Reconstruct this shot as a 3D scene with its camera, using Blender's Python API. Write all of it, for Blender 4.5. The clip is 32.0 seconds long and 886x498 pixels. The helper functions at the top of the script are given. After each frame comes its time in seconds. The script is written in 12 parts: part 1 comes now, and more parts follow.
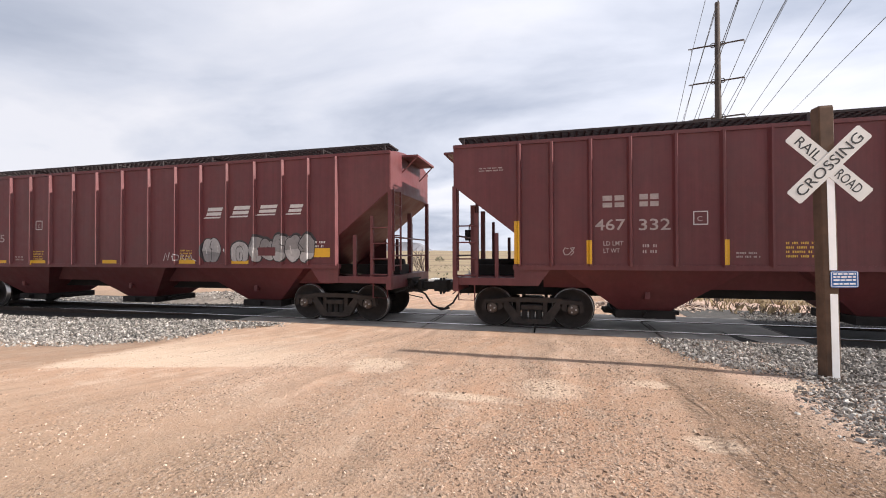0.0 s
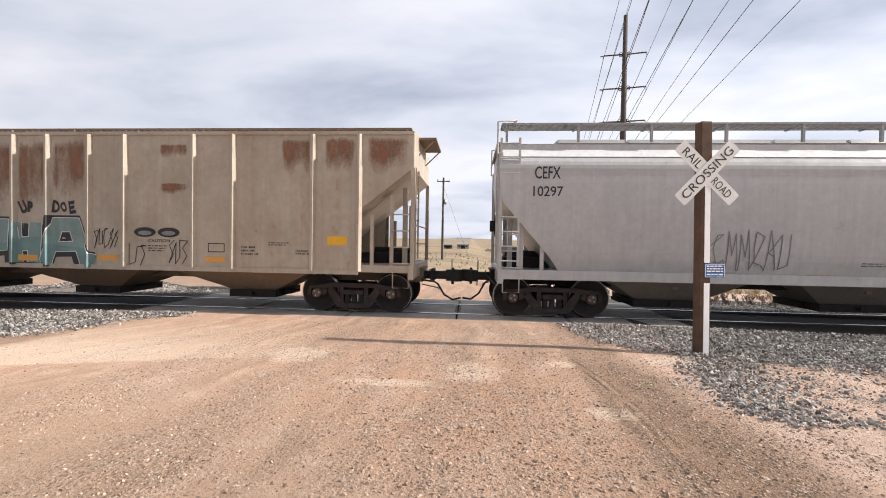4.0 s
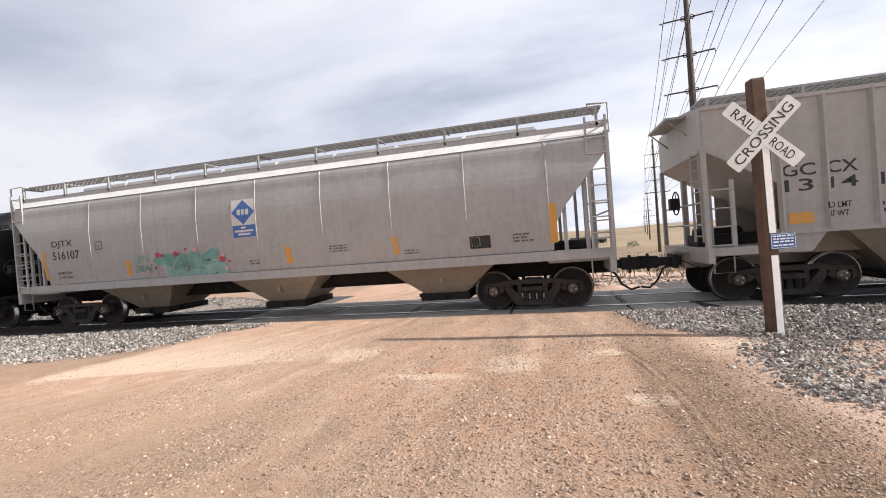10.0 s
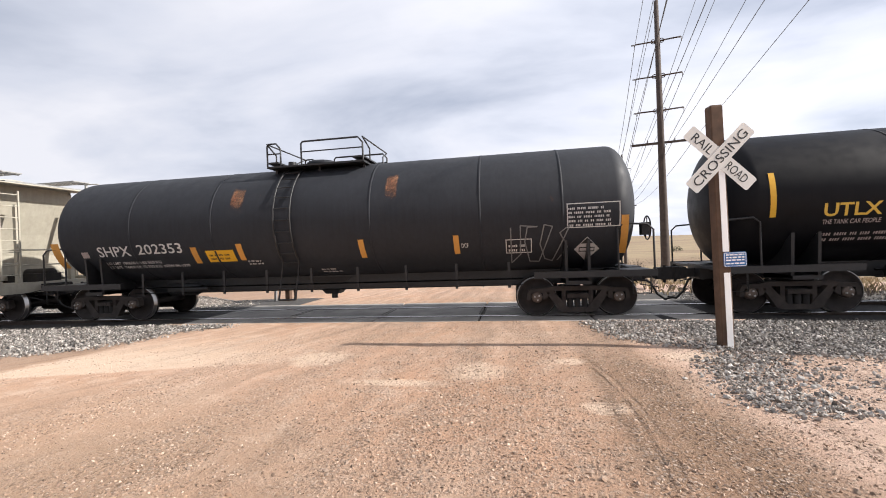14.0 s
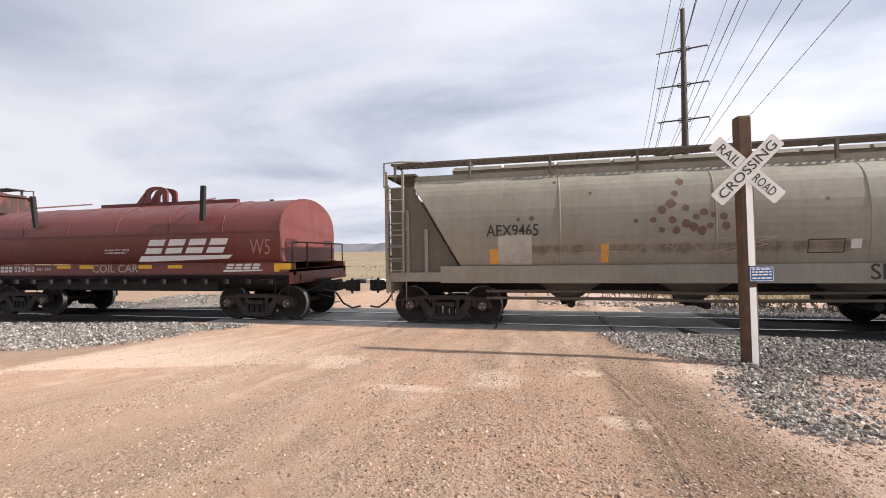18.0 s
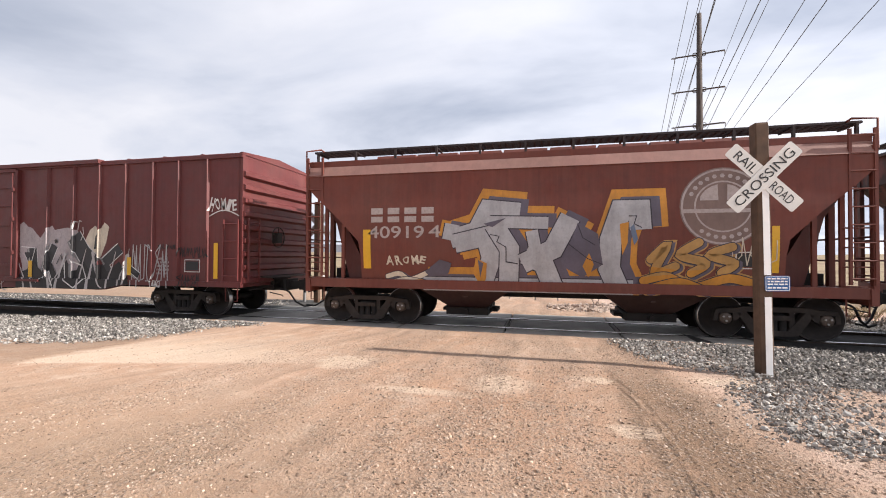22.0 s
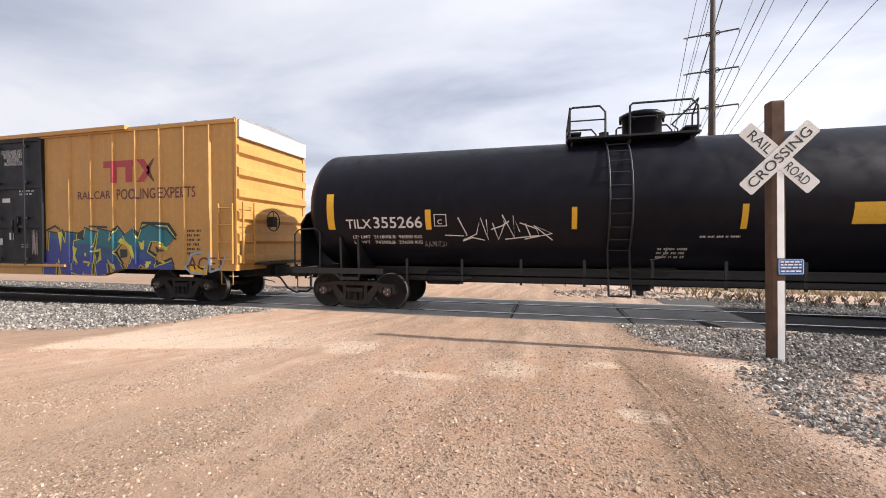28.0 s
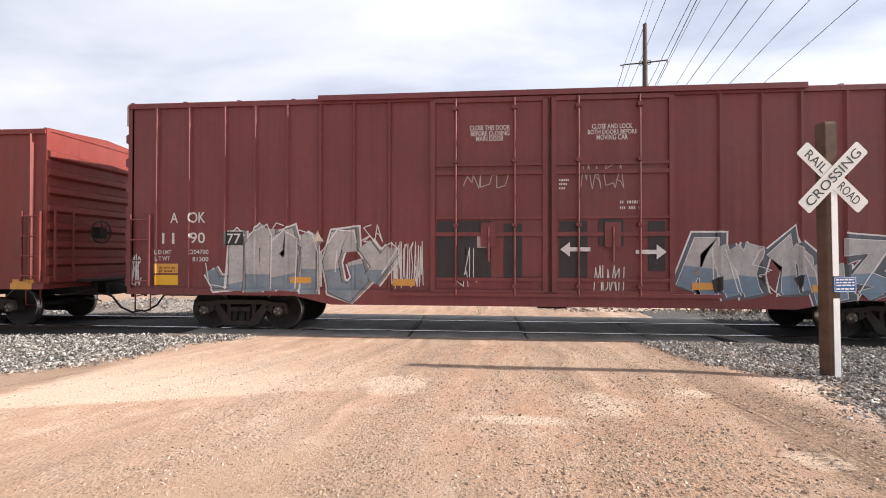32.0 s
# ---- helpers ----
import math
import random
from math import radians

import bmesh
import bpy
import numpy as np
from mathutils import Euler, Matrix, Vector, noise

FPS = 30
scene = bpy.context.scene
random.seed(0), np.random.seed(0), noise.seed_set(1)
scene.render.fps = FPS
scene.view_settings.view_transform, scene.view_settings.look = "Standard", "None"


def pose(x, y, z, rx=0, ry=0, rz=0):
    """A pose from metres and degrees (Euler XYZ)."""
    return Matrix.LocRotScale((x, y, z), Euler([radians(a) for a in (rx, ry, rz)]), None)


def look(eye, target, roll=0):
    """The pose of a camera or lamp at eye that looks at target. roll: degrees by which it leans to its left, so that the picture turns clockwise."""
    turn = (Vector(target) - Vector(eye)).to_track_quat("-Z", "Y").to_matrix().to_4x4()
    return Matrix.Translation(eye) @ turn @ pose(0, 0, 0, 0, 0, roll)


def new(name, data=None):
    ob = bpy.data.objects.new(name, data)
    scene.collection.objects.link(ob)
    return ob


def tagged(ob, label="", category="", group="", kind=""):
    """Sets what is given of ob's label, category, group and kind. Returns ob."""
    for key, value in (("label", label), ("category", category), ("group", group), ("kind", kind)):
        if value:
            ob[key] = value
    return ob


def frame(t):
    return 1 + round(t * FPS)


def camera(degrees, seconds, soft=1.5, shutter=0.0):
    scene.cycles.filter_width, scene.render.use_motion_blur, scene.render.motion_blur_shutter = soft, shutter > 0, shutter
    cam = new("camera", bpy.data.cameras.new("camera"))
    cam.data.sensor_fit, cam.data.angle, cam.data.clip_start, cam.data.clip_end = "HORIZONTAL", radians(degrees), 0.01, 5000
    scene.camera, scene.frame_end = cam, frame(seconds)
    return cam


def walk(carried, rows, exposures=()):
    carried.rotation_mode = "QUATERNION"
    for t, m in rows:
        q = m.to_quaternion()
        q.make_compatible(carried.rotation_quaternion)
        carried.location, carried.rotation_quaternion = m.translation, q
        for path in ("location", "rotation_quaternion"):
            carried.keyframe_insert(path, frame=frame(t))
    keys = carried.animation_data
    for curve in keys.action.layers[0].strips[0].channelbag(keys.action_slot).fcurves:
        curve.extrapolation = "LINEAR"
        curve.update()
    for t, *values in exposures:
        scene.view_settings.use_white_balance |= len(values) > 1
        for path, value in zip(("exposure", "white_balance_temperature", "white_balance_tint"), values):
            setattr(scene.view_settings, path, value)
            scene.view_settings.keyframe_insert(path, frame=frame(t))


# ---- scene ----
EXPOSURE = 0.66
cam = camera(93.19, 32.0, soft=1.0)
# seconds, eye x y z, yaw, pitch, roll
ROWS = [
    (0, -0.011, -0.040, 1.609, 14.46, 0.61, 0.20),
    (0.5, -0.083, -0.080, 1.618, 15.53, -0.66, 0.68),
    (1, -0.164, -0.148, 1.616, 14.61, -1.89, 0.70),
    (1.5, -0.209, -0.157, 1.613, 12.72, -2.47, 0.51),
    (2, -0.222, -0.161, 1.621, 10.71, -2.59, 0.42),
    (2.5, -0.179, -0.175, 1.622, 8.78, -2.29, 0.34),
    (4.5, -0.006, -0.168, 1.641, 3.40, -0.44, -1.13),
    (5, 0.061, -0.132, 1.628, 3.35, 0.25, -1.14),
    (5.5, 0.132, -0.139, 1.631, 4.13, 0.66, -0.92),
    (6, 0.171, -0.239, 1.629, 5.53, 0.86, -0.53),
    (6.5, 0.213, -0.340, 1.625, 7.26, 0.83, -0.11),
    (7, 0.309, -0.323, 1.633, 8.96, 0.71, 0.37),
    (7.5, 0.411, -0.284, 1.605, 11.02, 0.49, 0.97),
    (8, 0.466, -0.280, 1.606, 13.34, 0.42, 2.01),
    (8.5, 0.457, -0.282, 1.597, 15.09, 0.31, 3.17),
    (9, 0.442, -0.254, 1.591, 15.81, 0.12, 4.13),
    (9.5, 0.452, -0.217, 1.591, 15.15, -0.20, 4.65),
    (10, 0.479, -0.213, 1.570, 13.61, -0.67, 4.41),
    (10.5, 0.499, -0.221, 1.567, 11.92, -1.14, 3.66),
    (11, 0.508, -0.237, 1.580, 10.83, -1.38, 2.96),
    (11.5, 0.503, -0.244, 1.585, 10.29, -1.36, 2.47),
    (12, 0.502, -0.247, 1.593, 10.15, -1.02, 2.30),
    (12.5, 0.519, -0.248, 1.588, 10.20, -0.59, 2.49),
    (13, 0.521, -0.248, 1.593, 10.02, -0.39, 2.54),
    (13.5, 0.525, -0.249, 1.589, 9.94, -0.22, 2.55),
    (14, 0.523, -0.260, 1.601, 9.87, -0.24, 2.26),
    (14.5, 0.527, -0.268, 1.600, 10.09, -0.19, 2.03),
    (16.5, 0.522, -0.276, 1.607, 11.12, 0.67, 1.57),
    (17, 0.526, -0.279, 1.605, 11.54, 0.77, 1.35),
    (17.5, 0.516, -0.298, 1.614, 11.96, 0.72, 1.08),
    (18, 0.509, -0.278, 1.613, 12.22, 0.62, 0.84),
    (18.5, 0.517, -0.277, 1.614, 12.49, 0.41, 0.74),
    (19, 0.510, -0.273, 1.614, 12.61, 0.23, 0.71),
    (19.5, 0.509, -0.263, 1.610, 12.84, 0.19, 0.78),
    (20, 0.510, -0.246, 1.614, 13.09, 0.25, 0.78),
    (20.5, 0.511, -0.255, 1.617, 13.29, 0.42, 0.64),
    (21, 0.508, -0.258, 1.619, 13.40, 0.59, 0.32),
    (21.5, 0.510, -0.271, 1.619, 13.56, 0.84, 0.05),
    (22, 0.493, -0.281, 1.623, 13.48, 0.92, -0.28),
    (22.5, 0.500, -0.279, 1.624, 13.37, 0.90, -0.47),
    (23, 0.510, -0.285, 1.620, 13.17, 0.70, -0.63),
    (23.5, 0.510, -0.284, 1.612, 13.06, 0.35, -0.66),
    (24, 0.516, -0.267, 1.598, 13.24, 0.05, -0.56),
    (24.5, 0.506, -0.279, 1.608, 13.58, -0.24, -0.37),
    (25, 0.497, -0.289, 1.609, 13.85, -0.34, -0.17),
    (25.5, 0.505, -0.240, 1.594, 14.04, -0.26, 0.05),
    (27.5, 0.522, -0.219, 1.595, 14.38, -0.42, 0.36),
    (28, 0.505, -0.213, 1.591, 14.50, -0.86, 0.06),
    (28.5, 0.428, -0.157, 1.573, 14.86, -1.13, 0.09),
    (29, 0.162, -0.064, 1.591, 15.14, -1.39, -0.09),
    (29.5, -0.117, 0.029, 1.588, 14.96, -1.53, -0.32),
    (30, -0.453, 0.179, 1.623, 14.34, -1.45, -0.38),
    (30.5, -0.782, 0.204, 1.622, 13.18, -1.06, -0.18),
    (31, -1.099, 0.191, 1.686, 10.97, -0.80, -0.24),
    (31.5, -1.355, 0.241, 1.684, 7.91, -0.24, -0.20),
    (32, -1.484, 0.286, 1.688, 4.39, 0.57, -0.07),
]
walk(cam, [(t, pose(x, y, z, 90 + pitch, roll, yaw)) for t, x, y, z, yaw, pitch, roll in ROWS],
     exposures=[(t, EXPOSURE + stops, 6410, 12.3) for t, stops in ((0.0, 0.0), (2.0, -0.03), (4.5, -0.05), (8.5, 0.0), (11.0, 0.0), (13.0, 0.04), (15.0, -0.02), (17.0, -0.06), (19.0, -0.05), (21.0, 0.0),
                                                              (22.0, 0.03), (23.2, 0.05), (24.0, 0.12), (25.0, 0.04), (28.0, 0.0), (29.0, 0.0), (30.0, 0.15), (31.0, 0.15), (32.0, 0.17))])

RAIL_Z = -0.091          # top of the rails
TRACK_Y = 10.626        # centre line of the track, which runs along x
SPEED, GAIN = 9.5426, -0.00882


def run(t):
    """How far the train has rolled at t seconds."""
    return SPEED * (t - 16.0) + 0.5 * GAIN * (t - 16.0) ** 2


# ---- sky and sun ----
SUN_ELEV, SUN_AZ = 31.0, -0.8      # degrees above the ground; degrees from +x towards +y
world = bpy.data.worlds.new("sky")
scene.world = world
world.use_nodes = True
wn, wl = world.node_tree.nodes, world.node_tree.links
for n in list(wn):
    wn.remove(n)


def wnode(kind, **kw):
    n = wn.new(kind)
    for k, v in kw.items():
        if k in n.inputs:
            n.inputs[k].default_value = v
    return n


w_out = wn.new("ShaderNodeOutputWorld")
sky = wn.new("ShaderNodeTexSky")
sky.sky_type = "NISHITA"
sky.sun_disc = False
sky.sun_elevation, sky.sun_rotation = radians(SUN_ELEV), radians(90 - SUN_AZ)
b_sky = wnode("ShaderNodeBackground", Strength=0.065)
wl.new(sky.outputs[0], b_sky.inputs[0])
w_co = wn.new("ShaderNodeTexCoord")
w_sep = wn.new("ShaderNodeSeparateXYZ")
wl.new(w_co.outputs["Generated"], w_sep.inputs[0])
w_add = wn.new("ShaderNodeMath")
w_add.operation = "MAXIMUM"
wl.new(w_sep.outputs[2], w_add.inputs[0])
w_add.inputs[1].default_value = 0.0
w_add2 = wn.new("ShaderNodeMath")
w_add2.operation = "ADD"
wl.new(w_add.outputs[0], w_add2.inputs[0])
w_add2.inputs[1].default_value = 0.22
w_dx, w_dy = wn.new("ShaderNodeMath"), wn.new("ShaderNodeMath")
for d, i in ((w_dx, 0), (w_dy, 1)):
    d.operation = "DIVIDE"
    wl.new(w_sep.outputs[i], d.inputs[0])
    wl.new(w_add2.outputs[0], d.inputs[1])
w_com = wn.new("ShaderNodeCombineXYZ")
wl.new(w_dx.outputs[0], w_com.inputs[0])
wl.new(w_dy.outputs[0], w_com.inputs[1])
w_n1 = wnode("ShaderNodeTexNoise", Scale=0.95, Detail=7.0, Roughness=0.52, Distortion=0.35)
w_n2 = wnode("ShaderNodeTexNoise", Scale=1.7, Detail=4.0, Roughness=0.5, Distortion=0.2)
w_map = wn.new("ShaderNodeMapping")
w_map.inputs["Location"].default_value = (5.3, 2.9, 0.0)
w_map.inputs["Scale"].default_value = (0.75, 1.15, 1.0)
wl.new(w_com.outputs[0], w_map.inputs[0])
wl.new(w_map.outputs[0], w_n1.inputs["Vector"])
wl.new(w_com.outputs[0], w_n2.inputs["Vector"])
w_r1 = wn.new("ShaderNodeValToRGB")
w_r1.color_ramp.elements[0].position, w_r1.color_ramp.elements[0].color = 0.33, (0.50, 0.555, 0.67, 1)
w_r1.color_ramp.elements[1].position, w_r1.color_ramp.elements[1].color = 0.60, (0.98, 0.99, 1.04, 1)
e = w_r1.color_ramp.elements.new(0.47)
e.color = (0.78, 0.82, 0.915, 1)
wl.new(w_n1.outputs["Fac"], w_r1.inputs[0])
b_cl = wnode("ShaderNodeBackground", Strength=1.04)
# the cloud is brighter towards the sun
w_sun = wn.new("ShaderNodeMapRange")
w_sun.inputs["From Min"].default_value, w_sun.inputs["From Max"].default_value = -0.8, 0.8
w_sun.inputs["To Min"].default_value, w_sun.inputs["To Max"].default_value = 0.565, 0.745
wl.new(w_sep.outputs[0], w_sun.inputs[0])
# and dimmer behind the eye, out of view, to cut fill on the train
w_back = wn.new("ShaderNodeMapRange")
w_back.inputs["From Min"].default_value, w_back.inputs["From Max"].default_value = -0.7, 0.25
w_back.inputs["To Min"].default_value, w_back.inputs["To Max"].default_value = 0.84, 1.0
wl.new(w_sep.outputs[1], w_back.inputs[0])
w_mul = wn.new("ShaderNodeMath")
w_mul.operation = "MULTIPLY"
wl.new(w_sun.outputs[0], w_mul.inputs[0])
wl.new(w_back.outputs[0], w_mul.inputs[1])
wl.new(w_mul.outputs[0], b_cl.inputs["Strength"])
wl.new(w_r1.outputs[0], b_cl.inputs[0])
w_r2 = wn.new("ShaderNodeMapRange")
w_r2.inputs["From Min"].default_value, w_r2.inputs["From Max"].default_value = 0.25, 0.45
w_r2.inputs["To Min"].default_value, w_r2.inputs["To Max"].default_value = 0.80, 0.97
wl.new(w_n2.outputs["Fac"], w_r2.inputs[0])
w_mix = wn.new("ShaderNodeMixShader")
wl.new(w_r2.outputs[0], w_mix.inputs[0])
wl.new(b_sky.outputs[0], w_mix.inputs[1])
wl.new(b_cl.outputs[0], w_mix.inputs[2])
wl.new(w_mix.outputs[0], w_out.inputs[0])

sun_data = bpy.data.lights.new("sun", "SUN")
sun_data.energy, sun_data.angle, sun_data.color = 5.0, radians(0.9), (1.0, 0.945, 0.86)
sun = new("sun", sun_data)
ce = math.cos(radians(SUN_ELEV))
sun.matrix_world = look((0, 0, 40), (-40 * ce * math.cos(radians(SUN_AZ)), -40 * ce * math.sin(radians(SUN_AZ)), 40 - 40 * math.sin(radians(SUN_ELEV))))


# ---- materials ----
def material(name):
    m = bpy.data.materials.new(name)
    m.use_nodes = True
    return m, m.node_tree.nodes, m.node_tree.links, m.node_tree.nodes["Principled BSDF"]


def noise_node(nd, lk, vec, scale, detail=5.0, rough=0.55, stretch=None, shift=(0, 0, 0)):
    if stretch or shift != (0, 0, 0):
        mp = nd.new("ShaderNodeMapping")
        mp.inputs["Scale"].default_value = stretch or (1, 1, 1)
        mp.inputs["Location"].default_value = shift
        lk.new(vec, mp.inputs[0])
        vec = mp.outputs[0]
    n = nd.new("ShaderNodeTexNoise")
    n.inputs["Scale"].default_value, n.inputs["Detail"].default_value, n.inputs["Roughness"].default_value = scale, detail, rough
    lk.new(vec, n.inputs["Vector"])
    return n.outputs["Fac"]


def ramp(nd, lk, fac, lo, hi, a=0.0, b=1.0):
    r = nd.new("ShaderNodeMapRange")
    r.inputs["From Min"].default_value, r.inputs["From Max"].default_value = lo, hi
    r.inputs["To Min"].default_value, r.inputs["To Max"].default_value = a, b
    lk.new(fac, r.inputs[0])
    return r.outputs[0]


def mixc(nd, lk, fac, a, b):
    m = nd.new("ShaderNodeMix")
    m.data_type = "RGBA"
    if isinstance(fac, float):
        m.inputs[0].default_value = fac
    else:
        lk.new(fac, m.inputs[0])
    for s, v in ((m.inputs[6], a), (m.inputs[7], b)):
        if isinstance(v, tuple):
            s.default_value = (*v, 1)
        else:
            lk.new(v, s)
    return m.outputs[2]


def math2(nd, lk, op, a, b):
    m = nd.new("ShaderNodeMath")
    m.operation = op
    m.use_clamp = True
    for i, v in enumerate((a, b)):
        if isinstance(v, (int, float)):
            m.inputs[i].default_value = v
        else:
            lk.new(v, m.inputs[i])
    return m.outputs[0]


def bump(nd, lk, bs, fac, strength=0.2, distance=0.01):
    b = nd.new("ShaderNodeBump")
    b.inputs["Strength"].default_value, b.inputs["Distance"].default_value = strength, distance
    lk.new(fac, b.inputs["Height"])
    lk.new(b.outputs[0], bs.inputs["Normal"])


def paint(name, col, rust=0.1, dirt=0.3, rough=0.5, rust_col=(0.16, 0.06, 0.025), dirt_col=(0.22, 0.18, 0.14), seed=0.0, fade=0.75, patch=0.0, patch_col=(0.4, 0.36, 0.3), spec=0.5, patch_at=None):
    """Weathered car paint: blotches, run-down rust streaks, dust, optional large patches of older paint."""
    m, nd, lk, bs = material(name)
    co = nd.new("ShaderNodeTexCoord").outputs["Object"]
    sh = (seed * 3.7, seed * 1.3, seed * 2.1)
    big = noise_node(nd, lk, co, 0.55, 4, 0.55, None, sh)
    mid = noise_node(nd, lk, co, 3.0, 6, 0.6, None, sh)
    run_ = noise_node(nd, lk, co, 2.2, 6, 0.62, (2.4, 2.4, 0.28), sh)
    fine = noise_node(nd, lk, co, 40.0, 3, 0.6)
    c = mixc(nd, lk, ramp(nd, lk, big, 0.3, 0.7), col, tuple(v * fade for v in col))
    c = mixc(nd, lk, ramp(nd, lk, mid, 0.35, 0.75, 0.0, 0.35), c, tuple(min(1, v * 1.25 + 0.01) for v in col))
    if patch > 0:
        pf = math2(nd, lk, "MULTIPLY", ramp(nd, lk, math2(nd, lk, "ADD", math2(nd, lk, "MULTIPLY", big, 0.6), math2(nd, lk, "MULTIPLY", run_, 0.42)), 0.545 - 0.1 * patch, 0.57 - 0.06 * patch), 0.9)
        if patch_at:
            # worn mostly at one end or along one edge
            axis, lo, hi, least = patch_at
            sp = nd.new("ShaderNodeSeparateXYZ")
            lk.new(co, sp.inputs[0])
            along = math2(nd, lk, "ADD", sp.outputs[axis], math2(nd, lk, "MULTIPLY", run_, 1.0))
            along.node.use_clamp = False
            pf = math2(nd, lk, "MULTIPLY", pf, ramp(nd, lk, along, lo + 0.5, hi + 0.5, least, 1.0))
        c = mixc(nd, lk, pf, c, mixc(nd, lk, mid, patch_col, tuple(v * 0.6 for v in patch_col)))
    rf = math2(nd, lk, "MULTIPLY", ramp(nd, lk, run_, 0.62 - 0.25 * rust, 0.80 - 0.2 * rust), ramp(nd, lk, mid, 0.62 - 0.4 * rust, 0.72 - 0.3 * rust, 0.0, 0.9))
    c = mixc(nd, lk, rf, c, mixc(nd, lk, fine, rust_col, tuple(v * 1.9 for v in rust_col)))
    df = ramp(nd, lk, noise_node(nd, lk, co, 1.1, 6, 0.65, (0.8, 0.8, 0.45), (sh[1], sh[2], sh[0])), 0.42, 0.75, 0.0, dirt)
    c = mixc(nd, lk, df, c, dirt_col)
    # thin rain streaks and faint blotches
    streak = noise_node(nd, lk, co, 2.4, 5, 0.65, (4.5, 4.5, 0.13), (sh[2], sh[0], sh[1]))
    hs = nd.new("ShaderNodeHueSaturation")
    lk.new(c, hs.inputs["Color"])
    lk.new(math2(nd, lk, "MULTIPLY", ramp(nd, lk, streak, 0.30, 0.68, 0.80 if max(col) < 0.3 else 0.88, 1.0), ramp(nd, lk, noise_node(nd, lk, co, 7.0, 4, 0.7), 0.35, 0.7, 0.88, 1.0)), hs.inputs["Value"])
    c = hs.outputs[0]
    lk.new(c, bs.inputs["Base Color"])
    lk.new(ramp(nd, lk, mid, 0.3, 0.7, rough - 0.07, rough + 0.15), bs.inputs["Roughness"])
    bs.inputs["Specular IOR Level"].default_value = spec
    bump(nd, lk, bs, mid, 0.15, 0.006)
    return m


def plain(name, col, rough=0.6, metal=0.0, vary=0.25, scale=8.0, bump_k=0.1):
    m, nd, lk, bs = material(name)
    co = nd.new("ShaderNodeTexCoord").outputs["Object"]
    n = noise_node(nd, lk, co, scale, 5, 0.6)
    lk.new(mixc(nd, lk, ramp(nd, lk, n, 0.3, 0.7), tuple(v * (1 - vary) for v in col), tuple(min(1, v * (1 + vary)) for v in col)), bs.inputs["Base Color"])
    bs.inputs["Roughness"].default_value, bs.inputs["Metallic"].default_value = rough, metal
    if bump_k:
        bump(nd, lk, bs, n, bump_k, 0.005)
    return m


def decal(name, col, rough=0.55, worn=0.2):
    """Stencilled or sprayed paint with worn thin spots."""
    m, nd, lk, bs = material(name)
    co = nd.new("ShaderNodeTexCoord").outputs["Object"]
    n = noise_node(nd, lk, co, 14.0, 6, 0.7)
    lk.new(mixc(nd, lk, ramp(nd, lk, n, 0.45, 0.75, 0.0, worn), col, tuple(v * 0.45 for v in col)), bs.inputs["Base Color"])
    bs.inputs["Roughness"].default_value = rough
    return m


m_brown = paint("brown_hopper_paint", (0.152, 0.035, 0.039), 0.03, 0.10, 0.5, seed=1)
m_brown2 = paint("brown_hopper_paint_older", (0.160, 0.037, 0.042), 0.03, 0.12, 0.5, seed=2)
m_white = paint("white_hopper_paint", (0.492, 0.490, 0.480), 0.0, 0.12, 0.32, seed=3, fade=0.92)
m_tan = paint("tan_hopper_paint", (0.465, 0.405, 0.325), 0.30, 0.58, 0.55, (0.23, 0.115, 0.06), (0.275, 0.185, 0.118), seed=4, fade=0.86)
m_rusty = paint("rusty_brown_paint", (0.140, 0.044, 0.029), 0.22, 0.20, 0.65, (0.16, 0.062, 0.030), (0.20, 0.12, 0.085), seed=5)
m_rib_worn = paint("worn_post_paint", (0.165, 0.062, 0.048), 0.2, 0.2, 0.6, (0.13, 0.055, 0.028), (0.20, 0.13, 0.09), seed=5.2, patch=0.9, patch_col=(0.42, 0.27, 0.21))
# sunlight on the top of the brown car's end, painted pale
m_cap_lit = paint("sunlit_end_cap", (0.55, 0.42, 0.36), 0.05, 0.2, 0.55, seed=5.8)
# sky light on the sloped roof edge, painted as a paler red
m_strip_lit = paint("lit_red_roof_strip", (0.33, 0.17, 0.14), 0.05, 0.25, 0.6, (0.12, 0.05, 0.03), seed=5.5)
m_grey = paint("grey_hopper_paint", (0.395, 0.380, 0.356), 0.02, 0.12, 0.5, seed=6, fade=0.95)
m_dust = paint("dusty_hopper_bottom", (0.235, 0.168, 0.112), 0.08, 0.4, 0.8, seed=6.5)
m_bay = paint("dusty_grey_bay_paint", (0.36, 0.31, 0.25), 0.03, 0.35, 0.7, seed=6.7)
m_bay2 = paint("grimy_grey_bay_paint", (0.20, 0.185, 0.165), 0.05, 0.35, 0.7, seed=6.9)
# sunlight along the roof edge, painted as near-white
m_roof_lit = paint("sunlit_roof_edge_white", (0.70, 0.695, 0.68), 0.0, 0.06, 0.4, seed=7.3, fade=0.96)
m_lgrey = paint("light_grey_hopper_paint", (0.403, 0.394, 0.386), 0.01, 0.10, 0.36, seed=7, fade=0.94)
m_black = paint("black_tank_paint", (0.0065, 0.0065, 0.0085), 0.02, 0.05, 0.44, (0.04, 0.018, 0.012), (0.022, 0.021, 0.022), seed=8, spec=0.15)
m_black2 = paint("black_tank_paint_clean", (0.0075, 0.0071, 0.0130), 0.0, 0.03, 0.4, (0.05, 0.022, 0.012), (0.020, 0.019, 0.022), seed=9, spec=0.16)
m_slate = paint("dark_grey_tank_paint", (0.030, 0.033, 0.040), 0.02, 0.08, 0.62, (0.14, 0.05, 0.02), (0.048, 0.048, 0.052), seed=10, spec=0.26)
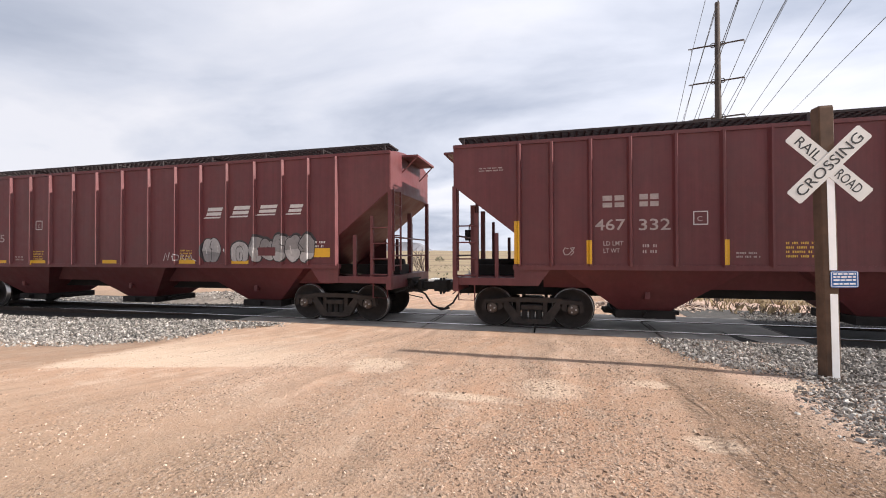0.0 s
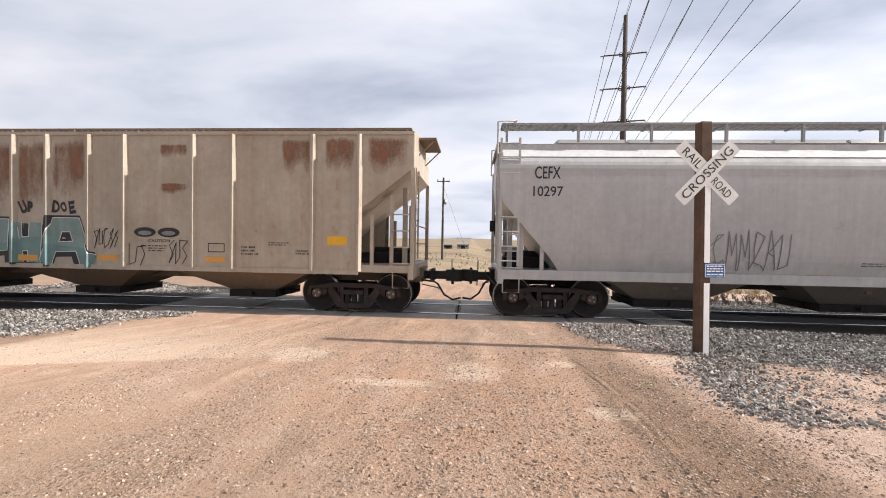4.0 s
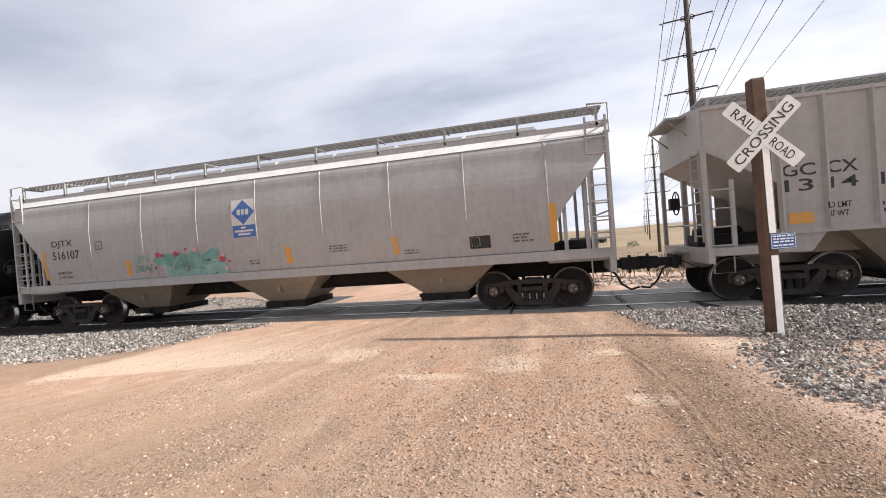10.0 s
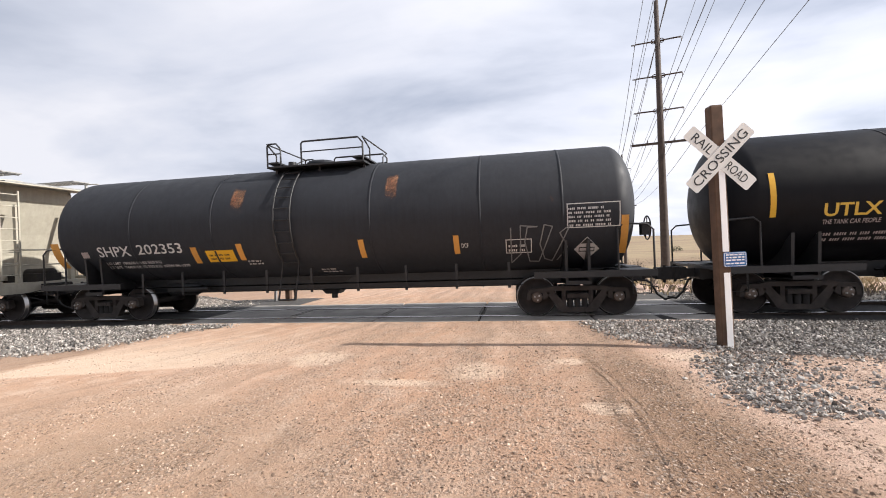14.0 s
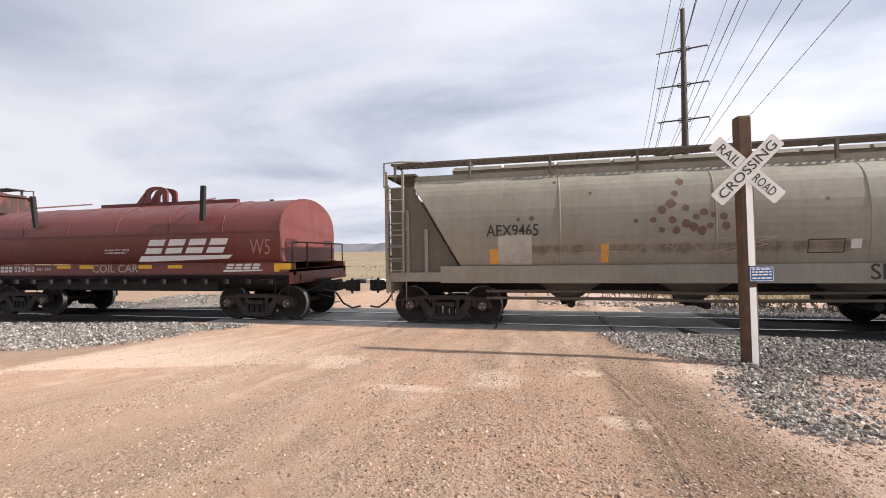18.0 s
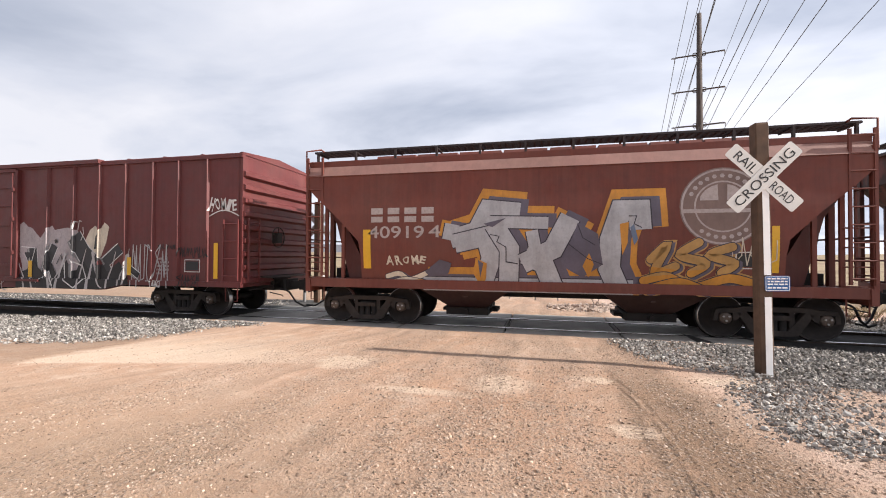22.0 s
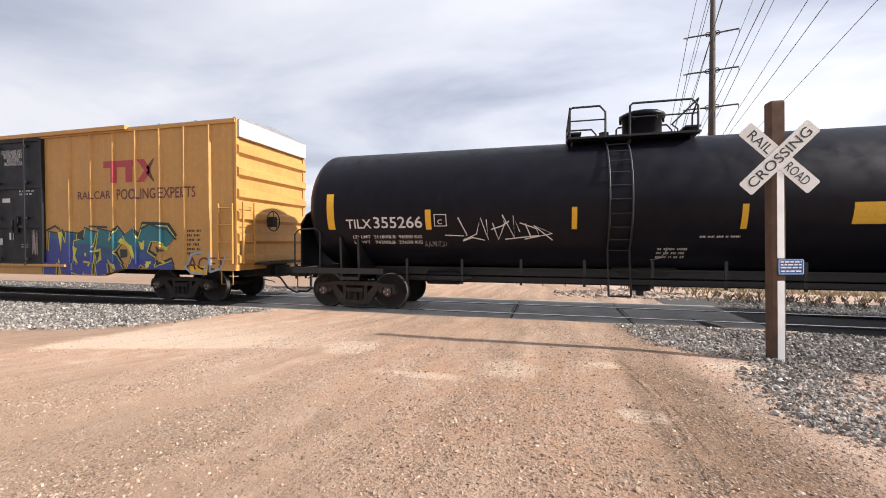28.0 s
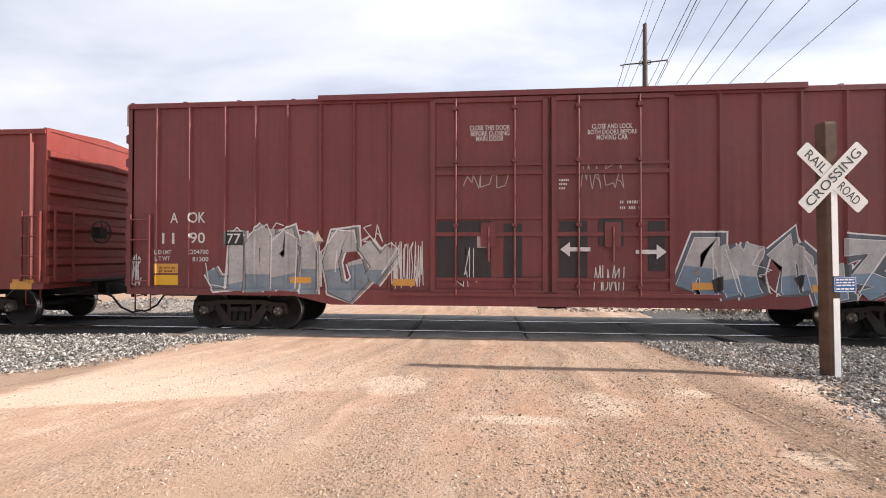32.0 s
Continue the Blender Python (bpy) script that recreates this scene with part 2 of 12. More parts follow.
m_cream = paint("cream_hopper_paint", (0.420, 0.394, 0.322), 0.03, 0.22, 0.48, (0.2, 0.10, 0.05), seed=11, fade=0.9)
m_dirty = paint("dirty_grey_hopper_paint", (0.302, 0.280, 0.230), 0.06, 0.55, 0.6, (0.17, 0.09, 0.05), (0.19, 0.15, 0.11), seed=12, fade=0.85)
m_dirty2 = paint("dusty_brown_steel", (0.17, 0.145, 0.115), 0.12, 0.5, 0.7, (0.14, 0.07, 0.04), (0.13, 0.10, 0.075), seed=12.5)
# red darkened to carry the shade of the recess
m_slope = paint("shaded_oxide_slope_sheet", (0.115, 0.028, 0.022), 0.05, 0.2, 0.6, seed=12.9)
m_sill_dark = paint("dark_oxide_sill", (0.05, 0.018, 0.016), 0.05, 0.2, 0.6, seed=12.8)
m_coil = paint("oxide_red_coil_cover", (0.162, 0.037, 0.032), 0.02, 0.10, 0.42, seed=13, fade=0.88)
m_red1 = paint("oxide_red_hopper_worn", (0.168, 0.038, 0.027), 0.48, 0.18, 0.6, (0.045, 0.016, 0.012), seed=14, patch=0.75, patch_col=(0.030, 0.012, 0.010), patch_at=(2, 2.25, 3.05, 0.05))
m_red2 = paint("oxide_red_hopper", (0.185, 0.042, 0.026), 0.16, 0.14, 0.58, (0.06, 0.02, 0.014), seed=15)
m_box = paint("brown_boxcar_paint", (0.151, 0.029, 0.028), 0.06, 0.12, 0.5, (0.05, 0.015, 0.012), seed=16)
m_box2 = paint("brown_boxcar_paint_plum", (0.200, 0.041, 0.042), 0.03, 0.10, 0.5, seed=17)
m_box3 = paint("red_boxcar_paint", (0.235, 0.034, 0.025), 0.02, 0.10, 0.5, seed=18)
m_yellow = paint("yellow_boxcar_paint", (0.582, 0.308, 0.084), 0.02, 0.14, 0.48, (0.3, 0.14, 0.04), (0.36, 0.22, 0.09), seed=19, fade=0.88)
# grime, plus the shade of the end away from the sun, in one colour
m_end_grime_shade = paint("grimy_shaded_box_car_end", (0.24, 0.175, 0.125), 0.05, 0.5, 0.6, (0.12, 0.06, 0.03), (0.16, 0.13, 0.11), seed=19.5)
m_door = paint("black_door_paint", (0.011, 0.0125, 0.017), 0.01, 0.05, 0.5, (0.05, 0.02, 0.012), (0.05, 0.045, 0.04), seed=20, spec=0.35)
m_truck = plain("rusty_cast_steel", (0.032, 0.025, 0.0215), 0.85, 0.0, 0.45, 6.0, 0.3)
m_truck2 = plain("dark_cast_steel", (0.015, 0.0135, 0.013), 0.85, 0.0, 0.4, 6.0, 0.3)
m_wheel = plain("wheel_steel", (0.021, 0.0155, 0.0135), 0.75, 0.1, 0.4, 8.0, 0.2)
m_tread = plain("polished_wheel_tread", (0.42, 0.41, 0.40), 0.28, 1.0, 0.1, 20.0, 0.0)
m_cap = plain("bearing_cap_steel", (0.11, 0.085, 0.07), 0.5, 0.5, 0.3, 20.0, 0.0)
m_under = plain("underframe_grime", (0.013, 0.0105, 0.0095), 0.85, 0.0, 0.4, 5.0, 0.2)
m_grate = plain("dark_grating_steel", (0.045, 0.035, 0.035), 0.6, 0.4, 0.3, 12.0, 0.1)
m_galv = plain("galvanised_steel", (0.38, 0.38, 0.38), 0.45, 0.7, 0.15, 12.0, 0.05)
m_lgrate = plain("grey_grating_steel", (0.30, 0.30, 0.29), 0.55, 0.3, 0.2, 12.0, 0.05)
m_blkst = plain("black_painted_steel", (0.014, 0.014, 0.015), 0.5, 0.0, 0.3, 10.0, 0.05)
m_hose = plain("black_rubber_hose", (0.014, 0.013, 0.013), 0.7, 0.0, 0.2, 15.0, 0.05)
d_white = decal("white_stencil", (0.62, 0.60, 0.58), 0.55, 0.35)
d_pale = decal("faded_white_stencil", (0.42, 0.35, 0.33), 0.6, 0.6)
d_black = decal("black_stencil", (0.02, 0.02, 0.022), 0.5, 0.2)
d_yellow = decal("yellow_reflector", (0.72, 0.40, 0.02), 0.4, 0.2)
d_orange = decal("amber_reflector", (0.62, 0.30, 0.06), 0.4, 0.25)
d_cream = decal("cream_placard_paint", (0.62, 0.54, 0.30), 0.5, 0.25)
d_faint = decal("faint_chalk_mark", (0.27, 0.135, 0.125), 0.7, 0.3)
d_gold = decal("yellow_stencil", (0.70, 0.44, 0.06), 0.5, 0.3)
d_blue = decal("blue_plate", (0.05, 0.14, 0.38), 0.4, 0.1)
d_red = decal("red_stencil", (0.40, 0.05, 0.06), 0.5, 0.2)


# ---- mesh building ----
class Shape:
    """Collects faces of one part."""

    def __init__(self):
        self.v, self.f, self.s, self.m = [], [], [], []

    def add(self, verts, faces, smooth=False, mi=0):
        k = len(self.v)
        self.v.extend(verts)
        for fc in faces:
            self.f.append(tuple(i + k for i in fc))
            self.s.append(smooth)
            self.m.append(mi)
        return self

    def box(self, x0, x1, y0, y1, z0, z1, mi=0):
        v = [(x, y, z) for x in (x0, x1) for y in (y0, y1) for z in (z0, z1)]
        return self.add(v, [(0, 1, 3, 2), (4, 6, 7, 5), (0, 4, 5, 1), (2, 3, 7, 6), (0, 2, 6, 4), (1, 5, 7, 3)], False, mi)

    def both(self, x0, x1, y0, y1, z0, z1, mi=0):
        """A box and its mirror image on the other side of the car."""
        self.box(x0, x1, y0, y1, z0, z1, mi)
        return self.box(x0, x1, -y1, -y0, z0, z1, mi)

    def prism_y(self, poly, y0, y1, mi=0):
        n = len(poly)
        v = [(x, y0, z) for x, z in poly] + [(x, y1, z) for x, z in poly]
        fs = [tuple(range(n)), tuple(range(2 * n - 1, n - 1, -1))] + [(i, i + n, (i + 1) % n + n, (i + 1) % n) for i in range(n)]
        return self.add(v, fs, False, mi)

    def post(self, x, hw, sg, y, depth, z0, z1):
        """An upright side post of hat section, broad at the wall and narrower outside."""
        k = hw * 0.36
        v = [(x + a, sg * (y + d), z) for z in (z0, z1) for a, d in ((-hw, 0.0), (-k, depth), (k, depth), (hw, 0.0))]
        return self.add(v, [(0, 1, 5, 4), (1, 2, 6, 5), (2, 3, 7, 6), (0, 3, 2, 1), (4, 5, 6, 7)])

    def prism_x(self, poly, x0, x1, smooth=False, mi=0):
        n = len(poly)
        v = [(x0, y, z) for y, z in poly] + [(x1, y, z) for y, z in poly]
        self.add(v, [(i, (i + 1) % n, (i + 1) % n + n, i + n) for i in range(n)], smooth, mi)
        return self.add(v, [tuple(range(n - 1, -1, -1)), tuple(range(n, 2 * n))], False, mi)

    def tube(self, pts, r, n=6, smooth=True, mi=0):
        pts = [Vector(p) for p in pts]
        rings, ref = [], None
        for i, p in enumerate(pts):
            a = pts[max(i - 1, 0)]
            b = pts[min(i + 1, len(pts) - 1)]
            t = (b - a).normalized()
            if ref is None:
                ref = Vector((0, 0, 1)) if abs(t.z) < 0.9 else Vector((1, 0, 0))
            u = (ref - t * ref.dot(t)).normalized()
            w = t.cross(u)
            ref = u
            rings.append([tuple(p + (u * math.cos(2 * math.pi * k / n) + w * math.sin(2 * math.pi * k / n)) * r) for k in range(n)])
        v = [q for ring in rings for q in ring]
        fs = []
        for j in range(len(rings) - 1):
            for k in range(n):
                fs.append((j * n + k, j * n + (k + 1) % n, (j + 1) * n + (k + 1) % n, (j + 1) * n + k))
        self.add(v, fs, smooth, mi)
        e = (len(rings) - 1) * n
        return self.add(v, [tuple(range(n - 1, -1, -1)), tuple(range(e, e + n))], False, mi)

    def zloft(self, levels, smooth=False, mi=0):
        """A solid from levels of (z, x_left, x_right, half_width), bottom to top."""
        v = []
        for z, xl, xr, w in levels:
            v += [(xl, -w, z), (xr, -w, z), (xr, w, z), (xl, w, z)]
        fs = [(3, 2, 1, 0)]
        for j in range(len(levels) - 1):
            for k in range(4):
                fs.append((4 * j + k, 4 * j + (k + 1) % 4, 4 * j + 4 + (k + 1) % 4, 4 * j + 4 + k))
        e = 4 * (len(levels) - 1)
        fs.append((e, e + 1, e + 2, e + 3))
        return self.add(v, fs, smooth, mi)

    def lathe(self, prof, n=32, zc=0.0, axis="x", smooth=True, mi=0):
        """Turns (along, radius) pairs round the x or y axis at height zc."""
        v = []
        for a, r in prof:
            for k in range(n):
                c, s = math.cos(2 * math.pi * k / n) * r, math.sin(2 * math.pi * k / n) * r
                v.append((a, c, zc + s) if axis == "x" else (s, a, zc + c))
        fs = []
        for j in range(len(prof) - 1):
            for k in range(n):
                fs.append((j * n + k, j * n + (k + 1) % n, (j + 1) * n + (k + 1) % n, (j + 1) * n + k))
        self.add(v, fs, smooth, mi)
        e = (len(prof) - 1) * n
        return self.add(v, [tuple(range(n - 1, -1, -1)), tuple(range(e, e + n))], False, mi)

    def mesh(self, name, mats):
        me = bpy.data.meshes.new(name)
        me.from_pydata(self.v, [], self.f)
        me.polygons.foreach_set("use_smooth", self.s)
        me.polygons.foreach_set("material_index", self.m)
        for m in mats if isinstance(mats, (list, tuple)) else [mats]:
            me.materials.append(m)
        bm = bmesh.new()
        bm.from_mesh(me)
        bmesh.ops.recalc_face_normals(bm, faces=bm.faces)
        bm.to_mesh(me)
        bm.free()
        me.update()
        return me


def part(name, shape, mats, parent, label="", at=(0, 0, 0)):
    """One mesh object under a thing or a part; shape is a Shape or a finished mesh."""
    me = shape if isinstance(shape, bpy.types.Mesh) else shape.mesh(name, mats)
    ob = new(name, me)
    ob.parent = parent
    ob.location = at
    return tagged(ob, label)


def thing(name, label, category, group="", at=(0, 0, 0), kind=""):
    ob = new(name)
    ob.location = at
    ob.empty_display_size = 0.5
    return tagged(ob, label, category, group, kind)


# ---- lettering and sprayed paint ----
GLYPHS = {}


def glyphs(words, offset=0.0, shear=0.0, spacing=1.0):
    """Flat outline of words from the built-in font: (vertices, faces), scaled to a unit box."""
    key = (words, offset, shear, spacing)
    if key not in GLYPHS:
        cu = bpy.data.curves.new("words", "FONT")
        cu.body, cu.offset, cu.shear, cu.space_character, cu.resolution_u = words, offset, shear, spacing, 3
        ob = bpy.data.objects.new("words", cu)
        me = bpy.data.meshes.new_from_object(ob)
        vs = np.array([tuple(v.co) for v in me.vertices])[:, :2]
        fs = [tuple(p.vertices) for p in me.polygons]
        lo, hi = vs.min(0), vs.max(0)
        GLYPHS[key] = ((vs - lo) / (hi - lo), fs)
        bpy.data.objects.remove(ob)
        bpy.data.curves.remove(cu)
        bpy.data.meshes.remove(me)
    return GLYPHS[key]


class Side:
    """The near side of a car: bulge(z) is its half width; posts are (x, half breadth, depth) that stand proud of it above foot; low(x) is its lower edge."""

    def __init__(self, bulge, posts=(), z_cuts=(), foot=-9.0, low=None):
        self.bulge, self.posts, self.z_cuts, self.foot, self.low = bulge, posts, z_cuts, foot, low

    def lay(self, name, verts2, faces, mat, car, lift=0.006, label="", tiers=None):
        """Lays a flat figure of (x, z) points on the side, over posts and bulges."""
        bm = bmesh.new()
        bv = [bm.verts.new((x, 0, z)) for x, z in verts2]
        lay_up = bm.faces.layers.float.new("lift")
        for n_fc, fc in enumerate(faces):
            if len(set(fc)) > 2:
                try:
                    bm.faces.new([bv[i] for i in fc])[lay_up] = tiers[n_fc] if tiers else 0.0
                except ValueError:
                    pass
        x0, x1 = min(p[0] for p in verts2), max(p[0] for p in verts2)
        z0, z1 = min(p[1] for p in verts2), max(p[1] for p in verts2)
        for z in self.z_cuts:
            if z0 < z < z1:
                bmesh.ops.bisect_plane(bm, geom=bm.verts[:] + bm.edges[:] + bm.faces[:], plane_co=(0, 0, z), plane_no=(0, 0, 1))
        on = [p for p in self.posts if x0 < p[0] + p[1] and p[0] - p[1] < x1]
        for px, hw, dp, k in on:
            for x in (px - hw, px - k, px + k, px + hw):
                bmesh.ops.bisect_plane(bm, geom=bm.verts[:] + bm.edges[:] + bm.faces[:], plane_co=(x, 0, 0), plane_no=(1, 0, 0))
        for fc in bm.faces:
            for v in fc.verts:
                rise = max([dp * min(1.0, max(0.0, (hw - abs(v.co.x - px)) / (hw - k))) for px, hw, dp, k in on if v.co.z > self.foot] or [0.0])
                v.co.y = -(self.bulge(v.co.z) + lift + fc[lay_up] + rise)
        me = bpy.data.meshes.new(name)
        bmesh.ops.recalc_face_normals(bm, faces=bm.faces)
        for fc in bm.faces:
            if fc.normal.y > 0:
                fc.normal_flip()
        bm.to_mesh(me)
        bm.free()
        me.materials.append(mat)
        return part(name, me, None, car, label)

    def words(self, text, x, z, width, height, mat, car, name="lettering", label="", offset=0.010, shear=0.0, lift=0.006, bow=None, spacing=1.0):
        vs, fs = glyphs(text, offset, shear, spacing)
        pts = [(x + p[0] * width, z + p[1] * height + (bow(p[0]) if bow else 0.0)) for p in vs]
        return self.lay(name, pts, fs, mat, car, lift, label)

    def quad(self, x0, x1, z0, z1, mat, car, name="stripe", label="", lift=0.006, lean=0.0):
        return self.lay(name, [(x0, z0), (x1, z0), (x1 + lean, z1), (x0 + lean, z1)], [(0, 1, 2, 3)], mat, car, lift, label)

    def bars(self, x, z, width, rows, mat, car, pitch=0.085, height=0.045, label="small stencilled lines of data", seed=1, name="stencil_data"):
        """Writing too small to read: rows of short dashes."""
        rnd = random.Random(seed)
        vs, fs = [], []
        h = height * 0.86
        for r in range(rows):
            cx, zz = x, z - r * pitch
            stop = x + width * rnd.uniform(0.75, 1.0)
            while cx < stop:
                for k in range(rnd.randint(2, 6)):
                    w = h * rnd.uniform(0.35, 0.62)
                    if cx + w > stop:
                        break
                    n = len(vs)
                    vs += [(cx, zz), (cx + w, zz), (cx + w, zz + h), (cx, zz + h)]
                    fs.append((n, n + 1, n + 2, n + 3))
                    cx += w + h * 0.30
                cx += h * 0.9
        if not vs:
            vs, fs = [(x, z), (x + width, z), (x + width, z + h), (x, z + h)], [(0, 1, 2, 3)]
        return tagged(self.lay(name, vs, fs, mat, car, 0.006, label), label, kind="stuff")

    def frame_box(self, x0, x1, z0, z1, mat, car, t=0.02, name="plate_outline"):
        vs = [(x0, z0), (x1, z0), (x1, z1), (x0, z1), (x0 + t, z0 + t), (x1 - t, z0 + t), (x1 - t, z1 - t), (x0 + t, z1 - t)]
        return self.lay(name, vs, [(0, 1, 5, 4), (1, 2, 6, 5), (2, 3, 7, 6), (3, 0, 4, 7)], mat, car)

    def stroke(self, pts, width, mat, car, name="spray_line", lift=0.010, label=""):
        """A sprayed line through (x, z) points."""
        vs, fs = [], []
        for i, p in enumerate(pts):
            a, b = pts[max(i - 1, 0)], pts[min(i + 1, len(pts) - 1)]
            dx, dz = b[0] - a[0], b[1] - a[1]
            ln = math.hypot(dx, dz) or 1.0
            nx, nz = -dz / ln * width / 2, dx / ln * width / 2
            vs += [(p[0] + nx, p[1] + nz), (p[0] - nx, p[1] - nz)]
        for i in range(len(pts) - 1):
            fs.append((2 * i, 2 * i + 1, 2 * i + 3, 2 * i + 2))
        return self.lay(name, vs, fs, mat, car, lift, label)


# ---- running gear ----
AXLE = 0.889
WHEEL_R = 0.457


def wheel_mesh():
    """One wheel, outer face towards -y, centred on the axle."""
    s = Shape()
    prof = [(-0.685, 0.07), (-0.685, 0.13), (-0.70, 0.17), (-0.725, 0.33), (-0.69, 0.385), (-0.683, 0.42), (-0.683, 0.480), (-0.695, 0.485), (-0.712, 0.475), (-0.722, WHEEL_R + 0.004),
            (-0.822, WHEEL_R - 0.004), (-0.824, 0.440), (-0.824, 0.40), (-0.79, 0.37), (-0.765, 0.20), (-0.80, 0.15), (-0.80, 0.07)]
    s.lathe(prof, 30, 0.0, "y", True, 0)
    for i in range(len(prof) - 1):
        if i in (9, 10):
            for k in range(30):
                s.m[i * 30 + k] = 1
    return s.mesh("wheel", [m_wheel, m_tread])


def bearing_mesh():
    s = Shape().lathe([(-0.93, 0.06), (-0.93, 0.125), (-1.06, 0.125), (-1.085, 0.115), (-1.10, 0.09), (-1.102, 0.02)], 18, 0.0, "y", True, 0)
    for k in range(3):
        a = 2 * math.pi * k / 3
        s.tube([(0.06 * math.cos(a), -1.095, 0.06 * math.sin(a)), (0.06 * math.cos(a), -1.125, 0.06 * math.sin(a))], 0.02, 6, False, 1)
    return s.mesh("bearing", [m_cap, m_galv])


def side_frame_mesh(mat):
    """Cast side frame, centred on the truck, outer face at y = -1.09."""
    s = Shape()
    outer = [(-1.10, 0.56), (-1.06, 0.64), (-0.72, 0.665), (-0.55, 0.70), (0.55, 0.70), (0.72, 0.665), (1.06, 0.64), (1.10, 0.56), (1.10, 0.47), (0.98, 0.47),
             (0.96, 0.57), (0.82, 0.57), (0.78, 0.44), (0.66, 0.43), (0.40, 0.155), (0.30, 0.12), (-0.30, 0.12), (-0.40, 0.155), (-0.66, 0.43), (-0.78, 0.44),
             (-0.82, 0.57), (-0.96, 0.57), (-0.98, 0.47), (-1.10, 0.47)]
    y0, y1 = -1.08, -0.92
    # top chord, lower chord, struts, columns
    s.prism_y([(-1.10, 0.56), (-1.06, 0.64), (-0.72, 0.665), (-0.55, 0.70), (0.55, 0.70), (0.72, 0.665), (1.06, 0.64), (1.10, 0.56), (0.70, 0.565), (0.52, 0.60), (-0.52, 0.60), (-0.70, 0.565)], y0, y1)
    for g in (-1, 1):
        s.prism_y([(g * 0.68, 0.575), (g * 0.52, 0.60), (g * 0.20, 0.215), (g * 0.30, 0.12), (g * 0.42, 0.155)], y0, y1)
        s.prism_y([(g * 0.34, 0.62), (g * 0.25, 0.62), (g * 0.25, 0.20), (g * 0.34, 0.20)], y0 + 0.02, y1)
        # pedestal jaws round the bearing
        s.prism_y([(g * 1.10, 0.565), (g * 1.12, 0.40), (g * 1.03, 0.40), (g * 1.02, 0.565)], y0, y1)
        s.prism_y([(g * 0.76, 0.565), (g * 0.75, 0.40), (g * 0.66, 0.44), (g * 0.60, 0.565)], y0, y1)
        s.box(g * AXLE - 0.13, g * AXLE + 0.13, y0 + 0.02, y1 - 0.02, 0.555, 0.60)
    s.prism_y([(-0.42, 0.155), (-0.30, 0.12), (0.30, 0.12), (0.42, 0.155), (0.30, 0.225), (-0.30, 0.225)], y0 - 0.01, y1 + 0.03)
    s.box(-0.235, 0.235, -1.12, -0.88, 0.44, 0.535)
    s.box(-0.12, 0.12, -1.13, -1.07, 0.46, 0.52)
    return s.mesh("side_frame", mat)


def springs_mesh():
    s = Shape()
    for x in (-0.16, 0.0, 0.16):
        prof = []
        for k in range(13):
            prof.append((0.225 + k * 0.018, 0.062 if k % 2 else 0.074))
        v = []
        n = 10
        for a, r in prof:
            v += [(x + r * math.cos(2 * math.pi * j / n), -1.0 + r * math.sin(2 * math.pi * j / n), a) for j in range(n)]
        s.add(v, [(j * n + k, j * n + (k + 1) % n, (j + 1) * n + (k + 1) % n, (j + 1) * n + k) for j in range(12) for k in range(n)], True)
    return s.mesh("spring_nest", m_truck2)


def bolster_mesh():
    s = Shape()
    s.prism_x([(-1.0, 0.44), (-0.5, 0.36), (0.5, 0.36), (1.0, 0.44), (1.0, 0.55), (0.4, 0.62), (-0.4, 0.62), (-1.0, 0.55)], -0.2, 0.2)
    s.box(-0.55, 0.55, -0.05, 0.05, 0.34, 0.40)
    for g in (-1, 1):
        s.box(g * 0.40 - 0.05, g * 0.40 + 0.05, -0.85, 0.85, 0.30, 0.42)
        s.both(g * 0.42 - 0.03, g * 0.42 + 0.03, 0.66, 0.80, 0.28, 0.58)
    return s.mesh("truck", m_truck2)


AXLE_MESH = Shape().lathe([(-0.95, 0.065), (-0.82, 0.075), (-0.70, 0.09), (0.0, 0.075), (0.70, 0.09), (0.82, 0.075), (0.95, 0.065)], 12, 0.0, "y").mesh("wheelset", m_wheel)
WHEEL, BEARING = wheel_mesh(), bearing_mesh()
FRAME_A = side_frame_mesh(m_truck)
SPRINGS, BOLSTER = springs_mesh(), bolster_mesh()
ROLLING = []          # (wheelset, u of its car) of all axles


def running_gear(car, u, half_base, frame_mesh=None):
    """Two trucks under a car."""
    for g in (-1, 1):
        tr = part("truck", BOLSTER, None, car, "four-wheel freight truck of dark cast steel", (g * half_base, 0, 0))
        for sg in (0, 1):
            f = part("side_frame", frame_mesh or FRAME_A, None, tr)
            k = part("spring_nest", SPRINGS, None, tr)
            if sg:
                f.rotation_euler = k.rotation_euler = (0, 0, math.pi)
        for ax in (-AXLE, AXLE):
            w = part("wheelset", AXLE_MESH, None, car, "turning axle with two steel wheels", (g * half_base + ax, 0, WHEEL_R))
            for sg in (0, 1):
                for name, me in (("wheel", WHEEL), ("bearing", BEARING)):
                    o = part(name, me, None, w)
                    if sg:
                        o.rotation_euler = (0, 0, math.pi)
            ROLLING.append((w, u))


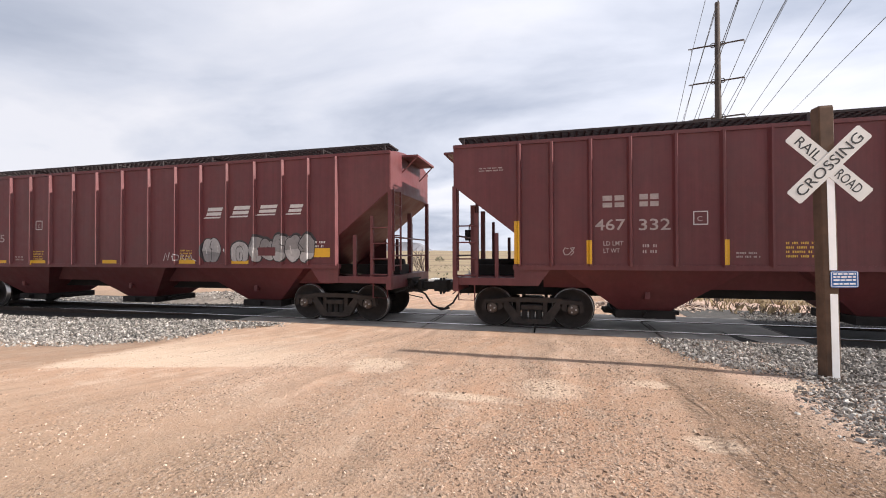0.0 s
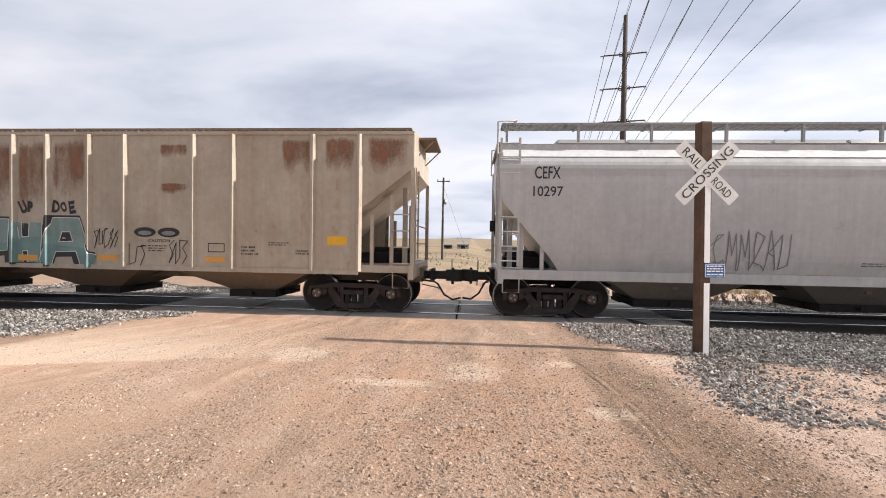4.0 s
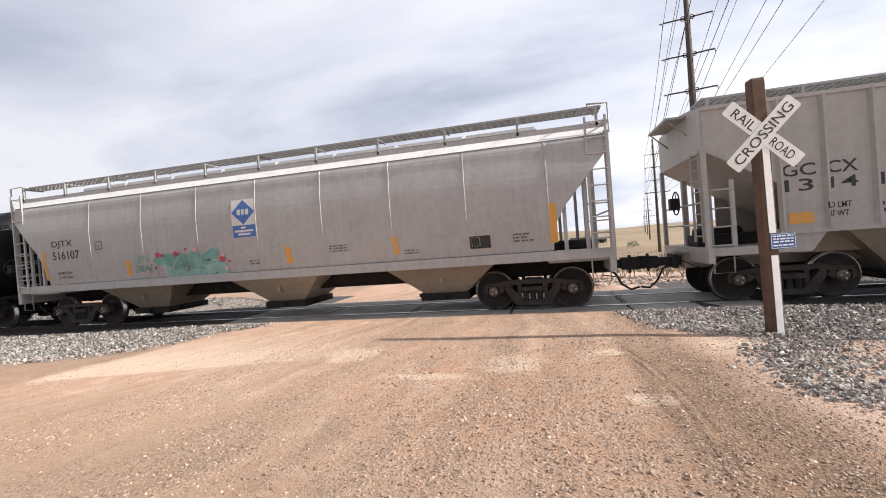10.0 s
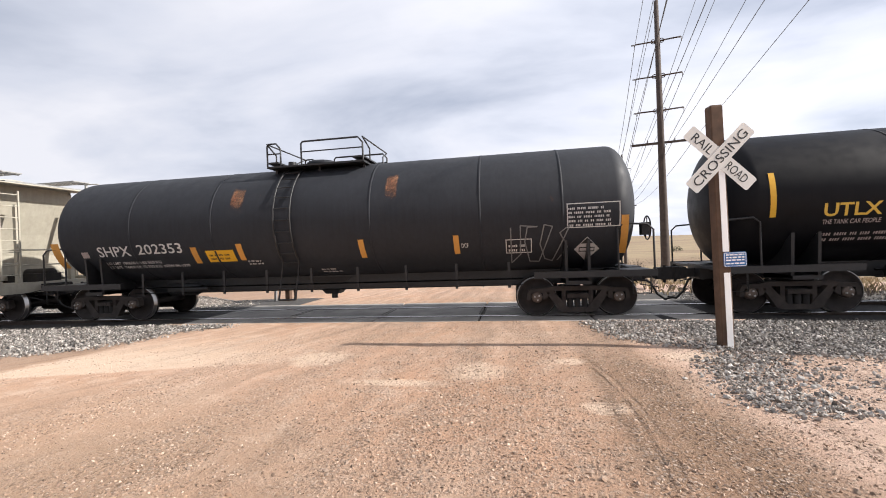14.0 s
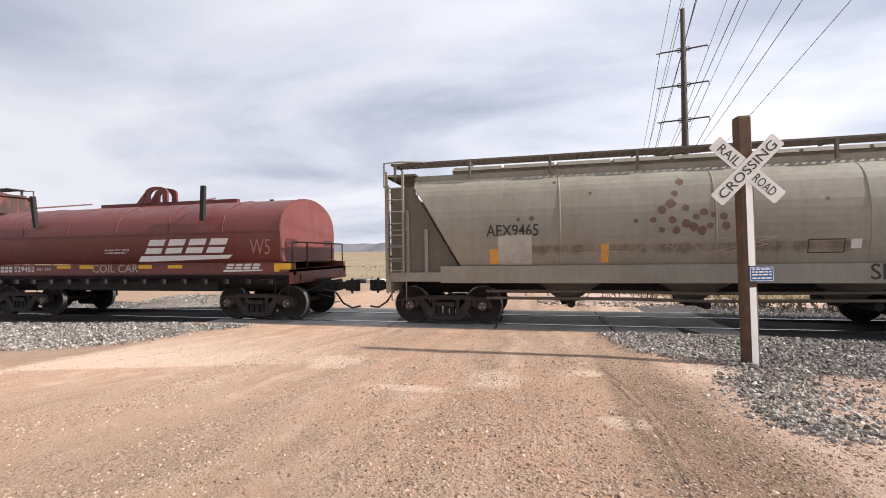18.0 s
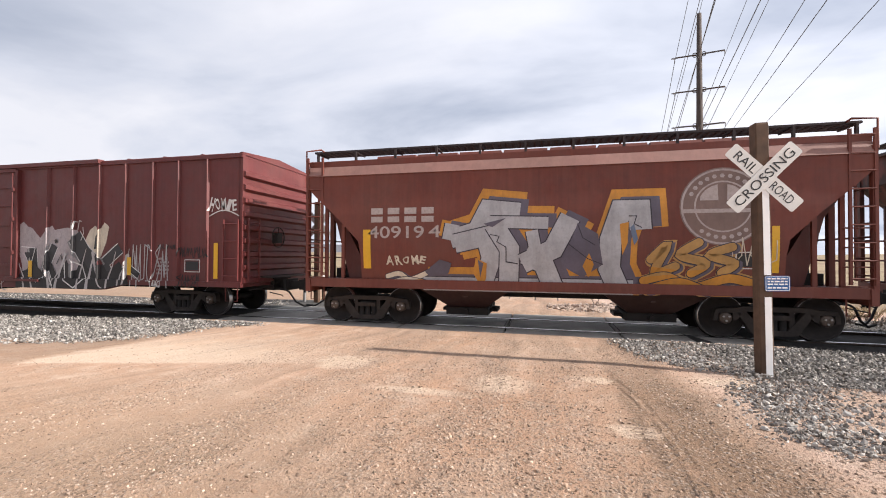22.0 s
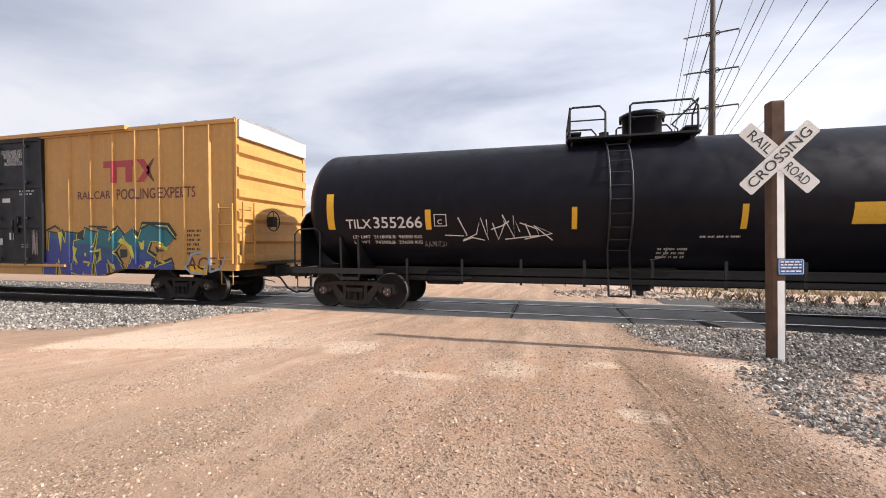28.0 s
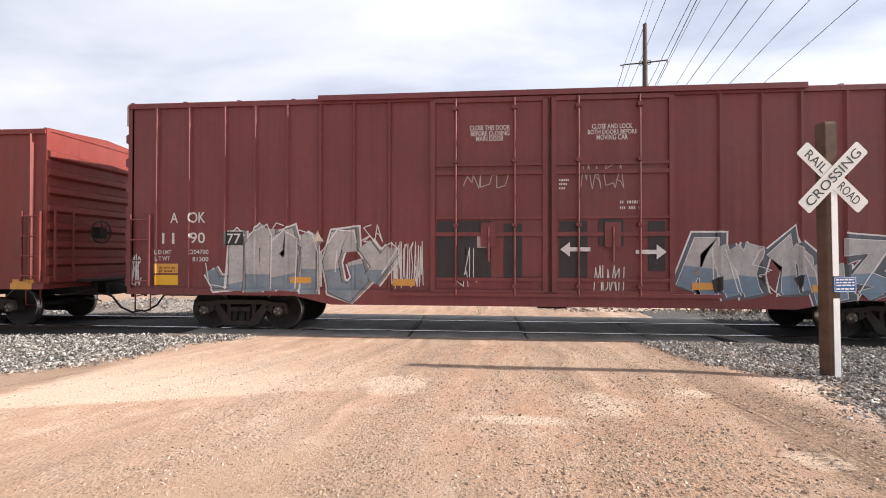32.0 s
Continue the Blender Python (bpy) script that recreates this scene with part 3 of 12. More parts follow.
def coupler_mesh():
    """Knuckle coupler that points along +x from its root at x = 0 to the knuckle at x = 0.5."""
    s = Shape()
    s.box(-0.45, 0.22, -0.09, 0.09, -0.10, 0.10)
    s.prism_x([(-0.13, -0.14), (0.13, -0.14), (0.13, 0.14), (-0.13, 0.14)], 0.18, 0.32)
    s.add([(x, y, z) for z in (-0.15, 0.15) for x, y in ((0.30, -0.14), (0.52, -0.17), (0.60, -0.10), (0.50, 0.00), (0.44, 0.02), (0.44, 0.10), (0.34, 0.15))],
          [(6, 5, 4, 3, 2, 1, 0), (7, 8, 9, 10, 11, 12, 13)] + [(i, (i + 1) % 7, (i + 1) % 7 + 7, i + 7) for i in range(7)])
    s.tube([(0.36, -0.10, -0.22), (0.36, -0.10, 0.20)], 0.035, 8)
    s.box(-0.20, -0.12, -0.30, 0.30, -0.16, 0.16)
    return s.mesh("coupler", m_truck2)


def hose_mesh(reach):
    s = Shape()
    s.tube([(-0.35, -0.33, -0.05), (-0.05, -0.33, -0.08), (0.05, -0.30, -0.14), (0.16 + reach * 0.2, -0.22, -0.42), (0.34 + reach * 0.3, -0.10, -0.56), (0.52 + reach * 0.4, 0.0, -0.52)], 0.026, 7)
    s.tube([(-0.30, -0.70, -0.12), (0.10, -0.68, -0.20), (0.10, -0.68, -0.24)], 0.014, 5)
    return s.mesh("brake_hose", m_hose)


COUPLER, HOSE = coupler_mesh(), hose_mesh(0.25)


def draft_gear(car, half_len, sill_half, mat):
    """Centre sill, couplers and brake hoses; half_len is from the car's middle to the knuckles."""
    s = Shape()
    s.box(-sill_half - 0.1, sill_half + 0.1, -0.33, 0.33, 0.70, 1.02)
    s.box(-sill_half - 0.14, sill_half + 0.14, -0.40, 0.40, 1.02, 1.06)
    part("centre_sill", s, mat, car)
    for g in (-1, 1):
        c = part("coupler", COUPLER, None, car, "rusty knuckle coupler", (g * (half_len - 0.46), 0, 0.86))
        h = part("brake_hose", HOSE, None, car, "black rubber air hose", (g * (half_len - 0.52), 0, 0.80))
        if g < 0:
            c.rotation_euler = h.rotation_euler = (0, 0, math.pi)
        lv = Shape()
        lv.tube([(g * (sill_half + 0.06), -1.35, 0.78), (g * (sill_half + 0.10), -0.9, 0.80), (g * (sill_half + 0.22), -0.3, 0.92), (g * (sill_half + 0.24), -0.05, 1.0)], 0.014, 5)
        part("uncoupling_lever", lv, m_under, car)


def ladder_shape(x0, x1, y, z0, z1, n, r=0.016, rails=True):
    s = Shape()
    for i in range(n):
        z = z0 + (z1 - z0) * i / (n - 1)
        s.tube([(x0, y, z), (x1, y, z)], r, 5)
    if rails:
        for x in (x0, x1):
            s.box(x - 0.025, x + 0.025, y - 0.008, y + 0.035, z0 - 0.12, z1 + 0.12)
    return s


def cross_ladder(y0, y1, x, z0, z1, n, r=0.016, rails=True):
    s = Shape()
    for i in range(n):
        z = z0 + (z1 - z0) * i / (n - 1)
        s.tube([(x, y0, z), (x, y1, z)], r, 5)
    if rails:
        for y in (y0, y1):
            s.box(x - 0.02, x + 0.02, y - 0.02, y + 0.02, z0 - 0.12, z1 + 0.12)
    return s


def grab_irons(car, x0, x1, y, z0, z1, n, mat, r=0.016):
    """Separate rungs bolted to the car, one part each."""
    for i in range(n):
        z = z0 + (z1 - z0) * i / (n - 1)
        sg = -1 if y < 0 else 1
        part("grab_iron", Shape().tube([(x0, y - sg * 0.06, z), (x0, y, z), (x1, y, z), (x1, y - sg * 0.06, z)], r, 5), mat, car)


def step_shape(x, y, z_top, g, drop=0.45):
    """Stirrup step below the sill."""
    s = Shape()
    s.tube([(x, y, z_top), (x, y, z_top - drop), (x + g * 0.36, y, z_top - drop), (x + g * 0.36, y, z_top)], 0.017, 5)
    return s


def brake_wheel(car, x, y, z, mat, r=0.28):
    s = Shape()
    n = 20
    s.tube([(x, y + r * math.cos(2 * math.pi * k / n), z + r * math.sin(2 * math.pi * k / n)) for k in range(n + 1)], 0.016, 5)
    for k in range(5):
        a = 2 * math.pi * k / 5 + 0.3
        s.tube([(x, y, z), (x, y + r * math.cos(a), z + r * math.sin(a))], 0.012, 4)
    s.box(x - 0.14, x + 0.05, y - 0.10, y + 0.10, z - 0.16, z + 0.12)
    part("brake_wheel", s, mat, car, "round hand brake wheel on its gear box")


def running_board(car, x0, x1, z, mat, y0=0.55, y1=1.15, posts=10, edge=True):
    """Open grating walkways along both sides of the roof."""
    for sg in (-1, 1):
        s = Shape()
        a, b = sorted((sg * y0, sg * y1))
        n = int((x1 - x0) / 0.16)
        for i in range(n + 1):
            x = x0 + (x1 - x0) * i / n
            s.box(x - 0.016, x + 0.016, a, b, z - 0.03, z)
        for k in range(6):
            y = a + (b - a) * k / 5
            s.box(x0, x1, y - 0.012, y + 0.012, z - 0.035, z + 0.004)
        if edge:
            s.box(x0, x1, sg * y1 - 0.008, sg * y1 + 0.008, z - 0.035, z + 0.012)
        part("running_board", s, mat, car, "open steel grating walkway on the roof")
        for i in range(posts):
            x = x0 + 0.1 + (x1 - x0 - 0.2) * i / (posts - 1)
            p = Shape().box(x - 0.025, x + 0.025, sg * y1 - 0.05, sg * y1 + 0.01, z - 0.42, z - 0.03)
            p.box(x - 0.02, x + 0.02, min(sg * y0, sg * y1), max(sg * y0, sg * y1), z - 0.065, z - 0.035)
            part("walkway_bracket", p, mat, car)


# ---- sprayed paint ----
def sprayed(name, col, rough=0.5, worn=0.25):
    """Spray paint with soft tone changes and thin spots."""
    m, nd, lk, bs = material(name)
    co = nd.new("ShaderNodeTexCoord").outputs["Object"]
    a, b = noise_node(nd, lk, co, 2.2, 4, 0.6), noise_node(nd, lk, co, 16.0, 5, 0.7)
    c = mixc(nd, lk, ramp(nd, lk, a, 0.3, 0.7), tuple(v * 0.78 for v in col), tuple(min(1, v * 1.15) for v in col))
    c = mixc(nd, lk, ramp(nd, lk, b, 0.50, 0.72, 0.0, worn + 0.15), c, tuple(v * 0.45 + 0.03 for v in col))
    grime = noise_node(nd, lk, co, 1.7, 6, 0.66, (2.6, 2.6, 0.5), (5.0, 2.0, 1.0))
    lk.new(mixc(nd, lk, ramp(nd, lk, grime, 0.48, 0.72, 0.0, 0.55), c, tuple(v * 0.45 + g_ for v, g_ in zip(col, (0.035, 0.024, 0.022)))), bs.inputs["Base Color"])
    bs.inputs["Roughness"].default_value = rough
    return m


def stain(name, col, lo=0.42, hi=0.62, stretch=(2.0, 2.0, 0.35), amount=0.9, hem=0.16, shift=(0, 0, 0), tint=None):
    """A see-through stain that fades at its borders."""
    m, nd, lk, bs = material(name)
    tc = nd.new("ShaderNodeTexCoord")
    co = tc.outputs["Object"]
    sp = nd.new("ShaderNodeSeparateXYZ")
    lk.new(tc.outputs["Generated"], sp.inputs[0])
    run_ = noise_node(nd, lk, co, 2.6, 7, 0.65, stretch, shift)
    fine = noise_node(nd, lk, co, 22.0, 5, 0.7)
    edge = None
    for ax, lo_e, hi_e in ((0, hem, 1.0 - hem), (2, 0.60 if hem > 0.1 else 0.06, 0.84 if hem > 0.1 else 0.72)):
        e1 = ramp(nd, lk, sp.outputs[ax], 0.0, lo_e)
        e2 = ramp(nd, lk, sp.outputs[ax], 1.0, hi_e)
        e = math2(nd, lk, "MULTIPLY", e1, e2)
        edge = e if edge is None else math2(nd, lk, "MULTIPLY", edge, e)
    grain = math2(nd, lk, "ADD", math2(nd, lk, "MULTIPLY", run_, 0.75), math2(nd, lk, "MULTIPLY", fine, 0.25))
    f = ramp(nd, lk, math2(nd, lk, "ADD", math2(nd, lk, "MULTIPLY", edge, 0.30), math2(nd, lk, "MULTIPLY", grain, 0.70)), lo + 0.16, hi + 0.06, 0.0, amount)
    f = math2(nd, lk, "MULTIPLY", f, ramp(nd, lk, edge, 0.0, 0.12))
    lk.new(f, bs.inputs["Alpha"])
    c = mixc(nd, lk, fine, col, tuple(v * 1.8 for v in col))
    if tint:
        spots = noise_node(nd, lk, co, 3.6, 7, 0.68, (1.3, 1.3, 0.7), (shift[2] + 4.0, 1.0, shift[0]))
        c = mixc(nd, lk, ramp(nd, lk, spots, 0.42, 0.64, 0.0, 0.82), c, tint)
    lk.new(c, bs.inputs["Base Color"])
    bs.inputs["Roughness"].default_value = 0.8
    return m


g_silver, g_silver2 = sprayed("silver_spray", (0.43, 0.415, 0.41), 0.5, 0.5), sprayed("grey_spray", (0.25, 0.24, 0.24), 0.5, 0.5)
g_white, g_black, g_black2, g_dark = sprayed("white_spray", (0.70, 0.68, 0.66)), sprayed("black_spray", (0.012, 0.012, 0.014)), sprayed("charcoal_spray", (0.035, 0.035, 0.038)), sprayed("dark_green_spray", (0.015, 0.03, 0.03))
g_palepink, g_pink, g_crimson, g_plum = sprayed("pale_pink_spray", (0.42, 0.30, 0.27)), sprayed("pink_spray", (0.72, 0.36, 0.42)), sprayed("crimson_spray", (0.30, 0.02, 0.035)), sprayed("plum_spray", (0.05, 0.015, 0.03))
g_greyline, g_slate, g_dslate, g_lightp = sprayed("grey_line_spray", (0.20, 0.20, 0.20)), sprayed("slate_spray", (0.10, 0.12, 0.12)), sprayed("dark_slate_patch", (0.024, 0.018, 0.019)), sprayed("light_paint_patch", (0.42, 0.41, 0.37))
g_teal2, g_teal3, g_aqua = sprayed("pale_teal_spray", (0.19, 0.27, 0.255)), sprayed("green_teal_spray", (0.10, 0.32, 0.27)), sprayed("aqua_spray", (0.28, 0.46, 0.42))
g_teal4 = sprayed("dusty_teal_spray", (0.135, 0.235, 0.225))
g_teal5, g_teal6, g_palepink2, g_crimson2 = sprayed("sea_green_spray", (0.16, 0.34, 0.30)), sprayed("light_sea_green_spray", (0.24, 0.42, 0.38)), sprayed("rose_grey_spray", (0.50, 0.36, 0.37)), sprayed("cherry_spray", (0.42, 0.06, 0.09))
g_slateblue2, g_blue2 = sprayed("grey_blue_spray", (0.095, 0.115, 0.135), 0.5, 0.4), sprayed("faded_blue_spray", (0.20, 0.25, 0.29), 0.5, 0.5)
g_pinkwhite = sprayed("pinkish_white_spray", (0.50, 0.46, 0.45), 0.5, 0.4)
g_gold, g_cream, g_orange = sprayed("gold_spray", (0.50, 0.38, 0.16)), sprayed("cream_spray", (0.66, 0.58, 0.46)), sprayed("orange_spray", (0.55, 0.24, 0.03))
g_navy, g_dteal, g_lemon, g_blue, g_slateblue, g_paleblue = sprayed("navy_spray", (0.035, 0.055, 0.27)), sprayed("deep_teal_spray", (0.02, 0.16, 0.20)), sprayed("lemon_spray", (0.62, 0.56, 0.08)), sprayed("dusty_blue_spray", (0.17, 0.24, 0.31)), sprayed("slate_blue_spray", (0.13, 0.18, 0.27)), sprayed("pale_blue_spray", (0.30, 0.42, 0.50))
g_maroon, g_green, g_wine, g_bright_red, g_royal = sprayed("maroon_paint", (0.13, 0.03, 0.03)), sprayed("green_tag", (0.10, 0.50, 0.14)), sprayed("wine_paint_panel", (0.20, 0.07, 0.068)), sprayed("bright_red_paint", (0.52, 0.06, 0.07)), sprayed("royal_blue_paint", (0.05, 0.13, 0.42))
g_rust, g_rustspot, g_darkspot = stain("rust_stain", (0.165, 0.070, 0.036), 0.345, 0.66, (1.2, 1.2, 0.34), 0.88, 0.16, (0, 0, 0), (0.27, 0.15, 0.085)), sprayed("rust_spots", (0.13, 0.072, 0.046)), stain("dark_paint_spots", (0.035, 0.012, 0.012), 0.35, 0.5, (1, 1, 1))


RUST_TINT = (0.205, 0.082, 0.042)
g_palefull = stain("pale_bare_panel", (0.255, 0.175, 0.13), 0.33, 0.61, (0.6, 0.6, 0.36), 0.92, 0.05, (1.0, 0.0, 0.4), RUST_TINT)
g_palerust = stain("pale_worn_paint", (0.25, 0.168, 0.122), 0.425, 0.635, (0.75, 0.75, 0.36), 0.90, 0.05, (0, 0, 0), RUST_TINT)
g_palerust2 = stain("thin_pale_worn_paint", (0.24, 0.150, 0.105), 0.475, 0.68, (0.9, 0.9, 0.38), 0.85, 0.05, (3.0, 0.0, 1.5), RUST_TINT)
g_rustsoft = stain("faint_rust_stain", (0.15, 0.085, 0.05), 0.40, 0.64, (1.6, 1.6, 0.5), 0.45)


def blob(cx, cz, r, n=12, squash=1.0, rnd=None):
    return [(cx + r * math.cos(2 * math.pi * k / n) * (rnd.uniform(0.8, 1.15) if rnd else 1), cz + r * squash * math.sin(2 * math.pi * k / n) * (rnd.uniform(0.8, 1.15) if rnd else 1)) for k in range(n)]


class Art(Side):
    """Figures made of several flat pieces."""

    def poly(self, pts, mat, car, name="emblem", lift=0.008, label=""):
        return self.lay(name, pts, [tuple(range(len(pts)))], mat, car, lift, label)

    def blocks(self, n, x0, x1, z0, z1, mat, car, shear, bar=False, spread=False):
        """An emblem of n plain blocks, each with a slot, in place of an owner's mark."""
        vs, fs = [], []
        w = (x1 - x0) / n
        h = z1 - z0
        for i in range(n):
            a, b = x0 + i * w + w * 0.08, x0 + (i + 1) * w - w * (0.22 if spread else 0.12)
            zb = z0 + (h * 0.26 if bar else 0)
            hh = z1 - zb
            for za, zc_ in ((0.0, 0.40), (0.56, 1.0)):
                k = len(vs)
                sa, sb = shear * (zb - z0 + hh * za), shear * (zb - z0 + hh * zc_)
                vs += [(a + sa, zb + hh * za), (b + sa, zb + hh * za), (b + sb, zb + hh * zc_), (a + sb, zb + hh * zc_)]
                fs.append((k, k + 1, k + 2, k + 3))
            if bar:
                k = len(vs)
                vs += [(a - 0.06, z0), (b, z0), (b + 0.03, z0 + h * 0.13), (a - 0.02, z0 + h * 0.13)]
                fs.append((k, k + 1, k + 2, k + 3))
        return self.lay("owner_mark", vs, fs, mat, car, 0.006, "owner's mark drawn as plain blocks")

    def ribbon(self, pts, width, round_=False):
        """Outline of a broad stroke through points: (vertices, faces). width is one number or one for each end."""
        wa, wb = width if isinstance(width, tuple) else (width, width)
        if round_ and len(pts) > 2:
            fine = []
            q = [pts[0]] + list(pts) + [pts[-1]]
            for i in range(1, len(q) - 2):
                p0, p1, p2, p3 = q[i - 1:i + 3]
                for k in range(6):
                    t = k / 6
                    fine.append(tuple(0.5 * (2 * p1[j] + (p2[j] - p0[j]) * t + (2 * p0[j] - 5 * p1[j] + 4 * p2[j] - p3[j]) * t * t + (3 * p1[j] - p0[j] - 3 * p2[j] + p3[j]) * t ** 3) for j in (0, 1)))
            pts = fine + [pts[-1]]
        n = len(pts)
        vs, fs = [], []
        for i, p in enumerate(pts):
            a, b = pts[max(i - 1, 0)], pts[min(i + 1, n - 1)]
            d1 = (p[0] - a[0], p[1] - a[1]) if i else (b[0] - p[0], b[1] - p[1])
            d2 = (b[0] - p[0], b[1] - p[1]) if i < n - 1 else d1
            l1, l2 = math.hypot(*d1) or 1.0, math.hypot(*d2) or 1.0
            nx, nz = -d1[1] / l1 - d2[1] / l2, d1[0] / l1 + d2[0] / l2
            ln = math.hypot(nx, nz) or 1.0
            hw = 0.5 * (wa + (wb - wa) * i / (n - 1)) * min(1.5, 2.0 / max(ln, 0.7))
            nx, nz = nx / ln * hw, nz / ln * hw
            vs += [(p[0] + nx, p[1] + nz), (p[0] - nx, p[1] - nz)]
        fs = [(2 * i, 2 * i + 1, 2 * i + 3, 2 * i + 2) for i in range(n - 1)]
        if round_:
            for end, nxt, i0, hw in ((0, 1, 0, wa / 2), (n - 1, n - 2, 2 * (n - 1), wb / 2)):
                dx, dz = pts[end][0] - pts[nxt][0], pts[end][1] - pts[nxt][1]
                a0 = math.atan2(dz, dx)
                k = len(vs)
                vs += [(pts[end][0] + hw * math.cos(a0 + b), pts[end][1] + hw * math.sin(a0 + b)) for b in (1.05, 0.52, 0.0, -0.52, -1.05)]
                cap = [i0 if end == 0 else i0, k, k + 1, k + 2, k + 3, k + 4, i0 + 1]
                if end == 0:
                    cap = [i0 + 1, k, k + 1, k + 2, k + 3, k + 4, i0]
                fs.append(tuple(cap))
        return vs, fs

    def piece(self, letters, x0, x1, z0, z1, width, fills, line, back, car, rounded=False, shade=None, drop=(0.06, -0.06), edge=0.035, rim=0.06, cuts=(0.5,), outer=None, slope=0.0, label="sprayed graffiti letters with outlines", extras=()):
        """A painted name: each letter is a list of broad strokes in the unit square; a rim behind all, a cast block, then letter by letter an outline and bands of fill from the top down."""
        sx, sz = x1 - x0, z1 - z0

        def put(stroke):
            w = width
            if isinstance(stroke[0], (int, float)):
                w, stroke = stroke[0], stroke[1:]
            return [(x0 + a * sx, z0 + b * sz) for a, b in stroke], w

        def layer(strokes, grow, dx, dz, low):
            vs, fs, ts = [], [], []
            for k, st in enumerate(strokes):
                pts, w = put(st)
                v_, f_ = self.ribbon(pts, w + 2 * grow, rounded)
                # square ends grow along the stroke as well
                m = len(vs)
                vs += [(a + dx, max(b + dz, self.low(a + dx) if self.low else low)) for a, b in v_]
                fs += [tuple(i + m for i in f) for f in f_]
                ts += [0.00012 * k] * len(f_)
            return vs, fs, ts

        low = z0 - 0.03
        every = [st for le in letters for st in le]
        g = None
        for mat, grow, dx, dz, up in ((outer, rim + 0.035, drop[0] * 0.7, drop[1] * 0.7, 0.0), (back, rim, drop[0] * 0.7, drop[1] * 0.7, 0.0015), (shade, edge, drop[0], drop[1], 0.003)):
            if mat is None:
                continue
            vs, fs, ts = layer(every, grow, dx, dz, low)
            o = self.lay("graffiti" if g is None else "letter_shadow", vs, fs, mat, g or car, 0.004 + up, label if g is None else "", [t * 0.4 for t in ts])
            g = g or o
        for i, le in enumerate(letters):
            up = 0.0085 + 0.0022 * i
            vs, fs, ts = layer(le, edge, 0.0, 0.0, low)
            self.lay("letter_outline", vs, fs, line, g, up, "", ts)
            vs, fs, ts = layer(le, 0.0, 0.0, 0.0, low)
            self.lay("letter_fill", vs, fs, fills[0], g, up + 0.0007, "", ts)
            for j, cut in enumerate(cuts):
                bm = bmesh.new()
                bv = [bm.verts.new((a, 0, b)) for a, b in vs]
                lay_up = bm.faces.layers.float.new("rise")
                for f, t in zip(fs, ts):
                    try:
                        bm.faces.new([bv[q] for q in f])[lay_up] = t
                    except ValueError:
                        pass
                bmesh.ops.bisect_plane(bm, geom=bm.verts[:] + bm.edges[:] + bm.faces[:], plane_co=(x0 + sx * 0.5, 0, z0 + sz * (cut + 0.05 * math.sin(2.1 * i))), plane_no=Vector((slope + 0.12 * math.cos(3.3 * i), 0, 1)).normalized(), clear_outer=True)
                bm.verts.index_update()
                if len(bm.faces):
                    self.lay("letter_fade", [(v.co.x, v.co.z) for v in bm.verts], [tuple(v.index for v in f.verts) for f in bm.faces], fills[j + 1], g, up + 0.0011 + 0.0003 * j, "", [f[lay_up] for f in bm.faces])
                bm.free()
        top_up = 0.0085 + 0.0022 * len(letters)
        for k, (mat, w, *stroke) in enumerate(extras):
            pts = [(x0 + a * sx, z0 + b * sz) for a, b in stroke]
            if w:
                v_, f_ = self.ribbon(pts, w, rounded)
            else:
                v_, f_ = pts, [tuple(range(len(pts)))]
            self.lay("letter_mark", [(a, max(b, self.low(a)) if self.low else b) for a, b in v_], f_, mat, g, top_up + 0.0004 * k)
        return g

    def swooshes(self, x0, x1, z0, z1, dark, pale, car, seed, n):
        """Black lower part of a painted name with a ragged top, crossed by pale tapering strokes."""
        rnd = random.Random(seed)
        h = z1 - z0
        m = 22
        top = [(x0 + (x1 - x0) * i / m, z0 + h * (0.50 + 0.22 * math.sin(1.9 * i + seed) * rnd.uniform(0.3, 1.0) - (0.3 if i in (0, m) else 0.0))) for i in range(m + 1)]
        vs, fs = [], []
        for i, (x, z) in enumerate(top):
            lo = max(z0, self.low(x)) if self.low else z0
            vs += [(x, lo), (x, max(z, lo + 0.05))]
            if i:
                fs.append((2 * i - 2, 2 * i, 2 * i + 1, 2 * i - 1))
        g = self.lay("graffiti", vs, fs, dark, car, 0.0215, "black lower part of sprayed lettering with pale swooshes")
        for i in range(n):
            x = x0 + (x1 - x0) * (i + rnd.uniform(0.1, 0.9)) / n
            lean = rnd.choice((-1, 1)) * rnd.uniform(0.10, 0.26)
            pts = [(x, z0 + h * rnd.uniform(0.02, 0.12)), (x + lean * 0.4, z0 + h * rnd.uniform(0.25, 0.38)), (x + lean * 1.5, z0 + h * rnd.uniform(0.5, 0.66)), (x + lean * 2.4, z0 + h * rnd.uniform(0.68, 0.85))]
            if i % 3 == 2:
                pts = [(a, z0 + z1 - b - 0.2 * h) for a, b in pts]
            v_, f_ = self.ribbon(pts, (rnd.uniform(0.06, 0.13), 0.02), True)
            self.lay("letter_mark", [(a, max(b, self.low(a)) if self.low else b) for a, b in v_], f_, pale, g, 0.0225 + 0.0005 * (i % 8))
        return g

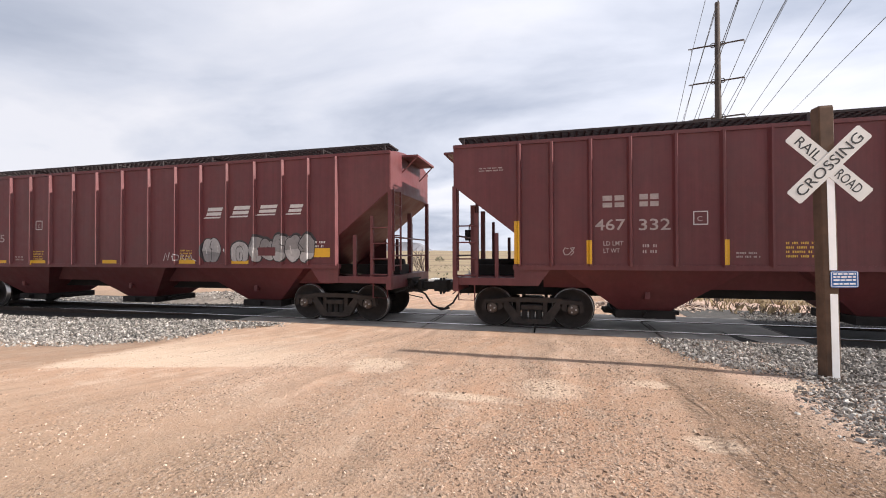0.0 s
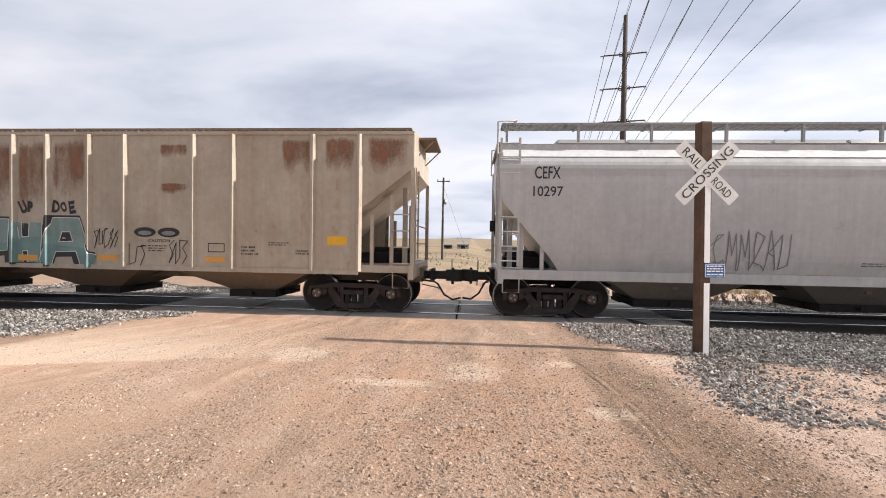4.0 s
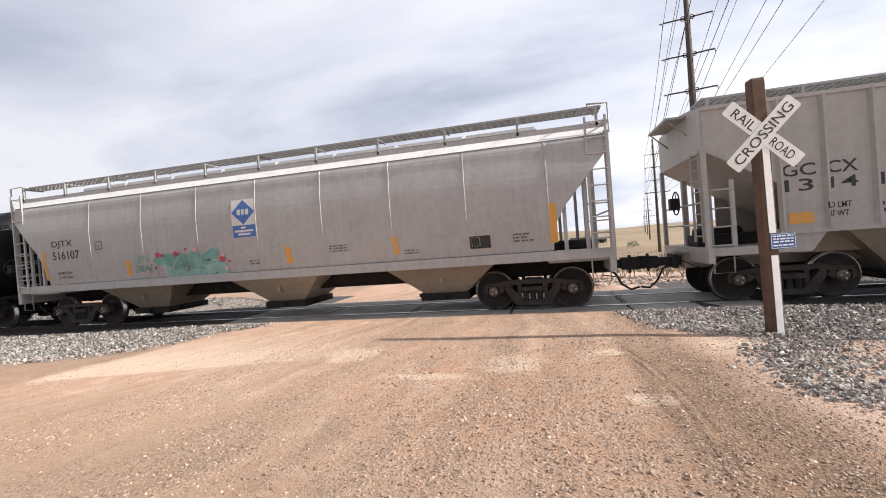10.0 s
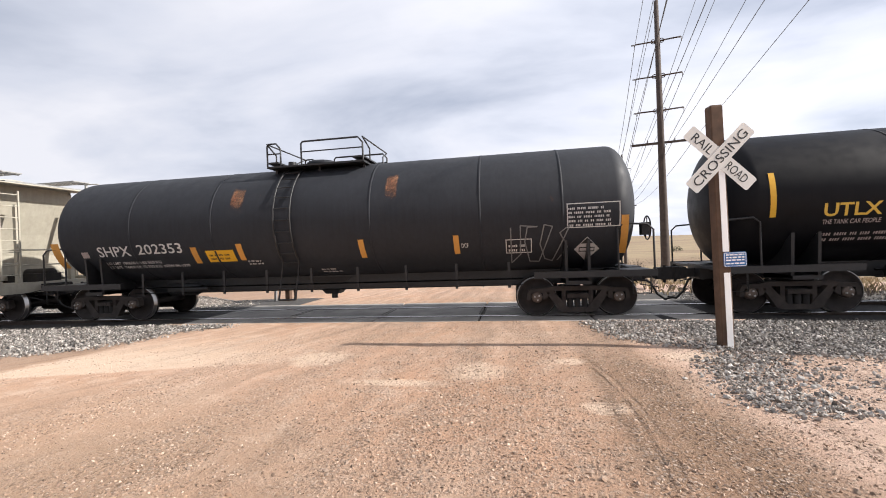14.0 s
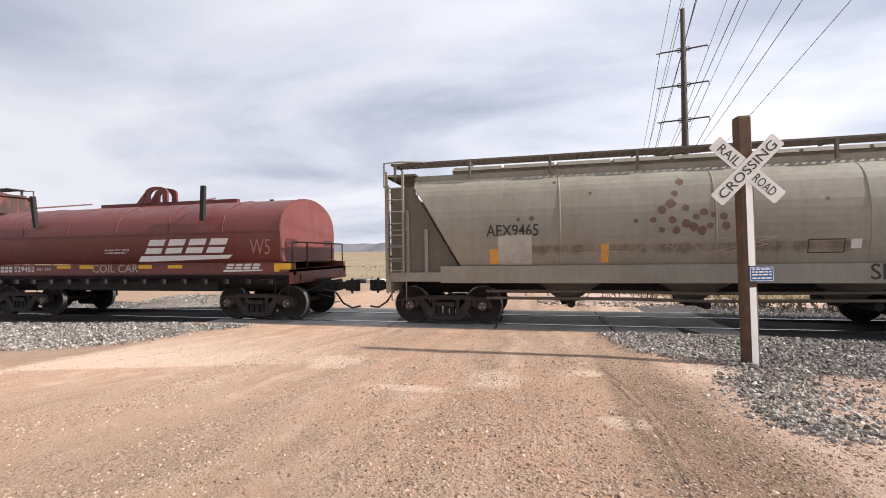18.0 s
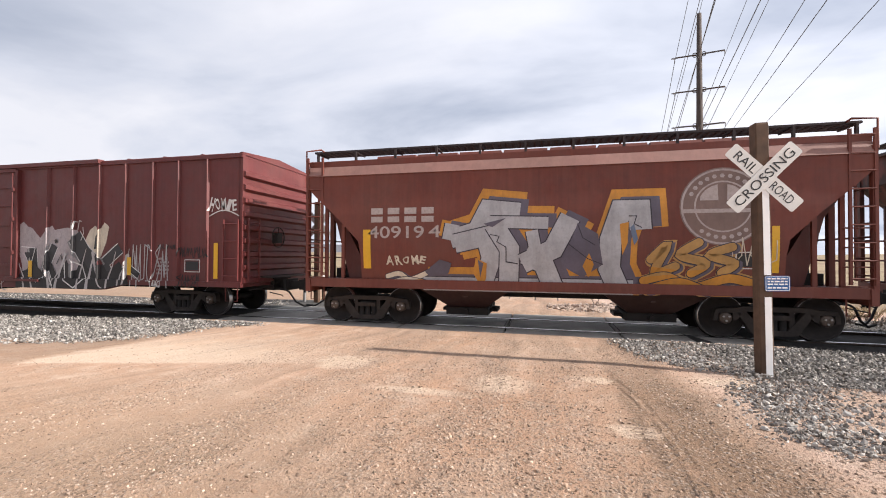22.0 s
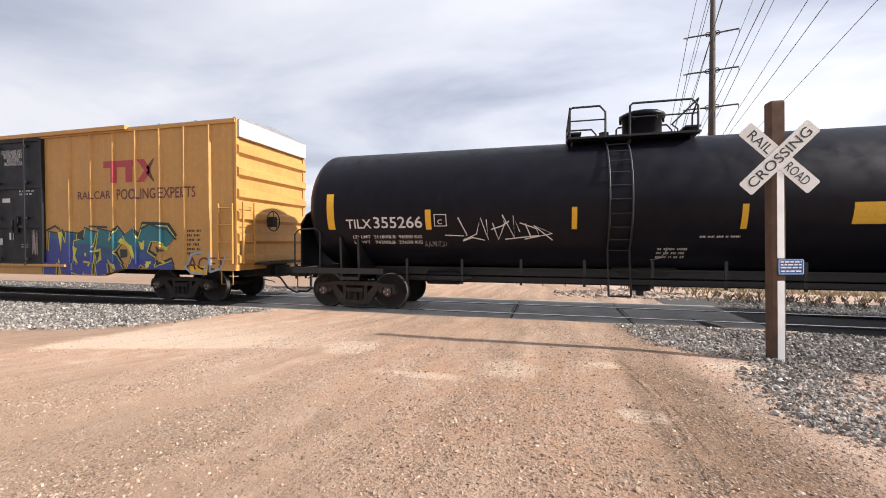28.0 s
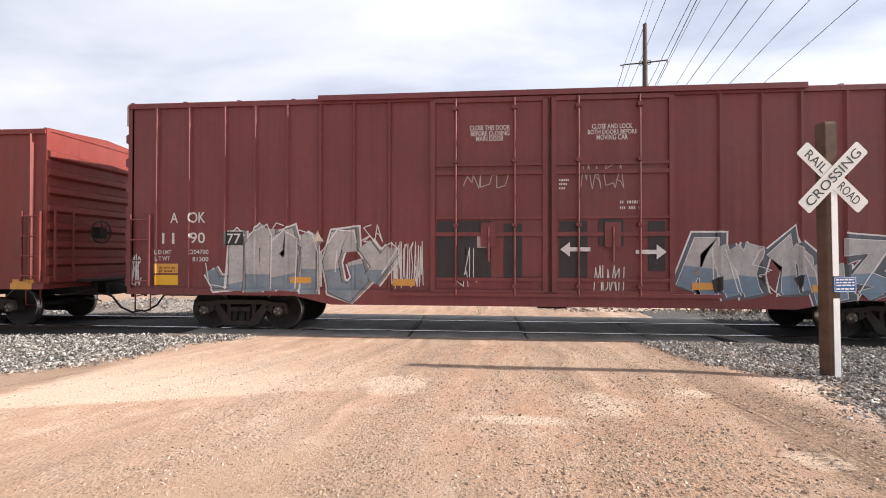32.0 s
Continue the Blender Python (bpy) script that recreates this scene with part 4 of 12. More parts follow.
    def scrawl(self, x0, x1, z0, z1, mat, car, seed, n, width):
        """A quick tag: one sprayed line that jumps through spiky letter shapes."""
        rnd = random.Random(seed)
        cells = max(2, n // 3)
        w, h = (x1 - x0) / cells, z1 - z0
        pts = []
        for c_ in range(cells):
            cx = x0 + c_ * w
            kind = rnd.randrange(5)
            shape = (((0.1, 0.1), (0.25, 0.95), (0.5, 0.35), (0.75, 1.0), (0.95, 0.05)), ((0.9, 0.9), (0.3, 0.95), (0.1, 0.5), (0.3, 0.08), (0.9, 0.15)), ((0.15, 0.0), (0.5, 1.0), (0.85, 0.0), (0.65, 0.4), (0.25, 0.42)),
                     ((0.9, 0.95), (0.25, 0.8), (0.8, 0.45), (0.2, 0.05)), ((0.2, 1.0), (0.2, 0.1), (0.75, 0.25), (0.85, 0.95)))[kind]
            for a, b in shape:
                pts.append((cx + w * (a + rnd.uniform(-0.10, 0.10)), z0 + h * min(1.0, max(0.0, b + rnd.uniform(-0.12, 0.12)))))
        vs, fs, ts = [], [], []
        m = len(pts)
        for i in range(m - 1):
            p, q = pts[i], pts[i + 1]
            dx, dz = q[0] - p[0], q[1] - p[1]
            ln = math.hypot(dx, dz) or 1.0
            ox, oz = -dz / ln * width * 0.42, dx / ln * width * 0.42
            ex, ez = dx / ln * width * 0.2, dz / ln * width * 0.2
            k = len(vs)
            vs += [(p[0] - ex - ox, p[1] - ez - oz), (q[0] + ex - ox, q[1] + ez - oz), (q[0] + ex + ox, q[1] + ez + oz), (p[0] - ex + ox, p[1] - ez + oz)]
            fs.append((k, k + 1, k + 2, k + 3))
            ts.append(0.0004 * (i % 12))
        return tagged(self.lay("tag", vs, fs, mat, car, 0.010, "scrawled spray-paint tag", ts), kind="stuff")

    def sprayed_words(self, text, x, z, width, height, mat, car, seed, offset=0.02):
        """Hand-sprayed capitals, each at its own tilt."""
        rnd = random.Random(seed)
        w = width / len(text)
        first = None
        for i, ch in enumerate(text):
            if ch == " ":
                continue
            vs, fs = glyphs(ch, offset + rnd.uniform(0.0, 0.012), rnd.uniform(-0.15, 0.25))
            a, sc = radians(rnd.uniform(-14, 14)), rnd.uniform(0.85, 1.15)
            cx, cz = x + (i + 0.5) * w, z + 0.5 * height + rnd.uniform(-0.10, 0.10) * height
            pts = []
            for p in vs:
                lx, lz = (p[0] - 0.5) * w * 0.86 * sc, (p[1] - 0.5) * height * sc
                lx += 0.10 * w * math.sin(5.0 * p[1] + i)
                pts.append((cx + lx * math.cos(a) - lz * math.sin(a), cz + lx * math.sin(a) + lz * math.cos(a)))
            o = self.lay("tag_letter" if first else "tag", pts, fs, mat, first or car, 0.010 + 0.0005 * i, "" if first else "hand-sprayed tag in plain capitals")
            first = first or o
        return first

    def spot(self, x, z, r, mat, car, seed):
        return self.poly(blob(x, z, r, 10, 1.0, random.Random(seed)), mat, car, "rust_spot", 0.004)

    def eyes(self, xa, z, xb, car):
        g = None
        for x in (xa, xb):
            e = self.poly(blob(x, z, 0.27, 16, 0.42), g_black, g or car, "graffiti_eye", 0.010, "" if g else "sprayed pair of dark eyes")
            g = g or e
            self.poly(blob(x, z - 0.02, 0.17, 14, 0.32), g_greyline, g, "graffiti_eye", 0.014)

    def badge(self, x0, x1, z0, z1, car):
        b = self.quad(x0, x1, z0, z1, d_white, car, "badge", "white badge with a blue diamond", 0.007)
        cx, cz, r = 0.5 * (x0 + x1), z0 + (z1 - z0) * 0.665, 0.49 * (x1 - x0)
        self.poly([(cx - r, cz), (cx, cz - r * 0.92), (cx + r, cz), (cx, cz + r * 0.92)], d_blue, b, "emblem", 0.011)
        for k, w in ((-1, 0.20), (0, 0.14), (1, 0.20)):
            self.quad(cx + r * (0.36 * k - 0.5 * w) - r * 0.04, cx + r * (0.36 * k + 0.5 * w) + r * 0.04, cz - r * 0.20, cz + r * 0.22, d_white, b, "emblem", "", 0.015)
        self.quad(x0 + 0.01, x1 - 0.01, z0 + 0.01, z0 + (z1 - z0) * 0.325, d_blue, b, "emblem", "", 0.011)
        for k, (a, c_) in enumerate(((0.38, 0.60), (0.10, 0.90), (0.24, 0.76))):
            zb = z0 + (z1 - z0) * (0.235 - 0.085 * k)
            self.quad(x0 + a * (x1 - x0), x0 + c_ * (x1 - x0), zb, zb + 0.05, d_white, b, "emblem_bar", "", 0.015)
        return b

    def placard(self, x, z, r, car):
        b = self.poly([(x - r, z), (x, z - r), (x + r, z), (x, z + r)], d_white, car, "placard", 0.02, "white diamond hazard placard in a holder")
        self.poly([(x - r * 0.5, z + r * 0.45), (x + r * 0.5, z + r * 0.45), (x, z + r * 0.92)], d_black, b, "placard_symbol", 0.025)
        self.quad(x - r * 0.62, x + r * 0.62, z - r * 0.22, z + r * 0.16, d_black, b, "placard_panel", "", 0.025)
        self.quad(x - r * 0.55, x + r * 0.55, z - r * 0.14, z + r * 0.08, d_white, b, "placard_panel", "", 0.03)
        return b

    def swoosh(self, x0, x1, z0, z1, mat, car):
        """Owner's emblem: four leaning blocks over a tapering stroke."""
        h = z1 - z0
        b = self.blocks(4, x0 + 0.05 * (x1 - x0), x1 - 0.13 * (x1 - x0), z0 + 0.36 * h, z1, mat, car, 0.45)
        self.poly([(x0, z0), (x0 + 0.16 * (x1 - x0), z0), (x1 - 0.10 * (x1 - x0), z0 + 0.10 * h), (x1 - 0.06 * (x1 - x0), z0 + 0.26 * h), (x0 + 0.03 * (x1 - x0), z0 + 0.26 * h)], mat, b, "emblem", 0.006)
        return b

    def seal(self, x0, x1, z0, z1, car):
        """Faded round seal with a cross."""
        cx, cz, r = 0.5 * (x0 + x1), 0.5 * (z0 + z1), 0.5 * (x1 - x0)
        b = self.poly(blob(cx, cz, r, 36, (z1 - z0) / (x1 - x0)), g_seal, car, "round_seal", 0.006, "faded grey round railway seal")
        ring = blob(cx, cz, r * 0.97, 36, (z1 - z0) / (x1 - x0)) + blob(cx, cz, r * 0.92, 36, (z1 - z0) / (x1 - x0))
        self.lay("seal_ring", ring, [(k, (k + 1) % 36, (k + 1) % 36 + 36, k + 36) for k in range(36)], d_pale, b, 0.010)
        ring = blob(cx, cz, r * 0.66, 36, (z1 - z0) / (x1 - x0)) + blob(cx, cz, r * 0.62, 36, (z1 - z0) / (x1 - x0))
        self.lay("seal_ring", ring, [(k, (k + 1) % 36, (k + 1) % 36 + 36, k + 36) for k in range(36)], d_pale, b, 0.010)
        for sx in (-1, 1):
            pts = [(cx + sx * r * 0.10, cz + r * 0.16), (cx + sx * r * 0.52, cz + r * 0.16)] + [(cx + sx * r * 0.58 * math.cos(a), cz + r * 0.58 * math.sin(a)) for a in (0.5, 0.8, 1.1, 1.38)]
            self.poly(pts, d_pale, b, "seal_quarter", 0.011)
        self.quad(cx - r * 0.95, cx + r * 0.95, cz - r * 0.16, cz - r * 0.06, d_pale, b, "seal_bar", "", 0.011)
        for k in range(11):
            a = radians(25 + 13 * k)
            self.poly(blob(cx + r * 0.79 * math.cos(a), cz + r * 0.79 * math.sin(a), 0.045, 6), d_pale, b, "seal_mark", 0.011)
        for k in range(7):
            a = radians(-50 - 13 * k)
            self.poly(blob(cx + r * 0.79 * math.cos(a), cz + r * 0.79 * math.sin(a), 0.045, 6), d_pale, b, "seal_mark", 0.011)
        return b

    def arc(self, x0, x1, z0, z1, mat, car):
        return self.stroke([(x0 + (x1 - x0) * i / 8, z0 + (z1 - z0) * math.sin(math.pi * i / 8)) for i in range(9)], 0.03, mat, car, "spray_line", 0.012)

    def tmark(self, x0, x1, z0, z1, car):
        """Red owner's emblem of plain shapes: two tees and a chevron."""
        w, h = x1 - x0, z1 - z0
        vs, fs = [], []
        for a, b, c_, d in ((0.0, 0.63, 0.70, 1.0), (0.14, 0.27, 0.0, 0.70), (0.44, 0.57, 0.0, 0.70)):
            k = len(vs)
            vs += [(x0 + a * w, z0 + c_ * h), (x0 + b * w, z0 + c_ * h), (x0 + b * w, z0 + d * h), (x0 + a * w, z0 + d * h)]
            fs.append((k, k + 1, k + 2, k + 3))
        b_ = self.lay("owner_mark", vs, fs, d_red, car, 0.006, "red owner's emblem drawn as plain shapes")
        for mat, pts in ((d_red, ((0.66, 1.0), (0.80, 1.0), (0.93, 0.5), (0.80, 0.0), (0.66, 0.0), (0.80, 0.5))), (g_maroon, ((0.84, 0.62), (0.97, 1.0), (1.0, 1.0), (0.90, 0.5), (1.0, 0.0), (0.97, 0.0), (0.84, 0.38), (0.88, 0.5)))):
            self.poly([(x0 + a * w, z0 + c_ * h) for a, c_ in pts], mat, b_, "emblem", 0.006)
        return b_

    def xmark(self, x0, x1, z0, z1, car):
        """Blue and red crossing bands."""
        w, h = x1 - x0, z1 - z0
        first = None
        for mat, pts in ((g_bright_red, ((0.0, 0.86), (0.16, 0.80), (0.46, 0.56), (0.46, 0.44), (0.16, 0.16), (0.0, 0.08), (0.0, 0.22), (0.30, 0.50), (0.0, 0.70))),
                         (g_bright_red, ((1.0, 0.92), (0.84, 0.86), (0.56, 0.56), (0.56, 0.44), (0.84, 0.20), (1.0, 0.14), (1.0, 0.28), (0.70, 0.50), (1.0, 0.76))),
                         (g_royal, ((0.10, 0.98), (0.02, 0.90), (0.42, 0.62), (0.52, 0.50), (0.40, 0.34), (0.02, 0.04), (0.14, 0.0), (0.54, 0.34), (0.60, 0.50), (0.54, 0.66))),
                         (g_royal, ((0.62, 0.84), (0.72, 0.74), (0.98, 1.0), (0.80, 0.98))), (g_royal, ((0.60, 0.30), (0.94, 0.0), (0.99, 0.08), (0.70, 0.36)))):
            o = self.poly([(x0 + a * w, z0 + c_ * h) for a, c_ in pts], mat, first or car, "emblem" if first else "cross_emblem", 0.008 if mat is g_bright_red else 0.012, "" if first else "blue and red crossed-band emblem")
            first = first or o

    def disc(self, x0, x1, z0, z1, car):
        cx, cz, r = 0.5 * (x0 + x1), 0.5 * (z0 + z1), 0.5 * (x1 - x0)
        b = self.poly([(x0 - 0.02, z0), (x1, z0), (x1 + 0.05, cz), (x1 - 0.15, z1 - 0.06), (cx, z1 + 0.03), (x0 + 0.1, z1 - 0.1)], g_white, car, "graffiti", 0.009, "pale sprayed ring with dark edge")
        self.poly(blob(cx, cz, r * 0.86, 22, (z1 - z0) / (x1 - x0)), g_cream, b, "graffiti_fill", 0.014)
        self.poly(blob(cx, cz, r * 0.36, 16, 1.9), g_wine, b, "graffiti_fill", 0.018)
        self.stroke(blob(cx, cz, r * 0.9, 22, (z1 - z0) / (x1 - x0)), 0.03, g_greyline, b, "graffiti_outline", 0.02)

    def arrow(self, x, z, r, g, car):
        return self.poly([(x + g * r, z), (x + g * r * 0.35, z + r * 0.5), (x + g * r * 0.35, z + r * 0.14), (x - g * r, z + r * 0.14), (x - g * r, z - r * 0.14), (x + g * r * 0.35, z - r * 0.14), (x + g * r * 0.35, z - r * 0.5)], d_white, car, "door_arrow", 0.05, "white painted arrow")


g_seal, g_wildback, g_wildgrey = sprayed("faded_seal_grey", (0.20, 0.13, 0.11)), sprayed("grey_violet_spray", (0.11, 0.095, 0.13)), sprayed("light_grey_spray", (0.42, 0.42, 0.44))
g_lilac, g_wildline, g_ochre, g_dusk, g_navyteal = sprayed("silver_lilac_spray", (0.43, 0.37, 0.375), 0.5, 0.5), sprayed("violet_black_spray", (0.035, 0.03, 0.045)), sprayed("ochre_spray", (0.46, 0.26, 0.08)), sprayed("dusky_mauve_spray", (0.15, 0.085, 0.09)), sprayed("blue_teal_spray", (0.03, 0.09, 0.21))


# ---- covered hoppers ----
def bays(car, centres, z_top, mat, gate_mat, w_top=1.42, half_top=1.80, half_bot=0.50, w_bot=0.62, z_bot=0.42):
    for c in centres:
        s = Shape().zloft([(z_bot, c - half_bot, c + half_bot, w_bot), (z_top, c - half_top, c + half_top, w_top)])
        for sg in (-1, 1):
            s.box(c - 0.05, c + 0.05, min(sg * 0.9, sg * 1.0), max(sg * 0.9, sg * 1.0), 0.72, 0.86)
        b = part("hopper_bay", s, mat, car, "sloping discharge hopper under the car")
        g = Shape().box(c - half_bot - 0.10, c + half_bot + 0.10, -w_bot - 0.12, w_bot + 0.12, z_bot - 0.15, z_bot + 0.02)
        g.box(c - half_bot - 0.28, c + half_bot + 0.28, -0.30, 0.30, z_bot - 0.11, z_bot - 0.03)
        for sg in (-1, 1):
            g.tube([(c, sg * (w_bot + 0.10), z_bot - 0.06), (c, sg * (w_bot + 0.26), z_bot - 0.06)], 0.055, 8)
        part("outlet_gate", g, gate_mat, b)


def cone_bays(car, centres, z_top, mat, r):
    """Round discharge cones with a short outlet each, tied by a pipe."""
    for c in centres:
        v, f = [], []
        n = 20
        prof = ((r, z_top), (r * 0.97, z_top - 0.12), (0.34, 0.60), (0.30, 0.56), (0.30, 0.50), (0.02, 0.50))
        for q, z in prof:
            v += [(c + q * 0.95 * math.cos(2 * math.pi * k / n), min(q, 1.25) * math.sin(2 * math.pi * k / n), z) for k in range(n)]
        f = [(j * n + k, (j + 1) * n + k, (j + 1) * n + (k + 1) % n, j * n + (k + 1) % n) for j in range(len(prof) - 1) for k in range(n)]
        b = part("hopper_bay", Shape().add(v, f, True), mat, car, "round discharge cone under the car")
        part("outlet_gate", Shape().tube([(c, -1.0, 0.52), (c, 1.0, 0.52)], 0.09, 10).box(c - 0.16, c + 0.16, -0.25, 0.25, 0.42, 0.56), m_under, b)


def end_frame(car, half, g, z_plat, z_top, mat, brake=False, ladder=True, rail_z=2.1):
    """Corner posts, platform, cross bars and ladders at one end."""
    x = g * half
    p = Shape()
    xp = x + g * 0.014
    p.box(min(xp - g * 0.12, x - g * 1.35), max(xp - g * 0.12, x - g * 1.35), -1.33, 1.33, z_plat - 0.066, z_plat - 0.006)
    p.box(min(xp, xp - g * 0.12), max(xp, xp - g * 0.12), -1.545, 1.545, z_plat - 0.30, z_plat + 0.008)
    part("end_platform", p, mat, car, "end platform over the truck")
    for y in (-1.45, 1.45):
        part("corner_post", Shape().box(min(x + g * 0.028, x - g * 0.062), max(x + g * 0.028, x - g * 0.062), y * 1.02 - 0.05, y * 1.02 + 0.05, z_plat + 0.008, z_top), mat, car)
    for y in (-0.75, 0.75):
        part("end_post", Shape().box(min(x - g * 0.25, x - g * 0.36), max(x - g * 0.25, x - g * 0.36), y - 0.06, y + 0.06, z_plat, z_top - 0.35), mat, car)
    for y in (-1.43, 1.43):
        for dx, dz in ((0.50, 0.6), (0.95, 1.05)):
            part("brace_post", Shape().box(x - g * dx - 0.04, x - g * dx + 0.04, y - 0.03, y + 0.03, z_plat, z_top - dz), mat, car)
    for z in (rail_z - 0.45, rail_z):
        part("cross_rail", Shape().tube([(x - g * 0.05, -1.45, z), (x - g * 0.05, 1.45, z)], 0.02, 6), mat, car)
    if ladder:
        part("end_ladder", cross_ladder(-1.40, -0.92, x + g * 0.03, z_plat + 0.25, z_top - 0.1, 8), mat, car, "narrow steel end ladder")
        grab_irons(car, x - g * 0.50, x - g * 0.06, -1.50, z_plat + 0.05, z_plat + 1.15, 4, mat)
    part("step", step_shape(x - g * 0.46, -1.47, z_plat - 0.05, g), mat, car)
    if brake:
        brake_wheel(car, x - g * 0.02, 0.45, z_plat + 1.05, m_under)
    eq = Shape().lathe([(-0.5, 0.02), (-0.48, 0.14), (0.48, 0.14), (0.5, 0.02)], 12, 0.0, "x")
    part("air_reservoir", eq, m_under, car, "", (x - g * 0.75, 0.15, z_plat + 0.26))
    part("platform_beam", Shape().box(min(x - g * 0.2, x - g * 2.2), max(x - g * 0.2, x - g * 2.2), -0.35, 0.35, z_plat, z_plat + 0.25), m_under, car)


def roof_hatch(car, x0, x1, z, mat, n=8):
    part("trough_hatch", Shape().box(x0, x1, -0.42, 0.42, z - 0.12, z), mat, car)
    for i in range(n):
        x = x0 + (x1 - x0) * (i + 0.5) / n
        w = (x1 - x0) / n * 0.47
        part("hatch_cover", Shape().prism_x([(-0.5, z - 0.04), (0.5, z - 0.04), (0.46, z + 0.05), (0, z + 0.09), (-0.46, z + 0.05)], x - w, x + w), mat, car)


def ribbed_hopper(label, u, half, half_len, base, paint_m, ribs, top=4.10, sill=1.38, z_cut=3.25, in_x=1.34, z_in=2.15, bottom_m=None, rib_w=0.055, rib_d=0.085,
                  grate=None, brake_end=-1, bay_x=(-4.35, 0.03, 4.35), frame_mesh=None, sill_m=None, walk_z=0.22, rib_m=None):
    """Three-bay covered hopper with outside posts; half is half the body length, in metres from its middle."""
    car = thing("covered_hopper", label, "freight car", "cars of the freight train")
    w = 1.53
    body = Shape()
    run_in = (z_cut - sill) / (z_cut - z_in) * in_x
    body.zloft([(sill - 0.02, -half + run_in, half - run_in, w - 0.012), (z_cut, -half, half, w - 0.012), (top, -half, half, w - 0.012), (top + 0.10, -half, half, 1.05), (top + 0.17, -half, half, 0.45)])
    part("body", body, paint_m, car)
    side_poly = [(-half + in_x, sill), (half - in_x, sill), (half - in_x, z_in), (half - 0.02, z_cut), (half - 0.02, top), (-half + 0.02, top), (-half + 0.02, z_cut), (-half + in_x, z_in)]
    for sg in (-1, 1):
        y0, y1 = sorted((sg * (w - 0.015), sg * w))
        part("side_sheet", Shape().prism_y(side_poly, y0, y1), paint_m, car)
        y0, y1 = sorted((sg * (w - 0.10), sg * (w + 0.035)))
        part("side_sill", Shape().box(-half + in_x - 0.02, half - in_x + 0.02, y0, y1, sill - 0.075, sill + 0.03), sill_m or paint_m, car)
        y0, y1 = sorted((sg * (w - 0.16), sg * (w - 0.02)))
        part("end_sill", Shape().box(-half, -half + in_x + 0.3, y0, y1, 1.00, 1.16), paint_m, car)
        part("end_sill", Shape().box(half - in_x - 0.3, half, y0, y1, 1.00, 1.16), paint_m, car)
        y0, y1 = sorted((sg * (w - 0.02), sg * (w + 0.03)))
        part("roof_rail", Shape().box(-half, half, y0, y1, top - 0.06, top + 0.015), paint_m, car)
        for g in (-1, 1):
            xa = g * (half - in_x)
            part("jacking_plate", Shape().prism_y([(xa, sill), (xa, 1.0), (xa - g * 0.5, 1.0), (xa - g * 0.8, sill)], *sorted((sg * (w - 0.05), sg * (w - 0.01)))), paint_m, car)
    for x in ribs:
        for sg in (-1, 1):
            part("side_post", Shape().post(x, rib_w, sg, w, rib_d, sill, top - 0.05), rib_m or paint_m, car)
    bays(car, bay_x, sill, bottom_m or paint_m, m_under)
    part("saddle_sheet", Shape().prism_x([(-1.0, sill - 0.04), (-0.75, 0.92), (0.75, 0.92), (1.0, sill - 0.04)], -half + in_x + 0.6, half - in_x - 0.6), bottom_m or paint_m, car)
    for g in (-1, 1):
        end_frame(car, half, g, 1.16, z_cut, paint_m, brake=(g == brake_end))
        # end roof walk that overhangs
        part("end_walkway", Shape().box(min(g * half, g * (half + 0.42)), max(g * half, g * (half + 0.42)), -0.75, 0.75, top + 0.02, top + 0.07)
             .tube([(g * (half + 0.38), -0.7, top + 0.02), (g * half, -0.7, top - 0.35)], 0.018, 5).tube([(g * (half + 0.38), 0.7, top + 0.02), (g * half, 0.7, top - 0.35)], 0.018, 5), grate or paint_m, car)
    running_board(car, -half + 0.1, half - 0.1, top + walk_z, grate or m_grate, 0.75, 1.35, 11)
    roof_hatch(car, -half + 1.2, half - 1.2, top + 0.20, paint_m)
    draft_gear(car, half_len, half, bottom_m or m_under)
    running_gear(car, u, base, frame_mesh)
    side = Art(lambda z: w, [(x, rib_w, rib_d, rib_w * 0.36) for x in ribs])
    return car, side


def rounded(levels, n=4):
    """Adds levels in between, so that the half width runs in a smooth curve."""
    zs, ins, ws = [q[0] for q in levels], [q[1] for q in levels], [q[2] for q in levels]
    d = [(ws[i + 1] - ws[i]) / (zs[i + 1] - zs[i]) for i in range(len(zs) - 1)]
    m = [d[0]] + [0.5 * (d[i] + d[i + 1]) if d[i] * d[i + 1] > 0 else 0.0 for i in range(len(d) - 1)] + [d[-1]]
    r = []
    for i, h in enumerate([zs[i + 1] - zs[i] for i in range(len(zs) - 1)]):
        for k in range(n):
            t = k / n
            w = ws[i] * (1 + 2 * t) * (1 - t) ** 2 + h * m[i] * t * (1 - t) ** 2 + ws[i + 1] * t * t * (3 - 2 * t) + h * m[i + 1] * t * t * (t - 1)
            r.append((zs[i] + h * t, ins[i] + (ins[i + 1] - ins[i]) * t, w))
    return r + [levels[-1]]


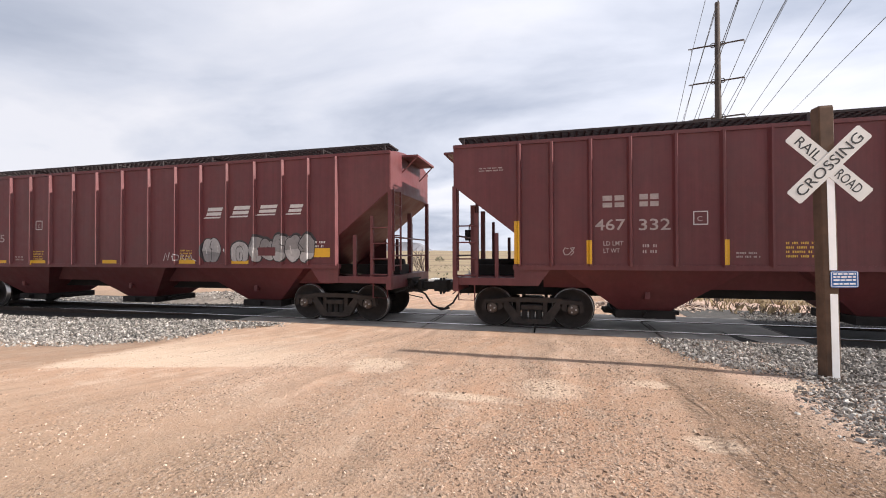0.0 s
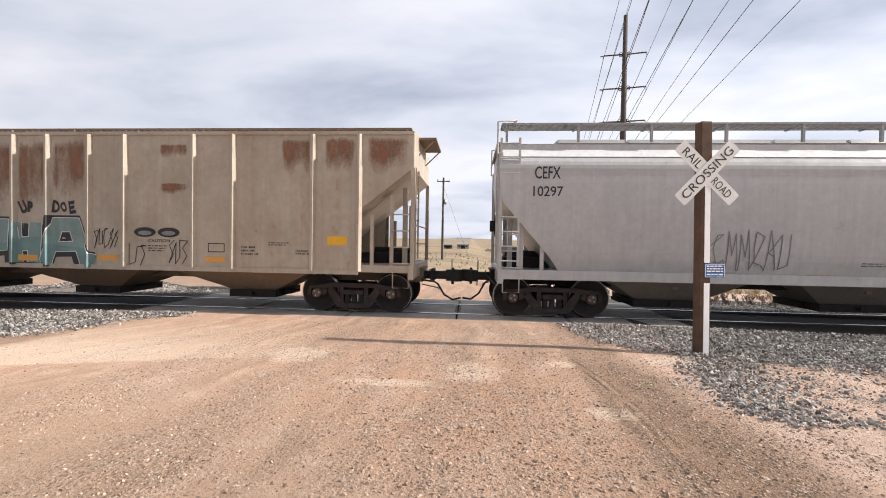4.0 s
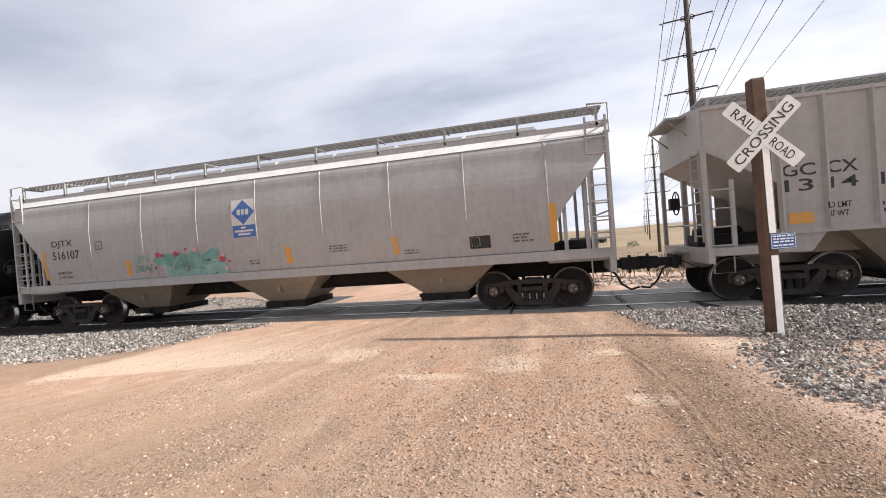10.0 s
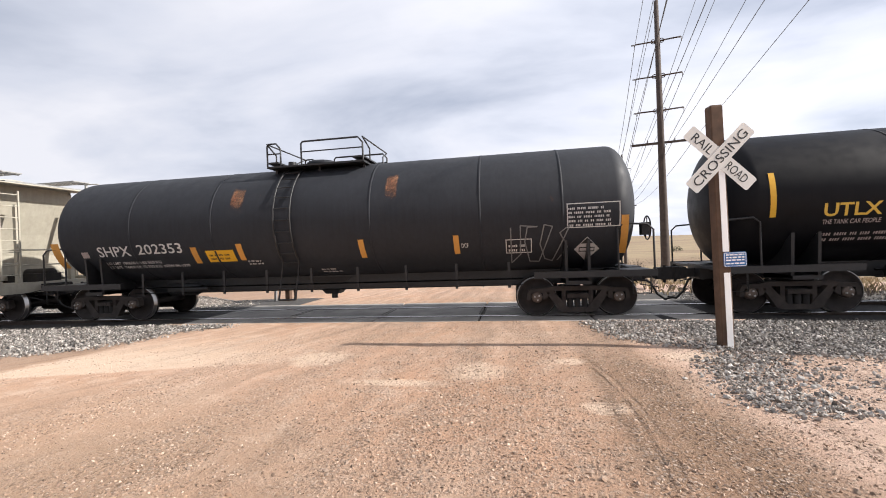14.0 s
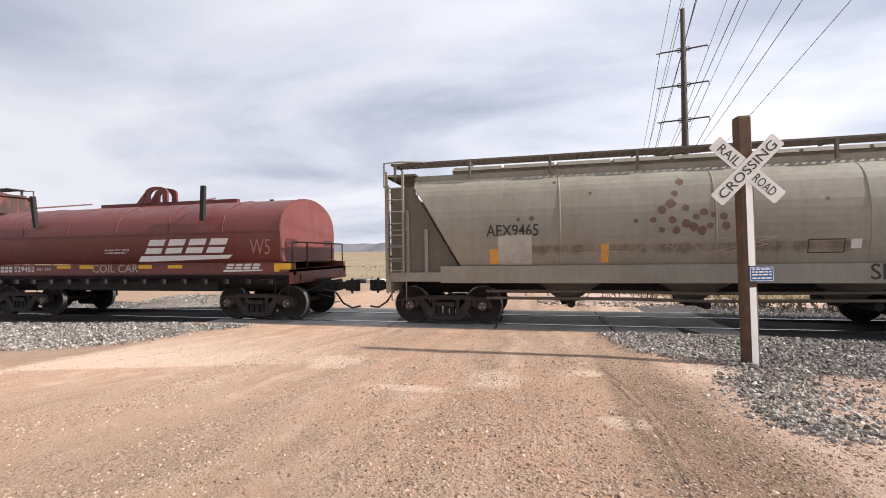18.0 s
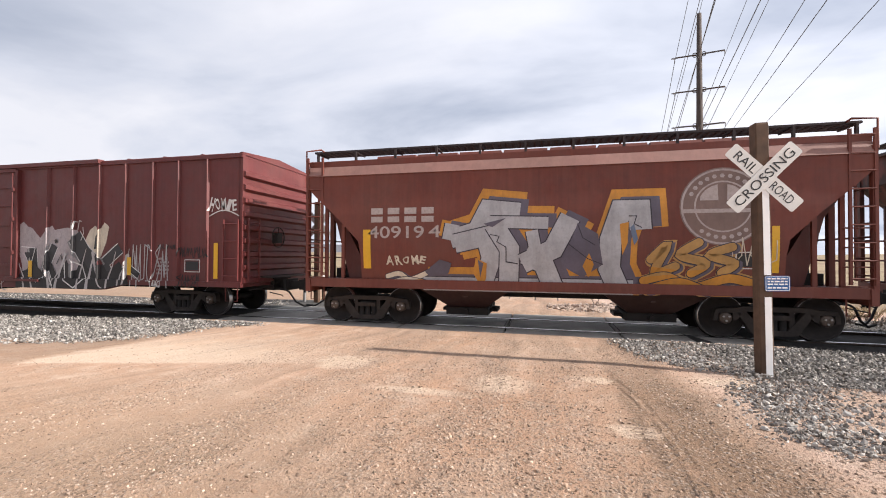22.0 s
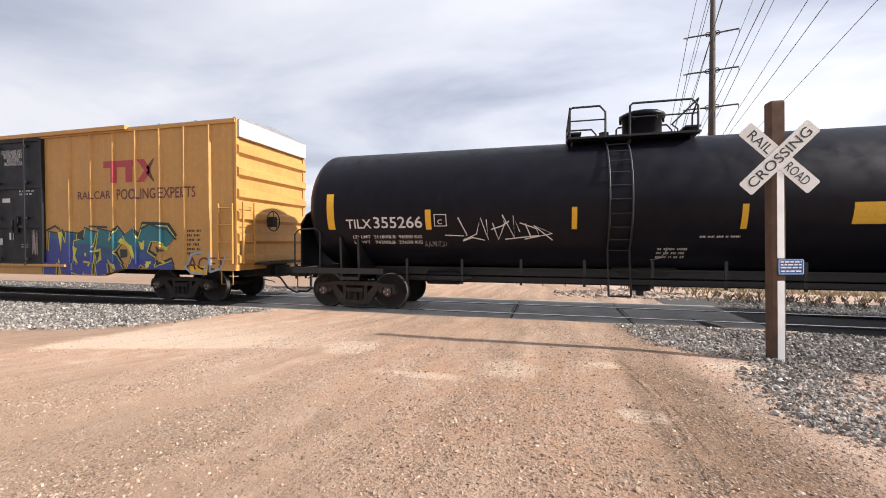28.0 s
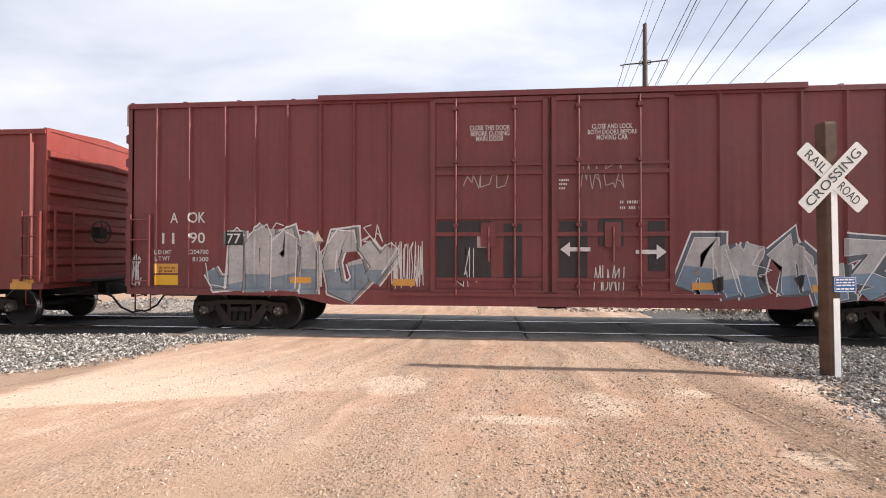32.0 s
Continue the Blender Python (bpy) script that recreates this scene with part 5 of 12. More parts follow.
def smooth_hopper(label, u, half, half_len, base, paint_m, levels, top, seams, sill=1.15, bottom_m=None, grate=None, brake_end=-1, bay_x=(-4.1, 0.0, 4.1), bay_half=1.9,
                  frame_mesh=None, sill_m=None, eave=True, walk_posts=11, walk_z=0.38, bay_kind="slope", plat=1.12, strip_m=None, strip_z=(0.30, 0.06), strip_label="roof edge with sky light painted as a paler strip", bay_bot=0.72):
    """Covered hopper with smooth curved sides. levels: (z, inset of the ends, half width) from bottom to top."""
    car = thing("covered_hopper", label, "freight car", "cars of the freight train")
    levels = rounded(levels)
    lv = [(z, -half + i, half - i, w) for z, i, w in levels]
    part("body", Shape().zloft(lv + [(top + 0.10, -half + levels[-1][1], half - levels[-1][1], 1.1), (top + 0.20, -half + levels[-1][1], half - levels[-1][1], 0.45)]), paint_m, car)

    def bulge(z):
        return float(np.interp(z, [q[0] for q in levels], [q[2] for q in levels]))

    zs = [q[0] for q in levels]
    for sg in (-1, 1):
        if eave:
            y0, y1 = sorted((sg * (levels[-1][2] - 0.06), sg * (levels[-1][2] + 0.05)))
            part("roof_rail", Shape().prism_x([(y0, top - 0.05), (y1, top - 0.05), (y1, top + 0.02), (0.5 * (y0 + y1), top + 0.09), (y0, top + 0.09)], -half + levels[-1][1], half - levels[-1][1]), paint_m, car)
        # a strip whose paler colour carries the light on the sloped roof edge
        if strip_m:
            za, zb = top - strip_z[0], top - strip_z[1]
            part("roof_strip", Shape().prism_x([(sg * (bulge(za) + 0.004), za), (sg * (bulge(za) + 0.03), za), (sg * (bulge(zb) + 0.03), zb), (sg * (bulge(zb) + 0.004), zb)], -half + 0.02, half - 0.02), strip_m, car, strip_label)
        y0, y1 = sorted((sg * 1.36, sg * 1.52))
        part("side_sill", Shape().prism_x([(y0, sill - 0.16), (y1, sill - 0.16), (y1, sill + 0.05), (y0, sill + 0.05)], -half, half), sill_m or paint_m, car)
    for x in seams:
        for sg in (-1, 1):
            s = Shape()
            v, fs = [], []
            for i, z in enumerate(zs):
                for k, (dx, dy) in enumerate(((-0.02, 0.0), (-0.012, 0.012), (0.012, 0.012), (0.02, 0.0))):
                    v.append((x + dx, sg * (bulge(z) + dy - 0.002), z))
            for i in range(len(zs) - 1):
                for k in range(3):
                    fs.append((4 * i + k, 4 * i + k + 1, 4 * i + k + 5, 4 * i + k + 4))
            part("weld_seam", s.add(v, fs), paint_m, car)
    z0 = levels[0][0]
    if bay_kind == "slope":
        bays(car, bay_x, z0 + 0.02, bottom_m or paint_m, m_under, w_top=levels[0][2] - 0.05, half_top=bay_half, half_bot=bay_bot)
    else:
        cone_bays(car, bay_x, z0 + 0.05, bottom_m or paint_m, bay_half)
    for g in (-1, 1):
        end_frame(car, half, g, plat, top - 0.15, paint_m, brake=(g == brake_end))
        part("end_ladder", ladder_shape(g * (half - 0.42), g * (half - 0.02), -1.545, plat + 0.2, top + 0.05, 9), sill_m or paint_m, car, "steel side ladder at the car's end")
        xe = half - levels[-1][1]
        reach = half + 0.06
        part("end_walkway", Shape().box(min(g * (xe - 0.05), g * reach), max(g * (xe - 0.05), g * reach), -1.24, 1.24, top + 0.10, top + 0.145), grate or m_lgrate, car, "open crosswalk at the roof's end")
        for y in (-1.47, 1.47):
            part("walkway_frame", Shape().tube([(g * reach, y, top - 0.2), (g * reach, y, top + walk_z - 0.02), (g * (half - 0.35), y, top + walk_z), (g * (xe - 0.3), y * 0.85, top + walk_z)], 0.022, 6), sill_m or paint_m, car)
        part("walkway_frame", Shape().tube([(g * reach, -1.47, top + 0.08), (g * reach, 1.47, top + 0.08)], 0.022, 6), sill_m or paint_m, car)
    running_board(car, -half + 0.05, half - 0.05, top + walk_z, grate or m_lgrate, 0.75, 1.25, walk_posts)
    roof_hatch(car, -half + 1.4, half - 1.4, top + 0.34, paint_m)
    draft_gear(car, half_len, half, m_under)
    running_gear(car, u, base, frame_mesh)
    return car, Art(bulge, (), zs)


# ---- tank cars ----
def tank_car(label, u, half, half_len, base, radius, zc, paint_m, ladder_x, plat, manway_x, seams, frame_mesh=None, dome=(0.42, 0.34), rails=None, shield=False):
    """Tank car; half is half the tank's length, plat = (x0, x1, shape of the guard rail)."""
    car = thing("tank_car", label, "freight car", "cars of the freight train")
    prof = []
    n = 14
    head = 0.62
    for i in range(n):
        a = math.pi / 2 * i / n
        prof.append((-half + head - head * math.cos(a), max(0.02, radius * math.sin(a))))
    prof = prof + [(-half + head, radius)] + [(half - head, radius)] + [(-a, r) for a, r in reversed(prof)]
    part("tank", Shape().lathe(prof, 56, zc, "x"), paint_m, car)
    for x in seams:
        part("weld_band", Shape().lathe([(x - 0.03, radius - 0.01), (x - 0.025, radius + 0.008), (x + 0.025, radius + 0.008), (x + 0.03, radius - 0.01)], 48, zc, "x"), paint_m, car)
    zb = zc - radius
    for g in (-1, 1):
        # stub sill, saddle, deck with hand rail
        x = g * base
        st = Shape().box(min(x - g * 1.3, g * (half + 0.12)), max(x - g * 1.3, g * (half + 0.12)), -0.34, 0.34, 0.72, 1.06)
        part("stub_sill", st, m_blkst, car)
        sd = Shape()
        for xo in (-0.24, 0.24):
            sd.prism_x([(-1.36, zc - 0.75), (-1.30, 0.80), (-0.3, 0.72), (0.3, 0.72), (1.30, 0.80), (1.36, zc - 0.75), (0.95, zc - radius * 0.72), (0.4, zb + 0.02), (-0.4, zb + 0.02), (-0.95, zc - radius * 0.72)], x + xo - 0.03, x + xo + 0.03)
        sd.box(x - 0.27, x + 0.27, -1.36, 1.36, 0.76, 0.84)
        part("saddle", sd, m_blkst, car, "steel saddle bolster under the tank")
        dk = Shape().box(min(g * (half - 0.75), g * (half + 0.14)), max(g * (half - 0.75), g * (half + 0.14)), -1.42, 1.42, 0.98, 1.04)
        dk.box(min(g * (base - 0.95), g * (half + 0.14)), max(g * (base - 0.95), g * (half + 0.14)), -1.46, -1.36, 0.92, 1.06)
        dk.box(min(g * (base - 0.95), g * (half + 0.14)), max(g * (base - 0.95), g * (half + 0.14)), 1.36, 1.46, 0.92, 1.06)
        part("end_deck", dk, m_blkst, car)
        for sg in (-1, 1):
            r = Shape().tube([(g * (half - 0.62), sg * 1.40, 1.04), (g * (half - 0.62), sg * 1.40, 1.95), (g * (half - 0.50), sg * 1.40, 2.05), (g * (half - 0.02), sg * 1.40, 2.02), (g * (half + 0.10), sg * 1.40, 1.90), (g * (half + 0.10), sg * 1.40, 1.04)], 0.022, 6)
            part("end_handrail", r, m_blkst, car)
            part("step", step_shape(g * (half - 0.35), sg * 1.42, 0.95, g, 0.40), m_blkst, car)
            bot = zc - radius * 0.80
            part("safety_rail", Shape().tube([(-base + 1.2, sg * 1.30, 0.92), (base - 1.2, sg * 1.30, 0.92)], 0.020, 6), m_blkst, car)
            part("safety_rail", Shape().tube([(-base + 1.2, sg * 1.30, 0.78), (base - 1.2, sg * 1.30, 0.78)], 0.014, 6), m_blkst, car)
    brake_wheel(car, half + 0.12, -0.9, 1.95, m_blkst, 0.26)
    for i in range(9):
        x = -base + 1.5 + (2 * base - 3.0) * i / 8
        for sg in (-1, 1):
            part("rail_hanger", Shape().box(x - 0.03, x + 0.03, sg * 1.30 - 0.012, sg * 1.30 + 0.012, 0.72, 1.30), m_blkst, car)
    # ladders and top platform
    for sg in (-1, 1):
        pts = []
        for k in range(12):
            a = radians(-42 + 116 * k / 11)
            pts.append((sg * (radius + 0.07) * math.cos(a), zc + (radius + 0.07) * math.sin(a)))
        lad = Shape()
        for dx in (-0.22, 0.22):
            lad.tube([(ladder_x + dx, sg * 1.42, 0.55)] + [(ladder_x + dx, y, z) for y, z in pts], 0.024, 5)
        lad.tube([(ladder_x - 0.22, sg * 1.42, 0.55), (ladder_x + 0.22, sg * 1.42, 0.55)], 0.022, 5)
        for k in range(12):
            lad.tube([(ladder_x - 0.22, *pts[k]), (ladder_x + 0.22, *pts[k])], 0.014, 5)
        lad.tube([(ladder_x - 0.22, sg * 1.42, 0.82), (ladder_x + 0.22, sg * 1.42, 0.82)], 0.014, 5)
        part("ladder", lad, m_blkst, car, "black steel ladder curved over the tank")
    zt = zc + radius
    x0, x1 = plat
    pf = Shape()
    for sg in (-1, 1):
        y0, y1 = sorted((sg * 0.42, sg * 1.02))
        pf.box(x0, x1, y0, y1, zt - 0.10, zt - 0.055)
    pf.box(x0, x0 + 0.30, -1.0, 1.0, zt + 0.02, zt + 0.055).box(x1 - 0.30, x1, -1.0, 1.0, zt + 0.02, zt + 0.055)
    for x in (x0 + 0.1, 0.5 * (x0 + x1), x1 - 0.1):
        for sg in (-1, 1):
            pf.box(x - 0.03, x + 0.03, sg * 0.72 - 0.02, sg * 0.72 + 0.02, zt - 0.35, zt - 0.06)
    part("top_platform", pf, m_blkst, car, "walkway platform round the manway")
    for sg in (-1, 1):
        y = sg * 1.0
        r0, r1, r2, r3, h = rails
        for xa, xb in ((r0, r1), (r2, r3)):
            part("guard_rail", Shape().tube([(xa, y, zt - 0.10), (xa, y, zt + h - 0.05), (xa + 0.05, y, zt + h), (xb - 0.12, y, zt + h), (xb, y, zt + h - 0.14), (xb, y, zt - 0.10)], 0.024, 6), m_blkst, car, "bent tube guard rail")
            part("mid_rail", Shape().tube([(xa, y, zt + 0.5 * h), (xb, y, zt + 0.5 * h)], 0.017, 5), m_blkst, car)
        for xe, g in ((r0, -1), (r3, 1)):
            part("rail_brace", Shape().tube([(xe, y, zt + h), (xe + g * 0.02, sg * 0.55, zt + 0.62 * h), (xe + g * 0.02, sg * 0.55, zt)], 0.02, 5), m_blkst, car)
    for xe in (r0, r3):
        part("cross_rail", Shape().tube([(xe, -1.0, zt + h), (xe, 1.0, zt + h)], 0.02, 6), m_blkst, car)
    if shield:
        for g in (-1, 1):
            v = [(y, 2.05 + 0.62 * math.sqrt(max(0.0, 1 - (y / 1.28) ** 2))) for y in [1.25 - 0.25 * k for k in range(11)]]
            part("head_shield", Shape().prism_x([(-1.25, 1.06), (1.25, 1.06)] + v, *sorted((g * (half - 0.02), g * (half + 0.03)))), paint_m, car, "half-round steel shield over the tank head")
    mw = Shape()
    dr, dh = dome
    v = []
    for r, z in ((dr, zt - 0.08), (dr, zt + dh), (dr + 0.07, zt + dh), (dr + 0.07, zt + dh + 0.08), (dr - 0.02, zt + dh + 0.13), (0.02, zt + dh + 0.15)):
        v += [(manway_x + r * math.cos(2 * math.pi * k / 24), r * math.sin(2 * math.pi * k / 24), z) for k in range(24)]
    mw.add(v, [(j * 24 + k, j * 24 + (k + 1) % 24, (j + 1) * 24 + (k + 1) % 24, (j + 1) * 24 + k) for j in range(5) for k in range(24)], True)
    for k in range(6):
        a = 2 * math.pi * k / 6
        mw.tube([(manway_x + (dr + 0.04) * math.cos(a), (dr + 0.04) * math.sin(a), zt + dh - 0.09), (manway_x + (dr + 0.04) * math.cos(a), (dr + 0.04) * math.sin(a), zt + dh + 0.11)], 0.025, 5)
    part("manway", mw, paint_m, car, "round bolted manway dome")
    vv = Shape().tube([(manway_x - 0.85, -0.1, zt - 0.05), (manway_x - 0.85, -0.1, zt + 0.22)], 0.11, 10).tube([(manway_x - 0.55, 0.15, zt - 0.05), (manway_x - 0.55, 0.15, zt + 0.16)], 0.07, 8)
    part("safety_valve", vv, m_blkst, car)
    part("bottom_outlet", Shape().zloft([(0.55, -0.18, 0.18, 0.18), (0.80, -0.35, 0.35, 0.30), (zb + 0.05, -0.7, 0.7, 0.4)]).tube([(0, 0, 0.42), (0, 0, 0.56)], 0.09, 8), m_blkst, car)
    part("brake_cylinder", Shape().lathe([(-0.55, 0.03), (-0.53, 0.17), (0.25, 0.17), (0.45, 0.07), (0.6, 0.06)], 12, 0.0, "x"), m_blkst, car, "", (-base + 2.4, -0.75, 0.82))
    part("air_reservoir", Shape().lathe([(-0.6, 0.03), (-0.57, 0.21), (0.57, 0.21), (0.6, 0.03)], 14, 0.0, "x"), m_blkst, car, "", (base - 2.3, 0.6, 0.80))
    draft_gear(car, half_len, half - 0.3, m_blkst)
    running_gear(car, u, base, frame_mesh)

    def bulge(z):
        return math.sqrt(max(radius ** 2 - (z - zc) ** 2, 0.04))

    return car, Art(bulge, (), [zc - radius + 2 * radius * k / 24 for k in range(1, 24)])


# ---- box cars ----
def box_car(label, u, half, half_len, base, paint_m, top, sill, ribs, doors, door_m, fish=0.0, roof_m=None, frame_mesh=None, high=(), rib_w=0.05, rib_d=0.07, end_rows=8, cap_m=None, left_m=None):
    """Box car: doors = list of (x0, x1, kind); high = stretch with a raised roof edge."""
    car = thing("box_car", label, "freight car", "cars of the freight train")
    w = 1.55
    # sides, ends and roof as sheets round the load space
    for sg in (-1, 1):
        y0, y1 = sorted((sg * (w - 0.06), sg * w))
        part("side_wall", Shape().box(-half, half, y0, y1, sill + 0.10, top - 0.05), paint_m, car)
        y0, y1 = sorted((sg * (w - 0.14), sg * (w + 0.045)))
        poly = [(-half, sill + 0.14), (-half, sill), (-base + 1.5, sill), (-base + 2.3, sill - fish), (base - 2.3, sill - fish), (base - 1.5, sill), (half, sill), (half, sill + 0.14)]
        part("side_sill", Shape().prism_y(poly, y0, y1), paint_m, car)
        y0, y1 = sorted((sg * (w - 0.08), sg * (w + 0.05)))
        part("roof_rail", Shape().box(-half, half, y0, y1, top - 0.10, top), paint_m, car)
        for x0, x1 in high:
            y0, y1 = sorted((sg * (w - 0.05), sg * (w + 0.12)))
            part("door_header", Shape().box(x0, x1, y0, y1, top - 0.05, top + 0.06), paint_m, car)
    for g in (-1, 1):
        x = g * half
        poly = [(0, sill), (0, top)]
        e = Shape()
        zs = [sill]
        rows = end_rows
        st = (top - (0.5 if cap_m else 0.35) - sill) / rows
        for r in range(rows):
            z = sill + r * st
            zs += [z + st * 0.15, z + st * 0.35, z + st * 0.65, z + st * 0.85]
        prof = [(0.0, sill)]
        for r in range(rows):
            z = sill + r * st
            prof += [(0.0, z + st * 0.22), (0.11, z + st * 0.36), (0.11, z + st * 0.66), (0.0, z + st * 0.78)]
        prof += [(0.0, top), (-0.08, top), (-0.08, sill)]
        e.prism_y([(x + g * a - g * 0.02, z) for a, z in prof], -w, w)
        part("corrugated_end", e, (left_m or paint_m) if g < 0 else paint_m, car, "pressed steel end with level corrugations")
        if cap_m:
            part("end_cap", Shape().box(min(x, x + g * 0.09), max(x, x + g * 0.09), -w + 0.02, w - 0.02, top - 0.46, top - 0.01), cap_m, car, "plain panel along the top of the end")
        for y in (-w + 0.03, w - 0.03):
            part("corner_post", Shape().box(min(x - g * 0.07, x + g * 0.015), max(x - g * 0.07, x + g * 0.015), y - 0.05, y + 0.05, sill, top), paint_m, car)
        part("end_ladder", cross_ladder(-1.45, -1.02, x + g * 0.12, sill + 0.3, sill + 1.7, 4), paint_m, car)
        part("side_ladder", ladder_shape(x - g * 0.52, x - g * 0.08, -w - 0.09, sill + 0.3, sill + 1.65, 4, rails=True), paint_m, car)
        part("crossover_platform", Shape().box(min(x, x + g * 0.38), max(x, x + g * 0.38), -0.9, 0.9, 1.08, 1.13), m_grate, car)
        part("step", step_shape(x - g * 0.5, -w + 0.02, sill, g, 0.36), paint_m, car)
    brake_wheel(car, half + 0.30, -0.45, sill + 1.35, m_under)
    rf = Shape().prism_x([(-w - 0.03, top - 0.02), (w + 0.03, top - 0.02), (w, top + 0.03), (0.0, top + 0.14), (-w, top + 0.03)], -half, half)
    n = int(half * 2 / 1.2)
    for i in range(n + 1):
        x = -half + 0.05 + (2 * half - 0.1) * i / n
        rf.prism_x([(-w, top + 0.03), (w, top + 0.03), (w, top + 0.05), (0, top + 0.17), (-w, top + 0.05)], x - 0.04, x + 0.04)
    part("roof", rf, roof_m or m_galv, car, "ribbed metal roof")
    for x in ribs:
        for sg in (-1, 1):
            part("side_post", Shape().post(x, rib_w, sg, w, rib_d, sill + 0.14, top - 0.10), paint_m, car)
    for x0, x1, kind in doors:
        for sg in (-1, 1):
            yy = sg * w
            d = Shape().box(x0, x1, *sorted((yy, yy + sg * 0.05)), sill + 0.12, top - 0.12)
            dd = part("door", d, door_m, car, "sliding plug door with bolted frames" if sg < 0 else "")
            for x in (x0 + 0.05, x1 - 0.05):
                part("door_stile", Shape().box(x - 0.05, x + 0.05, *sorted((yy + sg * 0.05, yy + sg * 0.10)), sill + 0.12, top - 0.12), door_m, dd)
            hh = top - sill - 0.24
            for k in (0.0, 0.30, 0.62, 1.0) if kind == "plug" else (0.0, 0.12, 0.30, 0.5, 0.68, 0.85, 1.0):
                z = sill + 0.12 + hh * k
                part("door_rail", Shape().box(x0 + 0.10, x1 - 0.10, *sorted((yy + sg * 0.05, yy + sg * 0.095)), z - 0.045, z + 0.045), door_m, dd)
            if kind == "slide":
                for x in (x0 + 0.16, x1 - 0.16):
                    part("lock_rod", Shape().tube([(x, yy + sg * 0.12, sill + 0.20), (x, yy + sg * 0.12, top - 0.2)], 0.022, 6), door_m, dd)
                    for z in (sill + 0.9, sill + 1.9, top - 0.7):
                        part("rod_guide", Shape().box(x - 0.07, x + 0.07, *sorted((yy + sg * 0.05, yy + sg * 0.15)), z - 0.05, z + 0.05), door_m, dd)
                x = x0 + 0.52 * (x1 - x0)
                part("door_gear", Shape().box(x + 0.18, x + 0.62, *sorted((yy + sg * 0.05, yy + sg * 0.062)), sill + 0.72, sill + 1.08), m_under, dd, "dark inset plate")
                part("door_lever", Shape().box(x - 0.20, x - 0.05, *sorted((yy + sg * 0.05, yy + sg * 0.12)), sill + 0.65, sill + 1.35).tube([(x - 0.12, yy + sg * 0.14, sill + 1.30), (x - 0.12, yy + sg * 0.14, sill + 0.55)], 0.02, 6), door_m, dd)
            if kind == "plug":
                for k in (0.22, 0.72):
                    x = x0 + (x1 - x0) * k
                    part("lock_rod", Shape().tube([(x, yy + sg * 0.13, sill + 0.05), (x, yy + sg * 0.13, top - 0.1)], 0.022, 6), door_m, dd)
                    for z in (sill + 0.25, sill + 1.5, top - 1.4, top - 0.3):
                        part("rod_guide", Shape().box(x - 0.05, x + 0.05, *sorted((yy + sg * 0.05, yy + sg * 0.17)), z - 0.035, z + 0.035), door_m, dd)
                x = 0.5 * (x0 + x1)
                part("operating_gear", Shape().box(x - 0.16, x + 0.16, *sorted((yy, yy + sg * 0.12)), sill + 1.05, sill + 1.55).tube([(x, yy + sg * 0.14, sill + 1.45), (x, yy + sg * 0.14, sill + 0.75)], 0.02, 6), door_m, dd)
    for sg in (-1, 1):
        part("door_track", Shape().box(doors[0][0] - 0.9, doors[-1][1] + 0.9, *sorted((sg * w, sg * (w + 0.12))), sill + 0.03, sill + 0.10), paint_m, car)
    part("floor_frame", Shape().box(-half + 0.05, half - 0.05, -1.4, 1.4, sill + 0.02, sill + 0.14).box(-0.3, 0.3, -1.3, 1.3, sill - 0.25, sill + 0.05), m_under, car)
    part("brake_cylinder", Shape().lathe([(-0.5, 0.03), (-0.48, 0.16), (0.25, 0.16), (0.45, 0.06), (0.8, 0.03)], 12, 0.0, "x"), m_under, car, "", (-1.8, -0.6, sill - 0.14))
    draft_gear(car, half_len, half, m_under)
    running_gear(car, u, base, frame_mesh)
    posts = [(x, rib_w, rib_d, rib_w * 0.36) for x in ribs] + [(0.5 * (x0 + x1), 0.5 * (x1 - x0), 0.05, 0.5 * (x1 - x0) - 0.002) for x0, x1, k in doors]
    foot = sill + 0.14

    def low(x):
        return sill - fish * min(1.0, max(0.0, (base - 1.5 - abs(x)) / 0.8)) + 0.01

    return car, Art(lambda z: w + (0.047 if z < foot else 0.0), posts, (foot - 0.001, foot + 0.002), foot + 0.001, low)


